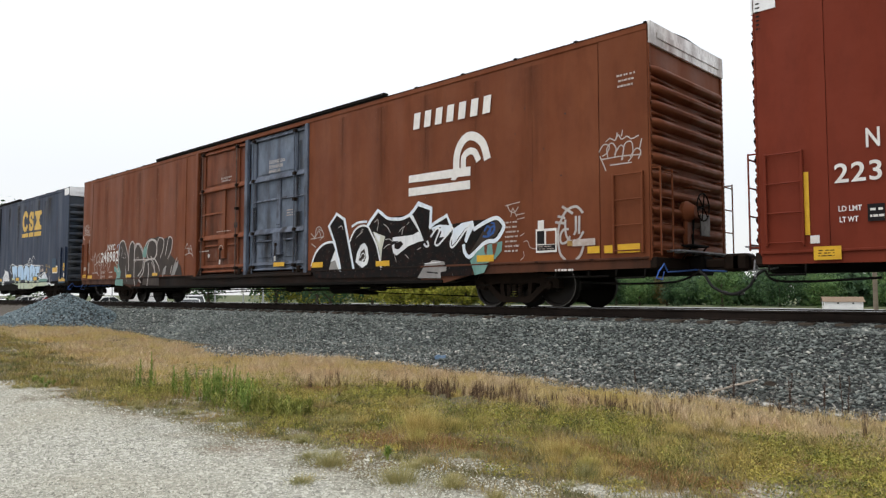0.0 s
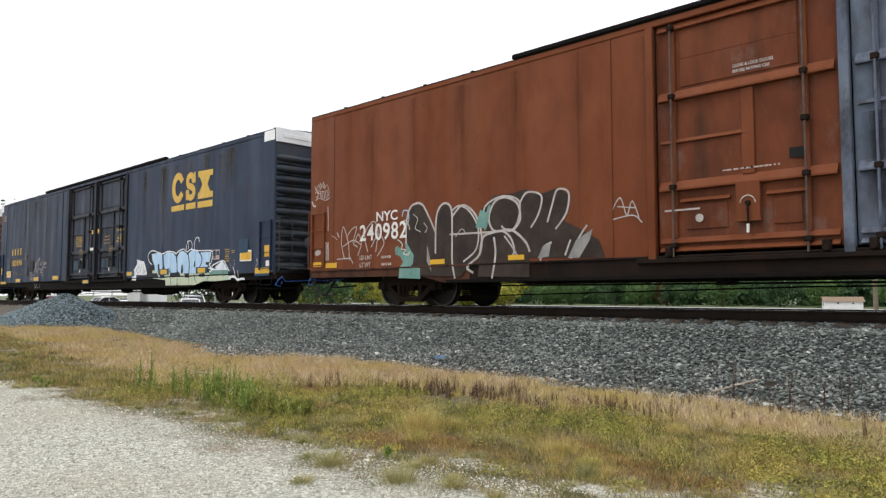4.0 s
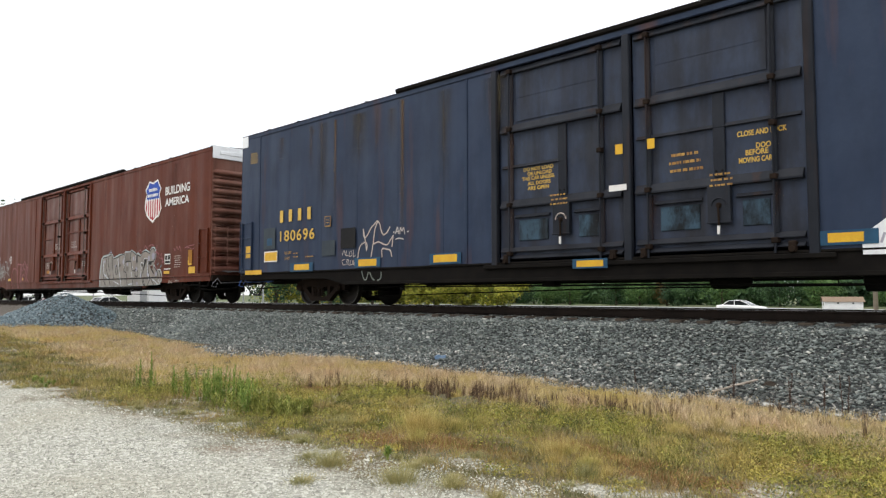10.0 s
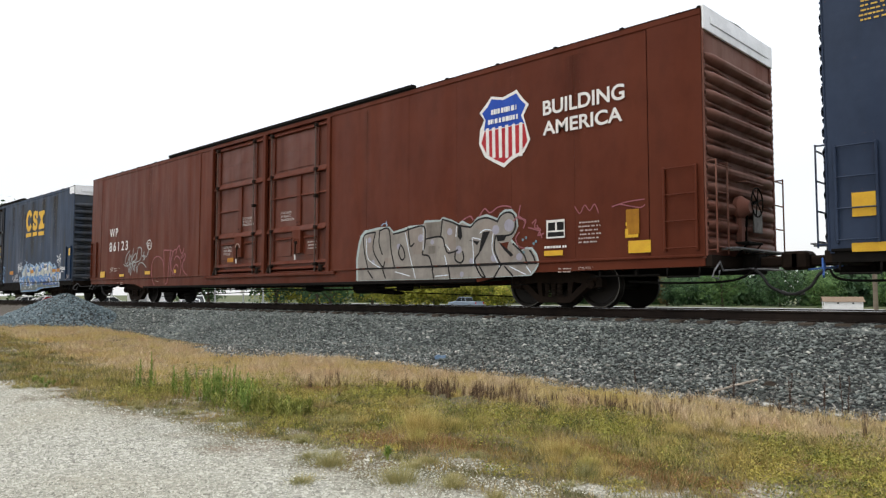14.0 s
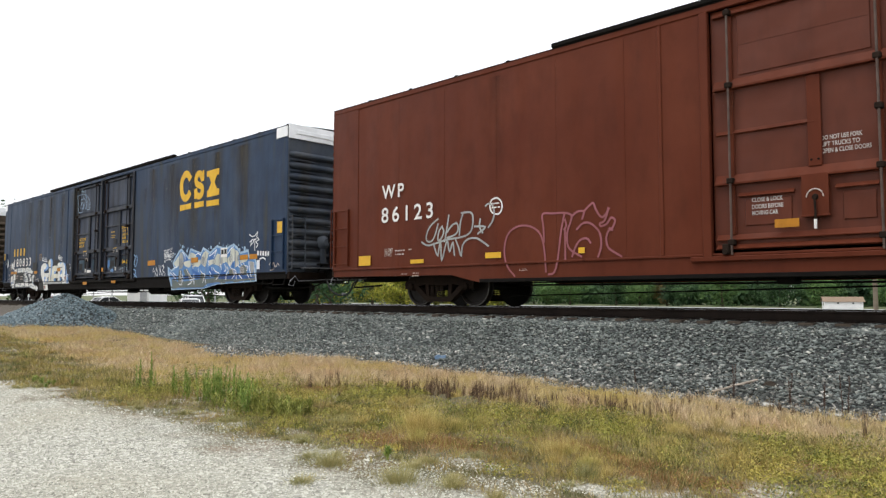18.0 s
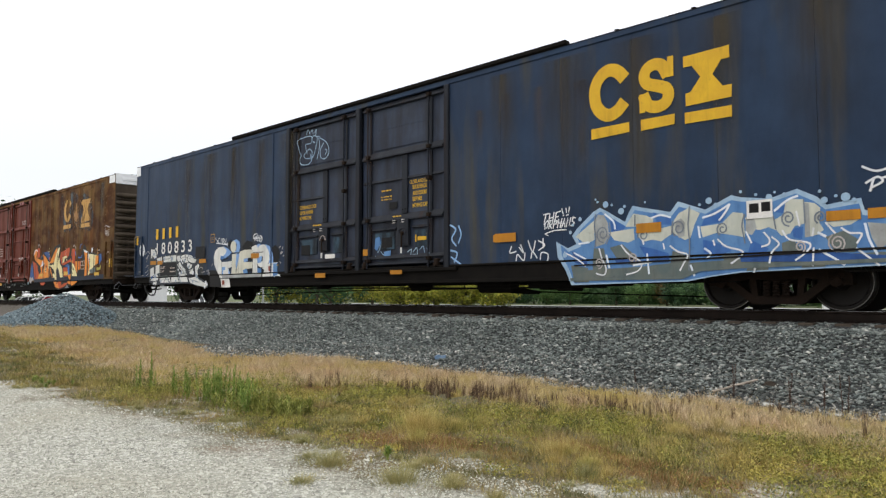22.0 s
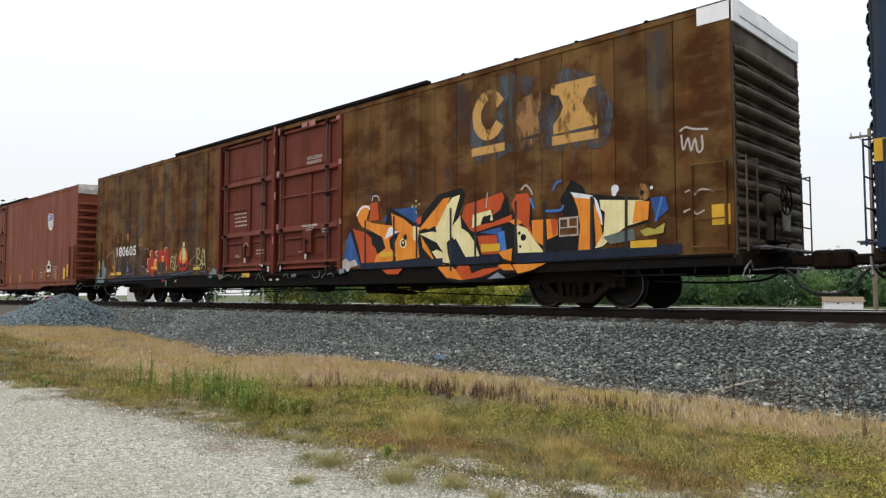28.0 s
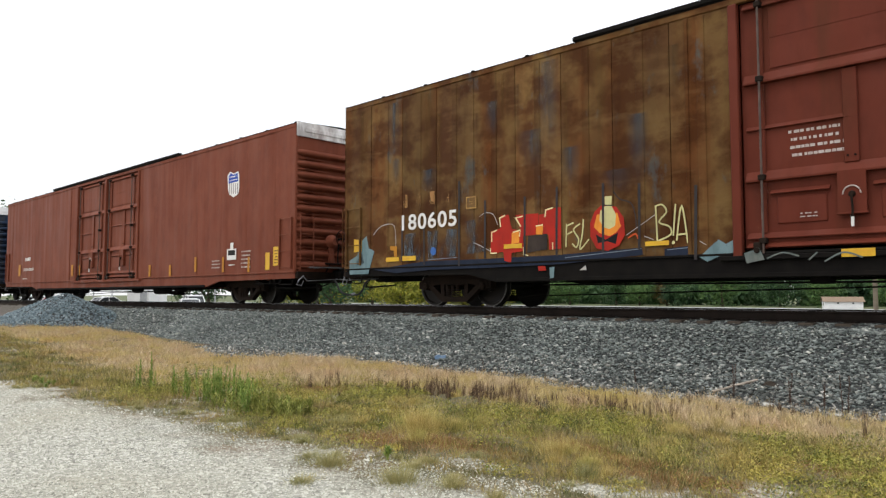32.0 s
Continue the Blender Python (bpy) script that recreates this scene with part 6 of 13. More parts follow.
g.line("white_d", 0.018, [(-26.16, 3.2), (-26.12, 3.28), (-26.08, 3.15)])
g.line("white_d", 0.018, [(-26.43, 3.04), (-26.35, 2.99), (-26.23, 2.99)])
g.line("white_d", 0.05, [(-26.64, 2.79), (-26.57, 2.68), (-26.48, 2.66)])
g.line("white_dim", 0.03, [(-25.93, 2.6), (-25.91, 2.24), (-25.91, 1.97)])
g.line("white_dim", 0.02, [(-25.75, 1.81), (-25.64, 1.78), (-25.52, 1.7)])
g.line("white_d", 0.03, [(-25.52, 1.88), (-25.44, 1.77)], False)
g.line("white_dim", 0.03, [(-26.02, 1.65), (-26.03, 1.19)], False)
g.line("white_dim", 0.03, [(-25.98, 1.65), (-25.98, 1.18)], False)
g.line("white_dim", 0.03, [(-25.93, 1.64), (-25.94, 1.18)], False)
g.line("white_dim", 0.03, [(-25.89, 1.64), (-25.89, 1.18)], False)
g.fill("white_d", [(-26.48, 1.4), (-26.4, 1.47), (-26.23, 1.45), (-26.22, 1.37), (-26.36, 1.31), (-26.47, 1.33)])
g.done("scrawled white tag and drips")
plate(CARS["a"], "reflector", -25.99, -25.51, 0.97, 1.1, "yellow")
plate(CARS["a"], "reflector", -22.07, -21.61, 0.95, 1.06, "yellow")
plate(CARS["a"], "reflector", -19.79, -19.38, 0.97, 1.07, "yellow")
plate(CARS["a"], "reflector", -26.55, -26.18, 1.01, 1.14, "yellow")
g = Paint(CARS["a"], "graffiti")
g.fill("greyp", [(-20.6, 1.05), (-20.4, 1.59), (-20.56, 2.06), (-20.17, 2.35), (-19.64, 2.35), (-19.37, 2.4), (-18.89, 2.27), (-18.56, 2.35), (-18.3, 2.19), (-18.41, 1.68), (-18.09, 1.53), (-17.64, 1.28), (-17.51, 0.94)])
g.fill("greyp", [(-21.62, 1), (-21.45, 1.64), (-21.55, 2.11), (-21.25, 2.23), (-20.78, 1.98), (-20.62, 1.6), (-20.45, 0.98)])
g.line("white_d", 0.04, [(-21.4, 2.12), (-21.17, 2.22), (-20.86, 2.06), (-20.62, 1.68), (-20.68, 1.24), (-21.04, 0.99)])
g.line("white_d", 0.04, [(-20.48, 1.85), (-20.42, 2.14), (-20.06, 2.3), (-19.71, 2.28), (-19.49, 2.13), (-19.55, 1.74), (-19.75, 1.57), (-19.97, 1.68)])
g.line("white_d", 0.04, [(-19.49, 2.13), (-19.3, 2.33), (-18.95, 2.23), (-19.01, 1.89), (-19.2, 1.62)])
g.line("white_d", 0.04, [(-18.8, 1.7), (-18.68, 2.04), (-18.56, 2.31), (-18.3, 2.23), (-18.35, 1.85), (-18.6, 1.55)])
g.line("white_d", 0.04, [(-21.45, 1.6), (-20.14, 1.58)])
g.line("white_d", 0.04, [(-19.89, 1.47), (-19.67, 1.21), (-19.52, 0.99)])
g.line("white_d", 0.04, [(-18.98, 0.94), (-18.92, 1.18), (-18.72, 1.28)])
g.line("white_d", 0.04, [(-18.26, 0.96), (-18.08, 1.33), (-17.9, 1.56)])
g.line("white_d", 0.04, [(-18.39, 1.03), (-18.27, 1.3)])
g.fill("silver", [(-19.05, 0.98), (-18.92, 1.22), (-18.72, 1.28), (-18.78, 1.01)])
g.fill("silver", [(-18.33, 0.96), (-18.14, 1.3), (-17.77, 1.49), (-17.83, 1.29), (-18.07, 0.96)])
g.fill("teal", [(-20.7, 1.7), (-20.56, 2.08), (-20.34, 1.99), (-20.4, 1.67)])
g.done("dark grey bubble letters with thin pale outlines")
g = Paint(CARS["a"], "graffiti_tag")
g.line("white_d", 0.022, [(-17.35, 1.8), (-17.18, 2.02), (-17.05, 1.69), (-16.94, 1.94), (-16.81, 1.64)])
g.line("white_d", 0.022, [(-17.35, 1.63), (-16.93, 1.68), (-16.75, 1.54)])
g.line("white_d", 0.022, [(-17.23, 1.86), (-16.88, 1.81)])
g.dot("white_d", -15.69, 1.54, 0.07)
g.line("white_d", 0.03, [(-16.3, 1.7), (-15.69, 1.7)], False)
g.done("small pale scribble")
g = Paint(CARS["b"], "emblem")
g.line("gold", 0.24, [(-5.78, 4.25), (-5.84, 4.32), (-5.91, 4.37), (-5.98, 4.40), (-6.06, 4.41), (-6.14, 4.39), (-6.21, 4.35), (-6.28, 4.28), (-6.33, 4.21), (-6.36, 4.11), (-6.37, 4.01), (-6.36, 3.91), (-6.34, 3.82), (-6.29, 3.74), (-6.23, 3.67), (-6.16, 3.62), (-6.09, 3.59), (-6.01, 3.59), (-5.93, 3.61), (-5.86, 3.66), (-5.79, 3.73)])
g.line("gold", 0.215, [(-4.93, 4.15), (-5.01, 4.29), (-5.15, 4.34), (-5.30, 4.28), (-5.35, 4.15), (-5.29, 4.02), (-5.12, 3.95), (-4.94, 3.87), (-4.89, 3.74), (-4.96, 3.61), (-5.12, 3.57), (-5.28, 3.63), (-5.35, 3.77)])
g.fill("gold", [(-4.92, 4.06), (-4.79, 4.06), (-4.79, 4.42), (-4.90, 4.42)])
g.fill("gold", [(-5.45, 3.51), (-5.34, 3.51), (-5.34, 3.85), (-5.45, 3.85)])
g.fill("gold", [(-4.61, 4.41), (-3.62, 4.38), (-3.62, 4.19), (-3.8, 4.19), (-3.96, 3.92), (-3.78, 3.67), (-3.6, 3.66), (-3.6, 3.46), (-4.61, 3.47), (-4.6, 3.69), (-4.51, 3.68), (-4.31, 3.94), (-4.5, 4.21), (-4.61, 4.21)])
g.fill("gold", [(-6.52, 3.38), (-5.57, 3.39), (-5.58, 3.19), (-6.52, 3.19)])
g.fill("gold", [(-5.45, 3.39), (-4.76, 3.39), (-4.76, 3.18), (-5.45, 3.18)])
g.fill("gold", [(-4.61, 3.38), (-3.61, 3.37), (-3.61, 3.16), (-4.61, 3.17)])
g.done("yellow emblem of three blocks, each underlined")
g = Paint(CARS["b"], "graffiti")
g.fill("black_p", [(-7.92, 1.41), (-8.25, 1.59), (-8.29, 1.79), (-8.03, 1.89), (-7.4, 1.79), (-6.8, 1.81), (-6.33, 1.78), (-6.1, 1.71), (-5.72, 1.81), (-5.34, 1.76), (-4.96, 1.81), (-4.51, 1.74), (-3.58, 1.68), (-3.68, 1.3), (-3.8, 1.21), (-3.59, 1.13), (-3.3, 1.28), (-2.87, 1.37), (-2.77, 1.3), (-2.54, 1.07), (-2.48, 0.82), (-8.46, 0.86), (-8.42, 1.14)])
g.fill("sky_p", [(-7.99, 1.77), (-7.4, 1.79), (-7.16, 1.75), (-7.08, 1.23), (-7.12, 1.02), (-7.32, 1.02), (-7.36, 1.38), (-7.48, 1.38), (-7.48, 1.08), (-7.73, 1.06), (-7.73, 1.31), (-7.94, 1.55)])
g.fill("sky_p", [(-7, 1.36), (-7.04, 1.66), (-6.77, 1.78), (-6.33, 1.75), (-6.09, 1.61), (-6.01, 1.32), (-6.01, 1.03), (-6.46, 1.02), (-6.5, 1.23), (-6.57, 1.03), (-6.88, 1.12)])
g.fill("sky_p", [(-5.98, 1.6), (-5.79, 1.77), (-5.51, 1.77), (-5.23, 1.63), (-5.13, 1.38), (-5.14, 0.98), (-5.51, 0.92), (-5.87, 0.98), (-5.98, 1.19)])
g.fill("black_p", [(-5.69, 1.2), (-5.62, 1.37), (-5.55, 1.19), (-5.55, 0.99), (-5.62, 0.94), (-5.69, 1.02)])
g.fill("sky_p", [(-5.17, 1.68), (-4.83, 1.8), (-4.51, 1.71), (-4.28, 1.57), (-4.25, 1.35), (-4.38, 1.22), (-4.57, 1.13), (-4.58, 0.89), (-5.07, 0.95), (-5.1, 1.4)])
g.fill("black_p", [(-4.8, 1.19), (-4.73, 1.43), (-4.69, 1.35), (-4.7, 1.21)])
g.fill("sky_p", [(-4.38, 1.67), (-3.61, 1.67), (-3.71, 1.33), (-3.98, 1.34), (-3.98, 1.27), (-3.77, 1.21), (-4.04, 1.15), (-4.26, 1.09), (-4.41, 1.15), (-4.25, 1.35), (-4.22, 1.52)])
g.fill("ice", [(-3.86, 1.15), (-3.3, 1.19), (-2.9, 1.35), (-2.71, 1.21), (-2.55, 1.05), (-3.3, 0.99)])
g.fill("black_p", [(-3.66, 1.18), (-3.41, 1.27), (-3.1, 1.32), (-3.33, 1.19), (-3.33, 1.1)])
g.fill("paleyel", [(-7.9, 1.18), (-7.2, 1.07), (-6.05, 1.03), (-4.35, 0.98), (-3.3, 1.01), (-2.53, 1.02), (-2.45, 0.87), (-2.35, 0.75), (-3.3, 0.71), (-4.04, 0.73), (-4.39, 0.67), (-4.67, 0.6), (-6.84, 0.61), (-6.84, 0.8), (-7.9, 0.88)])
g.fill("teal", [(-3.74, 1.07), (-2.54, 1.05), (-2.5, 0.91), (-3.74, 0.88)])
g.fill("dkblue", [(-9.28, 1.03), (-8.55, 1.04), (-8.46, 0.86), (-9.28, 0.85)])
g.fill("dkblue", [(-8.35, 1.06), (-7.52, 1.06), (-7.4, 0.89), (-8.28, 0.89)])
g.fill("dkblue", [(-7.32, 1.02), (-6.96, 1.01), (-6.88, 0.88), (-7.24, 0.86)])
g.fill("dkblue", [(-6.5, 1.05), (-5.8, 1.05), (-5.72, 0.9), (-6.5, 0.89)])
g.fill("dkblue", [(-5.46, 1.01), (-5.14, 1), (-5.07, 0.85), (-5.37, 0.86)])
g.fill("dkblue", [(-4.41, 0.95), (-4.04, 0.99), (-4.01, 0.87), (-4.38, 0.86)])
g.fill("dkblue", [(-2.58, 1), (-2.19, 1.01), (-2.16, 0.88), (-2.5, 0.87)])
g.line("black_p", 0.045, [(-7.14, 1.75), (-7.06, 1.42), (-7.12, 1.1)])
g.line("black_p", 0.045, [(-6.07, 1.68), (-5.98, 1.37), (-5.98, 1.03)])
g.line("black_p", 0.045, [(-5.2, 1.68), (-5.1, 1.37), (-5.1, 0.98)])
g.line("black_p", 0.045, [(-4.41, 1.68), (-4.22, 1.47), (-4.32, 1.24), (-4.48, 1.12)])
g.line("black_p", 0.03, [(-6.44, 0.86), (-6.44, 0.6)])
g.line("black_p", 0.03, [(-5.96, 0.83), (-5.98, 0.65), (-6.05, 0.58)])
g.line("black_p", 0.03, [(-5.1, 0.83), (-5.1, 0.66), (-5.04, 0.57)])
g.line("black_p", 0.03, [(-5.96, 0.65), (-5.83, 0.58)])
g.line("black_p", 0.03, [(-4.8, 0.99), (-4.67, 0.77), (-4.58, 0.67)])
g.line("black_p", 0.03, [(-3.77, 0.89), (-3.86, 0.75)])
g.line("greyp", 0.012, [(-6.52, 1.6), (-6.51, 0.89)], False)
g.line("greyp", 0.012, [(-4.68, 1.74), (-4.69, 0.89)], False)
g.line("greyp", 0.012, [(-2.81, 1.35), (-2.81, 0.83)], False)
g.line("white_p", 0.04, [(-7.94, 1.38), (-8.2, 1.5), (-8.29, 1.71), (-8.16, 1.84), (-7.86, 1.88), (-7.4, 1.79), (-7.08, 1.74), (-6.77, 1.8), (-6.31, 1.78), (-6.09, 1.71)])
g.line("white_p", 0.04, [(-6.09, 1.68), (-5.83, 1.8), (-5.51, 1.83), (-5.27, 1.73), (-5, 1.8), (-4.51, 1.74), (-4.03, 1.72), (-3.55, 1.67), (-3.62, 1.32), (-3.74, 1.28)])
g.line("white_p", 0.04, [(-3.74, 1.26), (-3.62, 1.16), (-3.56, 1.06), (-3.71, 1.02)])
g.line("white_p", 0.04, [(-3.56, 1.2), (-3.3, 1.28), (-2.85, 1.35), (-2.66, 1.21), (-2.47, 1.02)])
g.line("white_p", 0.03, [(-5.34, 1.79), (-5.3, 1.96), (-5.23, 2.08), (-5.03, 2.09), (-4.93, 2.01), (-4.93, 1.86), (-5.03, 1.79)])
g.line("white_p", 0.03, [(-5.23, 2.11), (-5.17, 1.85)])
g.line("white_p", 0.03, [(-4.77, 1.82), (-4.76, 2.02), (-4.67, 2.16), (-4.5, 2.17), (-4.42, 2.04)])
g.fill("white_p", [(-9.67, 1.1), (-9.48, 1.24), (-9.19, 1.46), (-9.24, 1.61), (-8.87, 1.54), (-8.65, 1.52), (-8.55, 1.43), (-8.42, 1.2), (-8.33, 1.03), (-8.51, 1.01), (-9.28, 1.03), (-9.28, 0.82), (-9.66, 0.83)])
g.line("lilac", 0.035, [(-9.28, 1.15), (-9.19, 1.26)])
g.line("lilac", 0.035, [(-9.1, 1.34), (-9.14, 1.2)])
g.line("lilac", 0.035, [(-9.01, 1.37), (-8.91, 1.25)])
g.line("lilac", 0.035, [(-8.96, 1.13), (-8.87, 1.22)])
g.line("lilac", 0.035, [(-8.82, 1.42), (-8.78, 1.3)])
g.line("lilac", 0.035, [(-8.69, 1.3), (-8.64, 1.15)])
g.line("lilac", 0.035, [(-8.73, 1.1), (-8.64, 1.07)])
g.line("lilac", 0.035, [(-9.42, 1), (-9.38, 1.12)])
g.line("lilac", 0.035, [(-9.14, 1.08), (-9.05, 1.14)])
g.line("lilac", 0.035, [(-8.55, 1.21), (-8.51, 1.12)])
g.line("lilac", 0.035, [(-9.24, 0.94), (-9.19, 1)])
g.line("white_p", 0.07, [(-2.48, 0.8), (-2.29, 0.84), (-2.09, 0.81), (-1.96, 0.74), (-1.71, 0.76), (-1.57, 0.75)])
g.line("white_p", 0.03, [(-2.24, 1.14), (-2.14, 0.96), (-2.11, 0.81)])
g.line("white_d", 0.03, [(-1.96, 1.02), (-1.91, 0.81)])
g.line("white_d", 0.02, [(-2.44, 1.26), (-2.37, 1.15)])
g.line("white_d", 0.02, [(-2.18, 1.36), (-2.16, 1.14)])
g.done("pale blue bubble-shaped graffiti with white and black outline")
plate(CARS["b"], "touch_up", -10.32, -9.45, 0.98, 1.2, "turq")
plate(CARS["b"], "reflector", -10.12, -9.64, 1.02, 1.16, "yellow")
plate(CARS["b"], "touch_up", -7.4, -6.58, 0.98, 1.2, "turq")
plate(CARS["b"], "reflector", -7.24, -6.73, 1.01, 1.17, "yellow")
plate(CARS["b"], "touch_up", -4.61, -3.86, 0.98, 1.19, "turq")
plate(CARS["b"], "reflector", -4.48, -3.98, 1, 1.16, "yellow")
plate(CARS["b"], "touch_up", -0.98, -0.19, 0.83, 0.94, "turq")
plate(CARS["b"], "reflector", -0.96, -0.19, 0.9, 1.07, "yellow")
plate(CARS["b"], "placard", -1.83, -1.17, 1.29, 1.62, "white")
plate(CARS["b"], "placard", -1.8, -1.2, 1.33, 1.58, "yellow")
plate(CARS["b"], "touch_up", -1.9, -1.37, 1.55, 1.98, "teal2")
plate(CARS["b"], "placard", -0.46, -0.16, 1.39, 1.72, "yellow")
plate(CARS["b"], "placard", -0.38, -0.18, 1.11, 1.27, "white")
bars(CARS["b"], -2.74, -2.45, 1.3, 1.73, 6, 2, "gold")
bars(CARS["b"], -2.32, -2.14, 1.55, 1.67, 2, 2, "gold")
plate(CARS["b"], "stencil_panel", -3.52, -3.07, 1.4, 1.72, "white_dim")
plate(CARS["b"], "stencil_panel", -3.49, -3.3, 1.44, 1.7, "blue_b")
plate(CARS["b"], "stencil_panel", -3.27, -3.09, 1.54, 1.68, "blue_b")
bars(CARS["b"], -3.5, -3.1, 1.43, 1.53, 2, 3, "white_dim", -0.03)
g = Paint(CARS["b"], "graffiti_tag")
g.line("white_d", 0.02, [(-0.92, 1.26), (-0.85, 1.32), (-0.81, 1.23), (-0.73, 1.31), (-0.68, 1.21)])
g.line("white_d", 0.02, [(-0.95, 1.12), (-0.85, 1.19), (-0.76, 1.14)])
g.line("white_d", 0.02, [(-0.9, 1.37), (-0.86, 1.2)])
g.done("small scrawled tag")
letters(CARS["b"], "DO NOT LOAD", -15.85, -15.11, 2.775, 0.075, "gold", 0.070)
letters(CARS["b"], "OR UNLOAD", -15.75, -15.15, 2.68, 0.075, "gold", 0.070)
letters(CARS["b"], "THIS CAR UNLESS", -15.89, -15.09, 2.585, 0.075, "gold", 0.070)
letters(CARS["b"], "ALL DOORS", -15.75, -15.18, 2.48, 0.075, "gold", 0.070)
letters(CARS["b"], "ARE OPEN", -15.75, -15.22, 2.38, 0.075, "gold", 0.070)
letters(CARS["b"], "CLOSE AND LOCK", -11.46, -10.68, 2.82, 0.09, "gold", 0.070)
letters(CARS["b"], "DOORS", -11.16, -10.82, 2.6, 0.09, "gold", 0.070)
letters(CARS["b"], "BEFORE", -11.33, -10.97, 2.5, 0.09, "gold", 0.070)
letters(CARS["b"], "MOVING CAR", -11.44, -10.91, 2.38, 0.09, "gold", 0.070)
bars(CARS["b"], -12.67, -12, 2.33, 2.74, 3, 2, "gold_old", 0.070)
bars(CARS["b"], -11.91, -11.47, 2.01, 2.28, 3, 2, "gold_old", -0.04)
bars(CARS["b"], -15.14, -14.68, 1.99, 2.25, 3, 2, "gold_old", -0.04)
plate(CARS["b"], "placard", -13.63, -13.48, 2.81, 2.99, "yellow", "", -0.077)
plate(CARS["b"], "placard", -12.99, -12.85, 2.82, 3, "yellow", "", -0.077)
plate(CARS["b"], "placard", -13.77, -13.41, 2.14, 2.25, "white", "", -0.08)
plate(CARS["b"], "touch_up", -14.59, -13.83, 0.75, 0.93, "turq")
plate(CARS["b"], "reflector", -14.5, -13.92, 0.78, 0.9, "yellow")
plate(CARS["b"], "touch_up", -24.02, -22.96, 0.91, 1.15, "turq")
plate(CARS["b"], "reflector", -23.84, -23.13, 0.95, 1.11, "yellow")
plate(CARS["b"], "touch_up", -21.18, -20.19, 0.95, 1.19, "turq")
plate(CARS["b"], "reflector", -21.03, -20.33, 0.98, 1.15, "yellow")
plate(CARS["b"], "touch_up", -18.48, -17.51, 0.95, 1.19, "turq")
plate(CARS["b"], "reflector", -18.36, -17.63, 0.99, 1.16, "yellow")
marks(CARS["b"], -24.57, -23.08, 2.33, 0.34, 4, "gold", 0)
letters(CARS["b"], "180696", -24.55, -22.9, 1.78, 0.31, "gold", bold=0.012, gap=1.15)
plate(CARS["b"], "stencil_panel", -22.45, -22.19, 2.07, 2.35, "gold_old")
plate(CARS["b"], "stencil_panel", -22.43, -22.21, 2.1, 2.33, "blue_b")
bars(CARS["b"], -22.4, -22.24, 2.14, 2.29, 2, 1, "gold_old", -0.03)
bars(CARS["b"], -26.2, -25.78, 4.21, 4.56, 5, 1, "gold")
plate(CARS["b"], "placard", -25.36, -24.68, 1.22, 1.53, "white")
plate(CARS["b"], "placard", -25.33, -24.7, 1.25, 1.5, "yellow")
plate(CARS["b"], "placard", -26.38, -26.05, 1.38, 1.73, "yellow")
plate(CARS["b"], "reflector", -26.4, -25.5, 0.87, 1, "yellow")
plate(CARS["b"], "touch_up", -25.4, -24.8, 1.59, 2.21, "grey_patch")
plate(CARS["b"], "touch_up", -25.22, -24.96, 1.7, 1.91, "turq")
plate(CARS["b"], "touch_up", -22.56, -22, 1.3, 1.7, "grey_patch")
plate(CARS["b"], "vent_panel", -21.75, -21.15, 1.46, 1.98, "black_p")
letters(CARS["b"], "LD LMT", -24.3, -23.98, 1.41, 0.08, "gold_old")
letters(CARS["b"], "LT WT", -24.29, -24.05, 1.25, 0.08, "gold_old")
bars(CARS["b"], -23.91, -23.6, 1.28, 1.47, 2, 1, "gold_old")
bars(CARS["b"], -23.33, -22.89, 1.26, 1.36, 1, 3, "gold_old")
g = Paint(CARS["b"], "graffiti_tag")
g.line("white_dim", 0.035, [(-20.86, 1.9), (-20.82, 1.7), (-20.7, 1.75), (-20.57, 1.91), (-20.43, 2.01), (-20.33, 2.08), (-20.24, 2.01), (-20.18, 1.84), (-20.09, 1.73), (-19.96, 1.78), (-19.86, 1.9)])
g.line("white_dim", 0.035, [(-20.86, 1.9), (-20.78, 1.62), (-20.73, 1.38)])
g.line("white_dim", 0.035, [(-20.97, 1.5), (-20.83, 1.57), (-20.72, 1.54), (-20.71, 1.42)])
g.line("white_dim", 0.035, [(-20.97, 1.5), (-21.04, 1.33), (-21.09, 1.05)])
g.line("white_dim", 0.035, [(-20.31, 2.06), (-20.42, 1.86), (-20.46, 1.6), (-20.53, 1.31), (-20.57, 1.13)])
g.line("white_dim", 0.035, [(-20.46, 1.52), (-20.27, 1.56), (-20.08, 1.49), (-19.94, 1.48), (-19.87, 1.55), (-19.74, 1.69)])
g.line("white_dim", 0.035, [(-20.14, 1.2), (-20.14, 1.38), (-19.98, 1.37), (-19.84, 1.33), (-19.79, 1.19)])
g.line("white_dim", 0.035, [(-19.74, 1.67), (-19.78, 1.43)])
g.line("grey_teal", 0.035, [(-20.91, 0.85), (-20.83, 0.67), (-20.73, 0.65), (-20.66, 0.82)])
g.line("grey_teal", 0.035, [(-20.6, 0.82), (-20.5, 0.67), (-20.43, 0.63)])
g.line("grey_teal", 0.035, [(-20.17, 0.81), (-20.19, 0.66), (-20.31, 0.62)])
g.line("white_d", 0.028, [(-19.73, 1.76), (-19.7, 1.77)])
g.line("white_d", 0.028, [(-19.66, 1.72), (-19.59, 1.87), (-19.55, 1.72)])
g.line("white_d", 0.028, [(-19.62, 1.77), (-19.53, 1.78)])
g.line("white_d", 0.028, [(-19.5, 1.72), (-19.48, 1.86), (-19.43, 1.78), (-19.37, 1.85), (-19.33, 1.7)])
g.line("white_d", 0.028, [(-19.24, 1.75), (-19.2, 1.75)])
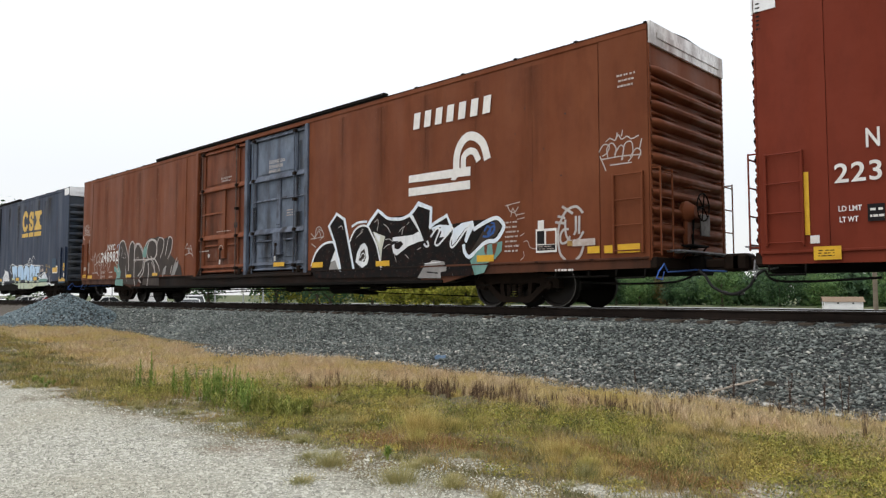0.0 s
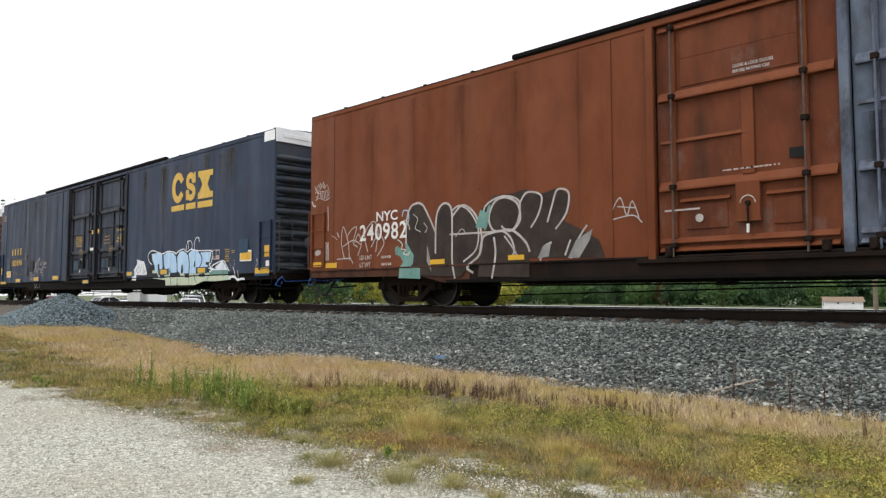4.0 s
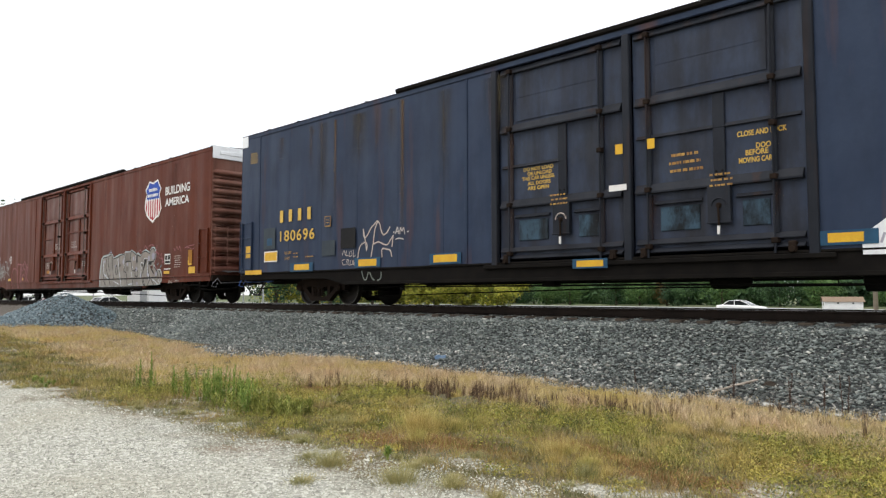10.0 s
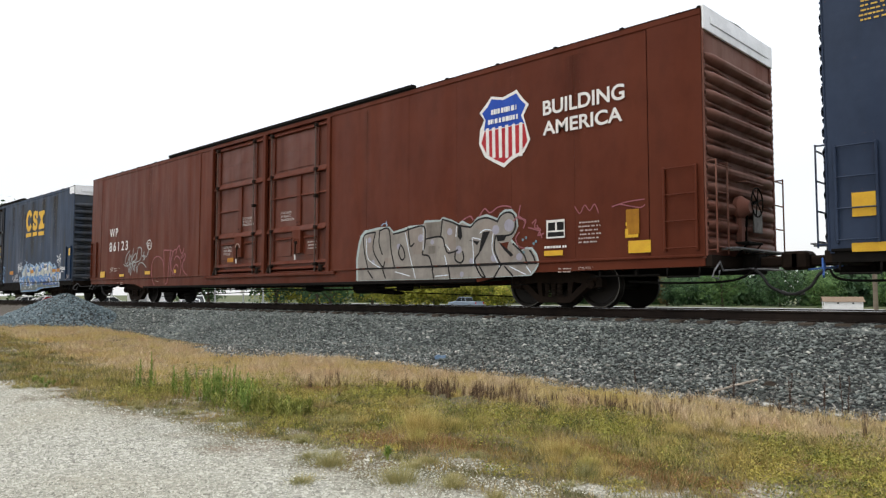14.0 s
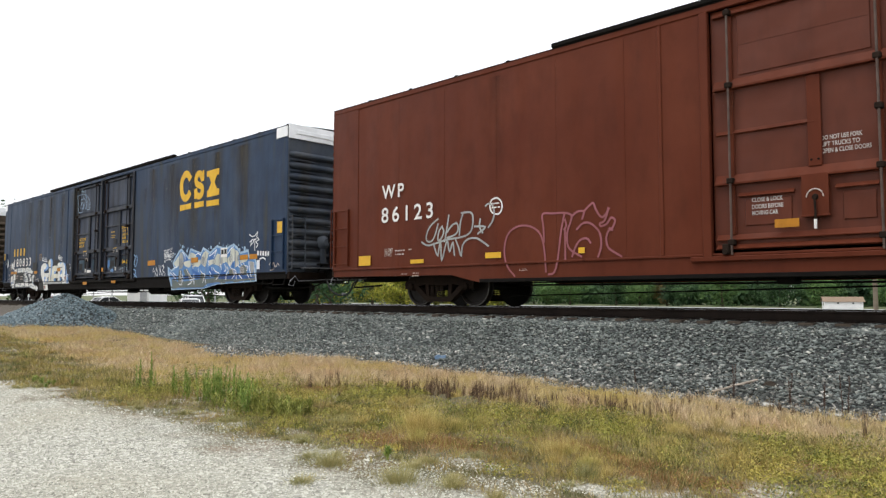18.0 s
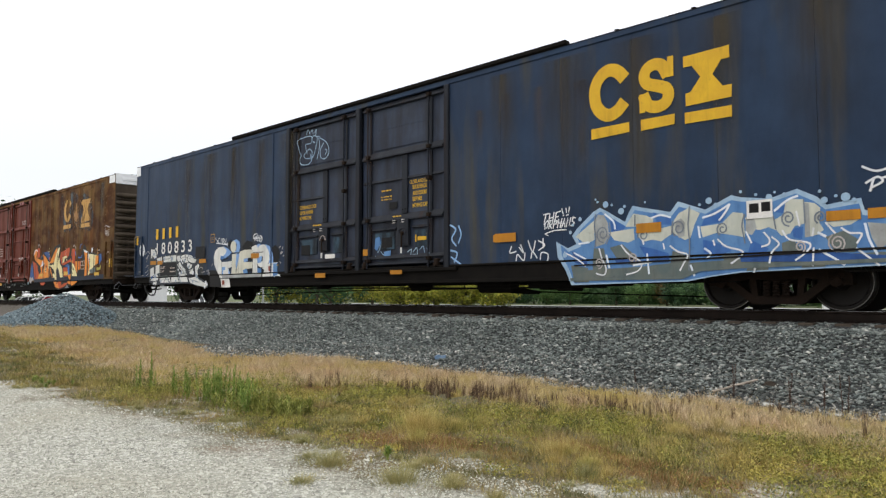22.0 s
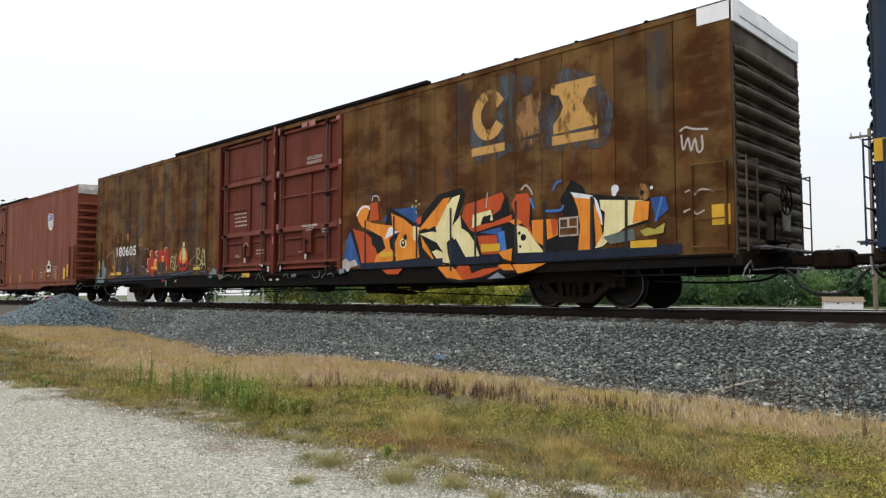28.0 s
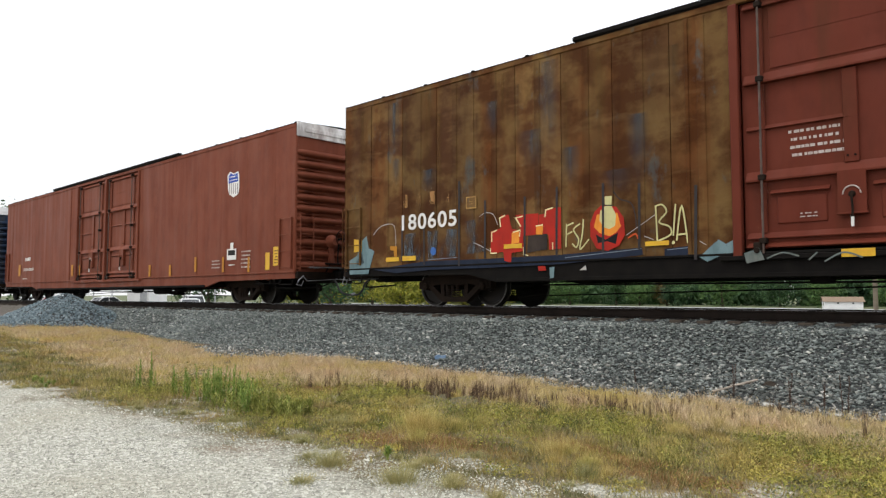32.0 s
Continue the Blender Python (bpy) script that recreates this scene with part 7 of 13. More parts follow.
g.line("white_d", 0.028, [(-19.65, 1.59), (-19.52, 1.61), (-19.38, 1.58)])
g.line("white_dim", 0.02, [(-21.7, 1.29), (-21.63, 1.4), (-21.56, 1.28)])
g.line("white_dim", 0.02, [(-21.52, 1.4), (-21.54, 1.28), (-21.45, 1.27)])
g.line("white_dim", 0.02, [(-21.39, 1.37), (-21.41, 1.25), (-21.3, 1.28), (-21.34, 1.38)])
g.line("white_dim", 0.02, [(-21.23, 1.4), (-21.24, 1.24), (-21.17, 1.26)])
g.line("white_dim", 0.02, [(-21.59, 1.18), (-21.7, 1.14), (-21.66, 1.04), (-21.57, 1.04)])
g.line("white_dim", 0.02, [(-21.5, 1.03), (-21.5, 1.17), (-21.43, 1.13), (-21.46, 1.07), (-21.39, 1.01)])
g.line("white_dim", 0.02, [(-21.35, 1.15), (-21.37, 1.05), (-21.28, 1.04), (-21.28, 1.14)])
g.line("white_dim", 0.02, [(-21.24, 1.14), (-21.22, 1.02), (-21.17, 1.12), (-21.13, 1.02), (-21.11, 1.13)])
g.done("looping pale tag")
streak(CARS["b"], -7.2, 1.81, 4.8, 0.2)
streak(CARS["b"], -8.69, 4.16, 4.8, 0.14)
streak(CARS["b"], -19.8, 3.81, 4.8, 0.14)
streak(CARS["b"], -19.43, 1.3, 4.95, 0.075, "rust_line")
streak(CARS["b"], -20.36, 3.6, 4.9, 0.07)
streak(CARS["b"], -22.04, 2.15, 4.9, 0.06, "rust_line")
streak(CARS["b"], -24.55, 4.0, 4.8, 0.14)
streak(CARS["b"], -23.13, 3.4, 4.9, 0.09)
streak(CARS["b"], -23.03, 4.61, 4.8, 0.12)
streak(CARS["b"], -20.95, 3.9, 4.9, 0.07)
streak(CARS["b"], -2.94, 3.09, 4.78, 0.16)
streak(CARS["b"], -3.18, 3.66, 4.8, 0.1)
streak(CARS["b"], -5.14, 4.36, 4.8, 0.16)
streak(CARS["b"], -6.15, 4.43, 4.8, 0.16)
streak(CARS["b"], -7.16, 1.55, 4.8, 0.12)
g = Paint(CARS["c"], "shield_emblem")
g.fill("white", [(-4.97, 4.18), (-4.78, 4.34), (-4.64, 4.48), (-4.32, 4.4), (-3.95, 4.49), (-3.8, 4.29), (-3.64, 4.13), (-3.78, 3.92), (-3.61, 3.4), (-3.77, 3.15), (-4.07, 3.05), (-4.3, 2.91), (-4.55, 3.04), (-4.83, 3.2), (-4.99, 3.5), (-4.96, 3.79), (-4.84, 4)])
g.fill("ublue", [(-4.9, 4.16), (-4.74, 4.27), (-4.63, 4.42), (-4.31, 4.34), (-3.96, 4.42), (-3.86, 4.27), (-3.72, 4.14), (-3.84, 3.93), (-3.76, 3.76), (-4.85, 3.77), (-4.8, 3.99)])
g.fill("ured", [(-4.83, 3.75), (-3.76, 3.75), (-3.68, 3.38), (-3.83, 3.19), (-4.11, 3.12), (-4.3, 3), (-4.52, 3.1), (-4.77, 3.25), (-4.92, 3.51)])
g.line("white", 0.085, [(-4.75, 3.78), (-4.74, 3.25)], False)
g.line("white", 0.085, [(-4.58, 3.77), (-4.57, 3.18)], False)
g.line("white", 0.085, [(-4.4, 3.77), (-4.39, 3.16)], False)
g.line("white", 0.085, [(-4.22, 3.77), (-4.22, 3.13)], False)
g.line("white", 0.085, [(-4.04, 3.76), (-4.03, 3.11)], False)
g.line("white", 0.085, [(-3.85, 3.76), (-3.85, 3.12)], False)
bars(CARS["c"], -4.67, -3.91, 3.98, 4.28, 1, 5, "white_p")
bars(CARS["c"], -4.73, -3.89, 3.79, 4.07, 1, 7, "white_p")
g.done("shield emblem, blue above red and white stripes")
letters(CARS["c"], "BUILDING", -3.28, -1.45, 3.82, 0.30, "white")
letters(CARS["c"], "AMERICA", -3.29, -1.5, 3.42, 0.28, "white")
g.dot("white_dim", -1.46, 3.65, 0.06)
g = Paint(CARS["c"], "graffiti")
g.fill("ice_c", [(-9.13, 1.19), (-9.05, 1.53), (-8.96, 1.75), (-8.8, 1.87), (-8.47, 1.9), (-8.25, 1.92), (-7.87, 1.91), (-7.73, 1.78), (-7.36, 1.84), (-7.18, 1.88), (-6.7, 1.88), (-6.66, 1.97), (-6.17, 1.95), (-6.07, 2.01), (-5.8, 1.93), (-5.59, 1.83), (-5.49, 1.89), (-5.25, 1.78), (-5.16, 1.82), (-5.04, 1.93), (-4.78, 1.97), (-4.48, 1.86), (-4.41, 1.96), (-4.28, 2.03), (-4.09, 2.02), (-3.97, 1.91), (-3.93, 1.66), (-4.01, 1.51), (-4.11, 1.41), (-3.96, 1.26), (-3.87, 1.16), (-3.75, 1.22), (-3.58, 1.21), (-3.46, 1.07), (-3.41, 0.9), (-3.49, 0.75), (-3.61, 0.64), (-4.16, 0.63), (-5.95, 0.61), (-9.12, 0.61)])
g.fill("silver_c", [(-9.06, 1.13), (-8.98, 1.48), (-8.9, 1.69), (-8.74, 1.81), (-8.47, 1.84), (-8.25, 1.87), (-7.87, 1.86), (-7.73, 1.73), (-7.36, 1.79), (-7.18, 1.82), (-6.7, 1.83), (-6.66, 1.92), (-6.17, 1.91), (-6.07, 1.96), (-5.8, 1.88), (-5.59, 1.78), (-5.49, 1.84), (-5.25, 1.73), (-5.16, 1.77), (-5.04, 1.88), (-4.78, 1.92), (-4.48, 1.82), (-4.41, 1.91), (-4.28, 1.98), (-4.12, 1.98), (-3.99, 1.87), (-3.96, 1.62), (-4.04, 1.47), (-4.14, 1.36), (-3.99, 1.22), (-3.89, 1.12), (-3.77, 1.18), (-3.6, 1.17), (-3.49, 1.02), (-3.44, 0.86), (-3.53, 0.77), (-3.65, 0.66), (-4.16, 0.64), (-5.95, 0.62), (-9.04, 0.62)])
g.fill("silver_w", [(-7.32, 1.78), (-6.68, 1.79), (-6.7, 1.21), (-7.03, 1.2), (-7.14, 1.44)])
g.fill("silver_w", [(-6.01, 1.87), (-5.65, 1.77), (-5.69, 1.29), (-5.88, 1.23)])
g.fill("silver_w", [(-5.13, 1.71), (-4.77, 1.87), (-4.51, 1.76), (-4.57, 1.51), (-4.89, 1.62)])
g.fill("silver_w", [(-8.68, 1.73), (-8.43, 1.77), (-8.51, 1.37), (-8.67, 1.21)])
g.fill("silver_w", [(-4.49, 1.37), (-4.18, 1.26), (-3.96, 1.05), (-4.15, 0.93), (-4.4, 0.89)])
g.fill("smoke", [(-6.61, 1.91), (-6.14, 1.9), (-6.16, 1.56), (-6.58, 1.53)])
g.fill("smoke", [(-6.54, 1.37), (-6.31, 1.37), (-6.31, 1.2), (-6.54, 1.19)])
g.fill("silver_w", [(-8.04, 1.15), (-7.81, 1.15), (-7.8, 1.02), (-8.04, 1.03)])
g.fill("brown_c", [(-4.43, 1.33), (-4.18, 1.35), (-4.22, 1.22), (-4.14, 1.08), (-4.28, 1.18)])
g.dot("lilac", -8.61, 1.62, 0.07)
g.dot("lilac", -7.54, 1.41, 0.07)
g.dot("lilac", -6.79, 1.57, 0.09)
g.dot("lilac", -5.86, 1.66, 0.08)
g.dot("lilac", -5.59, 1.25, 0.09)
g.dot("lilac", -4.53, 1.62, 0.1)
g.dot("lilac", -4.17, 1.69, 0.13)
g.dot("lilac", -4.59, 1.03, 0.08)
g.dot("lilac", -3.91, 1.03, 0.08)
g.dot("lilac", -5.22, 0.99, 0.06)
g.dot("lilac", -5.5, 0.71, 0.06)
g.dot("lilac", -8.47, 1.07, 0.06)
g.dot("lilac", -6.41, 1.46, 0.06)
g.line("black_p", 0.038, [(-8.67, 0.93), (-8.8, 1.32), (-8.82, 1.74), (-8.39, 1.8)])
g.line("black_p", 0.038, [(-8.39, 1.8), (-8.47, 1.37), (-8.13, 0.95), (-8.04, 1.06)])
g.line("black_p", 0.038, [(-8.23, 1.83), (-7.9, 1.85), (-7.81, 1.34), (-7.69, 0.94)])
g.line("black_p", 0.038, [(-8.23, 1.83), (-8.25, 1.52), (-8.13, 1.25)])
g.line("black_p", 0.038, [(-7.73, 1.72), (-7.3, 1.77), (-7.21, 1.83)])
g.line("black_p", 0.038, [(-7.47, 1.45), (-7.54, 1.26), (-7.43, 1.09), (-7.32, 1.16), (-7.38, 1.35), (-7.47, 1.45)])
g.line("black_p", 0.038, [(-7.21, 1.8), (-7.14, 1.41), (-7.01, 1.46)])
g.line("black_p", 0.038, [(-7.18, 1.8), (-6.68, 1.83), (-6.65, 1.41), (-6.73, 1.2), (-6.51, 1.13), (-6.39, 0.83)])
g.line("black_p", 0.038, [(-6.61, 1.54), (-6.12, 1.56), (-6.01, 1.34), (-5.9, 1.19), (-5.61, 1.24)])
g.line("black_p", 0.038, [(-6.09, 1.95), (-6.14, 1.57)])
g.line("black_p", 0.038, [(-6.07, 1.95), (-5.8, 1.87), (-5.56, 1.78), (-5.23, 1.72)])
g.line("black_p", 0.038, [(-5.69, 1.21), (-5.69, 1.03), (-5.53, 0.96), (-5.44, 1.05), (-5.47, 1.2)])
g.line("black_p", 0.038, [(-5.22, 1.73), (-5.04, 1.86), (-4.77, 1.89), (-4.48, 1.79)])
g.line("black_p", 0.038, [(-5.0, 1.14), (-5.12, 0.98), (-4.96, 0.68), (-4.84, 0.63)])
g.line("black_p", 0.038, [(-4.48, 1.79), (-4.41, 1.89), (-4.27, 1.96), (-4.1, 1.94), (-4.01, 1.81), (-4.02, 1.61), (-4.16, 1.49), (-4.51, 1.49)])
g.line("black_p", 0.038, [(-4.54, 1.49), (-4.56, 1.19), (-4.39, 0.87)])
g.line("black_p", 0.038, [(-4.07, 1.3), (-3.91, 1.18), (-3.78, 1.05), (-3.71, 0.87)])
g.line("black_p", 0.038, [(-3.64, 1.15), (-3.54, 1.01), (-3.5, 0.88)])
g.line("black_p", 0.038, [(-4.39, 0.87), (-4.58, 0.62)])
g.line("black_p", 0.038, [(-4.29, 0.84), (-4.08, 0.65)])
g.line("black_p", 0.038, [(-8.67, 0.86), (-8.49, 0.68)])
g.line("black_p", 0.038, [(-8.11, 0.87), (-8.01, 0.67)])
g.line("black_p", 0.038, [(-6.41, 0.83), (-6.36, 0.63)])
g.line("black_p", 0.038, [(-5.9, 0.86), (-5.85, 0.62)])
g.line("black_p", 0.038, [(-4.98, 0.86), (-4.82, 0.63)])
g.fill("black_p", [(-5.61, 1.77), (-5.51, 1.78), (-5.48, 1.53), (-5.54, 1.45), (-5.61, 1.54)])
g.fill("black_p", [(-4.89, 1.59), (-4.68, 1.6), (-4.82, 1.38), (-4.92, 1.21), (-5.01, 1.13)])
g.fill("black_p", [(-4.53, 1.51), (-4.25, 1.46), (-4.3, 1.38), (-4.47, 1.37)])
g.fill("black_p", [(-4.46, 1.37), (-4.29, 1.18), (-4.13, 1.04), (-4.06, 1.07), (-4.12, 1.13), (-4.32, 1.27)])
g.fill("black_p", [(-5.31, 1.45), (-4.98, 1.4), (-5.05, 1.32), (-5.16, 1.41)])
g.line("ice", 0.02, [(-8.72, 1.65), (-8.67, 1.17), (-8.19, 0.92)])
g.line("ice", 0.02, [(-7.3, 1.72), (-7.19, 1.31), (-7.05, 0.88)])
g.line("ice", 0.02, [(-5.65, 1.76), (-5.67, 1.55)])
g.line("ice", 0.02, [(-5.19, 1.48), (-5.16, 1.22), (-5.15, 0.87)])
g.line("ice", 0.02, [(-4.6, 1.54), (-4.62, 1.19), (-4.43, 0.85)])
g.line("ice", 0.02, [(-7.03, 0.87), (-6.96, 0.65)])
g.line("ice", 0.02, [(-6.7, 1.79), (-6.7, 1.29)])
g.line("ice", 0.02, [(-5.17, 1.49), (-4.95, 1.44)])
g.line("ice", 0.02, [(-4.96, 1.58), (-4.83, 1.64), (-4.65, 1.62)])
g.line("ice", 0.02, [(-5.98, 1.38), (-5.85, 1.25)])
g.line("ice", 0.02, [(-6.01, 1.14), (-5.94, 0.89)])
g.line("ice", 0.02, [(-3.72, 0.82), (-3.62, 0.71)])
g.line("ice", 0.02, [(-6.31, 0.68), (-5.91, 0.7)])
g.line("ice", 0.02, [(-7.65, 0.81), (-7.14, 0.7)])
g.line("ice", 0.02, [(-4.16, 0.84), (-3.75, 0.67)])
g.line("black_p", 0.03, [(-8.96, 0.92), (-5.94, 0.89), (-3.46, 0.89)])
g.line("pink_p", 0.028, [(-4.98, 1.93), (-4.83, 2.09), (-4.68, 1.99), (-4.46, 2.09), (-4.25, 2.1), (-4.11, 2.06)])
g.line("pink_p", 0.028, [(-3.87, 2.07), (-3.91, 1.83), (-3.74, 1.77), (-3.79, 1.61)])
g.line("pink_p", 0.028, [(-4.04, 1.78), (-3.9, 1.85), (-3.74, 1.73)])
g.line("pink_p", 0.028, [(-3.57, 1.69), (-3.48, 1.75), (-3.51, 1.6), (-3.37, 1.56), (-3.43, 1.44), (-3.29, 1.47)])
g.line("pink_p", 0.028, [(-3.45, 1.64), (-3.33, 1.39)])
g.line("pink_p", 0.028, [(-3.9, 1.53), (-3.99, 1.41), (-3.93, 1.26), (-3.77, 1.19)])
g.line("pink_p", 0.028, [(-5.46, 1.89), (-5.25, 1.96), (-5.16, 1.88)])
g.line("pink_p", 0.028, [(-3.66, 1.61), (-3.4, 1.53)])
g.dot("turq_p", -3.73, 1.41, 0.028)
g.dot("turq_p", -3.54, 1.28, 0.028)
g.dot("turq_p", -3.81, 1.37, 0.028)
g.dot("turq_p", -3.48, 1.32, 0.028)
g.dot("turq_p", -3.79, 1.12, 0.028)
g.line("ice_d", 0.02, [(-8.16, 1.94), (-8.06, 2.0), (-7.94, 1.96)])
g.line("ice_d", 0.02, [(-7.98, 2.04), (-7.96, 1.92)])
plate(CARS["c"], "graffiti_line", -9.0, -3.62, 0.889, 0.926, "black_p", y=-0.0228)
g.done("silver block graffiti with black lines and pink overspray")
plate(CARS["c"], "reflector", -3.28, -2.84, 1.02, 1.12, "yellow")
plate(CARS["c"], "stencil_panel", -3.22, -2.79, 1.36, 1.72, "white")
plate(CARS["c"], "stencil_panel", -3.18, -3.01, 1.51, 1.67, "black_p")
plate(CARS["c"], "stencil_panel", -2.97, -2.81, 1.51, 1.67, "black_p")
plate(CARS["c"], "stencil_panel", -3.19, -2.81, 1.39, 1.48, "black_p")
bars(CARS["c"], -3.28, -2.71, 1.13, 1.25, 1, 5, "white")
bars(CARS["c"], -2.48, -1.98, 1.21, 1.66, 6, 2, "white_dim")
plate(CARS["c"], "placard", -1.46, -1.2, 1.34, 1.79, "ochre")
plate(CARS["c"], "placard", -1.48, -1.42, 1.28, 1.44, "yellow")
plate(CARS["c"], "placard", -1.42, -1.22, 1.28, 1.335, "yellow")
plate(CARS["c"], "placard", -1.47, -1.44, 1.50, 1.56, "yellow")
plate(CARS["c"], "reflector", -1.42, -0.98, 1, 1.22, "yellow")
bars(CARS["c"], -2.98, -2.63, 0.67, 0.79, 2, 2, "white_dim", 0.008)
bars(CARS["c"], -2.53, -2.17, 0.73, 0.79, 2, 2, "white_dim", 0.008)
g = Paint(CARS["c"], "graffiti_tag")
g.line("pink_p", 0.02, [(-2.56, 1.94), (-2.45, 1.8), (-2.34, 1.95), (-2.23, 1.84), (-2.12, 1.95), (-2.04, 1.78)])
g.line("pink_p", 0.02, [(-1.75, 1.87), (-1.45, 1.93), (-1.1, 1.95)])
g.line("pink_p", 0.02, [(-1.58, 1.9), (-1.2, 1.81), (-1.09, 1.85)])
g.done("faint scrawled tag")
letters(CARS["c"], "WP", -24.74, -23.95, 2.59, 0.33, "white", bold=0.02, gap=1.35)
letters(CARS["c"], "86123", -24.75, -22.98, 2.01, 0.37, "white", bold=0.012, gap=1.4)
letters(CARS["c"], "LD LMT", -24.63, -24.33, 1.29, 0.09, "white_dim")
letters(CARS["c"], "LT WT", -24.63, -24.37, 1.19, 0.09, "white_dim")
bars(CARS["c"], -24.26, -23.88, 1.18, 1.36, 2, 1, "white_dim")
bars(CARS["c"], -23.78, -23.68, 1.29, 1.36, 1, 1, "white_dim")
plate(CARS["c"], "reflector", -25.61, -25.16, 0.99, 1.23, "yellow")
plate(CARS["c"], "reflector", -23.72, -23.28, 0.99, 1.08, "yellow")
plate(CARS["c"], "reflector", -21.41, -20.98, 1.03, 1.15, "yellow")
plate(CARS["c"], "reflector", -19.08, -18.94, 1.04, 1.15, "yellow")
g = Paint(CARS["c"], "ring_stencil")
g.line("white", 0.035, [(-21.29, 2.14), (-21.24, 2.26), (-21.09, 2.29), (-20.98, 2.2), (-20.96, 2.07), (-21.03, 1.96), (-21.16, 1.96), (-21.26, 2.03), (-21.29, 2.14)])
bars(CARS["c"], -21.25, -20.99, 2.05, 2.22, 2, 1, "white")
g.done("white stencilled circle")
bars(CARS["c"], -23.7, -23.45, 0.67, 0.8, 2, 1, "white_dim", 0.008)
bars(CARS["c"], -24.11, -23.81, 0.73, 0.78, 1, 2, "white_dim", 0.008)
bars(CARS["c"], -20.54, -20.29, 0.74, 0.79, 2, 2, "white_dim", 0.008)
g = Paint(CARS["c"], "graffiti_tag")
g.line("silver_p", 0.042, [(-22.83, 1.97), (-23.02, 1.87), (-23.15, 1.73), (-23.21, 1.57), (-23.16, 1.48), (-23.02, 1.49), (-22.91, 1.64), (-22.83, 1.86)])
g.line("silver_p", 0.042, [(-22.7, 1.8), (-22.8, 1.68), (-22.83, 1.5), (-22.73, 1.52), (-22.65, 1.67), (-22.7, 1.8)])
g.line("silver_p", 0.042, [(-22.49, 2.03), (-22.54, 1.79), (-22.62, 1.45)])
g.line("silver_p", 0.042, [(-22.54, 1.66), (-22.39, 1.8), (-22.24, 1.83), (-22.21, 1.68), (-22.32, 1.58), (-22.55, 1.53)])
g.line("silver_p", 0.042, [(-22.06, 2.05), (-22.14, 1.84), (-22.17, 1.57)])
g.line("silver_p", 0.042, [(-22.11, 2.05), (-21.86, 2.05), (-21.77, 1.94), (-21.8, 1.69), (-21.92, 1.57), (-22.14, 1.52), (-22.55, 1.49), (-22.91, 1.42), (-23.16, 1.39), (-23.35, 1.47)])
g.line("silver_p", 0.042, [(-22.97, 1.42), (-22.84, 1.15), (-22.75, 1.5), (-22.71, 1.04), (-22.55, 1.46), (-22.47, 1.22), (-22.37, 1.41), (-22.32, 1.13)])
g.line("silver_p", 0.042, [(-22.29, 1.49), (-22.19, 1.29), (-22.12, 1.12), (-22.07, 1.35), (-21.9, 1.47), (-21.66, 1.47), (-21.48, 1.38), (-21.34, 1.29)])
g.line("silver_p", 0.042, [(-21.73, 1.73), (-21.42, 1.7), (-21.63, 1.57)])
g.line("silver_p", 0.042, [(-21.56, 1.88), (-21.58, 1.71), (-21.49, 1.58)])
g.line("silver_p", 0.042, [(-21.33, 1.69), (-21.22, 1.81), (-21.17, 1.97), (-21.21, 2.13), (-21.32, 2.19), (-21.41, 2.15)])
g.done("silver looping tag")
g = Paint(CARS["c"], "graffiti_tag")
g.line("pink_p", 0.04, [(-20.63, 0.64), (-20.82, 0.84), (-20.9, 1.1), (-20.87, 1.36), (-20.76, 1.55), (-20.55, 1.65), (-20.3, 1.65), (-20.08, 1.56), (-19.95, 1.4), (-19.88, 1.11), (-19.85, 0.71)])
g.line("pink_p", 0.04, [(-19.89, 1.3), (-19.9, 1.58), (-19.92, 1.85), (-19.68, 1.85), (-19.4, 1.84), (-19.24, 1.78), (-19.26, 1.66), (-19.34, 1.45), (-19.33, 1.21), (-19.23, 1.09), (-19.02, 0.98)])
g.line("pink_p", 0.04, [(-19.4, 1.82), (-19.47, 1.55), (-19.53, 1.18), (-19.58, 0.89), (-19.66, 0.69), (-19.79, 0.66)])
g.line("pink_p", 0.04, [(-19.39, 1.71), (-19.36, 1.59), (-19.41, 1.52)])
g.line("pink_p", 0.04, [(-19.39, 1.5), (-19.39, 0.9)])
g.line("pink_p", 0.04, [(-19.22, 1.77), (-19.1, 1.84), (-18.96, 1.83), (-19, 1.69)])
g.line("pink_p", 0.04, [(-18.96, 1.83), (-18.83, 1.94), (-18.75, 1.97), (-18.7, 1.86), (-18.62, 1.73), (-18.55, 1.69)])
g.line("pink_p", 0.04, [(-19.12, 1.5), (-19, 1.6), (-18.86, 1.61), (-18.71, 1.52), (-18.61, 1.38), (-18.59, 1.16), (-18.66, 0.96)])
g.line("pink_p", 0.04, [(-19.23, 0.99), (-19.13, 1.21), (-19.01, 1.31), (-18.89, 1.31), (-18.82, 1.23)])
g.line("pink_p", 0.04, [(-18.55, 1.69), (-18.47, 1.76), (-18.42, 1.86), (-18.51, 1.63), (-18.61, 1.58), (-18.59, 1.53), (-18.47, 1.56), (-18.37, 1.67), (-18.29, 1.61), (-18.35, 1.48), (-18.43, 1.43), (-18.48, 1.3), (-18.45, 1.14), (-18.36, 1.06), (-18.17, 0.95)])
g.line("pink_p", 0.04, [(-18.41, 1.48), (-18.35, 1.44)])
g.done("pink outlined tag")
letters(CARS["c"], "DO NOT USE FORK", -14.79, -14.23, 2.58, 0.07, "white_d", 0.07)
letters(CARS["c"], "LIFT TRUCKS TO", -14.79, -14.27, 2.48, 0.07, "white_d", 0.07)
letters(CARS["c"], "OPEN & CLOSE DOORS", -14.79, -14.12, 2.38, 0.07, "white_d", 0.07)
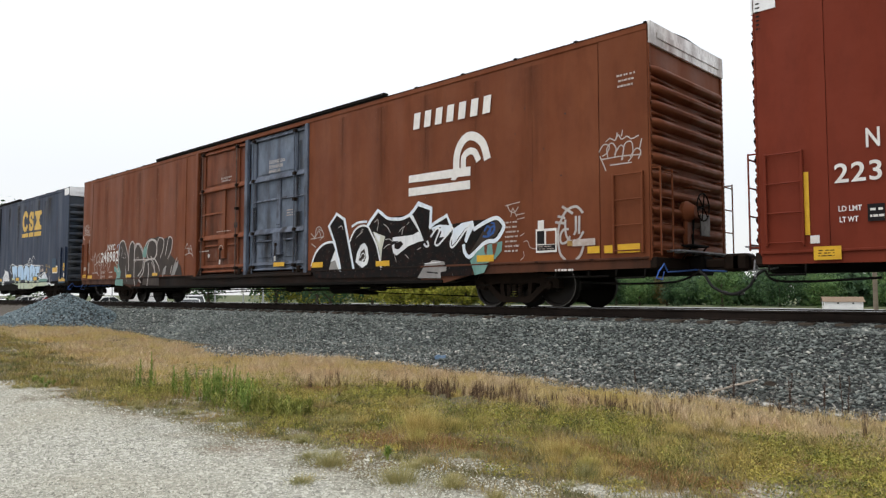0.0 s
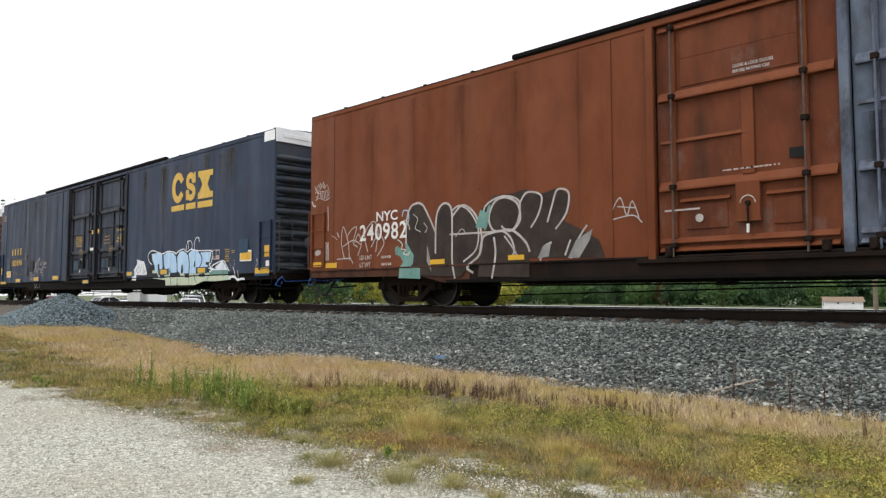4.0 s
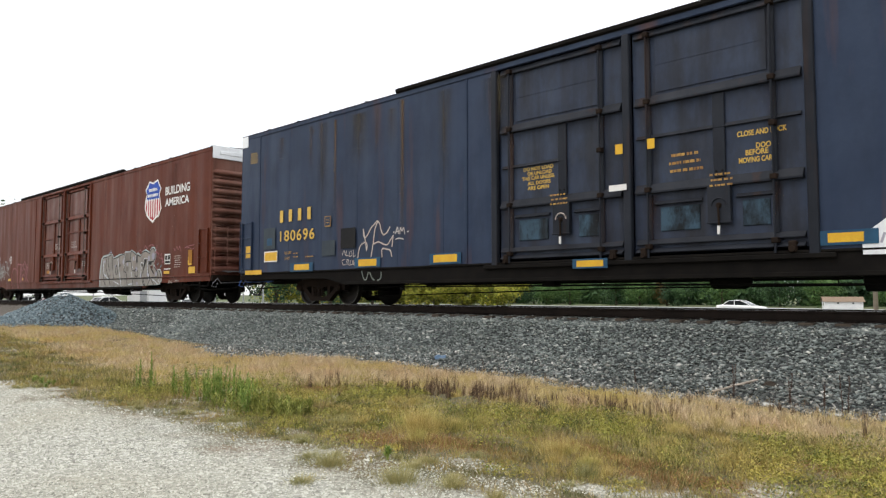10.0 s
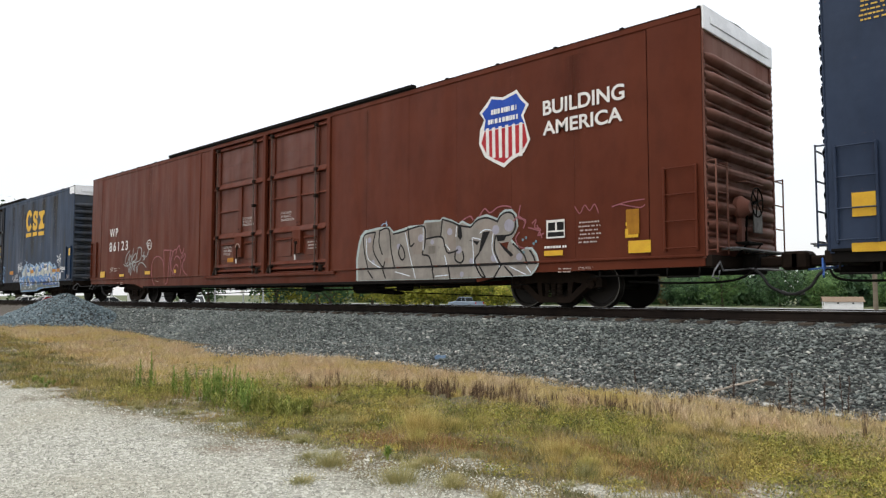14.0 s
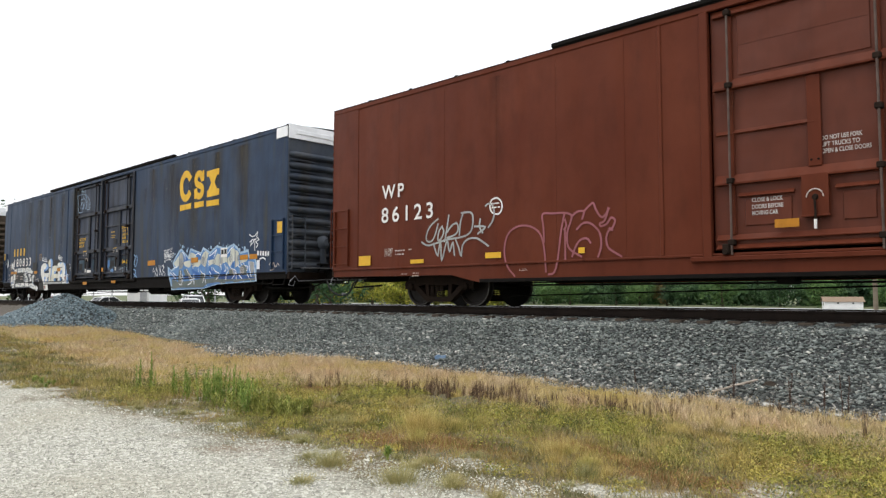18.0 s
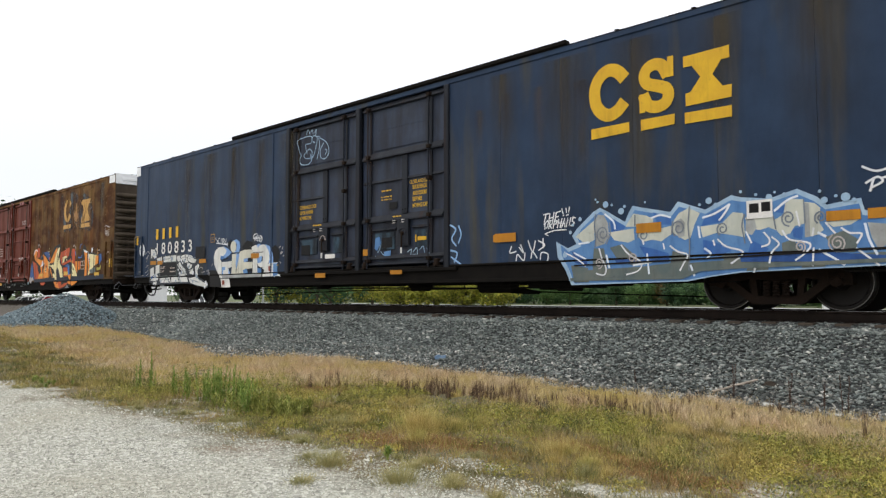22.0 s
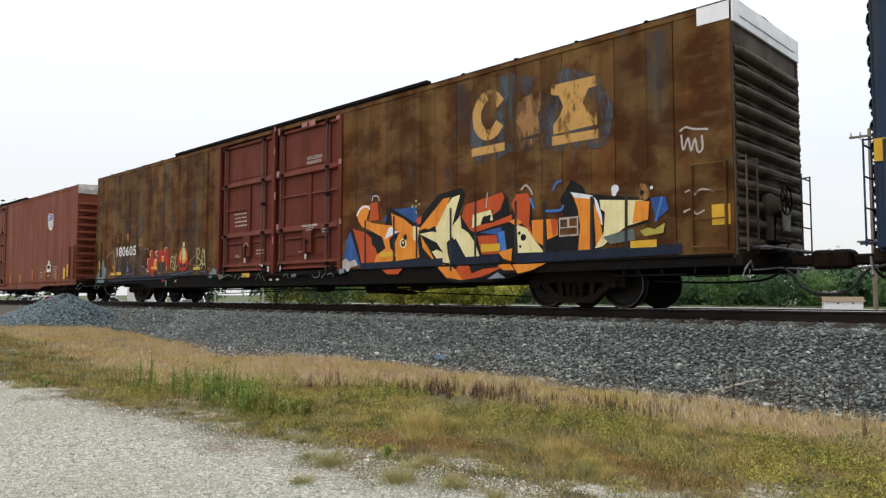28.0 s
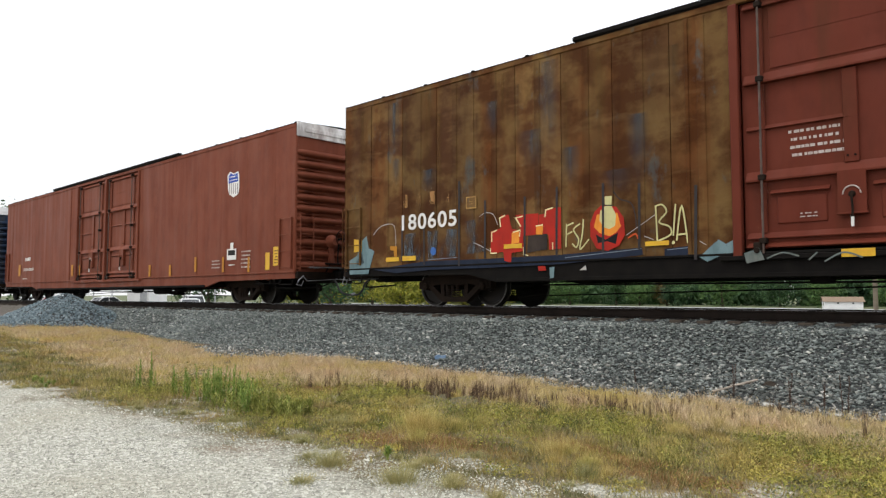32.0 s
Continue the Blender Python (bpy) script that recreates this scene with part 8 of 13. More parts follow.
letters(CARS["c"], "DO NOT USE FORK", -12.68, -12.13, 2.58, 0.07, "white_d", 0.07)
letters(CARS["c"], "LIFT TRUCKS TO", -12.68, -12.17, 2.48, 0.07, "white_d", 0.07)
letters(CARS["c"], "OPEN & CLOSE DOORS", -12.68, -12.02, 2.38, 0.07, "white_d", 0.07)
letters(CARS["c"], "CLOSE & LOCK", -15.84, -15.36, 1.73, 0.07, "white_d", 0.046)
letters(CARS["c"], "DOORS BEFORE", -15.84, -15.36, 1.62, 0.07, "white_d", 0.046)
letters(CARS["c"], "MOVING CAR", -15.84, -15.44, 1.52, 0.07, "white_d", 0.046)
bars(CARS["c"], -11.33, -10.80, 1.5, 1.76, 3, 3, "white_d", 0.046)
plate(CARS["c"], "reflector", -15.47, -15.11, 1.29, 1.42, "amber")
letters(CARS["a"], "CLOSE AND LOCK", -12.30, -11.47, 4.12, 0.10, "white_d", 0.05)
letters(CARS["a"], "DOORS BEFORE", -12.30, -11.59, 3.98, 0.10, "white_d", 0.05)
letters(CARS["a"], "MOVING CAR", -12.30, -11.71, 3.84, 0.10, "white_d", 0.05)
bars(CARS["a"], -11.40, -10.92, 2.50, 2.72, 3, 2, "white_dim", 0.070)
letters(CARS["a"], "CLOSE & LOCK DOORS", -15.10, -14.45, 3.98, 0.055, "white_d", 0.050)
letters(CARS["a"], "BEFORE MOVING CAR", -15.10, -14.50, 3.89, 0.055, "white_d", 0.050)
bars(CARS["a"], -15.30, -14.35, 2.26, 2.33, 1, 4, "white_dim", 0.02)
plate(CARS["a"], "patch", -14.25, -13.99, 2.37, 2.53, "black_p", "", 0.05)
g = Paint(CARS["a"], "rust_spot")
g.dot("post_p", -22.3, 4.69, 0.025)
g.dot("post_p", -22.67, 3.93, 0.017)
g.dot("post_p", -24.24, 4.71, 0.019)
g.dot("post_p", -24.25, 4.26, 0.011)
g.dot("post_p", -24.5, 3.85, 0.017)
g.dot("post_p", -24.29, 3.32, 0.011)
g.dot("post_p", -20.64, 3.69, 0.022)
g.dot("post_p", -20.58, 3.06, 0.019)
g.dot("post_p", -20.58, 2.52, 0.019)
g.dot("post_p", -23.85, 4.31, 0.011)
g.dot("post_p", -21.17, 4.28, 0.011)
g.done("dark rust spots")
g = Paint(CARS["a"], "rust_spot")
g.dot("post_p", -2.75, 4.06, 0.017)
g.dot("post_p", -3, 3.57, 0.014)
g.dot("post_p", -2.28, 3.16, 0.017)
g.dot("post_p", -1.76, 3.78, 0.019)
g.dot("post_p", -3.49, 3.11, 0.011)
g.dot("post_p", -7.32, 4.12, 0.014)
g.dot("post_p", -6.64, 4.43, 0.011)
g.dot("post_p", -8.66, 3.94, 0.017)
g.dot("post_p", -8.13, 2.85, 0.014)
g.dot("post_p", -2.58, 2.56, 0.017)
g.dot("post_p", -1.87, 2.58, 0.017)
g.done("dark rust spots")
g = Paint(CARS["d"], "graffiti")
g.fill("ice_d", [(-7.35, 1.29), (-7.08, 1.15), (-6.88, 1.22), (-6.98, 1.38), (-6.87, 1.51), (-6.51, 1.8), (-6.36, 1.87), (-6.22, 1.8), (-5.84, 1.57), (-5.75, 1.75), (-5.68, 1.85), (-5.49, 1.8), (-4.96, 1.68), (-4.82, 1.85), (-4.34, 1.67), (-3.9, 1.87), (-3.74, 1.82), (-3.3, 1.76), (-2.88, 1.87), (-2.6, 1.72), (-2.47, 1.59), (-2.01, 1.65), (-1.97, 1.47), (-1.77, 1.42), (-1.6, 1.37), (-1.52, 1.17), (-1.56, 0.89), (-1.52, 0.67), (-3.77, 0.61), (-4.27, 0.55), (-4.68, 0.48), (-7.01, 0.44), (-7.14, 0.73), (-7.32, 0.99)])
g.fill("cobalt", [(-7.24, 1.22), (-7.06, 1.08), (-6.77, 1.17), (-6.87, 1.35), (-6.77, 1.5), (-6.47, 1.73), (-6.34, 1.8), (-6.17, 1.69), (-5.8, 1.48), (-5.71, 1.67), (-5.64, 1.77), (-5.43, 1.72), (-4.94, 1.61), (-4.8, 1.76), (-4.34, 1.6), (-3.9, 1.79), (-3.74, 1.75), (-3.31, 1.69), (-2.9, 1.8), (-2.65, 1.66), (-2.49, 1.52), (-2.04, 1.57), (-2.0, 1.4), (-1.77, 1.35), (-1.66, 1.31), (-1.59, 1.13), (-1.63, 0.9), (-1.59, 0.69), (-3.77, 0.63), (-4.26, 0.57), (-4.7, 0.5), (-6.94, 0.47), (-7.06, 0.75), (-7.22, 1.02)])
g.fill("grey_teal", [(-6.88, 0.71), (-5.62, 0.75), (-3.92, 0.82), (-1.62, 0.86), (-1.62, 0.73), (-3.92, 0.69), (-4.46, 0.66), (-4.74, 0.53), (-6.88, 0.52)])
g.fill("cobalt2", [(-6.15, 1.69), (-5.83, 1.48), (-5.9, 1.4), (-6.11, 1.41)])
g.fill("cobalt2", [(-5.29, 1.7), (-4.96, 1.6), (-4.94, 1.46), (-5.2, 1.48)])
g.fill("cobalt2", [(-4.34, 1.57), (-3.9, 1.75), (-4.04, 1.45), (-4.41, 1.4)])
g.fill("cobalt2", [(-5.56, 1.12), (-5.33, 1.07), (-5.01, 0.97), (-4.99, 0.88), (-5.44, 0.92)])
g.fill("cobalt2", [(-3.59, 1.12), (-3.33, 0.98), (-3.38, 0.89), (-3.65, 0.92)])
g.fill("cobalt2", [(-4.39, 1.17), (-4.13, 1.1), (-3.91, 0.96), (-4.14, 0.9), (-4.38, 0.95)])
g.fill("cobalt2", [(-3.26, 1.55), (-3.06, 1.64), (-3.1, 1.51)])
g.fill("cobalt2", [(-2.98, 1.27), (-2.81, 1.28), (-2.83, 1.09), (-2.95, 1.13)])
g.fill("cream_d", [(-6.9, 1.36), (-6.49, 1.64), (-6.48, 1.28), (-6.67, 1.21)])
g.fill("cream_d", [(-6.18, 1.4), (-5.67, 1.44), (-5.65, 1.24), (-5.78, 1.19), (-6.06, 1.25)])
g.fill("cream_d", [(-5.83, 1.48), (-5.67, 1.71), (-5.41, 1.65), (-5.28, 1.58), (-5.3, 1.49), (-5.62, 1.47)])
g.fill("cream_d", [(-5.62, 1.34), (-4.94, 1.44), (-4.94, 1.3), (-5.14, 1.18), (-5.3, 1.22), (-5.49, 1.19)])
g.fill("cream_d", [(-4.92, 1.32), (-4.9, 1.53), (-4.8, 1.65), (-4.63, 1.72), (-4.43, 1.62), (-4.53, 1.43), (-4.6, 1.22), (-4.71, 1.18)])
g.fill("cream_d", [(-4.43, 1.39), (-4.06, 1.42), (-3.88, 1.59), (-3.71, 1.56), (-3.69, 1.17), (-3.85, 1.21), (-4.15, 1.27), (-4.39, 1.21)])
g.fill("cream_d", [(-3.69, 1.48), (-3.25, 1.51), (-3.24, 1.41), (-3.09, 1.49), (-3.06, 1.66), (-2.97, 1.72), (-2.79, 1.7), (-2.79, 1.33), (-2.93, 1.3), (-3.0, 1.19), (-3.13, 1.16), (-3.2, 1.25), (-3.32, 1.31), (-3.46, 1.27), (-3.58, 1.31)])
g.fill("cream_d", [(-2.78, 1.66), (-2.64, 1.63), (-2.56, 1.55), (-2.58, 1.33), (-2.52, 1.22), (-2.61, 1.15), (-2.77, 1.12)])
g.fill("cream_d", [(-2.49, 1.33), (-2.03, 1.35), (-2.16, 1.27), (-2.39, 1.25)])
g.fill("silver_p", [(-6.47, 1.64), (-6.4, 1.75), (-6.27, 1.72), (-6.19, 1.57), (-6.17, 1.33), (-6.27, 1.19), (-6.45, 1.15)])
g.fill("silver_p", [(-4.88, 1.36), (-4.86, 1.51), (-4.77, 1.56), (-4.7, 1.48), (-4.71, 1.25), (-4.81, 1.22)])
g.fill("silver_p", [(-3.67, 1.5), (-3.55, 1.51), (-3.5, 1.31), (-3.58, 1.2), (-3.68, 1.24)])
g.fill("silver_p", [(-2.78, 1.64), (-2.72, 1.63), (-2.71, 1.13), (-2.79, 1.12)])
g.fill("silver_p", [(-1.94, 1.29), (-1.69, 1.25), (-1.7, 0.96), (-1.81, 0.89), (-1.89, 1.06)])
g.fill("grey_teal", [(-6.16, 1.12), (-5.9, 1.17), (-5.65, 0.96), (-5.54, 0.82), (-5.7, 0.78), (-6.0, 0.89)])
g.fill("grey_teal", [(-4.93, 1.01), (-4.64, 0.9), (-4.64, 0.65), (-4.89, 0.6), (-4.98, 0.76)])
g.fill("grey_teal", [(-6.5, 1.12), (-6.28, 1.11), (-6.21, 0.71), (-6.39, 0.59), (-6.53, 0.72)])
g.fill("grey_teal", [(-4.08, 0.9), (-3.84, 0.93), (-3.77, 0.8), (-4.0, 0.73)])
g.fill("grey_teal", [(-3.13, 1.05), (-2.96, 1.1), (-2.86, 0.95), (-2.96, 0.82), (-3.12, 0.9)])
g.fill("grey_teal", [(-2.5, 1.11), (-2.26, 1.19), (-2.06, 1.05), (-2.11, 0.87), (-2.37, 0.87)])
g.fill("grey_teal", [(-5.33, 0.77), (-4.93, 0.8), (-4.94, 0.54), (-5.34, 0.53)])
g.fill("grey_teal", [(-7.01, 0.82), (-6.63, 0.76), (-6.61, 0.49), (-6.94, 0.49)])
g.fill("grey_teal", [(-3.67, 0.74), (-3.33, 0.76), (-3.34, 0.64), (-3.68, 0.63)])
g.fill("grey_teal", [(-2.84, 0.78), (-2.55, 0.79), (-2.51, 0.67), (-2.85, 0.66)])
g.fill("blue_p", [(-6.98, 1.08), (-6.68, 0.96), (-6.63, 0.81), (-6.91, 0.86)])
g.fill("blue_p", [(-6.07, 0.93), (-5.56, 0.86), (-4.99, 0.9), (-5.0, 0.82), (-6.02, 0.81)])
g.fill("blue_p", [(-3.76, 0.94), (-2.84, 0.88), (-2.51, 0.89), (-2.05, 0.84), (-1.62, 0.8), (-1.59, 0.72), (-3.77, 0.78)])
g.line("ice", 0.035, [(-6.25, 1.74), (-6.08, 1.6), (-6.04, 1.46)])
g.line("ice", 0.035, [(-5.32, 1.6), (-5.15, 1.64), (-4.96, 1.59)])
g.line("ice", 0.035, [(-4.38, 1.54), (-4.18, 1.59), (-3.93, 1.72)])
g.line("ice", 0.035, [(-4.1, 1.48), (-3.99, 1.61), (-3.93, 1.72)])
g.line("ice", 0.035, [(-3.22, 1.56), (-3.04, 1.7), (-2.88, 1.76)])
g.line("ice", 0.035, [(-4.46, 1.39), (-4.44, 1.21)])
g.line("ice", 0.035, [(-6.82, 1.22), (-6.6, 1.24)])
g.line("ice", 0.035, [(-6.93, 1.05), (-6.68, 0.93)])
g.line("ice", 0.035, [(-4.36, 1.02), (-4.26, 0.94), (-4.32, 0.86)])
g.line("ice", 0.035, [(-5.41, 0.97), (-5.38, 0.63)])
g.line("ice", 0.035, [(-2.59, 0.92), (-2.38, 0.78), (-2.26, 0.69)])
g.line("ice", 0.035, [(-6.23, 0.98), (-6.17, 0.75)])
g.line("ice", 0.035, [(-1.97, 1.27), (-1.92, 1.03), (-1.83, 0.83)])
g.line("ice", 0.035, [(-2.6, 1.18), (-2.5, 1.12)])
g.line("ice", 0.035, [(-5.68, 0.78), (-5.33, 0.83)])
g.line("ice", 0.035, [(-4.61, 0.75), (-4.55, 0.58)])
g.line("white_p", 0.028, [(-7.16, 1.07), (-6.88, 0.94), (-6.68, 0.8)])
g.line("white_p", 0.028, [(-5.92, 1.15), (-5.77, 0.98), (-5.56, 0.86), (-5.52, 0.77), (-5.61, 0.67), (-5.82, 0.62)])
g.line("white_p", 0.028, [(-6.38, 1.11), (-6.33, 0.94), (-6.24, 0.74), (-6.29, 0.62), (-6.45, 0.65)])
g.line("white_p", 0.028, [(-4.97, 1.09), (-4.83, 0.99), (-4.66, 0.93), (-4.73, 0.79), (-4.8, 0.67)])
g.line("white_p", 0.028, [(-5.1, 1.14), (-5.08, 1.05)])
g.line("white_p", 0.028, [(-5.5, 1.23), (-5.47, 1.15)])
g.line("white_p", 0.028, [(-4.13, 1.16), (-4.0, 1.04), (-3.75, 0.96), (-3.75, 0.88), (-3.92, 0.76)])
g.line("white_p", 0.028, [(-3.11, 1.24), (-3.01, 1.1), (-2.73, 1.03), (-2.76, 0.91), (-2.93, 0.78)])
g.line("white_p", 0.028, [(-3.39, 1.23), (-3.31, 1.12), (-3.33, 1.04), (-3.43, 1.01)])
g.line("white_p", 0.028, [(-3.67, 1.26), (-3.59, 1.08)])
g.line("white_p", 0.028, [(-3.27, 1.15), (-3.17, 1.04), (-3.28, 0.91), (-3.33, 0.69)])
g.line("white_p", 0.028, [(-2.66, 1.25), (-2.68, 1.14)])
g.line("white_p", 0.028, [(-2.28, 1.23), (-2.17, 1.15), (-2.02, 1.13), (-2.08, 1.0)])
g.line("white_p", 0.028, [(-2.09, 0.92), (-1.94, 0.79), (-1.81, 0.67)])
g.line("white_p", 0.028, [(-2.49, 1.32), (-2.37, 1.16)])
g.line("white_p", 0.028, [(-1.69, 1.24), (-1.64, 0.98), (-1.56, 0.69)])
g.line("white_p", 0.028, [(-2.9, 1.52), (-2.86, 1.3)])
g.line("white_p", 0.028, [(-4.21, 1.15), (-4.19, 1.07)])
g.line("white_p", 0.028, [(-2.67, 0.95), (-2.69, 0.69)])
g.line("white_p", 0.028, [(-3.53, 0.72), (-3.56, 0.61)])
swirl(g, "steel_p", 0.024, -6.3, 1.38, 0.14, 1.6, 1)
swirl(g, "steel_p", 0.024, -5.48, 1.31, 0.11, 1.4, 1)
swirl(g, "steel_p", 0.024, -4.81, 1.39, 0.13, 1.5, 1)
swirl(g, "steel_p", 0.024, -4.05, 1.33, 0.1, 1.5, 1)
swirl(g, "steel_p", 0.024, -3.02, 1.43, 0.11, 1.6, 1)
swirl(g, "steel_p", 0.024, -2.56, 1.41, 0.09, 1.5, 1)
swirl(g, "white_d", 0.022, -2.34, 1.01, 0.13, 2.0, -1)
swirl(g, "white_d", 0.022, -2.86, 0.98, 0.08, 1.5, -1)
swirl(g, "white_d", 0.022, -6.39, 0.84, 0.09, 1.6, -1)
swirl(g, "white_d", 0.022, -5.7, 0.91, 0.09, 1.5, -1)
g.line("steel_p", 0.022, [(-6.45, 1.75), (-6.48, 1.54), (-6.45, 1.33), (-6.47, 1.14)])
g.line("steel_p", 0.022, [(-6.16, 1.58), (-6.14, 1.37), (-6.23, 1.19)])
g.line("steel_p", 0.022, [(-5.63, 1.67), (-5.64, 1.49)])
g.line("steel_p", 0.022, [(-4.61, 1.74), (-4.64, 1.42), (-4.62, 1.13), (-4.64, 0.67)])
g.line("steel_p", 0.022, [(-3.69, 1.54), (-3.73, 1.36), (-3.69, 1.08)])
g.line("steel_p", 0.022, [(-4.92, 1.51), (-4.94, 1.3)])
g.line("steel_p", 0.022, [(-2.79, 1.69), (-2.78, 1.34)])
g.line("steel_p", 0.022, [(-3.24, 1.47), (-3.21, 1.28)])
g.dot("ice_d", -6.4, 1.98, 0.025)
g.dot("ice_d", -6.23, 1.92, 0.06)
g.dot("ice_d", -6.1, 1.9, 0.025)
g.dot("ice_d", -5.91, 1.77, 0.06)
g.dot("ice_d", -5.84, 1.85, 0.03)
g.dot("ice_d", -6.79, 1.69, 0.04)
g.dot("ice_d", -6.95, 1.59, 0.03)
g.dot("ice_d", -7.01, 1.45, 0.035)
g.dot("ice_d", -4.43, 1.76, 0.025)
g.dot("ice_d", -4.27, 1.81, 0.055)
g.dot("ice_d", -4.16, 1.74, 0.03)
g.dot("ice_d", -3.5, 1.84, 0.025)
g.dot("ice_d", -3.3, 1.78, 0.05)
g.dot("ice_d", -3.07, 1.81, 0.025)
g.dot("ice_d", -2.56, 1.8, 0.025)
g.dot("ice_d", -2.5, 1.66, 0.05)
g.dot("ice_d", -2.34, 1.71, 0.025)
g.dot("ice_d", -2.21, 1.68, 0.065)
g.dot("ice_d", -2.1, 1.63, 0.03)
g.dot("ice_d", -7.14, 1.02, 0.05)
g.dot("ice_d", -7.24, 1.09, 0.03)
g.dot("ice_d", -6.44, 2.03, 0.02)
g.dot("ice_d", -5.43, 1.89, 0.02)
g.dot("ice_d", -3.74, 1.91, 0.025)
g.dot("ice_d", -3.21, 1.85, 0.02)
g.line("black_p", 0.03, [(-6.92, 0.81), (-3.92, 0.86), (-1.46, 0.92)], False)
g.line("grey_teal", 0.06, [(-7.0, 0.55), (-4.76, 0.55), (-4.46, 0.67), (-3.92, 0.70), (-1.62, 0.74)], False)
g.done("blue, cream and white wild-style graffiti")
plate(CARS["d"], "placard", -1.52, -1.36, 1.03, 1.3, "white_p")
g = Paint(CARS["d"], "graffiti_tag")
g.line("white_p", 0.032, [(-1.98, 2.1), (-1.82, 2.02), (-1.67, 2.04), (-1.52, 2.14), (-1.57, 2.0)])
g.line("white_p", 0.032, [(-1.57, 2.0), (-1.42, 1.9)])
g.line("white_p", 0.032, [(-1.84, 1.92), (-1.89, 1.74)])
g.line("white_p", 0.032, [(-1.94, 1.86), (-1.79, 1.93), (-1.73, 1.86), (-1.86, 1.79)])
g.line("white_p", 0.032, [(-1.73, 1.91), (-1.59, 1.94)])
g.line("white_p", 0.032, [(-1.66, 1.92), (-1.67, 1.6)])
g.line("white_p", 0.032, [(-1.48, 1.89), (-1.6, 1.85), (-1.49, 1.76), (-1.59, 1.67)])
hand_word(g, "white_p", 0.024, "THE", -7.69, 1.64, -7.25, 1.68, 0.20)
hand_word(g, "white_p", 0.024, "ORPHANS", -7.64, 1.55, -6.91, 1.57, 0.17)
g.line("white_p", 0.022, [(-7.21, 1.93), (-7.18, 1.83)])
g.line("white_p", 0.022, [(-7.11, 1.93), (-7.1, 1.84)])
g.line("white_p", 0.022, [(-7.03, 1.94), (-7.05, 1.85)])
g.line("white_p", 0.022, [(-7.61, 1.46), (-7.38, 1.51), (-7.11, 1.51)])
g.line("white_p", 0.022, [(-7.61, 1.46), (-7.54, 1.42)])
g.dot("white_p", -7.17, 1.79, 0.016)
g.dot("white_p", -7.09, 1.79, 0.016)
g.dot("white_p", -7.06, 1.8, 0.016)
g.fill("white_p", [(-1.52, 1.58), (-1.43, 1.58), (-1.43, 1.44), (-1.52, 1.44)])
g.fill("white_p", [(-1.37, 1.56), (-1.28, 1.57), (-1.28, 1.43), (-1.37, 1.43)])
g.fill("white_p", [(-1.23, 1.55), (-1.14, 1.56), (-1.15, 1.42), (-1.23, 1.42)])
g.fill("white_p", [(-1.09, 1.54), (-1.01, 1.55), (-1.01, 1.41), (-1.1, 1.41)])
g.fill("white_p", [(-0.96, 1.53), (-0.87, 1.54), (-0.88, 1.41), (-0.96, 1.4)])
g.line("white_p", 0.04, [(-1.37, 1.33), (-1.2, 1.36), (-1.06, 1.31)])
g.line("white_p", 0.026, [(-8.46, 1.25), (-8.5, 1.12), (-8.34, 1.14)])
g.line("white_p", 0.026, [(-8.26, 1.22), (-8.15, 1.11), (-8.22, 1.27)])
g.line("white_p", 0.026, [(-8.03, 1.34), (-7.92, 1.12), (-7.85, 1.33)])
g.line("white_p", 0.026, [(-7.77, 1.33), (-7.62, 1.24), (-7.77, 1.14)])
g.line("white_p", 0.026, [(-7.66, 1.37), (-7.66, 1.19)])
g.line("white_p", 0.026, [(-8.34, 0.95), (-8.3, 1.08), (-8.15, 0.95), (-8.11, 1.1)])
g.line("white_p", 0.026, [(-7.96, 0.99), (-7.92, 1.12), (-7.81, 0.99)])
g.line("white_p", 0.026, [(-7.73, 0.96), (-7.7, 1.09), (-7.55, 1.06), (-7.55, 0.93)])
g.done("white sprayed tags")
plate(CARS["d"], "reflector", -8.9, -8.34, 1.35, 1.53, "amber")
plate(CARS["d"], "reflector", -5.61, -5.13, 1.35, 1.52, "amber")
plate(CARS["d"], "reflector", -2.48, -2.02, 1.34, 1.49, "amber")
plate(CARS["d"], "reflector", -1.93, -1.5, 1.34, 1.49, "amber")
plate(CARS["d"], "stencil_panel", -3.65, -3.25, 1.46, 1.75, "white")
plate(CARS["d"], "stencil_panel", -3.61, -3.46, 1.55, 1.7, "black_p")
plate(CARS["d"], "stencil_panel", -3.42, -3.28, 1.56, 1.71, "black_p")
plate(CARS["d"], "placard", -0.46, -0.14, 2.04, 2.37, "yellow")
g = Paint(CARS["d"], "graffiti_tag")
g.line("white_dim", 0.03, [(-0.86, 1.14), (-0.77, 1.23), (-0.73, 1.07), (-0.63, 1.2), (-0.54, 1.06), (-0.43, 1.17), (-0.36, 1.11)])
g.line("white_dim", 0.03, [(-0.82, 0.98), (-0.64, 1.01)], False)
g.done("faint tag")
g = Paint(CARS["d"], "emblem")
g.line("gold_d", 0.24, [(-5.85, 4.26), (-5.91, 4.33), (-5.98, 4.38), (-6.05, 4.41), (-6.13, 4.42), (-6.21, 4.40), (-6.28, 4.36), (-6.35, 4.29), (-6.40, 4.21), (-6.43, 4.12), (-6.44, 4.01), (-6.43, 3.91), (-6.41, 3.82), (-6.36, 3.73), (-6.30, 3.66), (-6.23, 3.61), (-6.16, 3.58), (-6.08, 3.58), (-6.00, 3.61), (-5.93, 3.65), (-5.86, 3.72)])
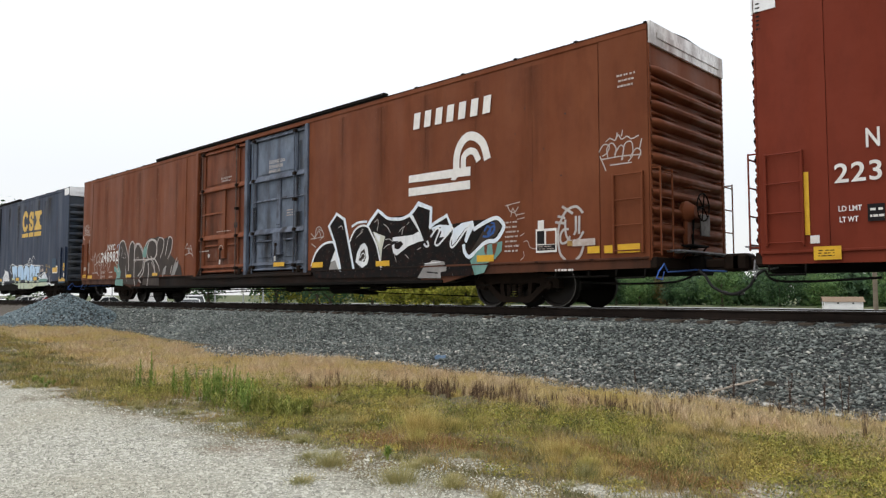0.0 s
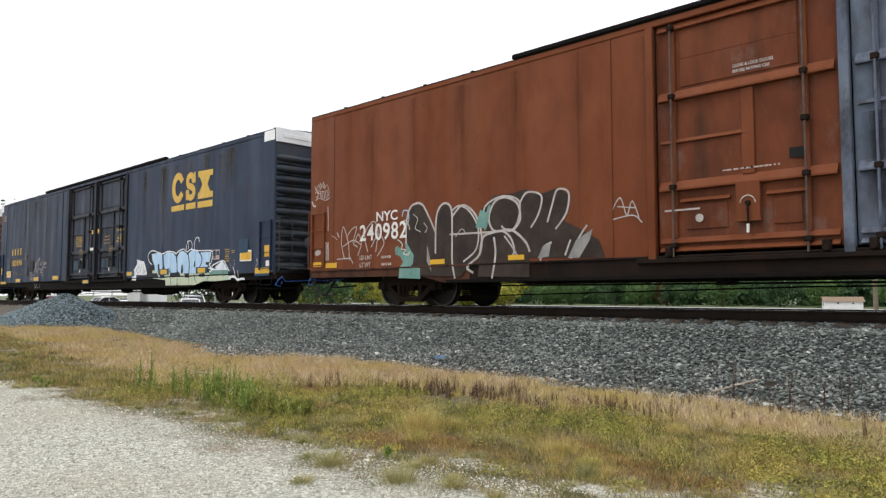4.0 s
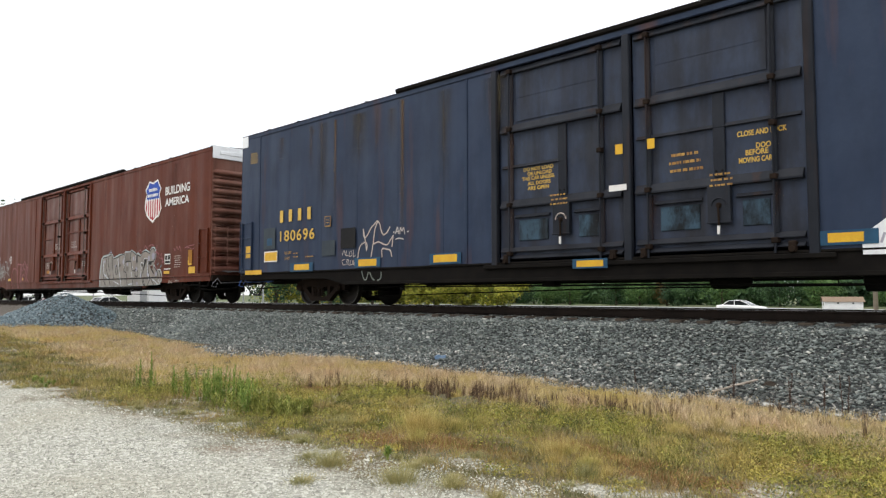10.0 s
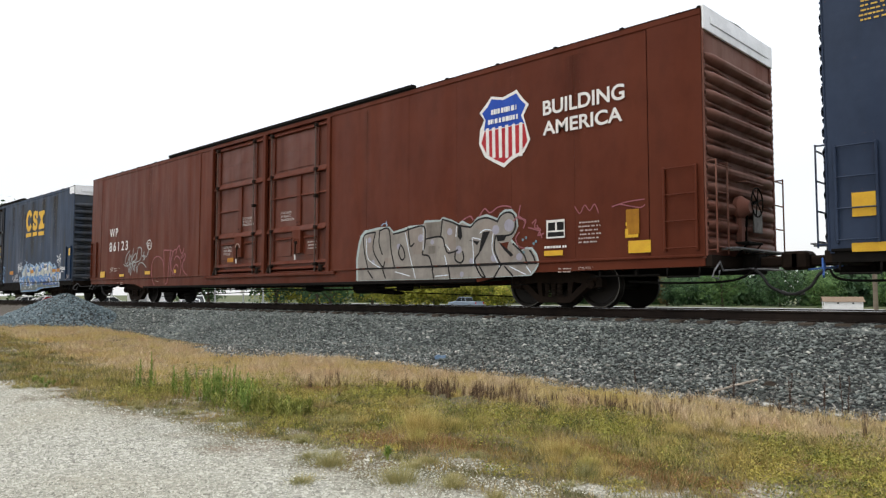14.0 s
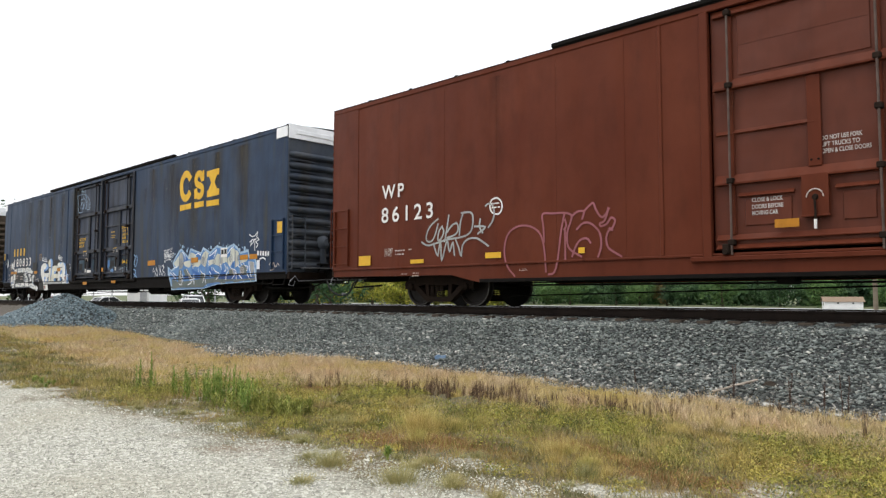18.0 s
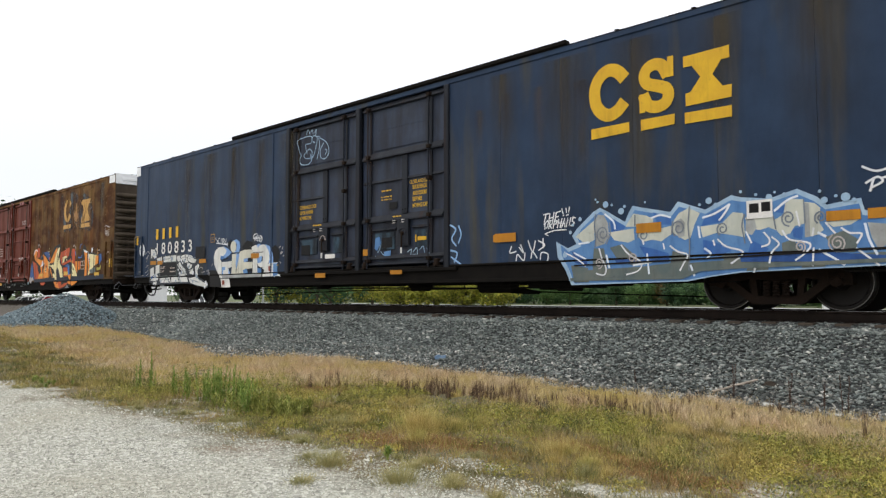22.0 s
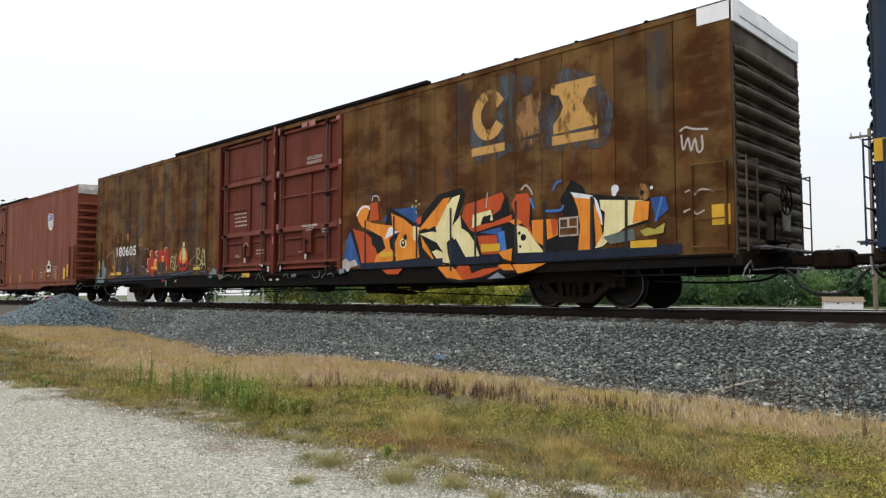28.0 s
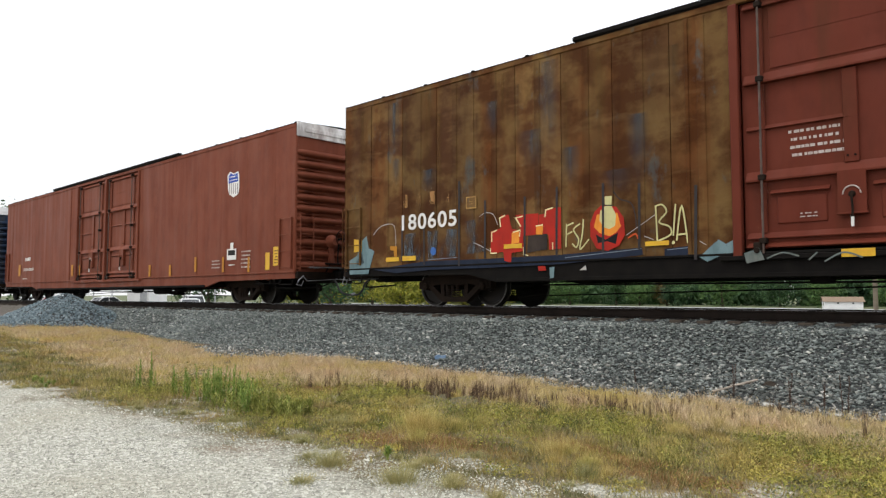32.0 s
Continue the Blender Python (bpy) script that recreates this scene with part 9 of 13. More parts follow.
g.line("gold_d", 0.215, [(-4.99, 4.14), (-5.07, 4.28), (-5.21, 4.33), (-5.36, 4.27), (-5.41, 4.14), (-5.35, 4.01), (-5.18, 3.94), (-5.00, 3.86), (-4.95, 3.73), (-5.02, 3.60), (-5.18, 3.56), (-5.34, 3.62), (-5.41, 3.76)])
g.fill("gold_d", [(-4.98, 4.05), (-4.85, 4.05), (-4.85, 4.41), (-4.96, 4.41)])
g.fill("gold_d", [(-5.51, 3.50), (-5.40, 3.50), (-5.40, 3.84), (-5.51, 3.84)])
g.fill("gold_d", [(-4.67, 4.34), (-3.87, 4.36), (-3.87, 4.15), (-4.01, 4.15), (-4.16, 3.93), (-3.99, 3.7), (-3.84, 3.7), (-3.85, 3.49), (-4.64, 3.47), (-4.64, 3.69), (-4.55, 3.7), (-4.37, 3.93), (-4.52, 4.15), (-4.67, 4.15)])
g.fill("gold_d", [(-6.52, 3.37), (-5.72, 3.38), (-5.72, 3.2), (-6.52, 3.17)])
g.fill("gold_d", [(-5.49, 3.38), (-4.84, 3.38), (-4.85, 3.2), (-5.49, 3.18)])
g.fill("gold_d", [(-4.66, 3.36), (-3.85, 3.35), (-3.85, 3.16), (-4.66, 3.17)])
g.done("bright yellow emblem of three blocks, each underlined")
letters(CARS["d"], "CLOSE AND LOCK", -11.61, -10.87, 2.89, 0.09, "gold_d", 0.07)
letters(CARS["d"], "BULKHEADS", -11.50, -11.03, 2.76, 0.10, "gold_d", 0.07)
letters(CARS["d"], "AND DOORS", -11.50, -11.03, 2.61, 0.10, "gold_d", 0.07)
letters(CARS["d"], "BEFORE", -11.50, -11.19, 2.47, 0.10, "gold_d", 0.07)
letters(CARS["d"], "MOVING CAR", -11.50, -10.98, 2.32, 0.10, "gold_d", 0.07)
letters(CARS["d"], "CLOSE AND LOCK", -16.09, -15.30, 2.64, 0.10, "gold_d", 0.07)
letters(CARS["d"], "DOOR BEFORE", -16.09, -15.47, 2.49, 0.10, "gold_d", 0.07)
letters(CARS["d"], "MOVING CAR", -16.09, -15.53, 2.34, 0.10, "gold_d", 0.07)
bars(CARS["d"], -12.65, -12.22, 2.77, 2.86, 1, 3, "gold_d", 0.070)
bars(CARS["d"], -12.65, -12.21, 2.56, 2.7, 2, 3, "gold_d", 0.070)
bars(CARS["d"], -15.33, -14.93, 2.1, 2.18, 1, 3, "gold_d", -0.04)
bars(CARS["d"], -15.33, -15.2, 1.95, 2.06, 2, 1, "white_d", -0.04)
bars(CARS["d"], -15.04, -14.88, 1.95, 2.07, 2, 1, "white_d", -0.04)
bars(CARS["d"], -12.09, -11.72, 2.1, 2.18, 1, 3, "gold_d", -0.04)
bars(CARS["d"], -12.12, -11.99, 1.96, 2.07, 2, 1, "white_d", -0.04)
bars(CARS["d"], -11.8, -11.67, 1.96, 2.08, 2, 1, "white_d", -0.04)
plate(CARS["d"], "stencil_mark", -11.38, -11.34, 1.5, 1.67, "gold_d", "", 0.04)
plate(CARS["d"], "stencil_mark", -10.97, -10.93, 1.48, 1.65, "gold_d", "", 0.04)
plate(CARS["d"], "stencil_mark", -11.3, -11.01, 1.53, 1.62, "gold_d", "", 0.04)
plate(CARS["d"], "placard", -12.3, -12.02, 2.34, 2.51, "black_p", "", 0.05)
plate(CARS["d"], "patch", -15.95, -15.54, 1.36, 1.63, "black_p", "", 0.045)
plate(CARS["d"], "patch", -12.57, -12.19, 1.41, 1.66, "black_p", "", 0.045)
plate(CARS["d"], "placard", -14.7, -14.28, 1.22, 1.33, "white", "", -0.08)
plate(CARS["d"], "reflector", -15.15, -14.7, 0.72, 0.84, "amber")
plate(CARS["d"], "reflector", -12.13, -11.72, 0.75, 0.85, "amber")
plate(CARS["d"], "reflector", -8.94, -8.47, 1.36, 1.51, "amber")
plate(CARS["d"], "placard", -13.14, -12.96, 1.23, 1.39, "amber", "", -0.08)
DOOR_Y = -0.045
g = Paint(CARS["d"], "door_graffiti")
g.line("ice_d", 0.022, [(-15.94, 4.22), (-16.02, 4.43), (-16.06, 4.57), (-15.7, 4.62), (-15.39, 4.59), (-15.41, 4.41), (-15.66, 4.4), (-15.58, 4.14)])
g.line("ice_d", 0.022, [(-15.94, 4.22), (-15.86, 4.13), (-15.93, 4.03), (-15.86, 3.88), (-15.54, 3.84), (-15.39, 3.92), (-15.35, 4.08)])
g.line("ice_d", 0.022, [(-15.66, 4.02), (-15.74, 4.11), (-15.62, 4.2), (-15.47, 4.26), (-15.35, 4.13), (-15.43, 4.01), (-15.62, 4.01)])
g.line("ice_d", 0.022, [(-15.39, 4.51), (-15.28, 4.6), (-15.13, 4.52), (-15.17, 4.31), (-15.28, 4.06), (-15.39, 3.98), (-15.43, 4.11)])
g.line("ice_d", 0.022, [(-15.32, 4.44), (-15.24, 4.4)])
g.line("ice_d", 0.022, [(-15.13, 3.93), (-15.02, 4.26), (-15.06, 4.5)])
g.line("ice_d", 0.022, [(-15.02, 4.5), (-14.76, 4.37), (-14.62, 4.19), (-14.62, 4.01), (-14.77, 3.9), (-14.95, 3.96), (-14.98, 4.17), (-14.84, 4.33)])
g.line("ice_d", 0.022, [(-14.76, 4.16), (-14.69, 4.1), (-14.77, 4.01)])
g.line("ice_d", 0.022, [(-15.17, 4.55), (-15.02, 4.55)])
g.line("ice_d", 0.022, [(-15.62, 4.69), (-15.55, 4.81), (-15.47, 4.66)])
g.line("ice_d", 0.022, [(-15.43, 4.71), (-15.36, 4.77), (-15.32, 4.66)])
g.line("ice_d", 0.022, [(-15.24, 4.67), (-15.17, 4.76), (-15.2, 4.61)])
g.done("thin pale outlined doodle", DOOR_Y)
g = Paint(CARS["d"], "door_panel_mark")
g.line("ice_d", 0.018, [(-12.78, 1.54), (-12.69, 1.63), (-12.63, 1.44), (-12.72, 1.3)])
g.line("ice_d", 0.018, [(-12.6, 1.32), (-12.49, 1.24), (-12.34, 1.33)])
g.line("ice_d", 0.018, [(-12.81, 1.21), (-12.66, 1.16), (-12.49, 1.17)])
g.line("ice_d", 0.018, [(-12.63, 1.02), (-12.55, 1.06)])
g.line("ice_d", 0.018, [(-11.65, 1.27), (-11.51, 1.33), (-11.54, 1.2)])
g.line("ice_d", 0.018, [(-11.44, 1.28), (-11.33, 1.36), (-11.31, 1.21)])
g.line("ice_d", 0.018, [(-11.23, 1.31), (-11.12, 1.39), (-11.07, 1.24)])
g.line("ice_d", 0.018, [(-11, 1.34), (-10.92, 1.21)])
g.line("ice_d", 0.018, [(-11.6, 1.18), (-11.38, 1.21), (-11.13, 1.18)])
g.fill("cobalt", [(-12.81, 1.66), (-12.66, 1.69), (-12.6, 1.53), (-12.75, 1.35), (-12.84, 1.4)])
g.fill("cobalt", [(-12.49, 1.31), (-12.23, 1.34), (-12.26, 1.14), (-12.46, 1.13)])
g.done("pale blue scuffs", 0.06)
g = Paint(CARS["d"], "graffiti_tag")
g.line("sky_d", 0.04, [(-10.2, 1.81), (-10.03, 1.7), (-10.15, 1.5), (-10.02, 1.34)])
g.line("sky_d", 0.04, [(-9.94, 1.77), (-9.87, 1.58), (-9.95, 1.4)])
g.line("sky_d", 0.04, [(-10.18, 1.24), (-9.99, 1.18), (-10.07, 0.98)])
g.line("sky_d", 0.04, [(-10.16, 1.09), (-9.88, 0.93)])
g.done("pale blue overspray marks")
marks(CARS["d"], -24.90, -23.18, 2.27, 0.38, 4, "gold_d", 0)
letters(CARS["d"], "180833", -24.82, -22.17, 1.73, 0.41, "white", bold=0.012, gap=1.5)
plate(CARS["d"], "placard", -26.72, -26.4, 2.15, 2.48, "yellow")
g = Paint(CARS["d"], "graffiti")
g.fill("slate_p", [(-25.41, 0.75), (-25.38, 2.02), (-25.14, 2.01), (-24.82, 1.72), (-24.69, 1.63), (-23.51, 1.69), (-22.74, 1.69), (-22.21, 1.58), (-21.82, 1.51), (-21.33, 1.41), (-21.53, 1.29), (-21.73, 1.06), (-21.65, 0.85), (-21.31, 0.75), (-21.08, 0.64), (-21.06, 0.5), (-21.84, 0.58), (-22.34, 0.66), (-25.05, 0.64)])
plate(CARS["d"], "touch_up", -21.9, -21.27, 1.48, 1.87, "black_p")
g.fill("white_g", [(-25.32, 1.94), (-25.02, 1.92), (-24.82, 1.64), (-24.98, 1.57), (-25.21, 1.71), (-25.29, 1.58)])
g.fill("white_g", [(-25.02, 2), (-24.82, 1.96), (-24.82, 1.82)])
g.fill("white_g", [(-24.82, 1.58), (-24.41, 1.64), (-24.41, 1.48), (-24.75, 1.45)])
g.fill("white_g", [(-24.3, 1.63), (-23.76, 1.65), (-23.69, 1.42), (-24.26, 1.4)])
g.fill("white_g", [(-23.69, 1.65), (-23.31, 1.65), (-23.31, 1.43), (-23.51, 1.36), (-23.65, 1.42)])
g.fill("white_g", [(-23.27, 1.62), (-23.07, 1.63), (-22.97, 1.46), (-23.14, 1.42), (-23.24, 1.47)])
g.fill("white_g", [(-23.01, 1.58), (-22.71, 1.66), (-22.21, 1.6), (-22.03, 1.48), (-21.85, 1.44), (-21.94, 1.33), (-22.4, 1.38), (-22.68, 1.37), (-22.81, 1.45)])
g.fill("white_g", [(-23.24, 1.32), (-23.04, 1.41), (-22.84, 1.25), (-22.59, 1.12), (-22.84, 1.08), (-23.04, 1.17)])
g.fill("white_g", [(-22.98, 1.06), (-22.65, 1.12), (-22.49, 0.97), (-22.81, 0.89), (-22.98, 0.87)])
g.fill("white_g", [(-22.37, 1.09), (-22.09, 1.17), (-22.03, 0.98), (-22.28, 0.97)])
g.fill("white_g", [(-22.49, 1.36), (-22.15, 1.29), (-22.21, 1.18), (-22.37, 1.14), (-22.49, 1.24)])
g.fill("white_g", [(-21.94, 1.21), (-21.73, 1.3), (-21.64, 1.24), (-21.79, 1.07), (-21.71, 0.88), (-21.91, 0.95)])
g.fill("white_g", [(-24.9, 1.32), (-24.56, 1.39), (-24.59, 1.07), (-24.9, 1)])
g.fill("white_g", [(-25.33, 1.23), (-25.06, 1.28), (-25.02, 1.01), (-25.33, 0.86)])
g.fill("white_g", [(-25.29, 0.8), (-25.05, 0.96), (-24.78, 1.03), (-24.63, 0.89), (-24.94, 0.77)])
g.fill("white_g", [(-24.56, 0.86), (-23.76, 0.89), (-23.69, 0.71), (-24.52, 0.71)])
g.fill("white_g", [(-23.65, 0.89), (-23.11, 0.9), (-23.08, 0.73), (-23.65, 0.71)])
g.fill("white_g", [(-23.04, 0.87), (-22.53, 0.88), (-22.4, 0.71), (-23.04, 0.72)])
g.fill("white_g", [(-22.37, 0.83), (-21.88, 0.88), (-21.48, 0.73), (-21.2, 0.64), (-21.14, 0.52), (-21.83, 0.6), (-22.25, 0.68)])
g.fill("white_g", [(-25.09, 0.72), (-24.78, 0.76), (-24.82, 0.63)])
g.line("silver_p", 0.03, [(-24.26, 1.53), (-23.76, 1.55)])
g.line("silver_p", 0.03, [(-23.01, 1.51), (-22.68, 1.56), (-22.27, 1.49)])
g.line("silver_p", 0.03, [(-24.5, 0.81), (-23.77, 0.82)])
g.line("silver_p", 0.03, [(-22.22, 0.78), (-21.62, 0.69)])
g.line("silver_p", 0.03, [(-22.88, 0.99), (-22.59, 1.03)])
g.line("slate_p", 0.03, [(-22.74, 1.69), (-22.59, 1.53), (-22.71, 1.37)])
g.line("slate_p", 0.03, [(-22.4, 1.62), (-22.49, 1.48), (-22.33, 1.37)])
g.line("slate_p", 0.03, [(-22.21, 1.34), (-22.49, 1.09), (-22.68, 0.88)])
g.line("slate_p", 0.03, [(-23.31, 1.62), (-23.14, 1.32), (-22.81, 1.11), (-22.68, 0.98)])
g.line("slate_p", 0.03, [(-21.91, 1.4), (-22.21, 1.11), (-22.49, 1.02)])
g.line("slate_p", 0.03, [(-24.52, 1.62), (-24.48, 1.46)])
g.line("slate_p", 0.03, [(-24.04, 1.36), (-23.41, 1.41)])
g.line("slate_p", 0.03, [(-21.84, 0.86), (-22.06, 1.08), (-21.97, 1.26)])
g.line("slate_p", 0.03, [(-22.53, 1.02), (-22.37, 0.83)])
g.line("slate_p", 0.03, [(-23.9, 0.87), (-23.76, 0.69)])
g.line("slate_p", 0.03, [(-23.17, 0.9), (-23.04, 0.72)])
g.line("slate_p", 0.03, [(-24.04, 0.9), (-24.22, 0.7)])
g.dot("white_p", -22.91, 1.45, 0.05)
g.dot("white_p", -22.81, 1.37, 0.04)
g.dot("white_p", -23.14, 1.14, 0.04)
g.dot("white_p", -23.04, 1.02, 0.05)
g.dot("white_p", -23.01, 0.94, 0.03)
g.dot("white_p", -22.06, 1.03, 0.05)
g.dot("white_p", -22.09, 0.96, 0.03)
g.dot("white_p", -22.46, 1.28, 0.04)
g.dot("white_p", -22.34, 1.3, 0.04)
g.dot("white_p", -21.19, 0.68, 0.06)
g.dot("white_p", -21.11, 0.61, 0.05)
g.dot("white_p", -21.25, 0.53, 0.05)
g.dot("white_p", -25.01, 0.69, 0.05)
g.dot("white_p", -24.74, 0.84, 0.05)
g.dot("blue_p", -25.17, 0.91, 0.06)
g.dot("blue_p", -24.86, 0.92, 0.04)
g.dot("blue_p", -24.94, 1.59, 0.04)
plate(CARS["d"], "touch_up", -24.56, -23.21, 0.93, 1.44, "grey_teal")
plate(CARS["d"], "touch_up", -24.52, -23.24, 0.95, 1.41, "black_p")
letters(CARS["d"], "LD LMT", -24.48, -24.11, 1.2, 0.09, "white_dim")
letters(CARS["d"], "LT WT", -24.48, -24.19, 1.06, 0.09, "white_dim")
bars(CARS["d"], -23.77, -23.31, 1.03, 1.28, 2, 1, "white_dim", -0.05)
g.line("white_d", 0.02, [(-25.78, 1.78), (-25.54, 1.87), (-25.41, 1.78)])
g.line("white_d", 0.02, [(-25.7, 1.61), (-25.5, 1.73)])
g.line("white_d", 0.02, [(-25.66, 1.49), (-25.58, 1.65)])
g.line("white_d", 0.02, [(-25.7, 1.28), (-25.58, 1.38), (-25.49, 1.27)])
g.line("white_d", 0.02, [(-25.74, 1.09), (-25.53, 1.16)])
g.line("white_d", 0.02, [(-25.66, 0.97), (-25.49, 1.05)])
g.line("white_d", 0.02, [(-26.03, 0.99), (-25.9, 1.01)])
g.line("white_d", 0.02, [(-26.31, 1.13), (-26.12, 1.16)])
g.line("white_d", 0.02, [(-21.62, 1.15), (-21.5, 1.19), (-21.39, 1.12)])
g.line("white_d", 0.02, [(-21.47, 1.01), (-21.25, 1.04)])
g.line("white_d", 0.02, [(-21.13, 1.04), (-21, 1.08), (-21.03, 0.95)])
g.dot("shade_g", -25.06, 1.74, 0.06)
g.dot("shade_g", -24.93, 0.95, 0.08)
g.dot("shade_g", -24.64, 1.47, 0.07)
g.dot("shade_g", -24.2, 1.55, 0.06)
g.dot("shade_g", -23.63, 1.54, 0.07)
g.dot("shade_g", -22.67, 1.44, 0.06)
g.dot("shade_g", -22.88, 1.04, 0.06)
g.dot("shade_g", -22.38, 1.21, 0.05)
g.dot("shade_g", -21.82, 0.89, 0.07)
g.dot("shade_g", -24.44, 0.76, 0.05)
g.dot("shade_g", -23.29, 0.75, 0.05)
g.dot("shade_g", -22.08, 0.72, 0.05)
g.line("shade_g", 0.022, [(-24.12, 1.68), (-24.01, 1.35)])
g.line("shade_g", 0.022, [(-23.57, 1.67), (-23.51, 1.38)])
g.line("shade_g", 0.022, [(-22.97, 1.66), (-22.9, 1.3), (-22.58, 1.01)])
g.line("shade_g", 0.022, [(-22.48, 1.63), (-22.08, 1.51), (-21.85, 1.54)])
g.line("shade_g", 0.022, [(-21.75, 1.25), (-21.88, 0.95), (-21.56, 0.74)])
g.line("shade_g", 0.022, [(-25.19, 1.93), (-24.77, 1.59)])
g.line("shade_g", 0.022, [(-24.64, 1.08), (-25.01, 0.91)])
g.line("shade_g", 0.022, [(-24.04, 0.9), (-23.75, 0.68)])
g.line("shade_g", 0.022, [(-23.11, 0.9), (-22.84, 0.69)])
g.line("shade_g", 0.022, [(-22.24, 0.8), (-21.75, 0.69)])
g.done("white and black graffiti letters")
g = Paint(CARS["d"], "oval_sign")
g.fill("white_p", [(-26.08, 2.2), (-25.95, 2.14), (-25.87, 2.02), (-25.85, 1.92), (-25.87, 1.81), (-25.95, 1.72), (-26.08, 1.68), (-26.21, 1.73), (-26.29, 1.84), (-26.32, 1.95), (-26.29, 2.05), (-26.21, 2.15)])
g.line("greyp", 0.02, [(-26.12, 2.13), (-26.08, 2.05)])
g.line("greyp", 0.015, [(-26.21, 1.92), (-25.95, 1.93)])
g.done("white oval sign")
plate(CARS["d"], "reflector", -25.31, -24.84, 1.37, 1.5, "amber")
plate(CARS["d"], "reflector", -24.73, -24.33, 1.36, 1.49, "amber")
plate(CARS["d"], "reflector", -21.64, -21.19, 1.32, 1.45, "amber")
plate(CARS["d"], "reflector", -18.44, -18.01, 1.36, 1.51, "amber")
plate(CARS["d"], "stencil_panel", -20.9, -20.63, 1.96, 2.24, "gold_old")
plate(CARS["d"], "stencil_panel", -20.87, -20.66, 1.98, 2.21, "blue_d")
bars(CARS["d"], -20.83, -20.7, 2.03, 2.16, 2, 1, "gold_old", -0.03)
g = Paint(CARS["d"], "graffiti")
g.fill("black_p", [(-18.99, 1.72), (-18.87, 1.83), (-18.7, 1.92), (-18.39, 1.86), (-18.33, 1.67), (-18.82, 1.62)])
g.fill("black_p", [(-17.32, 1.65), (-17.14, 1.71), (-16.96, 1.56), (-16.93, 1.33), (-17.09, 1.13), (-17.25, 1.2)])
g.fill("black_p", [(-19.9, 1.87), (-19.65, 2.01), (-19.55, 1.91), (-19.66, 1.72)])
g.fill("black_p", [(-20.98, 1.07), (-20.51, 1.05), (-20.19, 0.75), (-20.17, 0.51), (-20.91, 0.53)])
g.fill("white_g", [(-20.7, 1.49), (-20.62, 1.68), (-20.42, 1.78), (-20.11, 1.8), (-19.84, 1.71), (-19.61, 1.59), (-19.78, 1.49), (-20.09, 1.48), (-20.23, 1.49), (-20.29, 1.41), (-20.19, 1.31), (-19.57, 1.32), (-19.56, 1.15), (-19.77, 1.1), (-19.76, 0.91), (-19.63, 0.51), (-20.17, 0.51), (-20.26, 0.79), (-20.47, 1.01), (-20.66, 1.24)])
g.fill("sky_g", [(-20.11, 1.8), (-19.82, 1.72), (-19.59, 1.59), (-19.77, 1.5), (-19.98, 1.43), (-20.2, 1.39), (-20.29, 1.42), (-20.26, 1.51), (-20.09, 1.5), (-19.93, 1.6), (-19.9, 1.68)])
g.fill("cobalt", [(-20.26, 1.51), (-20.06, 1.49), (-20.01, 1.42), (-20.2, 1.39), (-20.29, 1.43)])
g.fill("black_p", [(-20.09, 1.41), (-19.79, 1.43), (-19.78, 1.4), (-20.09, 1.37)])
g.fill("sky_g", [(-20.18, 1.15), (-19.96, 1.15), (-19.96, 1.07), (-20.08, 1.04), (-20.1, 0.84), (-20.18, 0.93)])
g.fill("sky_g", [(-19.77, 1.1), (-19.68, 0.96), (-19.58, 0.78), (-19.77, 0.81)])
g.dot("cream_g", -19.5, 1.77, 0.17)
g.fill("sky_g", [(-19.54, 1.95), (-19.32, 1.99), (-19.14, 1.91), (-19.09, 1.72), (-19.17, 1.54), (-19.5, 1.57), (-19.33, 1.64), (-19.29, 1.83)])
g.fill("cream_g", [(-19.63, 1.76), (-19.6, 1.89), (-19.47, 1.95), (-19.36, 1.9), (-19.31, 1.76), (-19.37, 1.61), (-19.52, 1.58), (-19.62, 1.64)])
g.fill("cream_g", [(-19.57, 1.53), (-19.28, 1.54), (-19.34, 1.25), (-19.32, 0.97), (-19.35, 0.78), (-19.62, 0.81), (-19.56, 1.15)])
g.fill("sky_g", [(-19.3, 1.53), (-19.11, 1.53), (-19.19, 1.29), (-19.29, 1.07), (-19.34, 1.25)])
g.fill("cream_g", [(-19.11, 1.6), (-18.82, 1.64), (-18.34, 1.63), (-18.37, 1.4), (-18.64, 1.38), (-18.87, 1.37), (-18.87, 1.26), (-18.36, 1.26), (-18.37, 1.07), (-18.71, 1.05), (-18.87, 1.02), (-18.81, 0.79), (-19.31, 0.79), (-19.29, 1.03), (-19.19, 1.29)])
g.fill("sky_g", [(-18.88, 1.36), (-18.64, 1.38), (-18.64, 1.29), (-18.85, 1.25)])
g.fill("black_p", [(-18.64, 1.36), (-18.38, 1.38), (-18.39, 1.31), (-18.61, 1.28)])
g.fill("cobalt", [(-18.91, 1.02), (-18.7, 1.07), (-18.59, 0.85), (-18.61, 0.79), (-18.83, 0.81)])
g.fill("black_p", [(-18.68, 1.0), (-18.36, 1.05), (-18.36, 0.99), (-18.62, 0.95)])
g.fill("white_g", [(-18.45, 1.7), (-18.23, 1.76), (-18.05, 1.73), (-17.79, 1.76), (-17.6, 1.7), (-17.47, 1.52), (-17.45, 1.3), (-17.52, 1.17), (-17.26, 1.16), (-17.27, 0.79), (-17.81, 0.79), (-17.85, 1.07), (-18.07, 1.12), (-18.11, 1.2), (-18.08, 0.78), (-18.37, 0.78), (-18.34, 1.54)])
g.fill("sky_g", [(-18.14, 1.75), (-18.03, 1.79), (-17.94, 1.77), (-18.08, 1.67)])
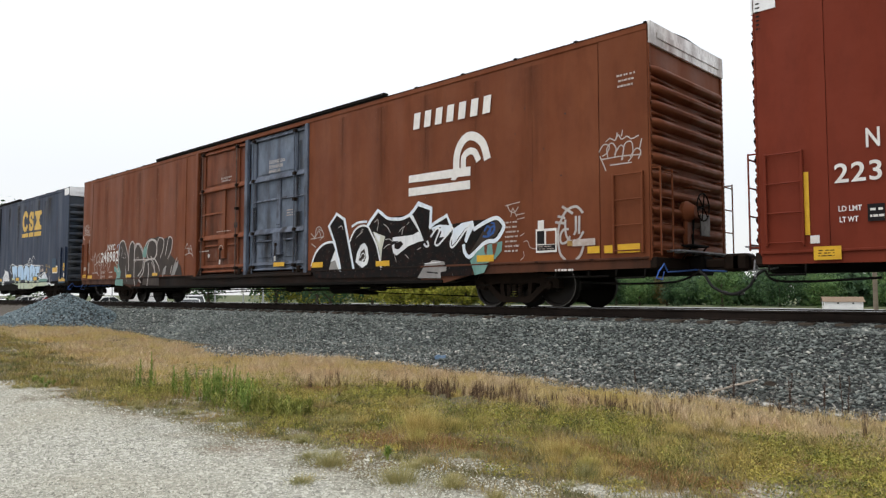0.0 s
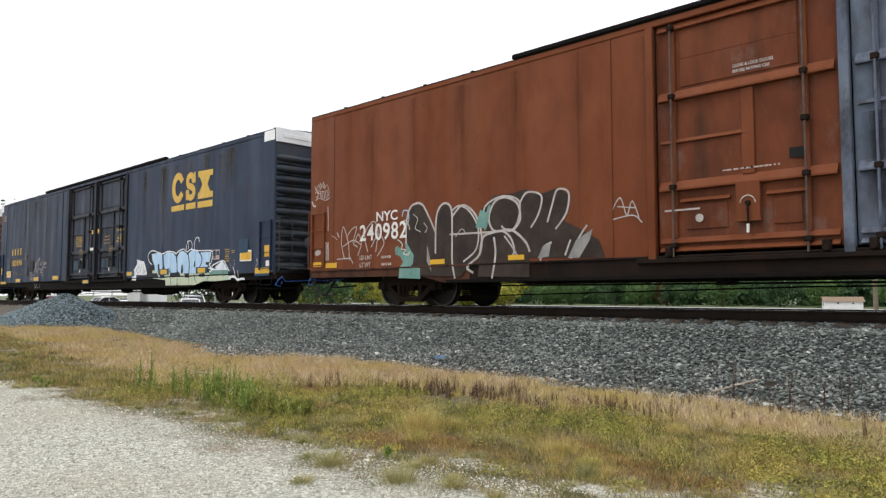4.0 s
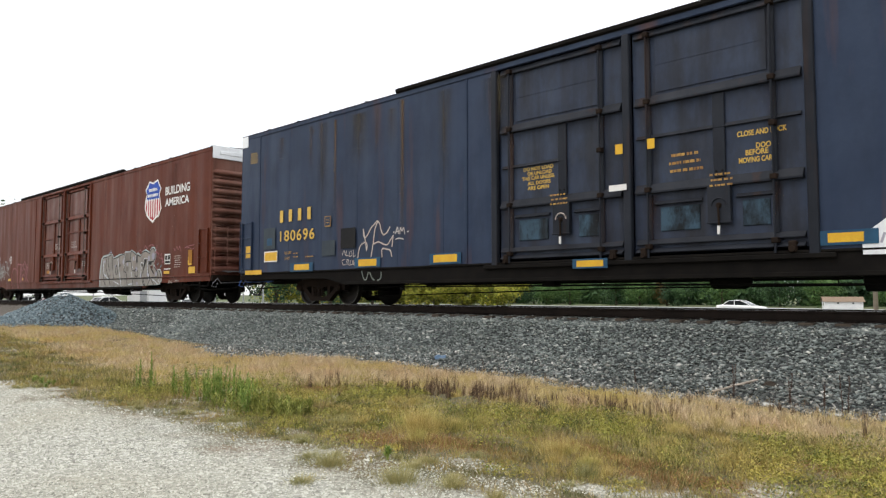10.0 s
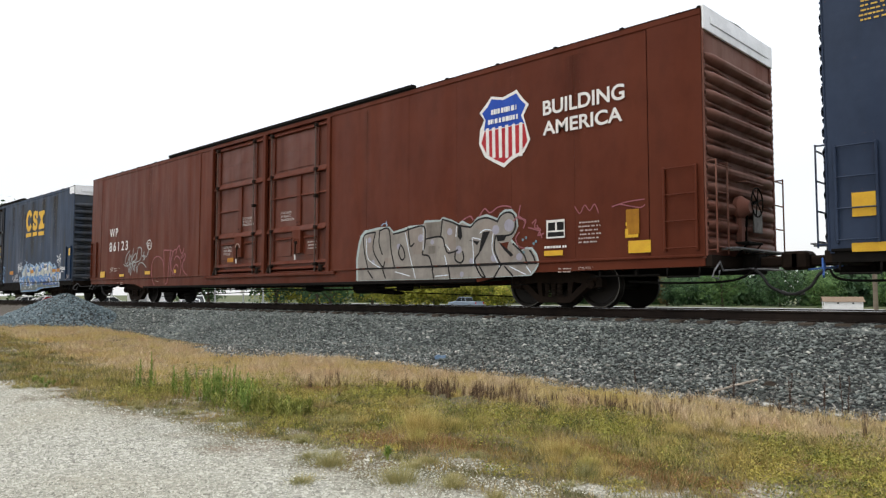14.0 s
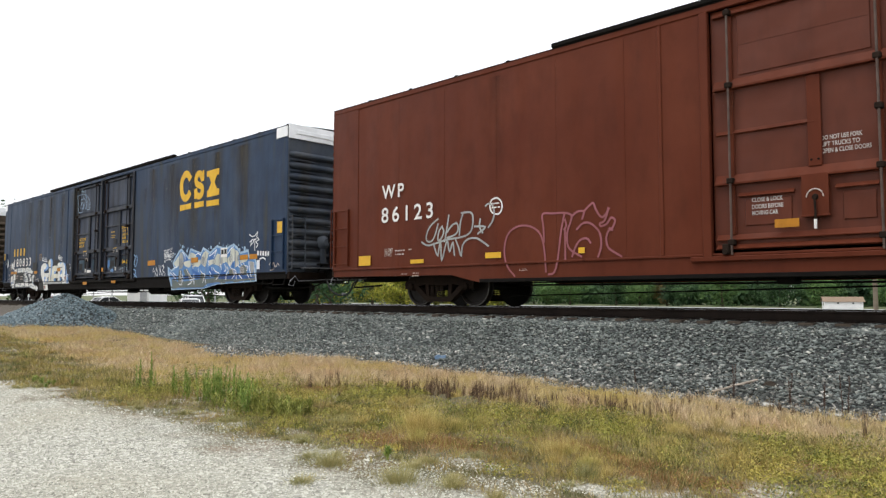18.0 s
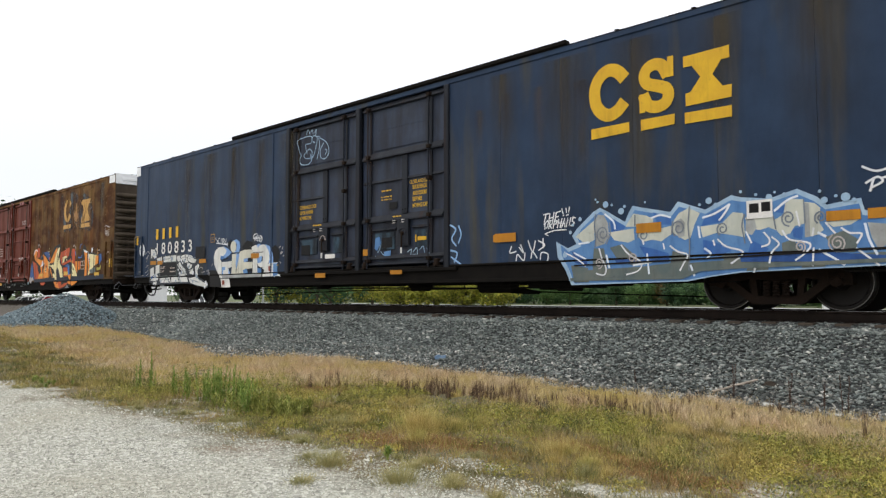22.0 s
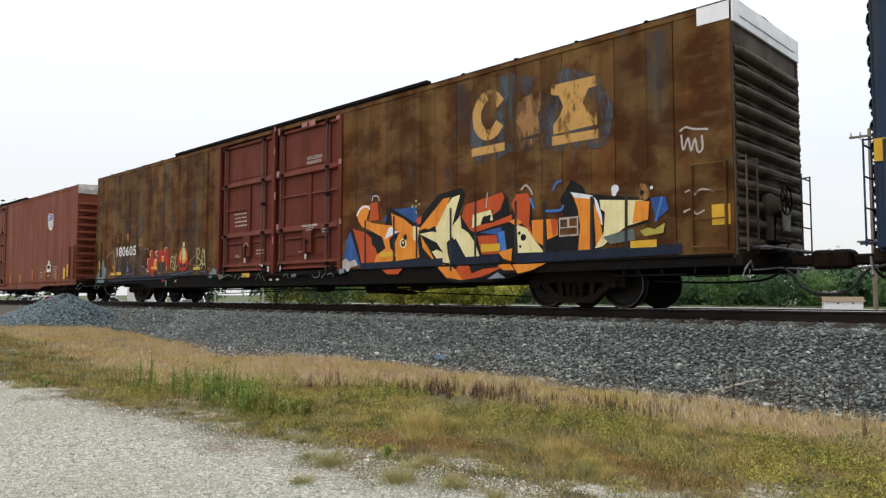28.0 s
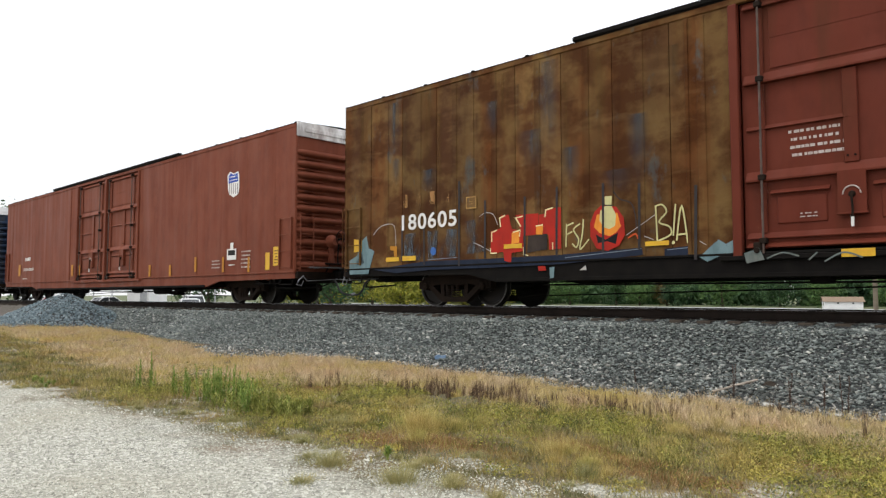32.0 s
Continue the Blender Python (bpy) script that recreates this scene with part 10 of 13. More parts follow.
g.fill("sky_g", [(-17.7, 1.76), (-17.47, 1.69), (-17.32, 1.53), (-17.25, 1.33), (-17.25, 1.19), (-17.48, 1.19), (-17.44, 1.39), (-17.51, 1.56)])
g.fill("sky_g", [(-18.13, 1.36), (-17.87, 1.42), (-17.8, 1.33), (-17.91, 1.22), (-18.09, 1.21)])
g.fill("black_p", [(-17.87, 1.43), (-17.81, 1.39), (-17.81, 1.27), (-17.89, 1.25), (-17.85, 1.35)])
g.fill("cobalt", [(-18.1, 1.07), (-17.89, 1.04), (-17.86, 0.8), (-18.08, 0.79)])
g.fill("black_p", [(-17.86, 1.06), (-17.72, 1.0), (-17.78, 0.89), (-17.83, 0.85)])
g.fill("cobalt", [(-17.26, 1.18), (-17.04, 1.19), (-17.03, 0.84), (-17.27, 0.79)])
g.line("ice", 0.02, [(-17.48, 1.18), (-17.26, 1.18), (-17.04, 1.19)], False)
g.line("ice", 0.018, [(-17.26, 1.16), (-17.26, 0.81)], False)
g.line("black_p", 0.022, [(-19.62, 1.57), (-19.12, 1.58)], False)
g.line("black_p", 0.022, [(-18.34, 1.53), (-17.79, 1.53)], False)
g.line("greyp", 0.012, [(-19.56, 1.32), (-19.57, 1.09)])
g.line("greyp", 0.012, [(-19.19, 1.26), (-19.17, 0.81)])
g.line("greyp", 0.012, [(-18.35, 1.59), (-18.38, 1.38), (-18.35, 1.04), (-18.25, 0.83)])
g.line("greyp", 0.012, [(-18.11, 1.18), (-17.97, 1.09), (-17.8, 1.07)])
g.line("greyp", 0.012, [(-20.19, 1.29), (-20.15, 0.84)])
g.line("greyp", 0.012, [(-17.4, 0.95), (-17.38, 0.79)])
g.fill("silver_p", [(-20.12, 0.93), (-17.86, 0.91), (-17.86, 0.78), (-20.13, 0.78)])
g.line("black_p", 0.026, [(-20.26, 0.79), (-18.37, 0.79), (-17.23, 0.79)], False)
g.dot("brick_p", -17.42, 1.03, 0.085)
g.dot("brick_p", -20.07, 0.66, 0.085)
g.dot("pink_p", -17.49, 1.08, 0.03)
g.line("white_p", 0.024, [(-20.61, 2.09), (-20.46, 1.96), (-20.51, 1.9)])
g.line("white_p", 0.024, [(-20.33, 2.09), (-20.43, 2.03), (-20.42, 1.93), (-20.31, 1.93)])
g.line("white_p", 0.024, [(-20.25, 1.95), (-20.24, 2.06)])
g.line("white_p", 0.024, [(-20.16, 1.87), (-20.14, 2.05), (-20.03, 2.01), (-20.11, 1.96), (-20.0, 1.88), (-20.16, 1.87)])
g.line("white_p", 0.024, [(-19.93, 2.03), (-19.98, 1.86), (-19.84, 1.89), (-19.86, 1.81)])
g.line("white_p", 0.024, [(-20.56, 1.93), (-19.87, 1.85)])
g.line("white_p", 0.024, [(-18.21, 1.96), (-18.34, 2.0), (-18.3, 2.06), (-18.12, 2.08), (-18.19, 1.9)])
g.line("white_p", 0.024, [(-18.28, 1.89), (-18.16, 2.02), (-18.12, 1.87)])
g.line("white_p", 0.024, [(-18.07, 2.05), (-18.1, 1.87)])
g.line("white_p", 0.024, [(-18.03, 1.87), (-17.96, 2.02), (-17.89, 1.95), (-18.01, 1.9), (-17.92, 1.84), (-17.83, 1.95), (-17.92, 2.0)])
g.line("white_p", 0.024, [(-18.35, 1.96), (-18.01, 1.96)])
g.line("white_d", 0.026, [(-16.94, 1.62), (-16.89, 1.65)])
g.line("white_d", 0.026, [(-16.83, 1.51), (-16.87, 1.44), (-16.77, 1.49)])
g.line("white_d", 0.026, [(-16.75, 1.36), (-16.71, 1.39)])
g.line("white_d", 0.026, [(-16.8, 1.57), (-16.76, 1.62)])
g.line("white_d", 0.026, [(-20.95, 1.0), (-20.98, 0.91)])
g.line("white_d", 0.026, [(-20.8, 1.2), (-20.77, 1.27)])
g.line("white_d", 0.026, [(-16.91, 1.22), (-16.87, 1.18)])
g.done("puffy white and blue bubble graffiti")
bars(CARS["d"], -17.11, -16.96, 1.08, 1.16, 1, 2, "gold_d")
g = Paint(CARS["d"], "graffiti_tag")
g.line("white_p", 0.05, [(-17.19, 0.81), (-17.06, 0.84), (-16.88, 0.82), (-16.71, 0.86)])
g.line("white_p", 0.05, [(-17.13, 0.88), (-17.06, 0.93)])
g.done("white drips")
streak(CARS["d"], -6.73, 2.12, 4.36, 0.16)
streak(CARS["d"], -7.74, 2.7, 4.44, 0.12)
streak(CARS["d"], -8.59, 3.31, 4.46, 0.1)
streak(CARS["d"], -19.6, 3.22, 4.8, 0.12)
streak(CARS["d"], -18, 3.79, 4.8, 0.1)
streak(CARS["d"], -9.32, 3.43, 4.24, 0.14)
for k in (2, 3, 4, 5, 6, 8, 9, 10, 11, 12):
    streak(CARS["d"], S7[k] + 0.08, 1.6 + 0.31 * (k % 4), 4.90, 0.34 + 0.09 * (k % 3), "grime_run")
for k in (2, 3, 5, 6, 8, 9, 11, 12):
    streak(CARS["b"], S7[k] + 0.05, 2.4 + 0.5 * (k % 3), 4.90, 0.20 + 0.08 * (k % 3), "grime_run")
for k in (2, 3, 4, 5, 6, 8, 9, 10, 11, 12, 13):
    streak(CARS["a"], S7[k] + 0.02, 1.2 + 0.4 * (k % 4), 4.90, 0.16 + 0.08 * (k % 3), "soot_run")
for k in range(1, len(S8) - 1):
    if S8[k] > DOOR_X[0] + 0.4 or S8[k] < DOOR_X[2] - 0.4:
        streak(CARS["e"], S8[k] - 0.28, 2.3 + 0.6 * (k % 3), 4.92, 0.16 + 0.06 * (k % 2), ("ochre_run", "blue_run", "ochre_run", "soot_run")[k % 4])
        streak(CARS["e"], S8[k] + 0.10, 2.2 + 0.4 * (k % 4), 4.2 + 0.2 * (k % 3), 0.10, ("soot_run", "ochre_run", "rust_run")[k % 3])
for k in (2, 6, 11):
    streak(CARS["c"], S7[k] + 0.02, 1.2 + 0.4 * (k % 4), 4.90, 0.12 + 0.05 * (k % 3), "soot_run")
g = Paint(CARS["e"], "emblem")
g.fill("old_blue", [(-5.77, 3.55), (-5.68, 4.54), (-5.27, 4.77), (-4.65, 4.88), (-3.78, 4.58), (-3.23, 4.68), (-2.6, 4.43), (-2.29, 4.16), (-2.19, 3.6), (-2.31, 3.09), (-2.5, 2.99), (-3.26, 3.1), (-3.39, 2.92), (-3.59, 3.15), (-4.66, 3.23), (-5.12, 3.03), (-5.6, 3.15)])
g.line("gold_e", 0.24, [(-4.94, 4.35), (-5.00, 4.42), (-5.07, 4.47), (-5.15, 4.50), (-5.23, 4.51), (-5.32, 4.49), (-5.39, 4.45), (-5.45, 4.38), (-5.50, 4.30), (-5.54, 4.21), (-5.55, 4.10), (-5.54, 4.00), (-5.52, 3.91), (-5.47, 3.82), (-5.41, 3.75), (-5.34, 3.70), (-5.26, 3.67), (-5.17, 3.67), (-5.09, 3.70), (-5.02, 3.74), (-4.96, 3.81)])
g.fill("gold_r", [(-4.43, 4.26), (-3.85, 4.36), (-3.81, 4.01), (-3.93, 3.91), (-3.85, 3.5), (-4.39, 3.45), (-4.48, 3.6)])
g.fill("gold_e", [(-3.59, 4.4), (-2.57, 4.39), (-2.55, 4.19), (-2.72, 4.18), (-2.86, 3.92), (-2.68, 3.65), (-2.55, 3.69), (-2.54, 3.45), (-3.54, 3.41), (-3.54, 3.6), (-3.38, 3.76), (-3.3, 3.93), (-3.4, 4.16), (-3.59, 4.22)])
g.fill("gold_e", [(-5.7, 3.43), (-4.78, 3.44), (-4.78, 3.27), (-5.7, 3.25)])
g.fill("gold_r", [(-4.48, 3.42), (-3.82, 3.4), (-3.82, 3.26), (-4.48, 3.28)])
g.fill("gold_e", [(-3.57, 3.37), (-2.52, 3.36), (-2.52, 3.19), (-3.57, 3.19)])
g.done("flaking yellow emblem on faded blue")
g = Paint(CARS["e"], "graffiti")
g.fill("blue_p", [(-10.18, 1.03), (-10.05, 1.61), (-9.82, 1.97), (-9.41, 1.29), (-8.97, 0.99)])
g.fill("blue_p", [(-8.64, 2.06), (-8.35, 2.31), (-7.46, 2.32), (-7.33, 1.96), (-7.75, 1.89)])
g.fill("blue_p", [(-3.82, 1.06), (-3.41, 1.26), (-2.9, 1.24), (-3, 1.05)])
g.fill("blue_p", [(-1.48, 1.96), (-1.2, 1.97), (-1.14, 1.73), (-1.38, 1.55)])
g.fill("black_p", [(-9.91, 1.95), (-9.19, 1.82), (-8.55, 1.94), (-8.39, 2.4), (-7.46, 1.93), (-6.72, 2.53), (-6.02, 2.62), (-5.9, 2.45), (-6.11, 1.96), (-5.77, 2.22), (-4.85, 2.42), (-4.7, 2.27), (-4.64, 1.89), (-4.45, 2.36), (-4.11, 2.24), (-4.06, 1.73), (-3.28, 1.71), (-3.4, 2.12), (-3.13, 2.47), (-2.88, 2.31), (-2.81, 2.17), (-2.39, 2.09), (-1.48, 1.96), (-1.53, 1.52), (-1.94, 1.47), (-2.23, 1.3), (-2.58, 1.05), (-2.65, 0.95), (-4.83, 0.96), (-4.68, 0.86), (-3.75, 0.88), (-4.1, 0.73), (-4.68, 0.7), (-5.46, 0.6), (-6.11, 0.51), (-6.46, 0.61), (-6.99, 1.03), (-9.4, 0.89)])
g.fill("redor", [(-9.77, 1.94), (-9.28, 1.82), (-8.97, 1.63), (-8.84, 1.29), (-8.34, 1.08), (-9.4, 0.98), (-9.54, 1.44)])
g.fill("orange", [(-9.55, 2.13), (-9.64, 2.33), (-9.42, 2.52), (-9.09, 2.49), (-9.15, 2.32), (-9.24, 2.13), (-8.98, 2.03), (-8.23, 1.92), (-8.06, 1.75), (-8.39, 1.66), (-8.34, 1.38), (-8.14, 1.24), (-8.22, 1.08), (-8.97, 1.02), (-8.84, 1.24), (-8.51, 1.39), (-8.64, 1.67), (-9.11, 1.87), (-9.41, 1.97)])
g.fill("black_p", [(-9.06, 1.75), (-8.72, 1.62), (-8.59, 1.45), (-8.76, 1.32), (-9.02, 1.5)])
g.fill("redor", [(-9.07, 2.54), (-8.81, 2.55), (-8.76, 2.1), (-9.15, 2.1), (-9.09, 2.32)])
g.fill("redor", [(-8.35, 1.9), (-8.06, 1.86), (-8.35, 1.6), (-8.43, 1.69)])
g.fill("orange", [(-8.31, 2.23), (-7.87, 2.06), (-7.59, 1.88), (-7.4, 1.6), (-7.33, 1.12), (-8.14, 1.07), (-8.18, 1.51), (-8.02, 1.74), (-8.27, 1.92)])
g.fill("cream", [(-7.55, 1.87), (-7.33, 1.83), (-7.4, 1.47), (-7.55, 1.56)])
g.fill("redor", [(-7.44, 2.03), (-7.25, 2.09), (-7.29, 1.91), (-7.4, 1.89)])
g.fill("redor", [(-8.63, 0.87), (-7.9, 0.88), (-8.06, 0.75), (-8.46, 0.76)])
g.fill("orange", [(-7.4, 1.73), (-7.14, 1.95), (-6.56, 2.42), (-6.35, 2.43), (-6.52, 2.11), (-6.63, 1.86), (-6.99, 1.73), (-7.14, 1.79)])
g.fill("cream", [(-7.33, 1.67), (-6.92, 1.7), (-6.74, 1.84), (-6.45, 2.26), (-6.28, 2.42), (-6.04, 2.46), (-6.21, 2.03), (-6.28, 1.79), (-6.01, 1.62), (-6.18, 1.56), (-6.28, 1.29), (-6.42, 1.17), (-6.35, 0.96), (-6.7, 1), (-6.92, 1.24), (-6.77, 1.28), (-6.56, 1.2), (-6.77, 1.44), (-6.99, 1.53)])
g.fill("black_p", [(-7.1, 1.74), (-6.81, 1.82), (-6.77, 1.67)])
g.fill("black_p", [(-6.99, 1.32), (-6.81, 1.44), (-6.67, 1.3)])
g.fill("orange", [(-7.29, 1.62), (-7.07, 1.37), (-6.88, 1.11), (-6.7, 0.95), (-6.32, 0.91), (-6.18, 0.81), (-5.98, 0.58), (-6.46, 0.64), (-6.67, 0.82), (-6.96, 1.11), (-7.21, 1.33)])
g.fill("cream", [(-6.25, 1.81), (-6.04, 2), (-6.01, 1.72), (-5.81, 1.61), (-5.61, 1.38), (-5.48, 1.08), (-5.88, 1.07), (-6.11, 1.4), (-6.28, 1.64)])
g.fill("dkblue", [(-6.46, 1.42), (-6.28, 1.54), (-6.08, 1.33), (-5.88, 1.05), (-6.18, 0.91), (-6.42, 1.14)])
g.fill("redor", [(-6.01, 1.97), (-5.87, 2.23), (-5.64, 2.26), (-4.85, 2.4), (-4.79, 2.28), (-4.91, 2.03), (-5.13, 1.93), (-5.1, 2.04), (-5.64, 2.01), (-5.74, 1.73), (-5.13, 1.78), (-4.58, 1.91), (-4.61, 1.77), (-5.13, 1.69), (-5.61, 1.6), (-5.74, 1.65)])
g.fill("cream", [(-5.71, 1.7), (-5.67, 1.99), (-5.16, 2.05), (-5.1, 1.83), (-5.42, 1.8), (-5.45, 1.76)])
g.fill("black_p", [(-5.45, 1.78), (-5.38, 1.92), (-5.16, 1.95), (-5.19, 1.79)])
g.fill("blue_p", [(-5.48, 1.59), (-4.89, 1.67), (-4.8, 1.45), (-4.86, 1.22), (-5.07, 1.16), (-4.98, 1.51)])
g.fill("blue_l", [(-4.98, 1.56), (-4.8, 1.59), (-4.74, 1.17), (-4.89, 1.15)])
g.fill("redor", [(-5.55, 1.52), (-5.01, 1.51), (-4.98, 1.11), (-5.42, 1.12)])
g.fill("yellow_g", [(-5.45, 1.34), (-5.01, 1.32), (-5.01, 1.2), (-5.45, 1.22)])
g.fill("redor", [(-4.61, 2.12), (-4.46, 2.32), (-4.2, 2.31), (-4.12, 2.21), (-4.15, 1.69), (-4.07, 1.43), (-4.32, 1.7), (-4.5, 1.85)])
g.fill("orange", [(-4.98, 1.15), (-4.59, 1.21), (-4.62, 0.95), (-4.83, 1.01)])
g.fill("cream", [(-4.47, 1.69), (-4.21, 1.6), (-3.96, 1.29), (-3.79, 1.1), (-4.44, 1.11)])
g.fill("orange", [(-4.67, 1.77), (-4.47, 1.83), (-4.32, 1.72), (-4.47, 1.66)])
g.fill("orange", [(-4.09, 1.75), (-3.76, 1.75), (-3.76, 1.21), (-3.93, 1.29), (-4.07, 1.41)])
g.fill("orange", [(-3.73, 1.75), (-3.46, 1.73), (-3.46, 1.42), (-3.71, 1.34)])
g.fill("redor", [(-3.62, 1.74), (-3.46, 1.73), (-3.49, 1.44), (-3.57, 1.4)])
g.fill("orange", [(-3.11, 2.18), (-2.71, 2.1), (-2.69, 1.54), (-2.73, 1.06), (-3, 1.07), (-2.94, 1.56), (-2.99, 1.89)])
g.fill("white_p", [(-3.16, 2.23), (-2.66, 2.12), (-2.64, 2.05), (-3.06, 2.11)])
g.fill("white_p", [(-2.63, 2.09), (-2.56, 2), (-2.47, 1.74), (-2.45, 1.55), (-2.55, 1.6)])
g.fill("orange", [(-2.64, 1.97), (-2.5, 1.66), (-2.45, 1.32), (-2.6, 1.14)])
g.fill("cream", [(-2.51, 2.02), (-1.61, 1.93), (-1.6, 1.57), (-1.96, 1.49), (-2.17, 1.36), (-2.46, 1.15), (-2.63, 1.12), (-2.43, 1.4), (-2.4, 1.78), (-2.49, 1.85)])
g.fill("orange", [(-1.77, 1.93), (-1.5, 1.9), (-1.53, 1.58), (-1.84, 1.53)])
g.fill("redor", [(-6.08, 0.93), (-5.78, 0.89), (-5.71, 0.72), (-5.36, 0.81), (-4.83, 0.84), (-5.2, 0.71), (-5.46, 0.64), (-5.98, 0.58), (-6.18, 0.81)])
g.fill("orange", [(-4.59, 0.88), (-3.74, 0.88), (-4.1, 0.75), (-4.45, 0.69)])
g.fill("orange", [(-4.98, 0.87), (-4.68, 0.93), (-4.53, 0.76), (-4.83, 0.77)])
g.fill("steel_p", [(-5.27, 0.59), (-4.99, 0.73), (-4.77, 0.61)])
g.dot("cream", -7.88, 1.48, 0.12)
g.dot("black_p", -7.88, 1.48, 0.08)
g.dot("cream", -7.88, 1.49, 0.035)
g.dot("black_p", -7.81, 1.62, 0.07)
g.dot("black_p", -4.3, 1.42, 0.07)
g.dot("black_p", -4.4, 1.51, 0.035)
g.dot("black_p", -4.38, 1.24, 0.03)
g.dot("gold_r", -1.64, 2.07, 0.16)
g.dot("black_p", -1.64, 2.07, 0.05)
g.line("white_p", 0.05, [(-9.6, 2.27), (-9.46, 2.43), (-9.24, 2.47), (-9.11, 2.4)])
g.fill("white_p", [(-8.55, 1.61), (-8.39, 1.88), (-8.27, 1.9), (-8.14, 1.78), (-8.02, 1.77), (-8.39, 1.66)])
g.line("blue_l", 0.05, [(-1.26, 1.94), (-1.38, 1.55)])
g.line("blue_l", 0.05, [(-4.12, 2.19), (-4.03, 2)])
g.line("blue_l", 0.05, [(-3.73, 1.91), (-3.4, 1.9), (-3.32, 1.98)])
g.line("blue_l", 0.04, [(-3.56, 2.32), (-3.48, 2.44), (-3.37, 2.47)])
g.line("white_d", 0.035, [(-4.34, 2.4), (-4.23, 2.48), (-4.11, 2.37), (-4.07, 2.28)])
g.line("white_d", 0.035, [(-9.02, 2.6), (-8.98, 2.7), (-8.81, 2.69), (-8.75, 2.58)])
g.line("white_d", 0.025, [(-5.25, 2.42), (-5.29, 2.11)], False)
g.dot("white_p", -2.18, 2.19, 0.08)
g.dot("white_p", -2.2, 2.11, 0.05)
g.dot("white_p", -1.45, 2.14, 0.03)
g.dot("paleyel2", -7.56, 2.33, 0.03)
g.dot("paleyel2", -7.44, 2.45, 0.025)
g.dot("paleyel2", -7.44, 2.32, 0.025)
g.dot("paleyel2", -7.33, 2.36, 0.02)
g.dot("paleyel2", -7.44, 2.18, 0.02)
g.fill("yellow_g", [(-1.69, 1.39), (-1.53, 1.44), (-1.41, 1.4), (-1.21, 1.5), (-1.24, 1.33), (-1.49, 1.3), (-1.6, 1.29)])
g.fill("grey_teal", [(-2.45, 1.32), (-2.17, 1.38), (-1.82, 1.44), (-1.78, 1.24), (-2.29, 1.18)])
g.fill("white_d", [(-10.18, 1.14), (-10.04, 1.2), (-9.9, 1.11), (-9.67, 1.16), (-9.54, 1.01), (-9.85, 0.96), (-9.94, 0.85), (-10.18, 0.94)])
g.line("post_p", 0.06, [(-9.28, 2.11), (-9.27, 1)], False)
g.line("post_p", 0.06, [(-8.21, 2.14), (-8.2, 0.97)], False)
g.line("post_p", 0.06, [(-7.42, 1.87), (-7.42, 1.08)], False)
g.line("post_p", 0.06, [(-6.33, 2.17), (-6.33, 0.81)], False)
g.line("post_p", 0.06, [(-5.59, 2.25), (-5.6, 1.07)], False)
g.line("post_p", 0.06, [(-4.49, 2.16), (-4.5, 1.11)], False)
g.line("post_p", 0.06, [(-3.77, 2.07), (-3.78, 1)], False)
g.line("post_p", 0.06, [(-2.68, 2.08), (-2.7, 1.03)], False)
g.line("post_p", 0.06, [(-1.95, 2.06), (-1.97, 1.13)], False)
g.line("dkblue", 0.16, [(-9.4, 0.98), (-6.63, 1)], False)
g.line("dkblue", 0.16, [(-6.01, 1), (-4.98, 1.01)], False)
g.line("dkblue", 0.18, [(-4.44, 0.99), (-0.97, 1.04)], False)
g.done("large orange, cream and red wild-style graffiti with black outline")
plate(CARS["e"], "stencil_panel", -3.42, -2.98, 1.38, 1.75, "white_dim")
plate(CARS["e"], "stencil_panel", -3.39, -3.23, 1.56, 1.71, "rust_e")
plate(CARS["e"], "stencil_panel", -3.18, -3.01, 1.57, 1.72, "rust_e")
plate(CARS["e"], "stencil_panel", -3.4, -3.01, 1.41, 1.54, "rust_e")
plate(CARS["e"], "placard", -0.37, -0.06, 1.4, 1.74, "yellow")
plate(CARS["e"], "reflector", -1.88, -1.37, 1.09, 1.22, "yellow")
plate(CARS["e"], "reflector", -5.42, -4.91, 1.17, 1.33, "yellow")
plate(CARS["e"], "reflector", -8.72, -8.24, 1.17, 1.3, "yellow")
g = Paint(CARS["e"], "graffiti_tag")
g.line("white_d", 0.035, [(-0.9, 3.06), (-0.8, 3.11), (-0.66, 3.06), (-0.42, 3.02)])
g.line("white_d", 0.035, [(-0.88, 2.98), (-0.85, 2.73), (-0.76, 2.91), (-0.71, 2.7), (-0.64, 2.88), (-0.59, 2.66), (-0.51, 2.71), (-0.52, 2.92)])
g.line("white_dim", 0.03, [(-0.83, 2), (-0.73, 2.02), (-0.69, 1.93), (-0.55, 2.02), (-0.35, 1.97)])
g.line("white_dim", 0.03, [(-0.86, 1.66), (-0.73, 1.7), (-0.64, 1.61), (-0.51, 1.66)])
g.done("grey scrawled tag")
marks(CARS["e"], -24.47, -22.97, 2.32, 0.30, 4, "gold_r", 0)
letters(CARS["e"], "180605", -24.52, -22.74, 1.78, 0.37, "white", bold=0.018, gap=1.1)
plate(CARS["e"], "stencil_panel", -22.46, -22.16, 2.12, 2.39, "gold_old")
plate(CARS["e"], "stencil_panel", -22.43, -22.19, 2.15, 2.36, "rust_e")
bars(CARS["e"], -22.38, -22.24, 2.20, 2.31, 2, 1, "gold_old", -0.03)
g = Paint(CARS["e"], "graffiti")
g.fill("old_blue", [(-24.46, 1.68), (-23.81, 1.73), (-23.81, 1.07), (-24.46, 1.05)])
g.fill("old_blue", [(-23.67, 1.71), (-22.74, 1.72), (-22.78, 1.11), (-23.65, 1.07)])
g.fill("old_blue", [(-22.51, 1.86), (-22.02, 1.9), (-21.97, 1.18), (-22.44, 1.14)])
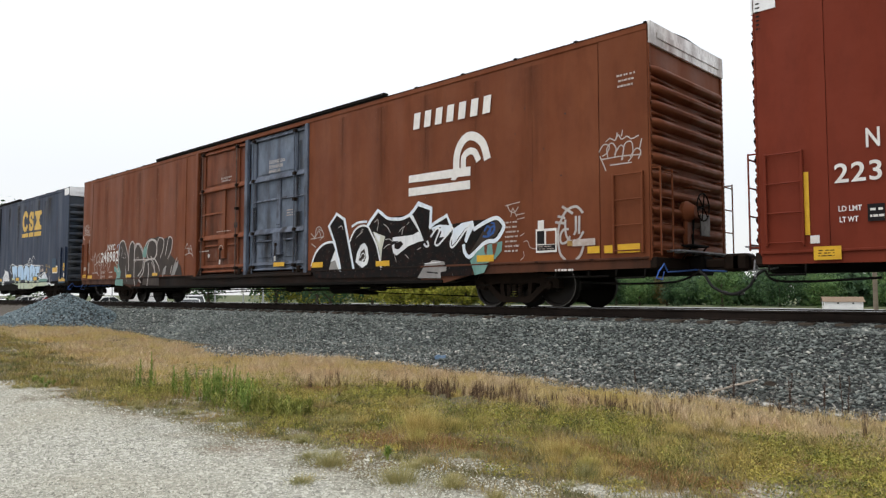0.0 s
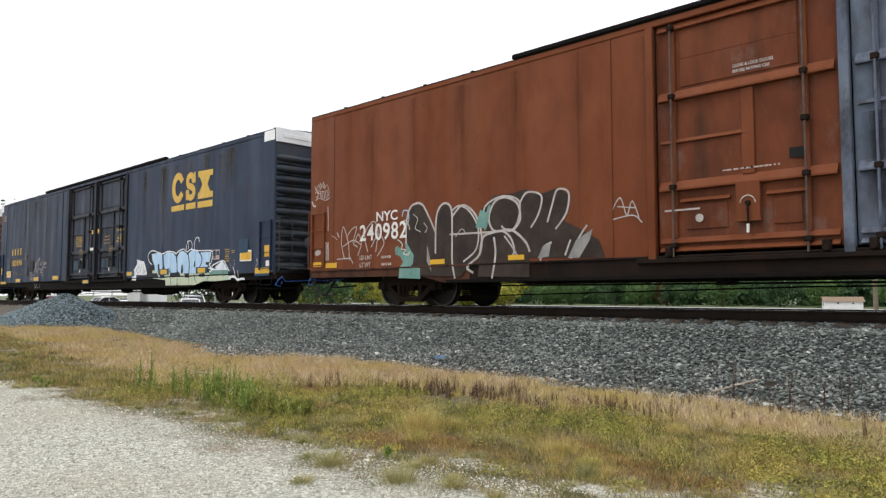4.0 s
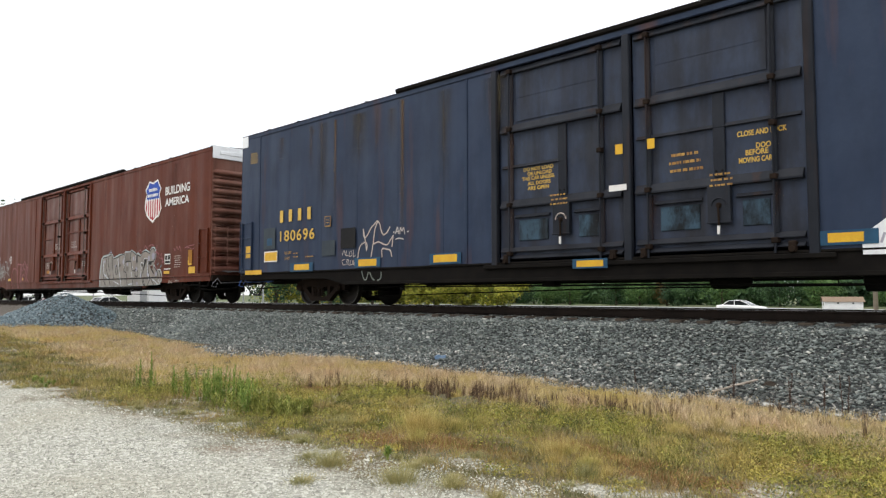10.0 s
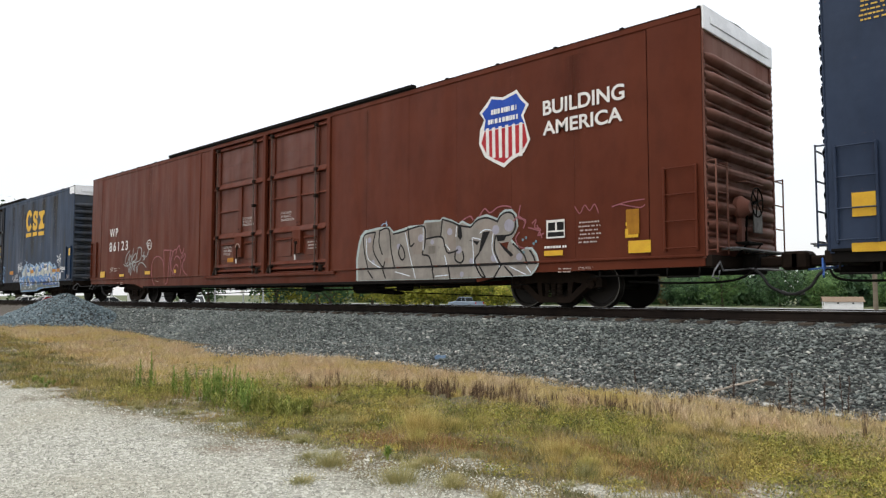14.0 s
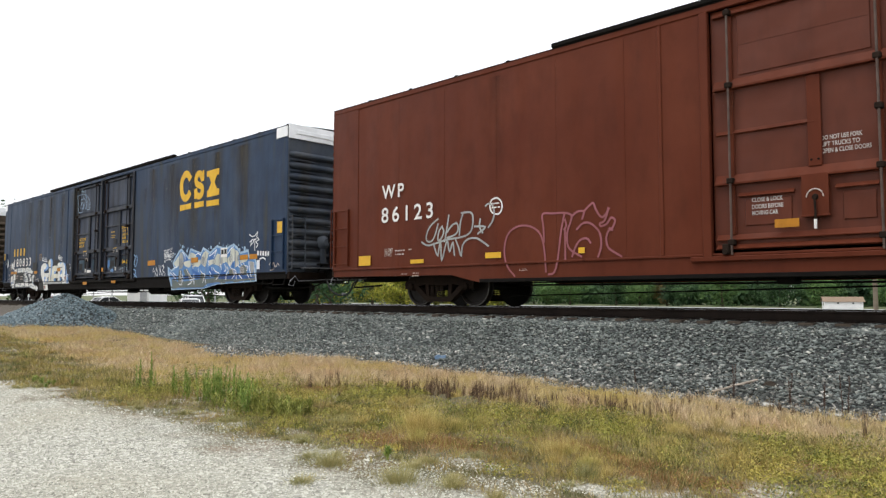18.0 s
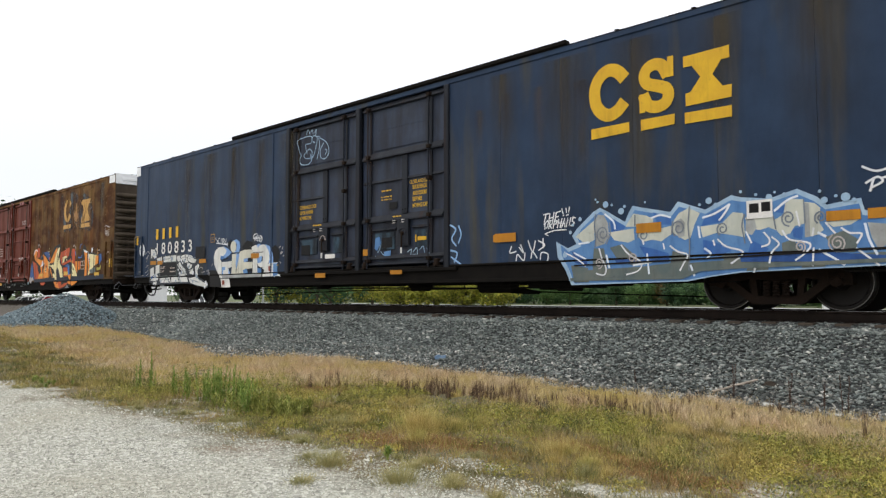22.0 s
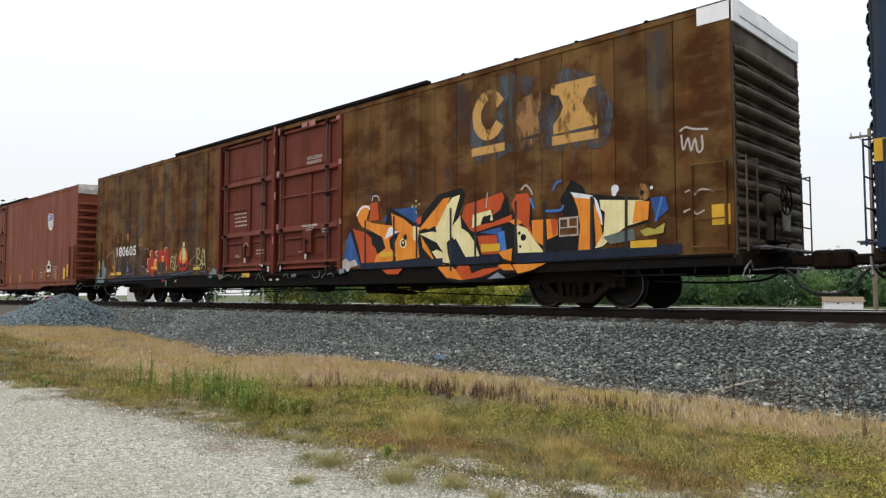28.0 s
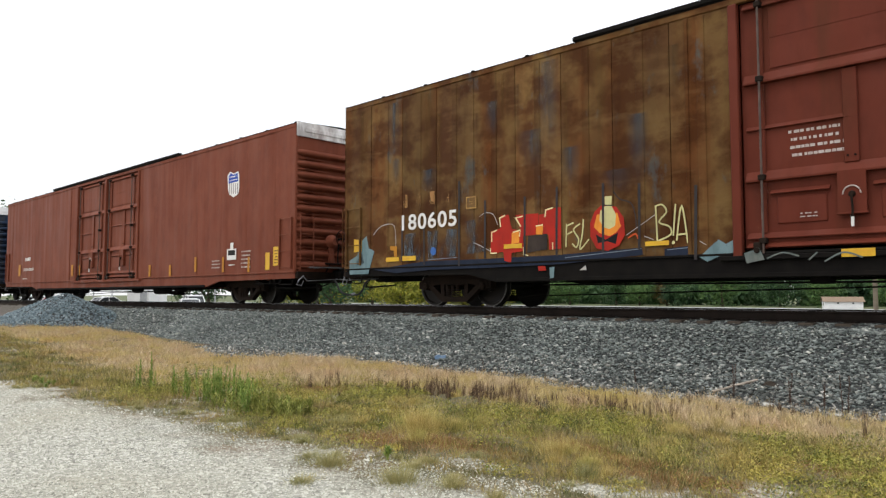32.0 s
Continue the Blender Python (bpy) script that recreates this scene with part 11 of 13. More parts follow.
g.line("white_d", 0.016, [(-25.57, 1.74), (-25.32, 1.92), (-24.95, 1.97), (-24.78, 1.86), (-24.74, 1.37)])
g.line("white_d", 0.014, [(-22.08, 1.93), (-21.92, 2.0), (-21.7, 1.95), (-21.58, 1.72)])
g.line("white_d", 0.014, [(-22.25, 1.38), (-22.02, 1.29), (-21.74, 1.16)])
g.dot("cobalt2", -23.48, 1.25, 0.09)
g.fill("dkblue", [(-25.57, 0.88), (-23.77, 1.03), (-21.89, 1.02), (-20.09, 1.03), (-18.26, 1.09), (-18.24, 0.96), (-20.02, 0.85), (-21.9, 0.83), (-23.59, 0.83), (-24.74, 0.78)])
g.fill("dkblue", [(-17.83, 1.05), (-17.35, 1.08), (-17.34, 0.92), (-17.83, 0.9)])
g.line("steel_p", 0.014, [(-23.66, 1.06), (-22.75, 1.08)])
g.line("steel_p", 0.014, [(-19.89, 0.97), (-18.28, 1.07)])
g.line("steel_p", 0.012, [(-17.78, 1.03), (-17.37, 1.05)])
g.fill("mint", [(-26.5, 1.13), (-26.18, 1.26), (-26.01, 1.61), (-25.83, 1.73), (-25.74, 1.42), (-25.53, 1.34), (-25.67, 0.99), (-25.76, 0.78), (-26.49, 0.78)])
g.fill("mint", [(-17.2, 0.88), (-17.06, 1.01), (-16.87, 1.16), (-16.75, 1.08), (-16.61, 1.15), (-16.61, 0.94), (-16.83, 0.9), (-17.07, 0.8)])
g.fill("old_blue", [(-26.27, 1.27), (-26.0, 1.28), (-25.91, 1.05), (-26.22, 1.01)])
g.fill("yellow", [(-26.32, 1.67), (-26.01, 1.64), (-26.01, 1.36), (-26.32, 1.34)])
g.fill("amber", [(-24.94, 1.43), (-24.7, 1.42), (-24.7, 1.17), (-24.8, 1.17), (-24.82, 1.32), (-24.94, 1.34)])
g.fill("red_p", [(-21.77, 1.59), (-21.5, 1.64), (-21.49, 1.91), (-21.28, 1.91), (-21.2, 1.62), (-20.91, 1.54), (-20.9, 1.14), (-21.21, 1.12), (-21.22, 0.92), (-21.4, 0.96), (-21.43, 1.15), (-21.77, 1.12)])
g.fill("red_p", [(-21.1, 1.89), (-20.52, 1.88), (-20.52, 1.46), (-20.91, 1.45), (-21.01, 1.66)])
g.fill("red_p", [(-20.51, 1.85), (-20.36, 1.86), (-20.34, 1.94), (-19.98, 1.96), (-19.98, 1.15), (-20.26, 1.14), (-20.28, 1.44), (-20.51, 1.49)])
g.fill("greyp", [(-20.78, 1.44), (-20.31, 1.46), (-20.31, 1.15), (-20.81, 1.1)])
g.fill("orange", [(-21.2, 1.53), (-21.01, 1.57), (-21.01, 1.32), (-21.21, 1.3)])
g.fill("orange", [(-20.58, 1.63), (-20.4, 1.62), (-20.43, 1.45), (-20.58, 1.46)])
g.line("cream", 0.026, [(-21.74, 1.38), (-21.74, 1.57), (-21.6, 1.61)], False)
g.line("cream", 0.026, [(-21.5, 1.68), (-21.52, 1.86), (-21.38, 1.9)], False)
g.line("cream", 0.026, [(-20.92, 1.85), (-21.1, 1.83), (-20.97, 1.65)], False)
g.line("cream", 0.026, [(-21.61, 1.13), (-21.77, 1.13), (-21.77, 1.23)], False)
g.line("cream", 0.026, [(-20.9, 1.22), (-20.89, 1.07), (-20.79, 1.05)], False)
g.line("cream", 0.026, [(-20.36, 1.8), (-20.34, 1.93), (-20.18, 1.96)], False)
g.line("cream", 0.026, [(-20.18, 1.27), (-20.18, 1.15)], False)
g.line("cream", 0.026, [(-20.58, 1.63), (-20.42, 1.64)], False)
g.line("cream", 0.026, [(-21.16, 1.54), (-20.98, 1.57), (-21.0, 1.45)], False)
g.fill("red_p", [(-19.05, 1.93), (-18.76, 1.86), (-18.61, 1.65), (-18.59, 1.34), (-18.71, 1.15), (-18.95, 1.06), (-19.19, 1.12), (-19.32, 1.34), (-19.32, 1.6), (-19.22, 1.81)])
g.fill("orange", [(-19.17, 1.75), (-18.74, 1.75), (-18.67, 1.5), (-18.77, 1.39), (-18.91, 1.33), (-19.12, 1.4), (-19.24, 1.52)])
g.fill("paleyel2", [(-19.0, 1.89), (-18.86, 1.89), (-18.77, 1.72), (-18.79, 1.51), (-18.91, 1.46), (-19.05, 1.51), (-19.12, 1.64), (-19.1, 1.81)])
g.fill("paleyel2", [(-19.0, 2.07), (-18.85, 2.07), (-18.86, 1.91), (-19.0, 1.91)])
g.fill("black_p", [(-19.2, 1.38), (-18.99, 1.27), (-18.73, 1.39), (-18.78, 1.18), (-18.96, 1.24), (-19.16, 1.21)])
g.line("black_p", 0.022, [(-19.02, 1.91), (-18.83, 1.89)], False)
g.line("post_p", 0.02, [(-18.81, 2.14), (-18.69, 2.0), (-18.46, 1.9), (-18.38, 1.69), (-18.36, 1.46)])
g.line("paleyel2", 0.03, [(-19.85, 1.61), (-19.87, 1.19)])
g.line("paleyel2", 0.03, [(-19.85, 1.58), (-19.7, 1.63)])
g.line("paleyel2", 0.03, [(-19.86, 1.41), (-19.73, 1.46)])
g.line("paleyel2", 0.03, [(-19.55, 1.6), (-19.69, 1.5), (-19.58, 1.31), (-19.63, 1.16), (-19.72, 1.23)])
g.line("paleyel2", 0.03, [(-19.47, 1.68), (-19.49, 1.43), (-19.55, 1.12), (-19.36, 1.29)])
g.line("paleyel2", 0.03, [(-17.98, 1.79), (-17.96, 1.2)])
g.line("paleyel2", 0.03, [(-17.99, 1.8), (-17.86, 1.82), (-17.78, 1.69), (-17.92, 1.52), (-17.73, 1.43), (-17.71, 1.29), (-17.95, 1.19)])
g.line("paleyel2", 0.03, [(-17.61, 1.8), (-17.66, 1.28)])
g.line("paleyel2", 0.03, [(-17.6, 1.19), (-17.5, 1.77), (-17.4, 1.14)])
g.line("paleyel2", 0.03, [(-17.58, 1.28), (-17.38, 1.29)])
g.dot("paleyel2", -17.66, 1.15, 0.03)
g.line("white_d", 0.012, [(-18.56, 1.33), (-18.0, 1.65)], False)
g.line("white_d", 0.012, [(-18.21, 1.29), (-18.03, 1.22)], False)
g.line("redor", 0.03, [(-18.52, 1.28), (-18.38, 1.34), (-18.32, 1.24)])
g.line("white_d", 0.012, [(-17.19, 1.15), (-17.08, 1.08)], False)
g.line("post_p", 0.05, [(-24.52, 1.87), (-24.52, 1.06)], False)
g.line("post_p", 0.05, [(-23.78, 1.82), (-23.77, 0.96)], False)
g.line("post_p", 0.05, [(-22.67, 2.75), (-22.68, 0.9)], False)
g.line("post_p", 0.05, [(-21.92, 2.25), (-21.93, 1.05)], False)
g.line("post_p", 0.05, [(-20.86, 2.23), (-20.87, 1.02)], False)
g.line("post_p", 0.05, [(-20.07, 2.35), (-20.09, 1.03)], False)
g.line("post_p", 0.05, [(-19.03, 2.31), (-19.05, 1.05)], False)
g.line("post_p", 0.05, [(-18.29, 2.23), (-18.31, 1.08)], False)
g.line("post_p", 0.05, [(-17.24, 2.08), (-17.27, 0.86)], False)
g.fill("red_p", [(-20.54, 0.83), (-20.36, 0.82), (-20.34, 0.74), (-20.52, 0.73)])
g.fill("mint", [(-20.26, 0.79), (-20.14, 0.8), (-20.16, 0.59), (-20.25, 0.58)])
g.fill("white_d", [(-19.57, 0.72), (-19.43, 0.81), (-19.41, 0.72)])
g.done("small red and orange graffiti with pale yellow scrawl")
plate(CARS["e"], "reflector", -25.08, -24.62, 1.06, 1.16, "yellow")
plate(CARS["e"], "reflector", -24.5, -24.04, 1.06, 1.17, "yellow")
plate(CARS["e"], "reflector", -21.4, -20.93, 1.21, 1.3, "yellow")
plate(CARS["e"], "reflector", -18.19, -17.74, 1.11, 1.19, "yellow")
streak(CARS["e"], -20.68, 2.78, 3.59, 0.28, "blue_run")
streak(CARS["e"], -18.76, 2.08, 2.55, 0.3, "blue_run")
streak(CARS["e"], -23.63, 2.62, 3.14, 0.22, "blue_run")
streak(CARS["e"], -21.72, 3.64, 4.37, 0.16, "blue_run")
streak(CARS["e"], -18.3, 2.19, 3.51, 0.18, "blue_run")
streak(CARS["e"], -24.75, 2.87, 3.55, 0.15, "blue_run")
streak(CARS["e"], -19.74, 2.34, 3.11, 0.2, "blue_run")
plate(CARS["e"], "reflector", -15.03, -14.59, 0.8, 0.92, "yellow")
letters(CARS["e"], "CLOSE & LOCK DOORS", -11.89, -11.20, 4.00, 0.09, "white_d", 0.05)
letters(CARS["e"], "BEFORE MOVING CAR", -11.89, -11.24, 3.87, 0.09, "white_d", 0.05)
bars(CARS["e"], -15.78, -14.93, 2.35, 2.84, 4, 3, "white_dim", 0.070)
bars(CARS["e"], -12.02, -11.28, 2.08, 2.24, 1, 4, "white_d", -0.04)
bars(CARS["e"], -11.08, -10.79, 1.91, 2.06, 2, 3, "white_d", -0.04)
bars(CARS["e"], -11.83, -11.44, 2.01, 2.12, 2, 3, "white_d", -0.04)
bars(CARS["e"], -14.44, -13.94, 1.45, 1.65, 2, 3, "white_dim", 0.04)
bars(CARS["e"], -15.63, -15.33, 1.42, 1.52, 2, 2, "white_dim", 0.04)
bars(CARS["e"], -12.25, -11.98, 1.43, 1.49, 1, 2, "white_dim", 0.04)
plate(CARS["e"], "paint_chip", -13.38, -13.31, 5.03, 5.16, "pink", "", -0.062)
plate(CARS["e"], "paint_chip", -13.38, -13.32, 4.33, 4.54, "pink", "", -0.062)
plate(CARS["e"], "paint_chip", -13.33, -13.27, 3.01, 3.24, "pink", "", -0.062)
plate(CARS["e"], "paint_chip", -13.23, -13.08, 3.66, 3.82, "pink", "", -0.062)
plate(CARS["e"], "paint_chip", -13.16, -13.07, 4.88, 5.07, "pink", "", -0.062)
plate(CARS["e"], "paint_chip", -13.21, -13.09, 2.13, 2.29, "pink", "", -0.062)
plate(CARS["e"], "paint_chip", -10.33, -10.21, 3.68, 3.81, "pink", "", -0.062)
plate(CARS["e"], "paint_chip", -10.29, -10.2, 2.1, 2.24, "pink", "", -0.062)
plate(CARS["e"], "paint_chip", -13.4, -13.34, 1.75, 1.95, "pink", "", -0.062)
plate(CARS["e"], "paint_chip", -12, -11.74, 4.91, 5.04, "pink", "", -0.062)
plate(CARS["e"], "paint_chip", -11.66, -11.37, 4.89, 5.05, "pink", "", -0.062)
plate(CARS["e"], "paint_chip", -10.45, -10.31, 4.88, 4.98, "pink", "", -0.062)
plate(CARS["e"], "paint_chip", -13.62, -13.53, 0.93, 1.1, "white_d", "", -0.08)
plate(CARS["e"], "paint_chip", -12.98, -12.92, 0.95, 1.09, "white_d", "", -0.08)
plate(CARS["e"], "paint_chip", -13.5, -13.35, 0.68, 0.73, "white_d", "", -0.08)
plate(CARS["e"], "paint_chip", -13.16, -13.01, 0.68, 0.73, "white_d", "", -0.08)
plate(CARS["e"], "paint_chip", -14.04, -13.85, 1.09, 1.16, "white_d", "", -0.08)
g = Paint(CARS["e"], "graffiti")
g.line("grey_teal", 0.025, [(-16.08, 0.82), (-15.85, 0.9), (-15.62, 0.84)])
g.line("grey_teal", 0.025, [(-15.47, 0.78), (-15.36, 0.88)])
g.line("grey_teal", 0.025, [(-15.25, 0.75), (-15, 0.87), (-14.76, 0.79)])
g.line("grey_teal", 0.025, [(-14.24, 0.73), (-14.08, 0.89), (-13.98, 0.75)])
g.line("grey_teal", 0.025, [(-13.88, 0.82), (-13.75, 0.69)])
g.line("grey_teal", 0.025, [(-11.43, 0.81), (-11.33, 0.73), (-11.13, 0.76), (-11.08, 0.89)])
g.line("grey_teal", 0.025, [(-11.01, 0.72), (-10.83, 0.84)])
g.line("grey_teal", 0.025, [(-10.76, 0.79), (-10.59, 0.83), (-10.48, 0.75)])
g.line("grey_teal", 0.025, [(-12.83, 0.79), (-12.63, 0.85), (-12.54, 0.73)])
g.fill("grey_teal", [(-16.44, 0.91), (-16.2, 0.99), (-16.12, 0.8), (-16.4, 0.75)])
g.fill("turq_p", [(-10.27, 0.9), (-10.09, 0.96), (-10.02, 0.83), (-10.25, 0.8)])
g.fill("grey_teal", [(-12.4, 0.84), (-12.18, 0.86), (-12.18, 0.77), (-12.4, 0.75)])
g.done("faded scraps of paint along the sill", -0.06)
g = Paint(CARS["f"], "shield_emblem")
g.fill("white", [(-3.74, 4.04), (-3.57, 4.15), (-3.36, 4.07), (-3.09, 4.11), (-3.02, 3.96), (-3.01, 3.55), (-3.07, 3.4), (-3.34, 3.31), (-3.61, 3.43), (-3.69, 3.62)])
g.fill("ublue", [(-3.67, 4.01), (-3.53, 4.1), (-3.36, 4.03), (-3.12, 4.07), (-3.08, 3.79), (-3.66, 3.78)])
g.line("silver", 0.05, [(-3.59, 3.77), (-3.58, 3.46)], False)
g.line("silver", 0.05, [(-3.47, 3.76), (-3.46, 3.45)], False)
g.line("silver", 0.05, [(-3.35, 3.74), (-3.34, 3.44)], False)
g.line("silver", 0.05, [(-3.23, 3.73), (-3.22, 3.43)], False)
g.line("silver", 0.05, [(-3.11, 3.72), (-3.1, 3.42)], False)
bars(CARS["f"], -3.6, -3.12, 3.81, 4.02, 2, 2, "white_p")
g.done("small shield emblem, blue over grey stripes")
bars(CARS["f"], -23.49, -22.49, 1.86, 2.29, 1, 2, "white")
bars(CARS["f"], -23.7, -22.1, 1.37, 1.75, 1, 3, "white_dim")
bars(CARS["f"], -23.82, -22.91, 1.03, 1.18, 1, 2, "white_dim")
plate(CARS["f"], "stencil_panel", -3.66, -3.1, 1.36, 1.7, "white")
plate(CARS["f"], "stencil_panel", -3.59, -3.17, 1.5, 1.66, "black_p")
bars(CARS["f"], -3.58, -3.17, 1.38, 1.47, 1, 2, "white_p", -0.03)
plate(CARS["f"], "placard", -3.46, -3.28, 1.68, 1.89, "white")
bars(CARS["f"], -3.57, -3.16, 1.15, 1.25, 1, 3, "white")
bars(CARS["f"], -4.61, -4.06, 1.09, 1.41, 3, 1, "white_dim")
bars(CARS["f"], -2.81, -2.25, 1.06, 1.65, 5, 2, "white_dim")
plate(CARS["f"], "marker", -1.45, -1.23, 1, 1.5, "yellow")
plate(CARS["f"], "placard", -1.04, -0.71, 1.11, 1.65, "yellow")
bars(CARS["f"], -0.98, -0.77, 1.15, 1.58, 5, 1, "black_p", -0.03)
plate(CARS["f"], "marker", -3.95, -3.83, 0.99, 1.46, "amber")
plate(CARS["f"], "marker", -2.43, -2.32, 0.96, 1.41, "amber")
plate(CARS["f"], "marker", -5.77, -5.63, 1.04, 1.53, "amber")
plate(CARS["f"], "marker", -7.62, -7.47, 0.92, 1.32, "amber")
plate(CARS["f"], "marker", -9.25, -9.09, 0.95, 1.37, "amber")
plate(CARS["f"], "marker", -9.25, -9.09, 0.95, 1.37, "amber")
plate(CARS["f"], "marker", -16.26, -16.03, 1.09, 1.58, "amber")
plate(CARS["f"], "marker", -17.07, -16.83, 1.1, 1.61, "amber")
plate(CARS["f"], "marker", -24.48, -24.14, 1.25, 1.83, "amber")


def door_stains(car, seed):
    """Grease and soot run down along the lock rods and under the gear boxes."""
    rng = random.Random(seed)
    for x0, x1 in zip(DOOR_X[:-1], DOOR_X[1:]):
        for a in (0.13, 0.82, 0.535):
            x = x1 + a * (x0 - x1)
            for z1 in (3.58, 2.0) if a != 0.535 else (1.42,):
                h, q = rng.uniform(0.5, 1.0) * min(1.0, z1 - 1.0), rng.uniform(0.10, 0.22)
                dx = rng.uniform(-0.05, 0.05)
                part("stain", Shape().add([(x + dx - q, 0.034, z1 - h), (x + dx + q, 0.034, z1 - h), (x + dx + q, 0.034, z1), (x + dx - q, 0.034, z1)], [(0, 1, 2, 3)]), M["soot_run"], car, "dark grease stain")


for k, name in enumerate("abcde"):
    door_stains(CARS[name], 70 + k)
# the grey door is blackened round its gear
for x, z0, z1, q in ((-11.2, 1.25, 2.05, 0.42), (-12.3, 1.2, 2.1, 0.45), (-11.75, 1.1, 1.5, 0.5), (-10.75, 1.3, 2.6, 0.25), (-13.05, 1.2, 2.9, 0.2), (-10.7, 2.9, 4.6, 0.14)):
    part("stain", Shape().add([(x - q, 0.034, z0), (x + q, 0.034, z0), (x + q, 0.034, z1), (x - q, 0.034, z1)], [(0, 1, 2, 3)]), M["grease"], CARS["a"], "blackened greasy patch")


# ---- grass, weeds and the heap of stone ----
M["dry_grass"] = leaf_mat("dry_grass_blades", [(0.0, (0.38, 0.275, 0.150)), (0.4, (0.60, 0.460, 0.275)), (0.85, (0.72, 0.585, 0.395)), (1.0, (0.52, 0.37, 0.21))], ((0.56, 0.42, 0.120), 0.45, 0.75), ((0.52, 0.31, 0.165), 1.2, 0.50), ((0.28, 0.175, 0.095), 6.5, 0.40), ((0.46, 0.38, 0.095), 2.4, 0.55))
M["green_grass"] = leaf_mat("yellowing_green_blades", [(0.0, (0.040, 0.048, 0.012)), (0.35, (0.170, 0.172, 0.040)), (0.8, (0.40, 0.36, 0.100)), (1.0, (0.60, 0.50, 0.19))], ((0.46, 0.36, 0.095), 0.8, 0.55), ((0.36, 0.20, 0.060), 1.5, 0.50), ((0.055, 0.075, 0.016), 2.6, 0.82), ((0.30, 0.22, 0.115), 5.3, 0.70))
M["tuft_grass"] = leaf_mat("pale_olive_blades", [(0.0, (0.20, 0.20, 0.085)), (0.6, (0.34, 0.325, 0.145)), (1.0, (0.46, 0.41, 0.21))], ((0.40, 0.33, 0.13), 1.1, 0.5))
M["gold_grass"] = leaf_mat("golden_seed_grass_blades", [(0.0, (0.30, 0.215, 0.070)), (0.5, (0.54, 0.415, 0.145)), (1.0, (0.70, 0.57, 0.25))], ((0.38, 0.36, 0.095), 3.0, 0.6))
M["low_weed"] = leaf_mat("low_weed_leaves", [(0.0, (0.065, 0.085, 0.014)), (0.45, (0.180, 0.200, 0.034)), (0.9, (0.340, 0.325, 0.060)), (1.0, (0.46, 0.36, 0.095))], ((0.45, 0.33, 0.085), 0.9, 0.70), ((0.040, 0.062, 0.012), 2.4, 0.85), ((0.42, 0.37, 0.075), 5.1, 0.70))
M["russet_weed"] = leaf_mat("russet_dry_leaves", [(0.0, (0.15, 0.070, 0.028)), (0.5, (0.29, 0.150, 0.056)), (1.0, (0.42, 0.27, 0.11))])
M["weed_green"] = leaf_mat("fresh_weed_leaves", [(0.0, (0.105, 0.170, 0.030)), (0.6, (0.205, 0.285, 0.058)), (1.0, (0.33, 0.37, 0.095))])
M["weed_yellow"] = leaf_mat("yellow_green_weed_leaves", [(0.0, (0.125, 0.155, 0.032)), (0.6, (0.260, 0.285, 0.065)), (1.0, (0.42, 0.39, 0.115))])
M["weed_dead"] = leaf_mat("dead_weed_stalks", [(0.0, (0.055, 0.034, 0.022)), (0.6, (0.125, 0.078, 0.048)), (1.0, (0.25, 0.165, 0.095))])
M["pale_wood"] = plain("weathered_pale_wood", (0.42, 0.37, 0.31), (0.26, 0.22, 0.18), 9.0, 0.85, 0, 0.3)
M["blue_scrap"] = plain("faded_blue_plastic", (0.13, 0.22, 0.34), (0.20, 0.28, 0.38), 6.0, 0.5, 0, 0.1)
M["weed_stalk"] = leaf_mat("grey_dead_stalks", [(0.0, (0.050, 0.032, 0.026)), (0.6, (0.085, 0.054, 0.042)), (1.0, (0.13, 0.090, 0.065))])


def cloud(x, y, s, k, octaves=4):
    """Fractal noise between about 0 and 1, from a hashed lattice."""
    total, weight, amp = 0.0, 0.0, 1.0
    for o in range(octaves):
        u, w = x * s + 17.3 * k, y * s + 5.1 * k
        iu, iw = np.floor(u), np.floor(w)
        fu, fw = u - iu, w - iw
        fu, fw = fu * fu * (3 - 2 * fu), fw * fw * (3 - 2 * fw)
        corner = lambda a, b: np.mod(np.sin((iu + a) * 127.1 + (iw + b) * 311.7 + 41.3 * o) * 43758.5453, 1.0)
        total = total + amp * ((corner(0, 0) * (1 - fu) + corner(1, 0) * fu) * (1 - fw) + (corner(0, 1) * (1 - fu) + corner(1, 1) * fu) * fw)
        weight, amp, s = weight + amp, 0.6 * amp, 2.07 * s
    return np.clip(0.5 + 1.5 * (total / weight - 0.5), 0, 1)


def fine_blades(rng, x, y, h, w, lean, way=None):
    """Thin tapering blades of one face each; way gives each one's own direction of lean."""
    n = len(x)
    z = ground_height(x, y) - 0.008
    a = rng.uniform(0, 2 * np.pi, n)
    b = rng.uniform(0, 2 * np.pi, n) if way is None else way
    px, py = np.cos(a) * w / 2, np.sin(a) * w / 2
    v = np.empty((n, 3, 3))
    v[:, 0] = np.stack([x - px, y - py, z], 1)
    v[:, 1] = np.stack([x + px, y + py, z], 1)
    v[:, 2] = np.stack([x + np.cos(b) * lean * h, y + np.sin(b) * lean * h, z + h * (1 - 0.3 * lean)], 1)
    return v.reshape(-1, 3), np.arange(3 * n).reshape(-1, 3)


def drive_edge(x):
    return np.interp(x, (-26, -13, -10, -8.4, -6.2, -5.2, -4.4, -3.6, -2.6, -1.5, 2), (3.1, 3.38, 3.42, 3.75, 3.70, 3.72, 3.88, 3.72, 3.55, 3.4, 3.3)) + 0.10 * np.sin(4.3 * x) + 0.06 * np.sin(9.7 * x + 1)


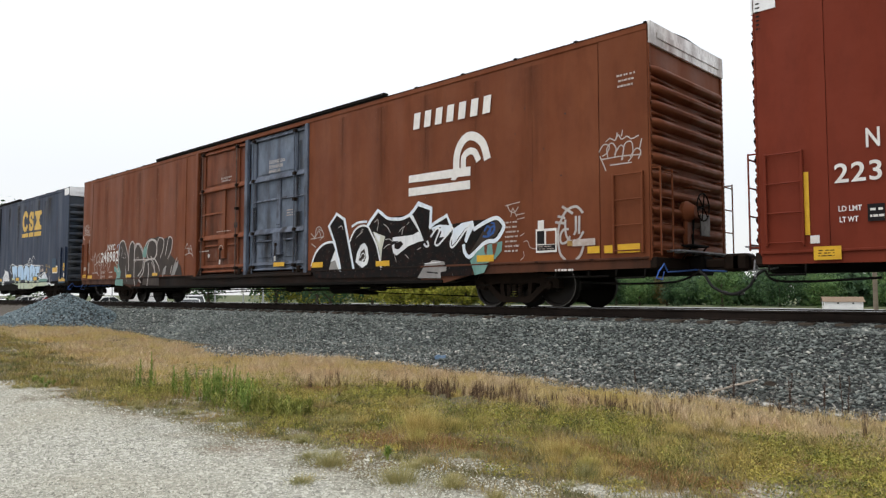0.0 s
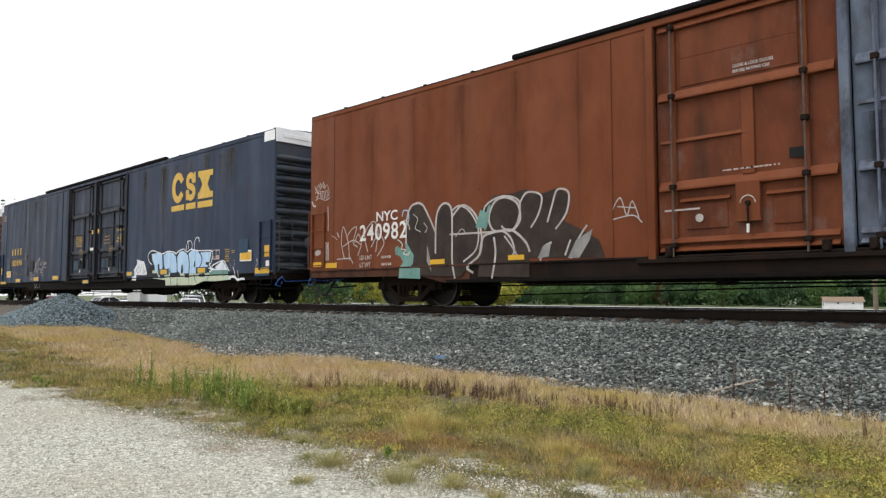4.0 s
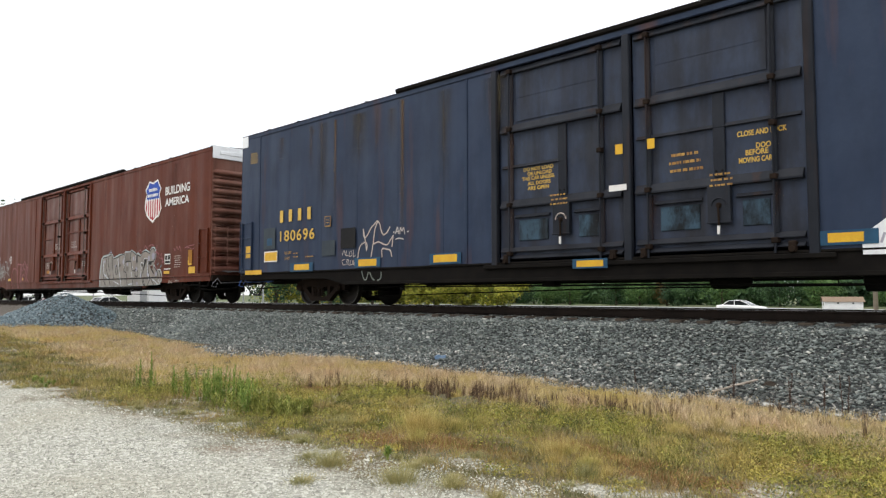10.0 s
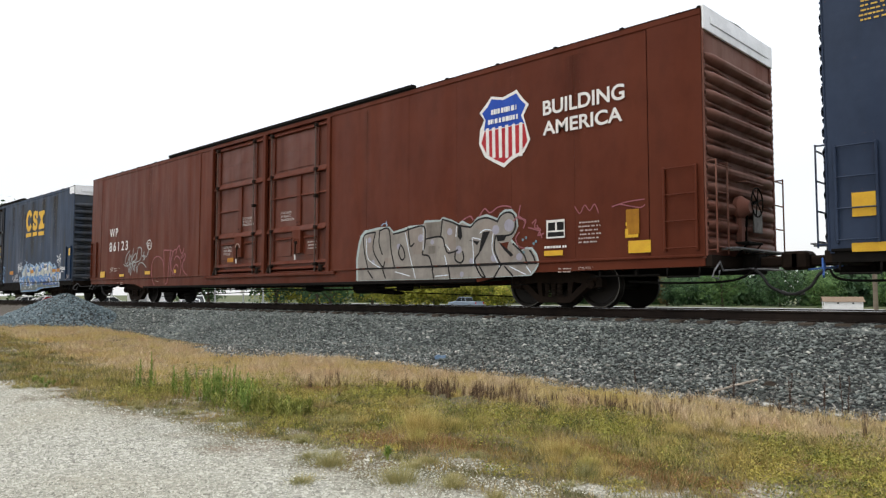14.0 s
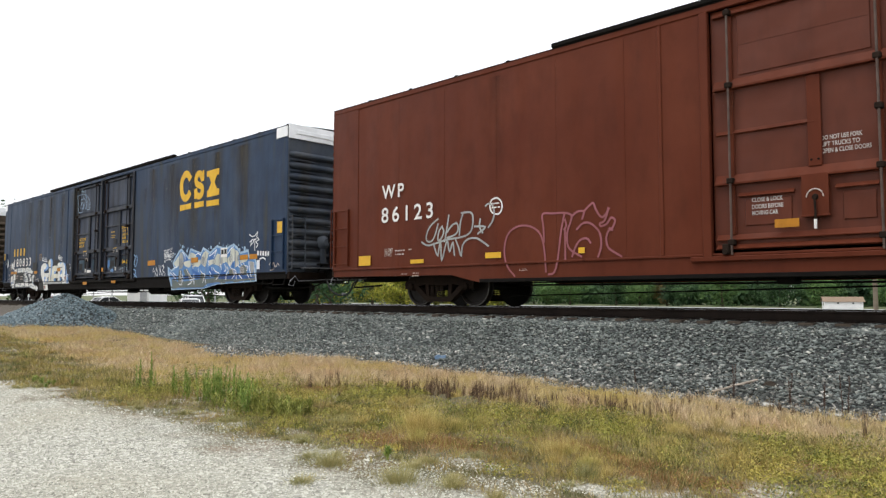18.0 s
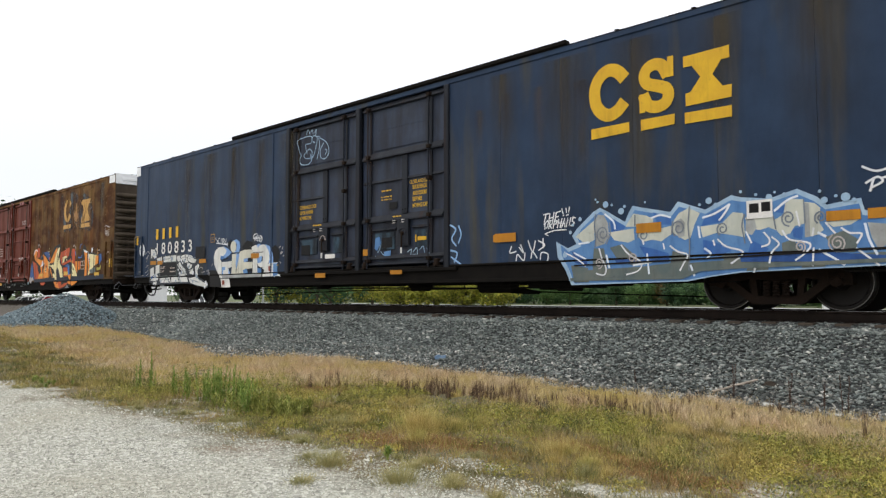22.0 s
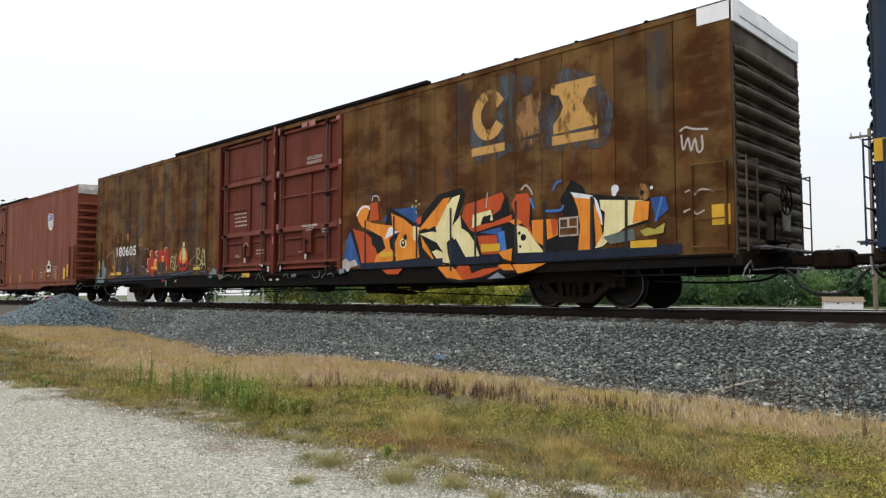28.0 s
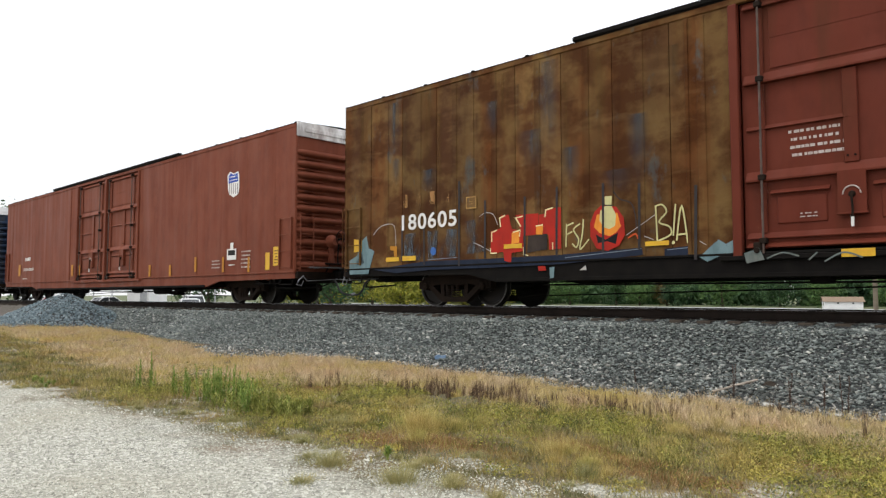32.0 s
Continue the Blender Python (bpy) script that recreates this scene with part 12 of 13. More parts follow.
def dry_edge(x):
    """Where the tan grass takes over from the green."""
    return np.interp(x, (-30, -20, -14, -11, -9, -7, -5, -3, 0), (6.9, 5.9, 5.3, 5.35, 5.9, 6.55, 7.0, 7.1, 7.0))


def stony(x, y):
    """Bare stony spots among the grass by the drive's end, 0 to 1."""
    s = np.zeros_like(x)
    for cx, cy, rx, ry in ((-3.84, 4.28, 0.36, 0.16), (-3.25, 4.02, 0.40, 0.18), (-2.84, 4.30, 0.30, 0.14), (-4.95, 3.98, 0.30, 0.14), (-2.0, 4.95, 0.35, 0.15), (-1.75, 5.25, 0.3, 0.2), (-6.1, 4.15, 0.4, 0.12)):
        s = np.maximum(s, 1.25 - ((x - cx) / rx) ** 2 - ((y - cy) / ry) ** 2)
    return np.clip(s, 0, 1)


RUSSET = ((-5.05, 4.46, 0.60, 0.26), (-4.45, 4.75, 0.5, 0.18), (-2.45, 4.92, 0.50, 0.22), (-2.9, 5.15, 0.35, 0.15), (-8.4, 6.25, 0.75, 0.30), (-3.6, 5.35, 0.4, 0.14), (-6.9, 5.2, 0.5, 0.2), (-1.6, 6.2, 0.5, 0.3))


def build_grass():
    rng = np.random.default_rng(11)

    def field(n, y0, y1, tuft=0.05, per=14):
        """Blades gathered in tufts; each tuft has its own height and lean."""
        m = n // per
        tx, ty = 1.0 - 44 * rng.random(m) ** 1.9, y0 + (y1 - y0) * rng.random(m)
        th, tw = np.clip(rng.gamma(4, 0.22, m), 0.25, 1.9), rng.uniform(0, 2 * np.pi, m)
        c = rng.integers(0, m, n)
        ox, oy = rng.normal(0, tuft, n), rng.normal(0, tuft, n)
        return tx[c] + ox, ty[c] + oy, th[c], np.arctan2(oy, ox) + 0.5 * np.sin(tw[c])

    x, y, th, way = field(720000, 3.5, 10.3)
    over = y - dry_edge(x) + 1.5 * (cloud(x, y, 0.9, 3) - 0.5)
    share = np.clip((over + 0.2) / 0.7, 0.075, 1.0)
    foot = toe(x) + 0.55 * (cloud(x, y, 1.6, 2) - 0.48)
    keep = (rng.random(len(x)) < share * (0.25 + 1.0 * cloud(x, y, 2.2, 3))) & (y > drive_edge(x) + 0.25)
    keep &= ~((x > -26) & (y > foot + 0.14 * np.abs(rng.normal(0, 1, len(x))))) & ((x + 29.2) ** 2 + (y - 9.9) ** 2 > 5.5)
    x, y, th, way, share, foot = (q[keep] for q in (x, y, th, way, share, foot))
    d = np.hypot(x, y)
    h = rng.uniform(0.045, 0.155, len(x)) * th * (0.45 + 1.0 * cloud(x, y, 1.3, 1)) * np.clip(1.0 - 0.9 * (0.5 - foot + y), 0.4, 1.0) * (0.55 + 0.45 * share)
    v, f = fine_blades(rng, x, y, h, 0.0024 + 0.00042 * d, rng.uniform(0.15, 1.1, len(x)), way + rng.normal(0, 0.8, len(x)))
    tagged(new("dry_grass", arrays_mesh("dry_grass", v, f, M["dry_grass"])), "dry tan grass along the foot of the ballast", "grass", kind="stuff")

    x, y, th, way = field(820000, 3.3, 8.6, 0.05)
    share = np.clip((dry_edge(x) + 0.55 - y + 1.5 * (cloud(x, y, 0.9, 3) - 0.5)) / 0.7, 0.03, 1.0)
    lip = drive_edge(x) + 0.35 * (cloud(x, y, 1.8, 4) - 0.45)
    keep = (rng.random(len(x)) < share * np.clip(1.7 * cloud(x, y, 2.0, 5) - 0.15, 0.06, 1)) & (y > lip) & (rng.random(len(x)) > 0.93 * stony(x, y))
    keep &= rng.random(len(x)) < 0.35 + 0.65 * np.clip((y - lip) / 0.35, 0, 1)
    x, y, th, way, lip = (q[keep] for q in (x, y, th, way, lip))
    d = np.hypot(x, y)
    h = rng.uniform(0.03, 0.11, len(x)) * th * (0.3 + 1.3 * cloud(x, y, 1.6, 4)) * (0.5 + 0.5 * np.clip((y - lip) / 0.7, 0, 1))
    v, f = fine_blades(rng, x, y, h, 0.0034 + 0.00046 * d, rng.uniform(0.1, 0.9, len(x)), way)
    tagged(new("green_grass", arrays_mesh("green_grass", v, f, M["green_grass"])), "low yellowing green grass beside the gravel drive", "grass", kind="stuff")

    def tufts(spots, name, key, label, lean):
        """Tufts of uneven outline: x, y, size."""
        xs, ys, hs, ws = [], [], [], []
        for cx, cy, r in spots:
            n = int(800 * (r / 0.15))
            a, q = rng.uniform(0, 2 * np.pi, n), np.abs(rng.normal(0, 0.6, n))
            q *= 1.0 + 0.45 * np.sin(2 * a + 9 * cx) + 0.25 * np.sin(5 * a + 31 * cy)
            xs.append(cx + r * q * np.cos(a))
            ys.append(cy + r * q * np.sin(a))
            hs.append(r * rng.uniform(0.2, 1.0, n) ** 1.3 * np.clip(1.2 - 0.5 * q, 0.4, 1) * rng.uniform(0.7, 1.2))
            ws.append(a + rng.normal(0, 0.7, n))
        x, y, h, way = (np.concatenate(q) for q in (xs, ys, hs, ws))
        v, f = fine_blades(rng, x, y, h, 0.0018 + 0.0003 * np.hypot(x, y), rng.uniform(0.1, lean, len(x)), way)
        tagged(new(name, arrays_mesh(name, v, f, M[key])), label, "grass", kind="stuff")

    spots = [(-4.43, 3.12, 0.13), (-4.70, 3.58, 0.17), (-3.93, 3.60, 0.19), (-5.05, 3.62, 0.10), (-4.15, 3.95, 0.14), (-3.55, 3.75, 0.12), (-5.9, 4.6, 0.16), (-3.0, 4.6, 0.14)]
    for k in range(46):
        cx = -1.6 - 10.5 * rng.random()
        spots.append((cx, float(drive_edge(np.float64(cx))) + 0.12 + 0.9 * rng.random() ** 1.7, rng.uniform(0.05, 0.11)))
    tufts(spots, "tuft_grass", "tuft_grass", "rounded tufts of pale olive grass at the edge of the drive", 1.0)
    spots = [(-5.13, 4.98, 0.30), (-4.95, 5.05, 0.24), (-5.3, 5.05, 0.2), (-3.55, 5.0, 0.2), (-2.35, 5.6, 0.2), (-3.3, 6.6, 0.22)]
    for k in range(60):
        spots.append((-0.8 - 7.5 * rng.random(), 4.6 + 2.6 * rng.random(), rng.uniform(0.06, 0.17)))
    tufts(spots, "golden_grass", "gold_grass", "golden tufts of seeding grass among the green", 0.7)

    # low broad-leaved weeds in domed mats, larger bushes at a few places
    n, k = 100000, 900
    cx, cy = 1.0 - 11.5 * rng.random(k) ** 1.15, 4.0 + 3.7 * rng.random(k)
    ok = (cloud(cx, cy, 0.9, 2) > 0.57) & (cy < dry_edge(cx) + 0.25) & (stony(cx, cy) < 0.3) & (cy > drive_edge(cx) + 0.35)
    for rx0, ry0, rrx, rry in RUSSET:
        ok &= ((cx - rx0) / rrx) ** 2 + ((cy - ry0) / rry) ** 2 > 0.9
    cx, cy = cx[ok], cy[ok]
    cr = rng.gamma(3, 0.045, len(cx)) + 0.04
    for bx, by, many, wide in ((-2.35, 6.62, 16, 0.30), (-2.0, 6.15, 8, 0.25), (-4.5, 6.1, 14, 0.40), (-6.9, 5.95, 8, 0.30), (-1.2, 6.2, 8, 0.30), (-3.6, 6.3, 10, 0.35)):
        cx, cy = np.append(cx, bx + wide * rng.normal(0, 1, many)), np.append(cy, by + 0.5 * wide * rng.normal(0, 1, many))
        cr = np.append(cr, rng.uniform(0.10, 0.24, many))
    top = cr * rng.uniform(0.30, 1.0, len(cx))
    c = rng.choice(len(cx), n, p=cr ** 1.6 / (cr ** 1.6).sum())
    q, a = np.sqrt(rng.random(n)), rng.uniform(0, 2 * np.pi, n)
    p = np.stack([cx[c] + cr[c] * q * np.cos(a), cy[c] + cr[c] * q * np.sin(a), np.zeros(n)], 1)
    p[:, :2] += 0.35 * cr[c][:, None] * rng.normal(0, 0.4, (n, 2))
    p[:, 2] = ground_height(p[:, 0], p[:, 1]) + 0.008 + top[c] * np.sqrt(1 - 0.92 * q * q) * rng.uniform(0.25, 1.0, n)
    face = np.stack([0.8 * q * np.cos(a), 0.8 * q * np.sin(a), np.full(n, 0.7)], 1) + 0.6 * rng.normal(size=(n, 3))
    u = np.cross(face, rng.normal(size=(n, 3)))
    u[:, 2] += 0.5 * np.abs(u[:, 2])
    u /= np.linalg.norm(u, axis=1, keepdims=True)
    w = np.cross(face, u)
    w /= np.linalg.norm(w, axis=1, keepdims=True)
    ln = rng.uniform(0.006, 0.017, (n, 1))
    v = np.stack([p - ln * u, p - 0.30 * ln * w, p + ln * u, p + 0.30 * ln * w], 1).reshape(-1, 3)
    tagged(new("low_weeds", arrays_mesh("low_weeds", v, np.arange(4 * n).reshape(-1, 4), M["low_weed"])), "mats of low yellow-green weeds in the grass", "weeds", kind="stuff")

    # russet patches of dried-off weeds
    xs, ys = [], []
    for cx, cy, rx, ry in RUSSET:
        n = int(9000 * rx)
        xs.append(cx + rx * 0.55 * rng.normal(0, 1, n))
        ys.append(cy + ry * 0.55 * rng.normal(0, 1, n))
    x, y = np.concatenate(xs), np.concatenate(ys)
    v, f = fine_blades(rng, x, y, rng.uniform(0.015, 0.06, len(x)), 0.0030 + 0.0004 * np.hypot(x, y), rng.uniform(0.4, 1.2, len(x)))
    tagged(new("russet_weeds", arrays_mesh("russet_weeds", v, f, M["russet_weed"])), "low russet dried-off weeds in patches", "weeds", kind="stuff")

    # dark dead weeds: upright spires in a drift through the middle and along the foot of the ballast
    k = 400
    cx = np.concatenate([-9.5 + 9.5 * rng.random(120), -6.7 + 0.65 * rng.normal(0, 1, 120), -4.3 + 0.6 * rng.normal(0, 1, 40), -9.5 + 10 * rng.random(120)])
    cy = np.interp(cx, (-10, -7.5, -7, -6, -4, -3, 0), (6.0, 6.75, 7.05, 7.4, 7.6, 7.9, 8.1)) + 0.42 * rng.normal(0, 1, k)
    cy[-120:] = toe(cx[-120:]) - 0.05 + 0.20 * rng.normal(0, 1, 120)
    kh = rng.uniform(0.35, 1.05, k)
    kh[-120:] *= 0.6
    per = 20
    c = np.repeat(np.arange(k), per)
    n = len(c)
    x, y = cx[c] + 0.014 * rng.normal(0, 1, n), cy[c] + 0.014 * rng.normal(0, 1, n)
    v, f = fine_blades(rng, x, y, rng.uniform(0.06, 0.27, n) * kh[c], np.full(n, 0.0075), rng.uniform(0.02, 0.22, n))
    tagged(new("dead_weeds", arrays_mesh("dead_weeds", v, f, M["weed_dead"])), "russet dead weeds standing in the grass", "weeds", kind="stuff")

    # loose pale stones on the drive: chips with a ridge and four faces
    n = 150000
    r, az = 2.9 * np.exp(rng.random(n) * math.log(15.5 / 2.9)), radians(-80) + radians(52) * rng.random(n)
    x, y = r * np.sin(az), r * np.cos(az)
    keep = (y < drive_edge(x) + 0.12 + 0.25 * rng.random(n) ** 2) | (rng.random(n) < 0.9 * stony(x, y))
    x, y, r = x[keep], y[keep], r[keep]
    n = len(x)
    size = (rng.gamma(2.5, 0.0020, n) + 0.0036) * (0.70 + 0.045 * r)
    a0 = rng.uniform(0, 2 * np.pi, n)
    v = np.empty((n, 5, 3))
    for k in range(4):
        a = a0 + 0.5 * np.pi * k + rng.normal(0, 0.3, n)
        q = size * rng.uniform(0.7, 1.3, n)
        v[:, k] = np.stack([x + q * np.cos(a), y + q * np.sin(a), -0.25 * size], 1)
    v[:, 4] = np.stack([x + 0.4 * size * rng.normal(0, 1, n), y + 0.4 * size * rng.normal(0, 1, n), size * rng.uniform(0.35, 1.0, n)], 1)
    v[:, :, 2] += ground_height(x, y)[:, None]
    f = np.array([(0, 1, 4), (1, 2, 4), (2, 3, 4), (3, 0, 4)])[None] + 5 * np.arange(n)[:, None, None]
    m, nt, bs = node_mat("loose_limestone")
    g = nt.nodes.new("ShaderNodeNewGeometry")
    link(nt, ramp(nt, g.outputs["Random Per Island"], [(0.0, (0.135, 0.134, 0.108)), (0.22, (0.28, 0.278, 0.228)), (0.7, (0.39, 0.388, 0.325)), (1.0, (0.58, 0.575, 0.50))]), bs.inputs["Base Color"])
    bs.inputs["Roughness"].default_value = 0.9
    tagged(new("drive_gravel", arrays_mesh("drive_gravel", v.reshape(-1, 3), f.reshape(-1, 3), m)), "loose pale limestone gravel on the drive", "gravel", kind="stuff")


STALKS = ((-4.08, 9.75, 0.46), (-3.30, 9.62, 0.56), (-2.62, 9.40, 0.60), (-2.86, 9.45, 0.34), (-5.6, 9.9, 0.34), (-1.9, 9.3, 0.30), (-2.05, 9.5, 0.45), (-8.7, 10.0, 0.22))


def weed_clump(x, y, n, h, key, label, spread, leaf=(0.025, 0.06), per=46):
    """Upright weeds: stems clothed in short narrow leaves up their length."""
    rng = random.Random(int(97 * abs(x) + 13 * y))
    z = float(ground_height(np.float64(x), np.float64(y)))
    root = new("weed_clump")
    root.location = (x, y, z)
    tagged(root, label, "weed", "weeds beside the drive")
    for i in range(n):
        bx, by = rng.gauss(0, spread), rng.gauss(0, spread * 0.5)
        hh = h * rng.uniform(0.5, 1.05)
        lx, ly = rng.uniform(-0.10, 0.10) * hh, rng.uniform(-0.10, 0.10) * hh
        s = Shape().tube([(bx, by, -0.02), (bx + 0.5 * lx, by + 0.5 * ly, 0.5 * hh), (bx + lx, by + ly, hh)], 0.004, 4)
        stem = part("stem", s, M[key], root)
        lf = Shape()
        for k in range(per):
            u = 0.06 + 0.94 * k / per
            a = rng.uniform(0, 6.28)
            ln = rng.uniform(*leaf) * (1.2 - 0.7 * u)
            p = (bx + lx * u, by + ly * u, hh * u)
            q = (p[0] + ln * math.cos(a), p[1] + ln * math.sin(a), p[2] + ln * rng.uniform(0.6, 1.6))
            w = 0.0055
            lf.add([p, ((p[0] + q[0]) / 2 - w * math.sin(a), (p[1] + q[1]) / 2 + w * math.cos(a), (p[2] + q[2]) / 2 + 0.01), q, ((p[0] + q[0]) / 2 + w * math.sin(a), (p[1] + q[1]) / 2 - w * math.cos(a), (p[2] + q[2]) / 2 + 0.01)], [(0, 1, 2, 3)])
        part("leaves", lf, M[key], stem)


def build_scraps():
    """Small litter lying on the foot of the ballast."""
    def lie(x, y):
        return max(float(ground_height(np.float64(x), np.float64(y))), float(bed_height(y))) + 0.02
    path = [(-4.38, 9.82), (-4.26, 9.89), (-4.15, 9.99), (-4.02, 10.07), (-3.90, 10.16)]
    s = Shape().tube([(x, y, lie(x, y) + 0.02) for x, y in path], 0.017, 7)
    s.tube([(-4.15, 9.99, lie(-4.15, 9.99) + 0.02), (-4.02, 9.98, lie(-4.02, 9.98) + 0.05)], 0.008, 5)
    tagged(part("fallen_branch", s, M["pale_wood"], None), "bare pale broken branch lying on the ballast", "branch")
    x, y = -3.71, 10.08
    chunk = part("timber_chunk", Shape().slab([(-0.08, 0.0), (-0.06, 0.04), (0.01, 0.065), (0.07, 0.03), (0.09, 0.0)], -0.035, 0.04), M["tie"], None)
    chunk.matrix_world = pose(x, y, lie(x, y), 0, 0, 35)
    tagged(chunk, "dark rotten piece of timber on the ballast", "timber")
    x, y = -9.83, 10.06
    scrap = part("plastic_scrap", Shape().slab([(-0.10, 0.0), (-0.11, 0.05), (-0.03, 0.09), (0.03, 0.06), (0.10, 0.08), (0.12, 0.0)], -0.05, 0.05), M["blue_scrap"], None)
    scrap.matrix_world = pose(x, y, lie(x, y), 0, 0, 50)
    tagged(scrap, "crumpled faded blue plastic scrap on the ballast", "litter")


def build_weeds():
    green = "tall fresh green weeds at the edge of the drive"
    for x, y, n, h, sp in ((-10.6, 4.6, 4, 0.52, 0.04), (-10.25, 4.62, 6, 0.56, 0.04), (-9.55, 4.6, 4, 0.40, 0.04), (-9.2, 4.62, 5, 0.44, 0.05), (-8.75, 4.65, 9, 0.44, 0.07), (-8.42, 4.65, 20, 0.44, 0.13), (-8.1, 4.7, 10, 0.54, 0.08), (-7.4, 4.50, 16, 0.38, 0.15), (-4.48, 3.97, 2, 0.17, 0.01), (-11.9, 3.95, 7, 0.08, 0.25), (-12.5, 3.9, 7, 0.07, 0.25)):
        weed_clump(x, y, n, h, "weed_green", green, sp)
    for x, y, n, h, sp in ((-7.15, 4.55, 26, 0.27, 0.20), (-6.75, 4.65, 18, 0.22, 0.20), (-7.7, 4.4, 12, 0.16, 0.20)):
        weed_clump(x, y, n, h, "weed_yellow", "bushy yellow-green weeds at the edge of the drive", sp, (0.03, 0.08))
    for x, y, h in STALKS:
        weed_clump(x, y, 2, h, "weed_stalk", "thin dead weed stalk at the foot of the ballast", 0.02, (0.015, 0.05), 40)


def heap_mat():
    m, nt, bs = node_mat("fresh_blue_grey_stone")
    g = nt.nodes.new("ShaderNodeNewGeometry")
    col = ramp(nt, g.outputs["Random Per Island"], [(0.0, (0.075, 0.110, 0.128)), (0.5, (0.17, 0.232, 0.255)), (1.0, (0.32, 0.390, 0.41))])
    col = mix(nt, ramp(nt, noise_tex(nt, coords(nt, "World"), 45, 4), [(0.45, 0.0), (0.75, 0.4)]), col, (0.08, 0.095, 0.105))
    link(nt, col, bs.inputs["Base Color"])
    bs.inputs["Roughness"].default_value = 0.85
    return m


M["heap_stone"] = heap_mat()


def build_heap():
    """A heap of spare ballast beside the track."""
    heap = new("ballast_heap")
    cx, cy, r, top = -29.2, 9.9, 2.85, 1.24
    heap.location = (cx, cy, GROUND_Z + 0.17)
    tagged(heap, "conical heap of grey crushed stone beside the track", "stone heap")
    s = Shape()
    n, m = 28, 7
    rng = random.Random(8)
    def height(q, a):
        return top * max(0, (1 - q ** 1.15)) * (1 + 0.06 * math.sin(3 * a + 1)) - 0.04
    verts = [(0, 0, top - 0.06)]
    for i in range(1, m + 1):
        for k in range(n):
            a, q = 2 * math.pi * k / n, i / m
            rr = r * q * (1 + 0.07 * math.sin(2 * a) + 0.05 * math.sin(5 * a))
            verts.append((rr * math.cos(a), rr * math.sin(a), height(q, a) + rng.uniform(-0.02, 0.02)))
    faces = [(0, 1 + k, 1 + (k + 1) % n) for k in range(n)] + [(1 + i * n + k, 1 + (i + 1) * n + k, 1 + (i + 1) * n + (k + 1) % n, 1 + i * n + (k + 1) % n) for i in range(m - 1) for k in range(n)]
    # the dark bed colour again, as painted shade between the heap's stones
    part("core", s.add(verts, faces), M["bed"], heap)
    g = np.random.default_rng(3)
    k = 14000
    a, q = g.uniform(0, 2 * np.pi, k), np.sqrt(g.random(k))
    rr = r * q * (1 + 0.07 * np.sin(2 * a) + 0.05 * np.sin(5 * a))
    z = top * np.maximum(0, 1 - q ** 1.15) * (1 + 0.06 * np.sin(3 * a + 1)) - 0.03
    v, f = stones(g, np.stack([rr * np.cos(a), rr * np.sin(a), z], 1), g.gamma(6, 0.0042, k) + 0.012)
    ob = new("stone_cover", arrays_mesh("stone_cover", v, f, M["heap_stone"]))
    ob.parent = heap
    ob["kind"] = "stuff"


# ---- beyond the track ----
M["bark"] = plain("grey_brown_bark", (0.07, 0.055, 0.042), (0.11, 0.09, 0.07), 8, 0.9, 0, 0.5)
M["leaf_far"] = leaf_mat("deep_green_foliage", [(0.0, (0.026, 0.062, 0.024)), (0.6, (0.055, 0.112, 0.042)), (1.0, (0.090, 0.155, 0.055))], ((0.028, 0.062, 0.036), 0.05, 0.6))
M["leaf_mid"] = leaf_mat("mid_green_foliage", [(0.0, (0.044, 0.100, 0.030)), (0.6, (0.088, 0.165, 0.048)), (1.0, (0.14, 0.215, 0.065))])
M["leaf_turn"] = leaf_mat("russet_tinged_foliage", [(0.0, (0.07, 0.065, 0.022)), (0.6, (0.12, 0.085, 0.030)), (1.0, (0.17, 0.11, 0.04))])
M["leaf_bush"] = leaf_mat("yellow_green_bush_leaves", [(0.0, (0.095, 0.120, 0.016)), (0.5, (0.28, 0.29, 0.034)), (0.9, (0.46, 0.43, 0.055)), (1.0, (0.36, 0.24, 0.07))])


def crown(rng, rx, ry, rz, clumps, per, size, cz):
    """Leaf clumps spread through an uneven crown, thinner towards the outline."""
    c = rng.normal(size=(clumps, 3))
    c /= np.linalg.norm(c, axis=1, keepdims=True)
    lump = 1 + 0.22 * np.sin(3 * c[:, 0] + 5 * c[:, 2]) + 0.12 * rng.normal(size=clumps)
    c = c * (rng.random((clumps, 1)) ** 0.33) * lump[:, None] * np.array([rx, ry, rz])
    p = np.repeat(c, per, 0) + rng.normal(0, 1, (clumps * per, 3)) * size * 1.6
    n = len(p)
    # leaves face outward from their clump, the crown and the sky
    c0 = np.repeat(c, per, 0)
    face = (p - c0) / (1.6 * size) * 0.55 + 1.1 * c0 / np.array([rx, ry, rz]) + np.array([0, 0, 0.35]) + 0.45 * rng.normal(size=(n, 3))
    u = np.cross(face, rng.normal(size=(n, 3)))
    u /= np.linalg.norm(u, axis=1, keepdims=True)
    w = np.cross(face, u)
    w /= np.linalg.norm(w, axis=1, keepdims=True)
    s = size * rng.uniform(0.5, 1.1, (n, 1))
    p[:, 2] += cz
    v = np.stack([p - s * u, p - 0.5 * s * w, p + s * u, p + 0.5 * s * w], 1).reshape(-1, 3)
    return v, np.arange(4 * n).reshape(-1, 4)


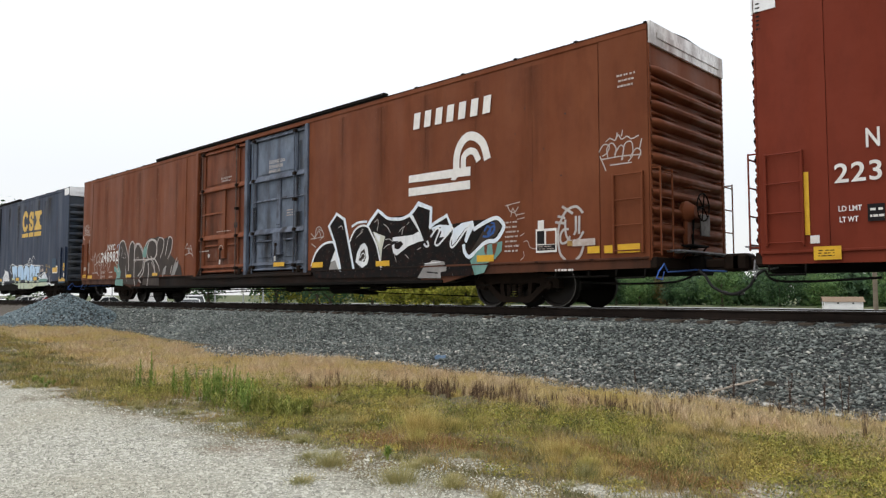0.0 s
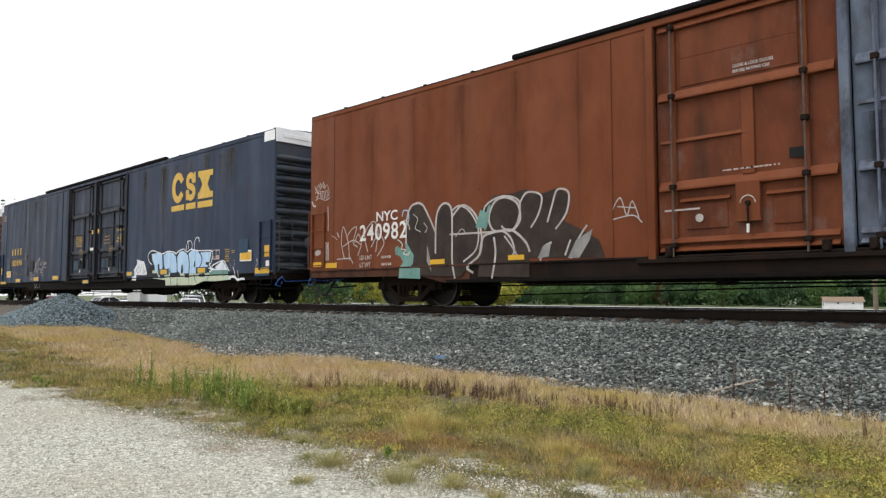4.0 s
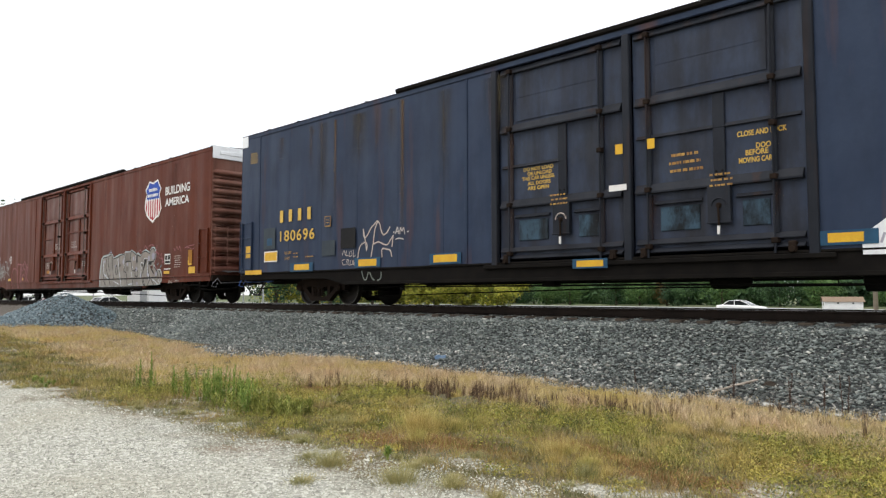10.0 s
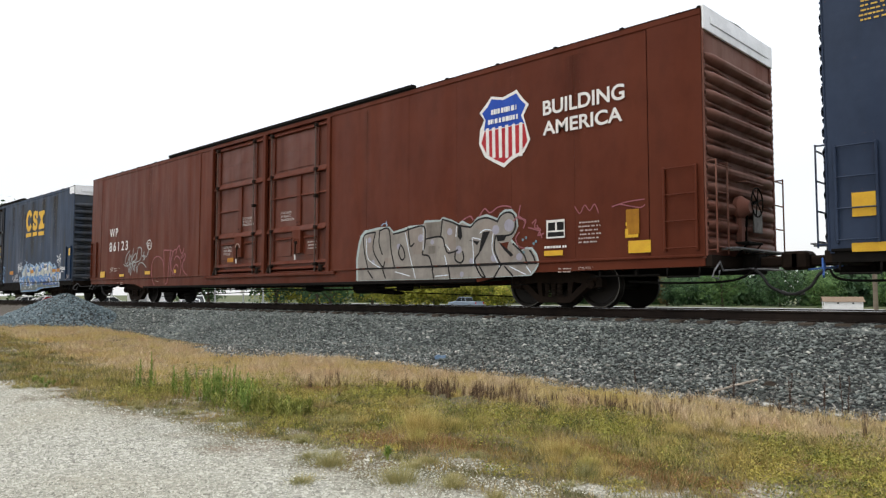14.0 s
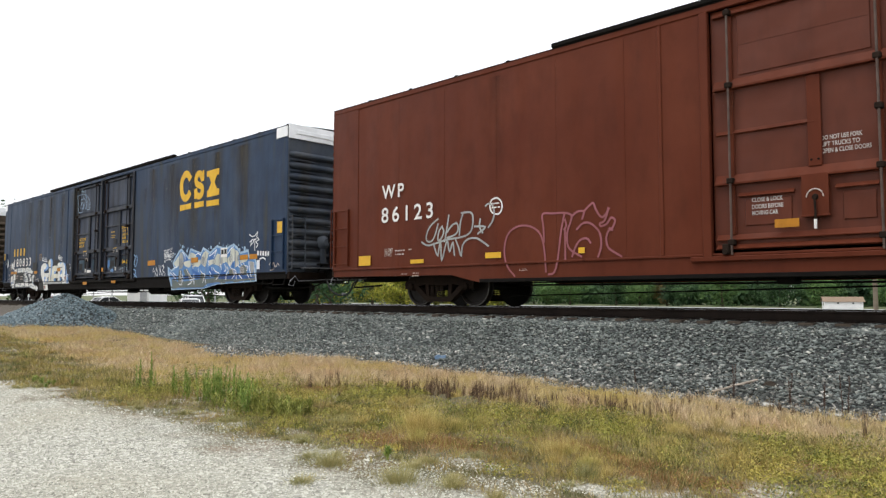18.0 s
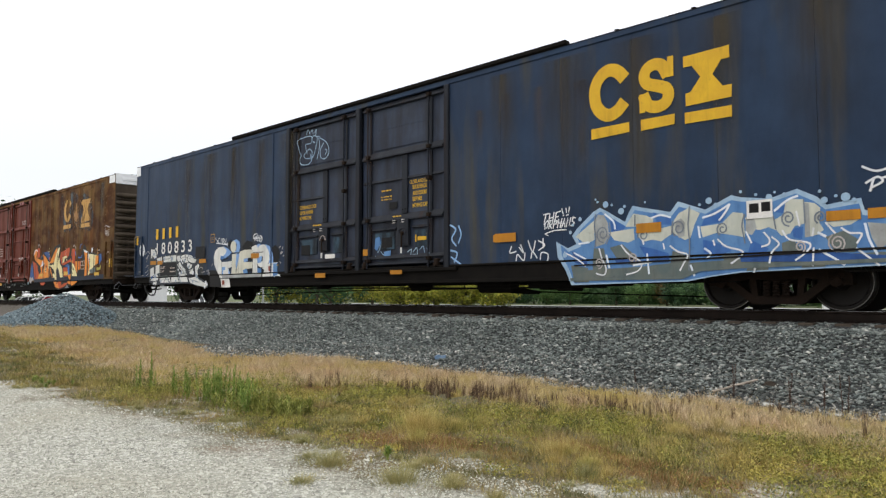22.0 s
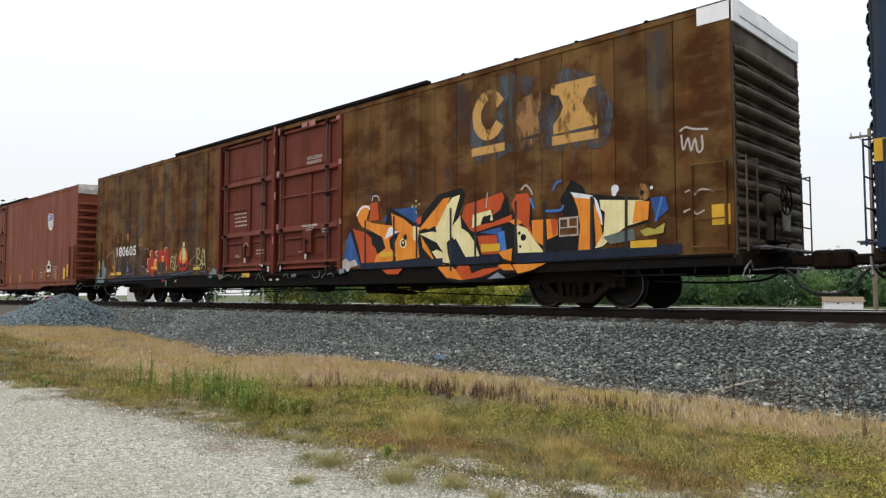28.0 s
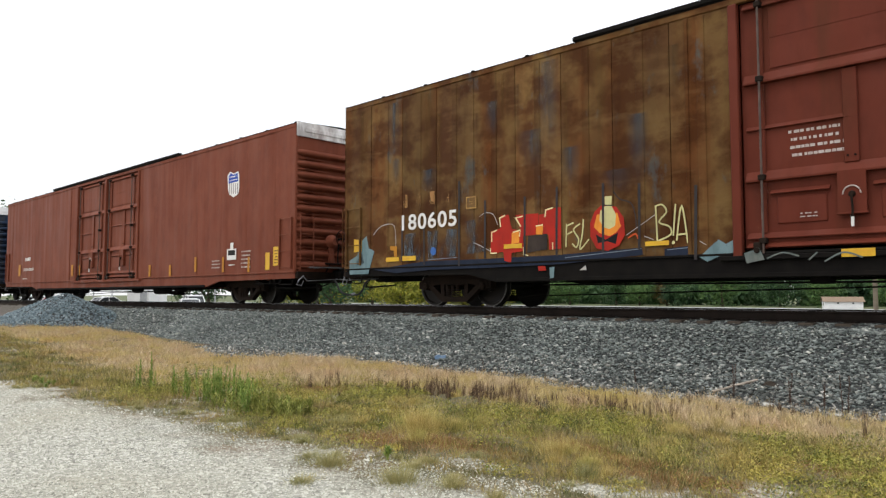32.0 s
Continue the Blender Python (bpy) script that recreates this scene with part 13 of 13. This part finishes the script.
def tree(x, y, z, h, spread, key, label, seed, trunk=0.25, clumps=90, per=26, leaf=0.28, kind_name="tree"):
    rng = np.random.default_rng(seed)
    root = new(kind_name)
    root.location = (x, y, z)
    tagged(root, label, kind_name.replace("_", " "), "trees and shrubs beyond the track")
    s = Shape()
    r0 = 0.028 * h
    top = (rng.normal(0, 0.03) * h, rng.normal(0, 0.03) * h, 0.72 * h)
    for a, b, q in (((0, 0, -0.1), (0, 0, trunk * h), r0), ((0, 0, trunk * h), top, 0.7 * r0)):
        s.tube([a, tuple(0.5 * (a[i] + b[i]) for i in range(3)), b], q, 7)
    for k in range(5):
        a = 2 * math.pi * k / 5 + rng.uniform(-0.4, 0.4)
        z0 = h * rng.uniform(trunk, 0.5)
        s.tube([(0, 0, z0), (0.25 * spread * math.cos(a), 0.25 * spread * math.sin(a), z0 + 0.12 * h), (0.62 * spread * math.cos(a), 0.62 * spread * math.sin(a), z0 + 0.22 * h)], 0.35 * r0, 5)
    part("trunk", s, M["bark"], root)
    v, f = crown(rng, spread, spread, 0.5 * (1 - trunk * 0.7) * h, clumps, per, leaf, h * (0.5 + 0.32 * trunk))
    c = new("crown", arrays_mesh("crown", v, f, M[key]))
    c.parent = root
    return root


def far_z(x, y):
    return float(ground_height(np.float64(x), np.float64(y)))


def build_trees():
    # yellow-green trees just beyond the highway
    for i, (x, y, h, r) in enumerate(((-129, 84, 11.0, 5.6), (-120, 85.5, 12.2, 6.2), (-112.5, 84, 10.2, 5.3), (-103.5, 88, 10.2, 5.6), (-94, 87, 10.8, 6.2), (-86, 85, 11.6, 6.2), (-77, 84, 12.2, 6.2), (-70, 85, 11.2, 5.3), (-98.5, 92, 9.6, 5.6))):
        tree(x, y, far_z(x, y), h, r, "leaf_bush", "dense yellow-green leafy tree beyond the highway", 20 + i, 0.08, 240, 30, 0.22)
    # low shrubs that fill in at their feet
    for i, (x, h, r) in enumerate(((-124, 5.4, 4.4), (-116, 6.0, 4.6), (-108, 5.2, 4.2), (-90, 6.2, 4.6), (-82, 6.4, 4.8), (-75, 6.6, 4.6), (-69, 6.0, 4.0))):
        tree(x, 82.5, far_z(x, 82.5), h, r, "leaf_bush", "low yellow-green shrub beyond the highway", 140 + i, 0.04, 200, 30, 0.22, "shrub")
    # a row of separate trees before the wood
    row = ((-176, 205, 12, 5, "leaf_mid"), (-160, 212, 13, 6, "leaf_far"), (-150, 206, 10, 4.5, "leaf_mid"), (-139, 204, 13, 6.5, "leaf_mid"), (-124, 208, 14, 6, "leaf_far"), (-113, 203, 11, 4.5, "leaf_mid"), (-106, 207, 12, 4.0, "leaf_turn"), (-100, 202, 10, 4.2, "leaf_far"), (-88, 205, 14, 7, "leaf_mid"), (-74, 210, 13, 6, "leaf_far"), (-61, 204, 10, 4.5, "leaf_mid"), (-45, 206, 12, 5, "leaf_mid"), (-33, 205, 12, 5, "leaf_far"))
    for i, (x, y, h, r, key) in enumerate(row):
        tree(x, y, far_z(x, y), h, r, key, "full leafy tree at the edge of a distant wood", 50 + i, 0.10, 260, 26, 0.34)
    # lone trees to the west, whose tops show over the train
    tree(-92, 26, far_z(-92, 26), 12.6, 4.5, "leaf_mid", "tall leafy tree far along the line", 80, 0.22, 150, 24, 0.30)
    tree(-98, 31, far_z(-98, 31), 11.6, 4.0, "leaf_far", "tall leafy tree far along the line", 81, 0.22, 130, 24, 0.30)
    for i, (x, y, h, r) in enumerate(((-88, 47, 9, 4), (-80, 52, 8, 4), (-74, 54, 9, 4.5), (-66, 50, 8, 3.6), (-100, 50, 9, 4.2))):
        tree(x, y, far_z(x, y), h, r, "leaf_far", "dark green tree behind the parking lot", 90 + i, 0.14, 110, 22, 0.30)
    # the wood itself
    rng = np.random.default_rng(6)
    vs, fs, n = [], [], 0
    for i in range(64):
        x = -330 + 5.6 * i + rng.uniform(-2, 2)
        y = 232 + rng.uniform(-8, 18)
        h = rng.uniform(12, 16)
        v, f = crown(rng, 5.5, 5, 0.5 * h, 84, 16, 1.0, 0.40 * h)
        v += np.array([x, y, far_z(x, y)])
        vs.append(v)
        fs.append(f + n)
        n += len(v)
    tagged(new("far_wood", arrays_mesh("far_wood", np.concatenate(vs), np.concatenate(fs), M["leaf_far"])), "distant dark green wood", "wood", kind="stuff")


M["asphalt"] = plain("pale_worn_asphalt", (0.42, 0.42, 0.41), (0.34, 0.34, 0.34), 0.4, 0.85, 0, 0.1, "World", 12)
M["lot"] = plain("grey_parking_asphalt", (0.16, 0.16, 0.16), (0.12, 0.12, 0.12), 0.4, 0.85, 0, 0.1, "World", 12)
M["siding"] = plain("white_siding", (0.74, 0.74, 0.72), (0.66, 0.66, 0.64), 1.0, 0.6)
M["shingle"] = plain("tan_shingles", (0.24, 0.18, 0.13), (0.19, 0.14, 0.10), 2.0, 0.9, 0, 0.4)
M["glass_dark"] = plain("dark_window_glass", (0.015, 0.018, 0.02), (0.03, 0.035, 0.04), 1.0, 0.08)
M["pole_wood"] = plain("weathered_pole_timber", (0.17, 0.14, 0.11), (0.24, 0.20, 0.16), 3.0, 0.9, 0, 0.4)
M["car_white"] = plain("white_car_paint", (0.78, 0.78, 0.78), (0.74, 0.74, 0.74), 1.0, 0.25)
M["car_dark"] = plain("charcoal_car_paint", (0.03, 0.033, 0.036), (0.04, 0.042, 0.046), 1.0, 0.25)
M["car_red"] = plain("red_car_paint", (0.34, 0.02, 0.03), (0.30, 0.02, 0.03), 1.0, 0.25)
M["tail_red"] = plain("red_lamp_glass", (0.40, 0.01, 0.01), (0.34, 0.01, 0.01), 3.0, 0.2)
M["lamp_glass"] = plain("clear_lamp_glass", (0.65, 0.66, 0.68), (0.55, 0.56, 0.58), 3.0, 0.15)
M["galv"] = plain("galvanised_post", (0.42, 0.43, 0.44), (0.34, 0.35, 0.36), 3.0, 0.5, 0.4)


def loft(sections):
    """A body through rings of (x, y, z) points."""
    s = Shape()
    k = len(sections[0])
    return s.add([p for r in sections for p in r], [(i * k + j, i * k + (j + 1) % k, (i + 1) * k + (j + 1) % k, (i + 1) * k + j) for i in range(len(sections) - 1) for j in range(k)] + [tuple(range(k))[::-1], tuple((len(sections) - 1) * k + j for j in range(k))])


def sedan(paint, label, tall=1.0, moving=False):
    """A passenger car, 4.7 m long, headed along +x; its origin is on the ground at mid length."""
    root = new("car")
    tagged(root, label, "car", "cars on the far road" if moving else "cars in the parking lot")
    def ring(x, w, z0, z1, c=0.12):
        return [(x, -w, z0 + c), (x, -w + c, z0), (x, w - c, z0), (x, w, z0 + c), (x, w, z1 - c), (x, w - c, z1), (x, -w + c, z1), (x, -w, z1 - c)]
    body = loft([ring(-2.35, 0.70, 0.40, 0.80), ring(-2.2, 0.85, 0.28, 0.95), ring(-1.4, 0.90, 0.20, 1.0), ring(0.0, 0.90, 0.20, 0.97), ring(1.2, 0.89, 0.20, 0.93), ring(2.1, 0.82, 0.25, 0.80), ring(2.35, 0.66, 0.35, 0.68)])
    part("body", body, M[paint], root, "", True)
    cab = loft([ring(-1.75, 0.62, 0.94, 1.0, 0.02), ring(-1.0, 0.66, 0.94, 1.40 * tall, 0.08), ring(0.1, 0.66, 0.94, 1.46 * tall, 0.08), ring(1.15, 0.62, 0.92, 0.98, 0.02)])
    part("cabin_glass", cab, M["glass_dark"], root, "dark window glass", True)
    roof = loft([ring(-1.05, 0.60, 1.36 * tall, 1.425 * tall, 0.025), ring(-0.4, 0.62, 1.40 * tall, 1.475 * tall, 0.03), ring(0.2, 0.60, 1.38 * tall, 1.46 * tall, 0.03)])
    part("roof", roof, M[paint], root, "", True)
    for s in (-1, 1):
        for x0, x1 in ((-1.02, -1.72), (0.18, 1.12), (-0.45, -0.45)):
            part("pillar", Shape().tube([(x0, s * 0.655, 1.40 * tall), (x1, s * 0.70, 0.96)], 0.035, 5), M[paint], root)
        part("headlight", Shape().box(2.12, 2.28, s * 0.62 - 0.12, s * 0.62 + 0.12, 0.58, 0.70, 0.04), M["lamp_glass"], root)
        part("tail_light", Shape().box(-2.30, -2.20, s * 0.66 - 0.13, s * 0.66 + 0.13, 0.68, 0.82, 0.03), M["tail_red"], root)
        for x in (-1.42, 1.42):
            tyre = part("wheel", Shape().turned([(-0.10, 0.20), (-0.11, 0.29), (-0.08, 0.325), (0.08, 0.325), (0.11, 0.29), (0.10, 0.20)], (x, s * 0.80, 0.325), "y", 18), M["pipe"], root)
            part("rim", Shape().turned([(-0.112, 0.0001), (-0.112, 0.19), (0.112, 0.19), (0.112, 0.0001)], (x, s * 0.80, 0.325), "y", 14), M["steel"], tyre)
    return root


def pickup(paint, label):
    """A pickup truck, 5.4 m long, headed along +x; its origin is on the ground at mid length."""
    root = new("pickup_truck")
    tagged(root, label, "pickup truck", "cars on the far road")
    def ring(x, w, z0, z1, c=0.10):
        return [(x, -w, z0 + c), (x, -w + c, z0), (x, w - c, z0), (x, w, z0 + c), (x, w, z1 - c), (x, w - c, z1), (x, -w + c, z1), (x, -w, z1 - c)]
    part("body", loft([ring(-2.7, 0.92, 0.45, 1.12), ring(-0.6, 0.95, 0.40, 1.14), ring(1.2, 0.95, 0.40, 1.12), ring(2.4, 0.90, 0.42, 1.02), ring(2.7, 0.80, 0.48, 0.92)]), M[paint], root, "", True)
    part("cabin_glass", loft([ring(-0.75, 0.78, 1.10, 1.16, 0.02), ring(-0.55, 0.74, 1.10, 1.70, 0.08), ring(0.55, 0.74, 1.10, 1.72, 0.08), ring(1.25, 0.76, 1.06, 1.13, 0.02)]), M["glass_dark"], root, "dark window glass", True)
    part("roof", loft([ring(-0.62, 0.72, 1.62, 1.73, 0.03), ring(0.60, 0.70, 1.64, 1.75, 0.03)]), M[paint], root, "", True)
    for s in (-1, 1):
        for x0, x1 in ((-0.58, -0.74), (0.02, 0.02), (0.58, 1.22)):
            part("pillar", Shape().tube([(x0, s * 0.72, 1.66), (x1, s * 0.80, 1.10)], 0.04, 5), M[paint], root)
        part("tail_light", Shape().box(-2.73, -2.62, s * 0.82 - 0.09, s * 0.82 + 0.09, 0.78, 1.05, 0.02), M["tail_red"], root)
        part("headlight", Shape().box(2.58, 2.72, s * 0.66 - 0.12, s * 0.66 + 0.12, 0.72, 0.88, 0.03), M["lamp_glass"], root)
        for x in (-1.65, 1.65):
            tyre = part("wheel", Shape().turned([(-0.11, 0.22), (-0.12, 0.33), (-0.09, 0.37), (0.09, 0.37), (0.12, 0.33), (0.11, 0.22)], (x, s * 0.84, 0.37), "y", 18), M["pipe"], root)
            part("rim", Shape().turned([(-0.122, 0.0001), (-0.122, 0.21), (0.122, 0.21), (0.122, 0.0001)], (x, s * 0.84, 0.37), "y", 14), M["steel"], tyre)
    return root


def build_beyond():
    # road band before the wood, and the highway close by
    def strip(name, label, y0, y1, key, x0=-700, x1=500, cat="road"):
        s = Shape()
        xs = [x0 + (x1 - x0) * k / 24 for k in range(25)]
        ys = [y0 + (y1 - y0) * k / 3 for k in range(4)]
        for i in range(24):
            for j in range(3):
                s.add([(a, b, far_z(a, b) + 0.03) for a, b in ((xs[i], ys[j]), (xs[i + 1], ys[j]), (xs[i + 1], ys[j + 1]), (xs[i], ys[j + 1]))], [(0, 1, 2, 3)])
        tagged(part(name, s, M[key]), label, cat, kind="structure")
    strip("road_far", "pale road before the distant wood", 163, 186, "asphalt")
    strip("road_near", "grey two-lane highway beyond the track", 70, 80, "lot")
    strip("parking_lot", "grey asphalt parking lot beyond the track", 24, 46, "lot", -125, -50, "parking lot")
    # white house with a tan roof
    house = new("house")
    hx, hy = -50.8, 184.0
    house.location = (hx, hy, far_z(hx, hy) - 0.25)
    tagged(house, "small white-sided house with a tan shingle roof", "house")
    house.rotation_euler = (0, 0, radians(22))
    wall = Shape().slab([(-3.9, 0), (3.9, 0), (3.9, 2.0), (-3.9, 2.0)], 0, 6.0)
    part("wall", wall, M["siding"], house)
    g = Shape().add([(-3.9, 0, 2.0), (-3.9, 6, 2.0), (-3.9, 3.0, 2.95), (-3.8, 0, 2.0), (-3.8, 6, 2.0), (-3.8, 3.0, 2.95)], [(0, 1, 2), (3, 5, 4), (0, 3, 4, 1), (1, 4, 5, 2), (2, 5, 3, 0)])
    part("gable", g, M["siding"], house)
    for a, b in ((-0.45, 3.0), (6.45, 3.0)):
        part("roof_slope", Shape().add([(-4.3, a, 1.86), (4.3, a, 1.86), (4.3, b, 2.96), (-4.3, b, 2.96), (-4.3, a, 1.96), (4.3, a, 1.96), (4.3, b, 3.06), (-4.3, b, 3.06)], [(0, 1, 2, 3), (4, 7, 6, 5), (0, 4, 5, 1), (1, 5, 6, 2), (2, 6, 7, 3), (3, 7, 4, 0)]), M["shingle"], house)
    for x0, x1, z0, z1 in ((-1.6, -0.7, 0.1, 2.0), (0.6, 3.2, 0.1, 2.0)):
        d = part("door", Shape().box(x0, x1, -0.05, -0.003, z0, z1, 0.02), M["siding"], house)
        part("door_window", Shape().box(0.5 * (x0 + x1) - 0.2, 0.5 * (x0 + x1) + 0.2, -0.06, -0.052, 1.4, 1.75), M["glass_dark"], d)
    for y0 in (1.0, 2.2):
        wdw = part("window", Shape().box(-3.97, -3.91, y0, y0 + 0.9, 0.9, 1.8, 0.02), M["siding"], house)
        part("pane", Shape().box(-3.985, -3.972, y0 + 0.08, y0 + 0.82, 0.98, 1.72), M["glass_dark"], wdw)
    # utility pole with cross arm
    px, py = -10.6, 44.0
    pole = new("utility_pole")
    pole.location = (px, py, far_z(px, py))
    tagged(pole, "weathered wooden utility pole with a cross arm and yellow guy guard", "utility pole")
    part("shaft", Shape().turned([(-0.3, 0.125), (4, 0.115), (10.9, 0.09), (10.95, 0.04)], (0, 0, 0), "z", 12), M["pole_wood"], pole, "", True)
    part("cross_arm", Shape().box(-0.95, 0.75, -0.20, -0.10, 10.45, 10.58, 0.02), M["pole_wood"], pole)
    for x in (-0.85, -0.4, 0.6):
        part("insulator", Shape().turned([(10.58, 0.05), (10.64, 0.06), (10.70, 0.035), (10.76, 0.05)], (x, -0.15, 0), "z", 8), M["galv"], pole)
    part("guy_guard", Shape().tube([(0.85, 0, 0), (0.62, 0, 2.3)], 0.05, 6), M["yellow"], pole, "yellow plastic guy-wire guard")
    part("guy_wire", Shape().tube([(0.62, 0, 2.3), (0.05, 0, 9.6)], 0.012, 4), M["galv"], pole)
    part("pole_brace", Shape().tube([(-0.5, -0.16, 10.48), (0, -0.14, 9.9), (0.4, -0.16, 10.48)], 0.02, 4), M["galv"], pole)
    # posts, signs and a white equipment cabinet by the lot
    for x, y, h in ((-75.5, 28.0, 3.4), (-70.9, 28.0, 3.6), (-51.4, 28.0, 3.2), (-47.3, 28.0, 2.5), (-44.7, 28.0, 3.0)):
        post = new("sign_post")
        post.location = (x, y, far_z(x, y))
        tagged(post, "slim galvanised post with a small white sign", "sign post", "posts by the parking lot")
        part("post", Shape().turned([(-0.1, 0.06), (h, 0.05)], (0, 0, 0), "z", 8), M["galv"], post)
        part("sign", Shape().box(-0.22, 0.22, -0.09, -0.062, h - 0.65, h - 0.1, 0.01), M["siding"], post)
    box = new("equipment_shelter")
    box.location = (-65.2, 28.0, far_z(-65.2, 28.0))
    tagged(box, "white metal equipment shelter beside the line", "equipment shelter")
    box.rotation_euler = (0, 0, radians(20))
    part("body", Shape().box(-1.3, 1.3, 0, 2.2, 0, 2.6, 0.03), M["siding"], box)
    part("roof", Shape().box(-1.42, 1.42, -0.12, 2.32, 2.6, 2.72, 0.03), M["galv"], box)
    part("door", Shape().box(0.3, 1.1, -0.04, -0.003, 0.15, 2.15, 0.01), M["galv"], box)
    for x, y, turn, paint, tall, label in ((-79.0, 25.5, 95, "car_white", 1.15, "white parked car"), (-83.0, 26.0, 80, "car_white", 1.0, "white parked car with red tail lights"), (-75.0, 24.8, 100, "car_red", 1.05, "red parked car"), (-89.5, 26.5, 92, "car_white", 1.1, "white parked car"),
                                           (-54.6, 27.5, 160, "car_white", 1.0, "white parked car near the line"), (-61.0, 31.0, 170, "car_white", 1.2, "white parked car near the line"), (-70.2, 27.5, 100, "car_white", 1.1, "white parked car")):
        c = sedan(paint, label + " on grey asphalt", tall)
        c.matrix_basis = pose(x, y, far_z(x, y) + 0.03, 0, 0, turn)


build_grass()
build_weeds()
build_scraps()
build_heap()
build_trees()
build_beyond()
ROAD_Y = (73.0, 77.0)
EAST_CAR = sedan("car_white", "white sedan driving on the highway", 1.0, True)
M["car_silver"] = plain("blue_silver_car_paint", (0.22, 0.27, 0.33), (0.20, 0.25, 0.31), 1.0, 0.25)
WEST_CAR = pickup("car_silver", "blue-silver pickup truck driving on the highway")


# ---- what moves ----
def motions():
    for k, car in CARS.items():
        walk(car, [(t, pose(FRONT[k] + SPEED * t, SIDE_Y, 0)) for t in (0, 16, 32)])
    road = far_z(0, 75)
    walk(EAST_CAR, [(t, pose(-54.1 + 24.7 * (t - 9), ROAD_Y[0], road + 0.03)) for t in (0, 16, 32)])
    walk(WEST_CAR, [(t, pose(-39.5 - 20.5 * (t - 12.5), ROAD_Y[1], road + 0.03, 0, 0, 180)) for t in (0, 16, 32)])
    turn = math.degrees(SPEED / 0.457)
    for i, ws in enumerate(WHEELSETS):
        x, y, z = ws.location
        walk(ws, [(k * 4 / 30, pose(x, y, z, 0, 40 * i + turn * k * 4 / 30, 0)) for k in range(241)])


motions()
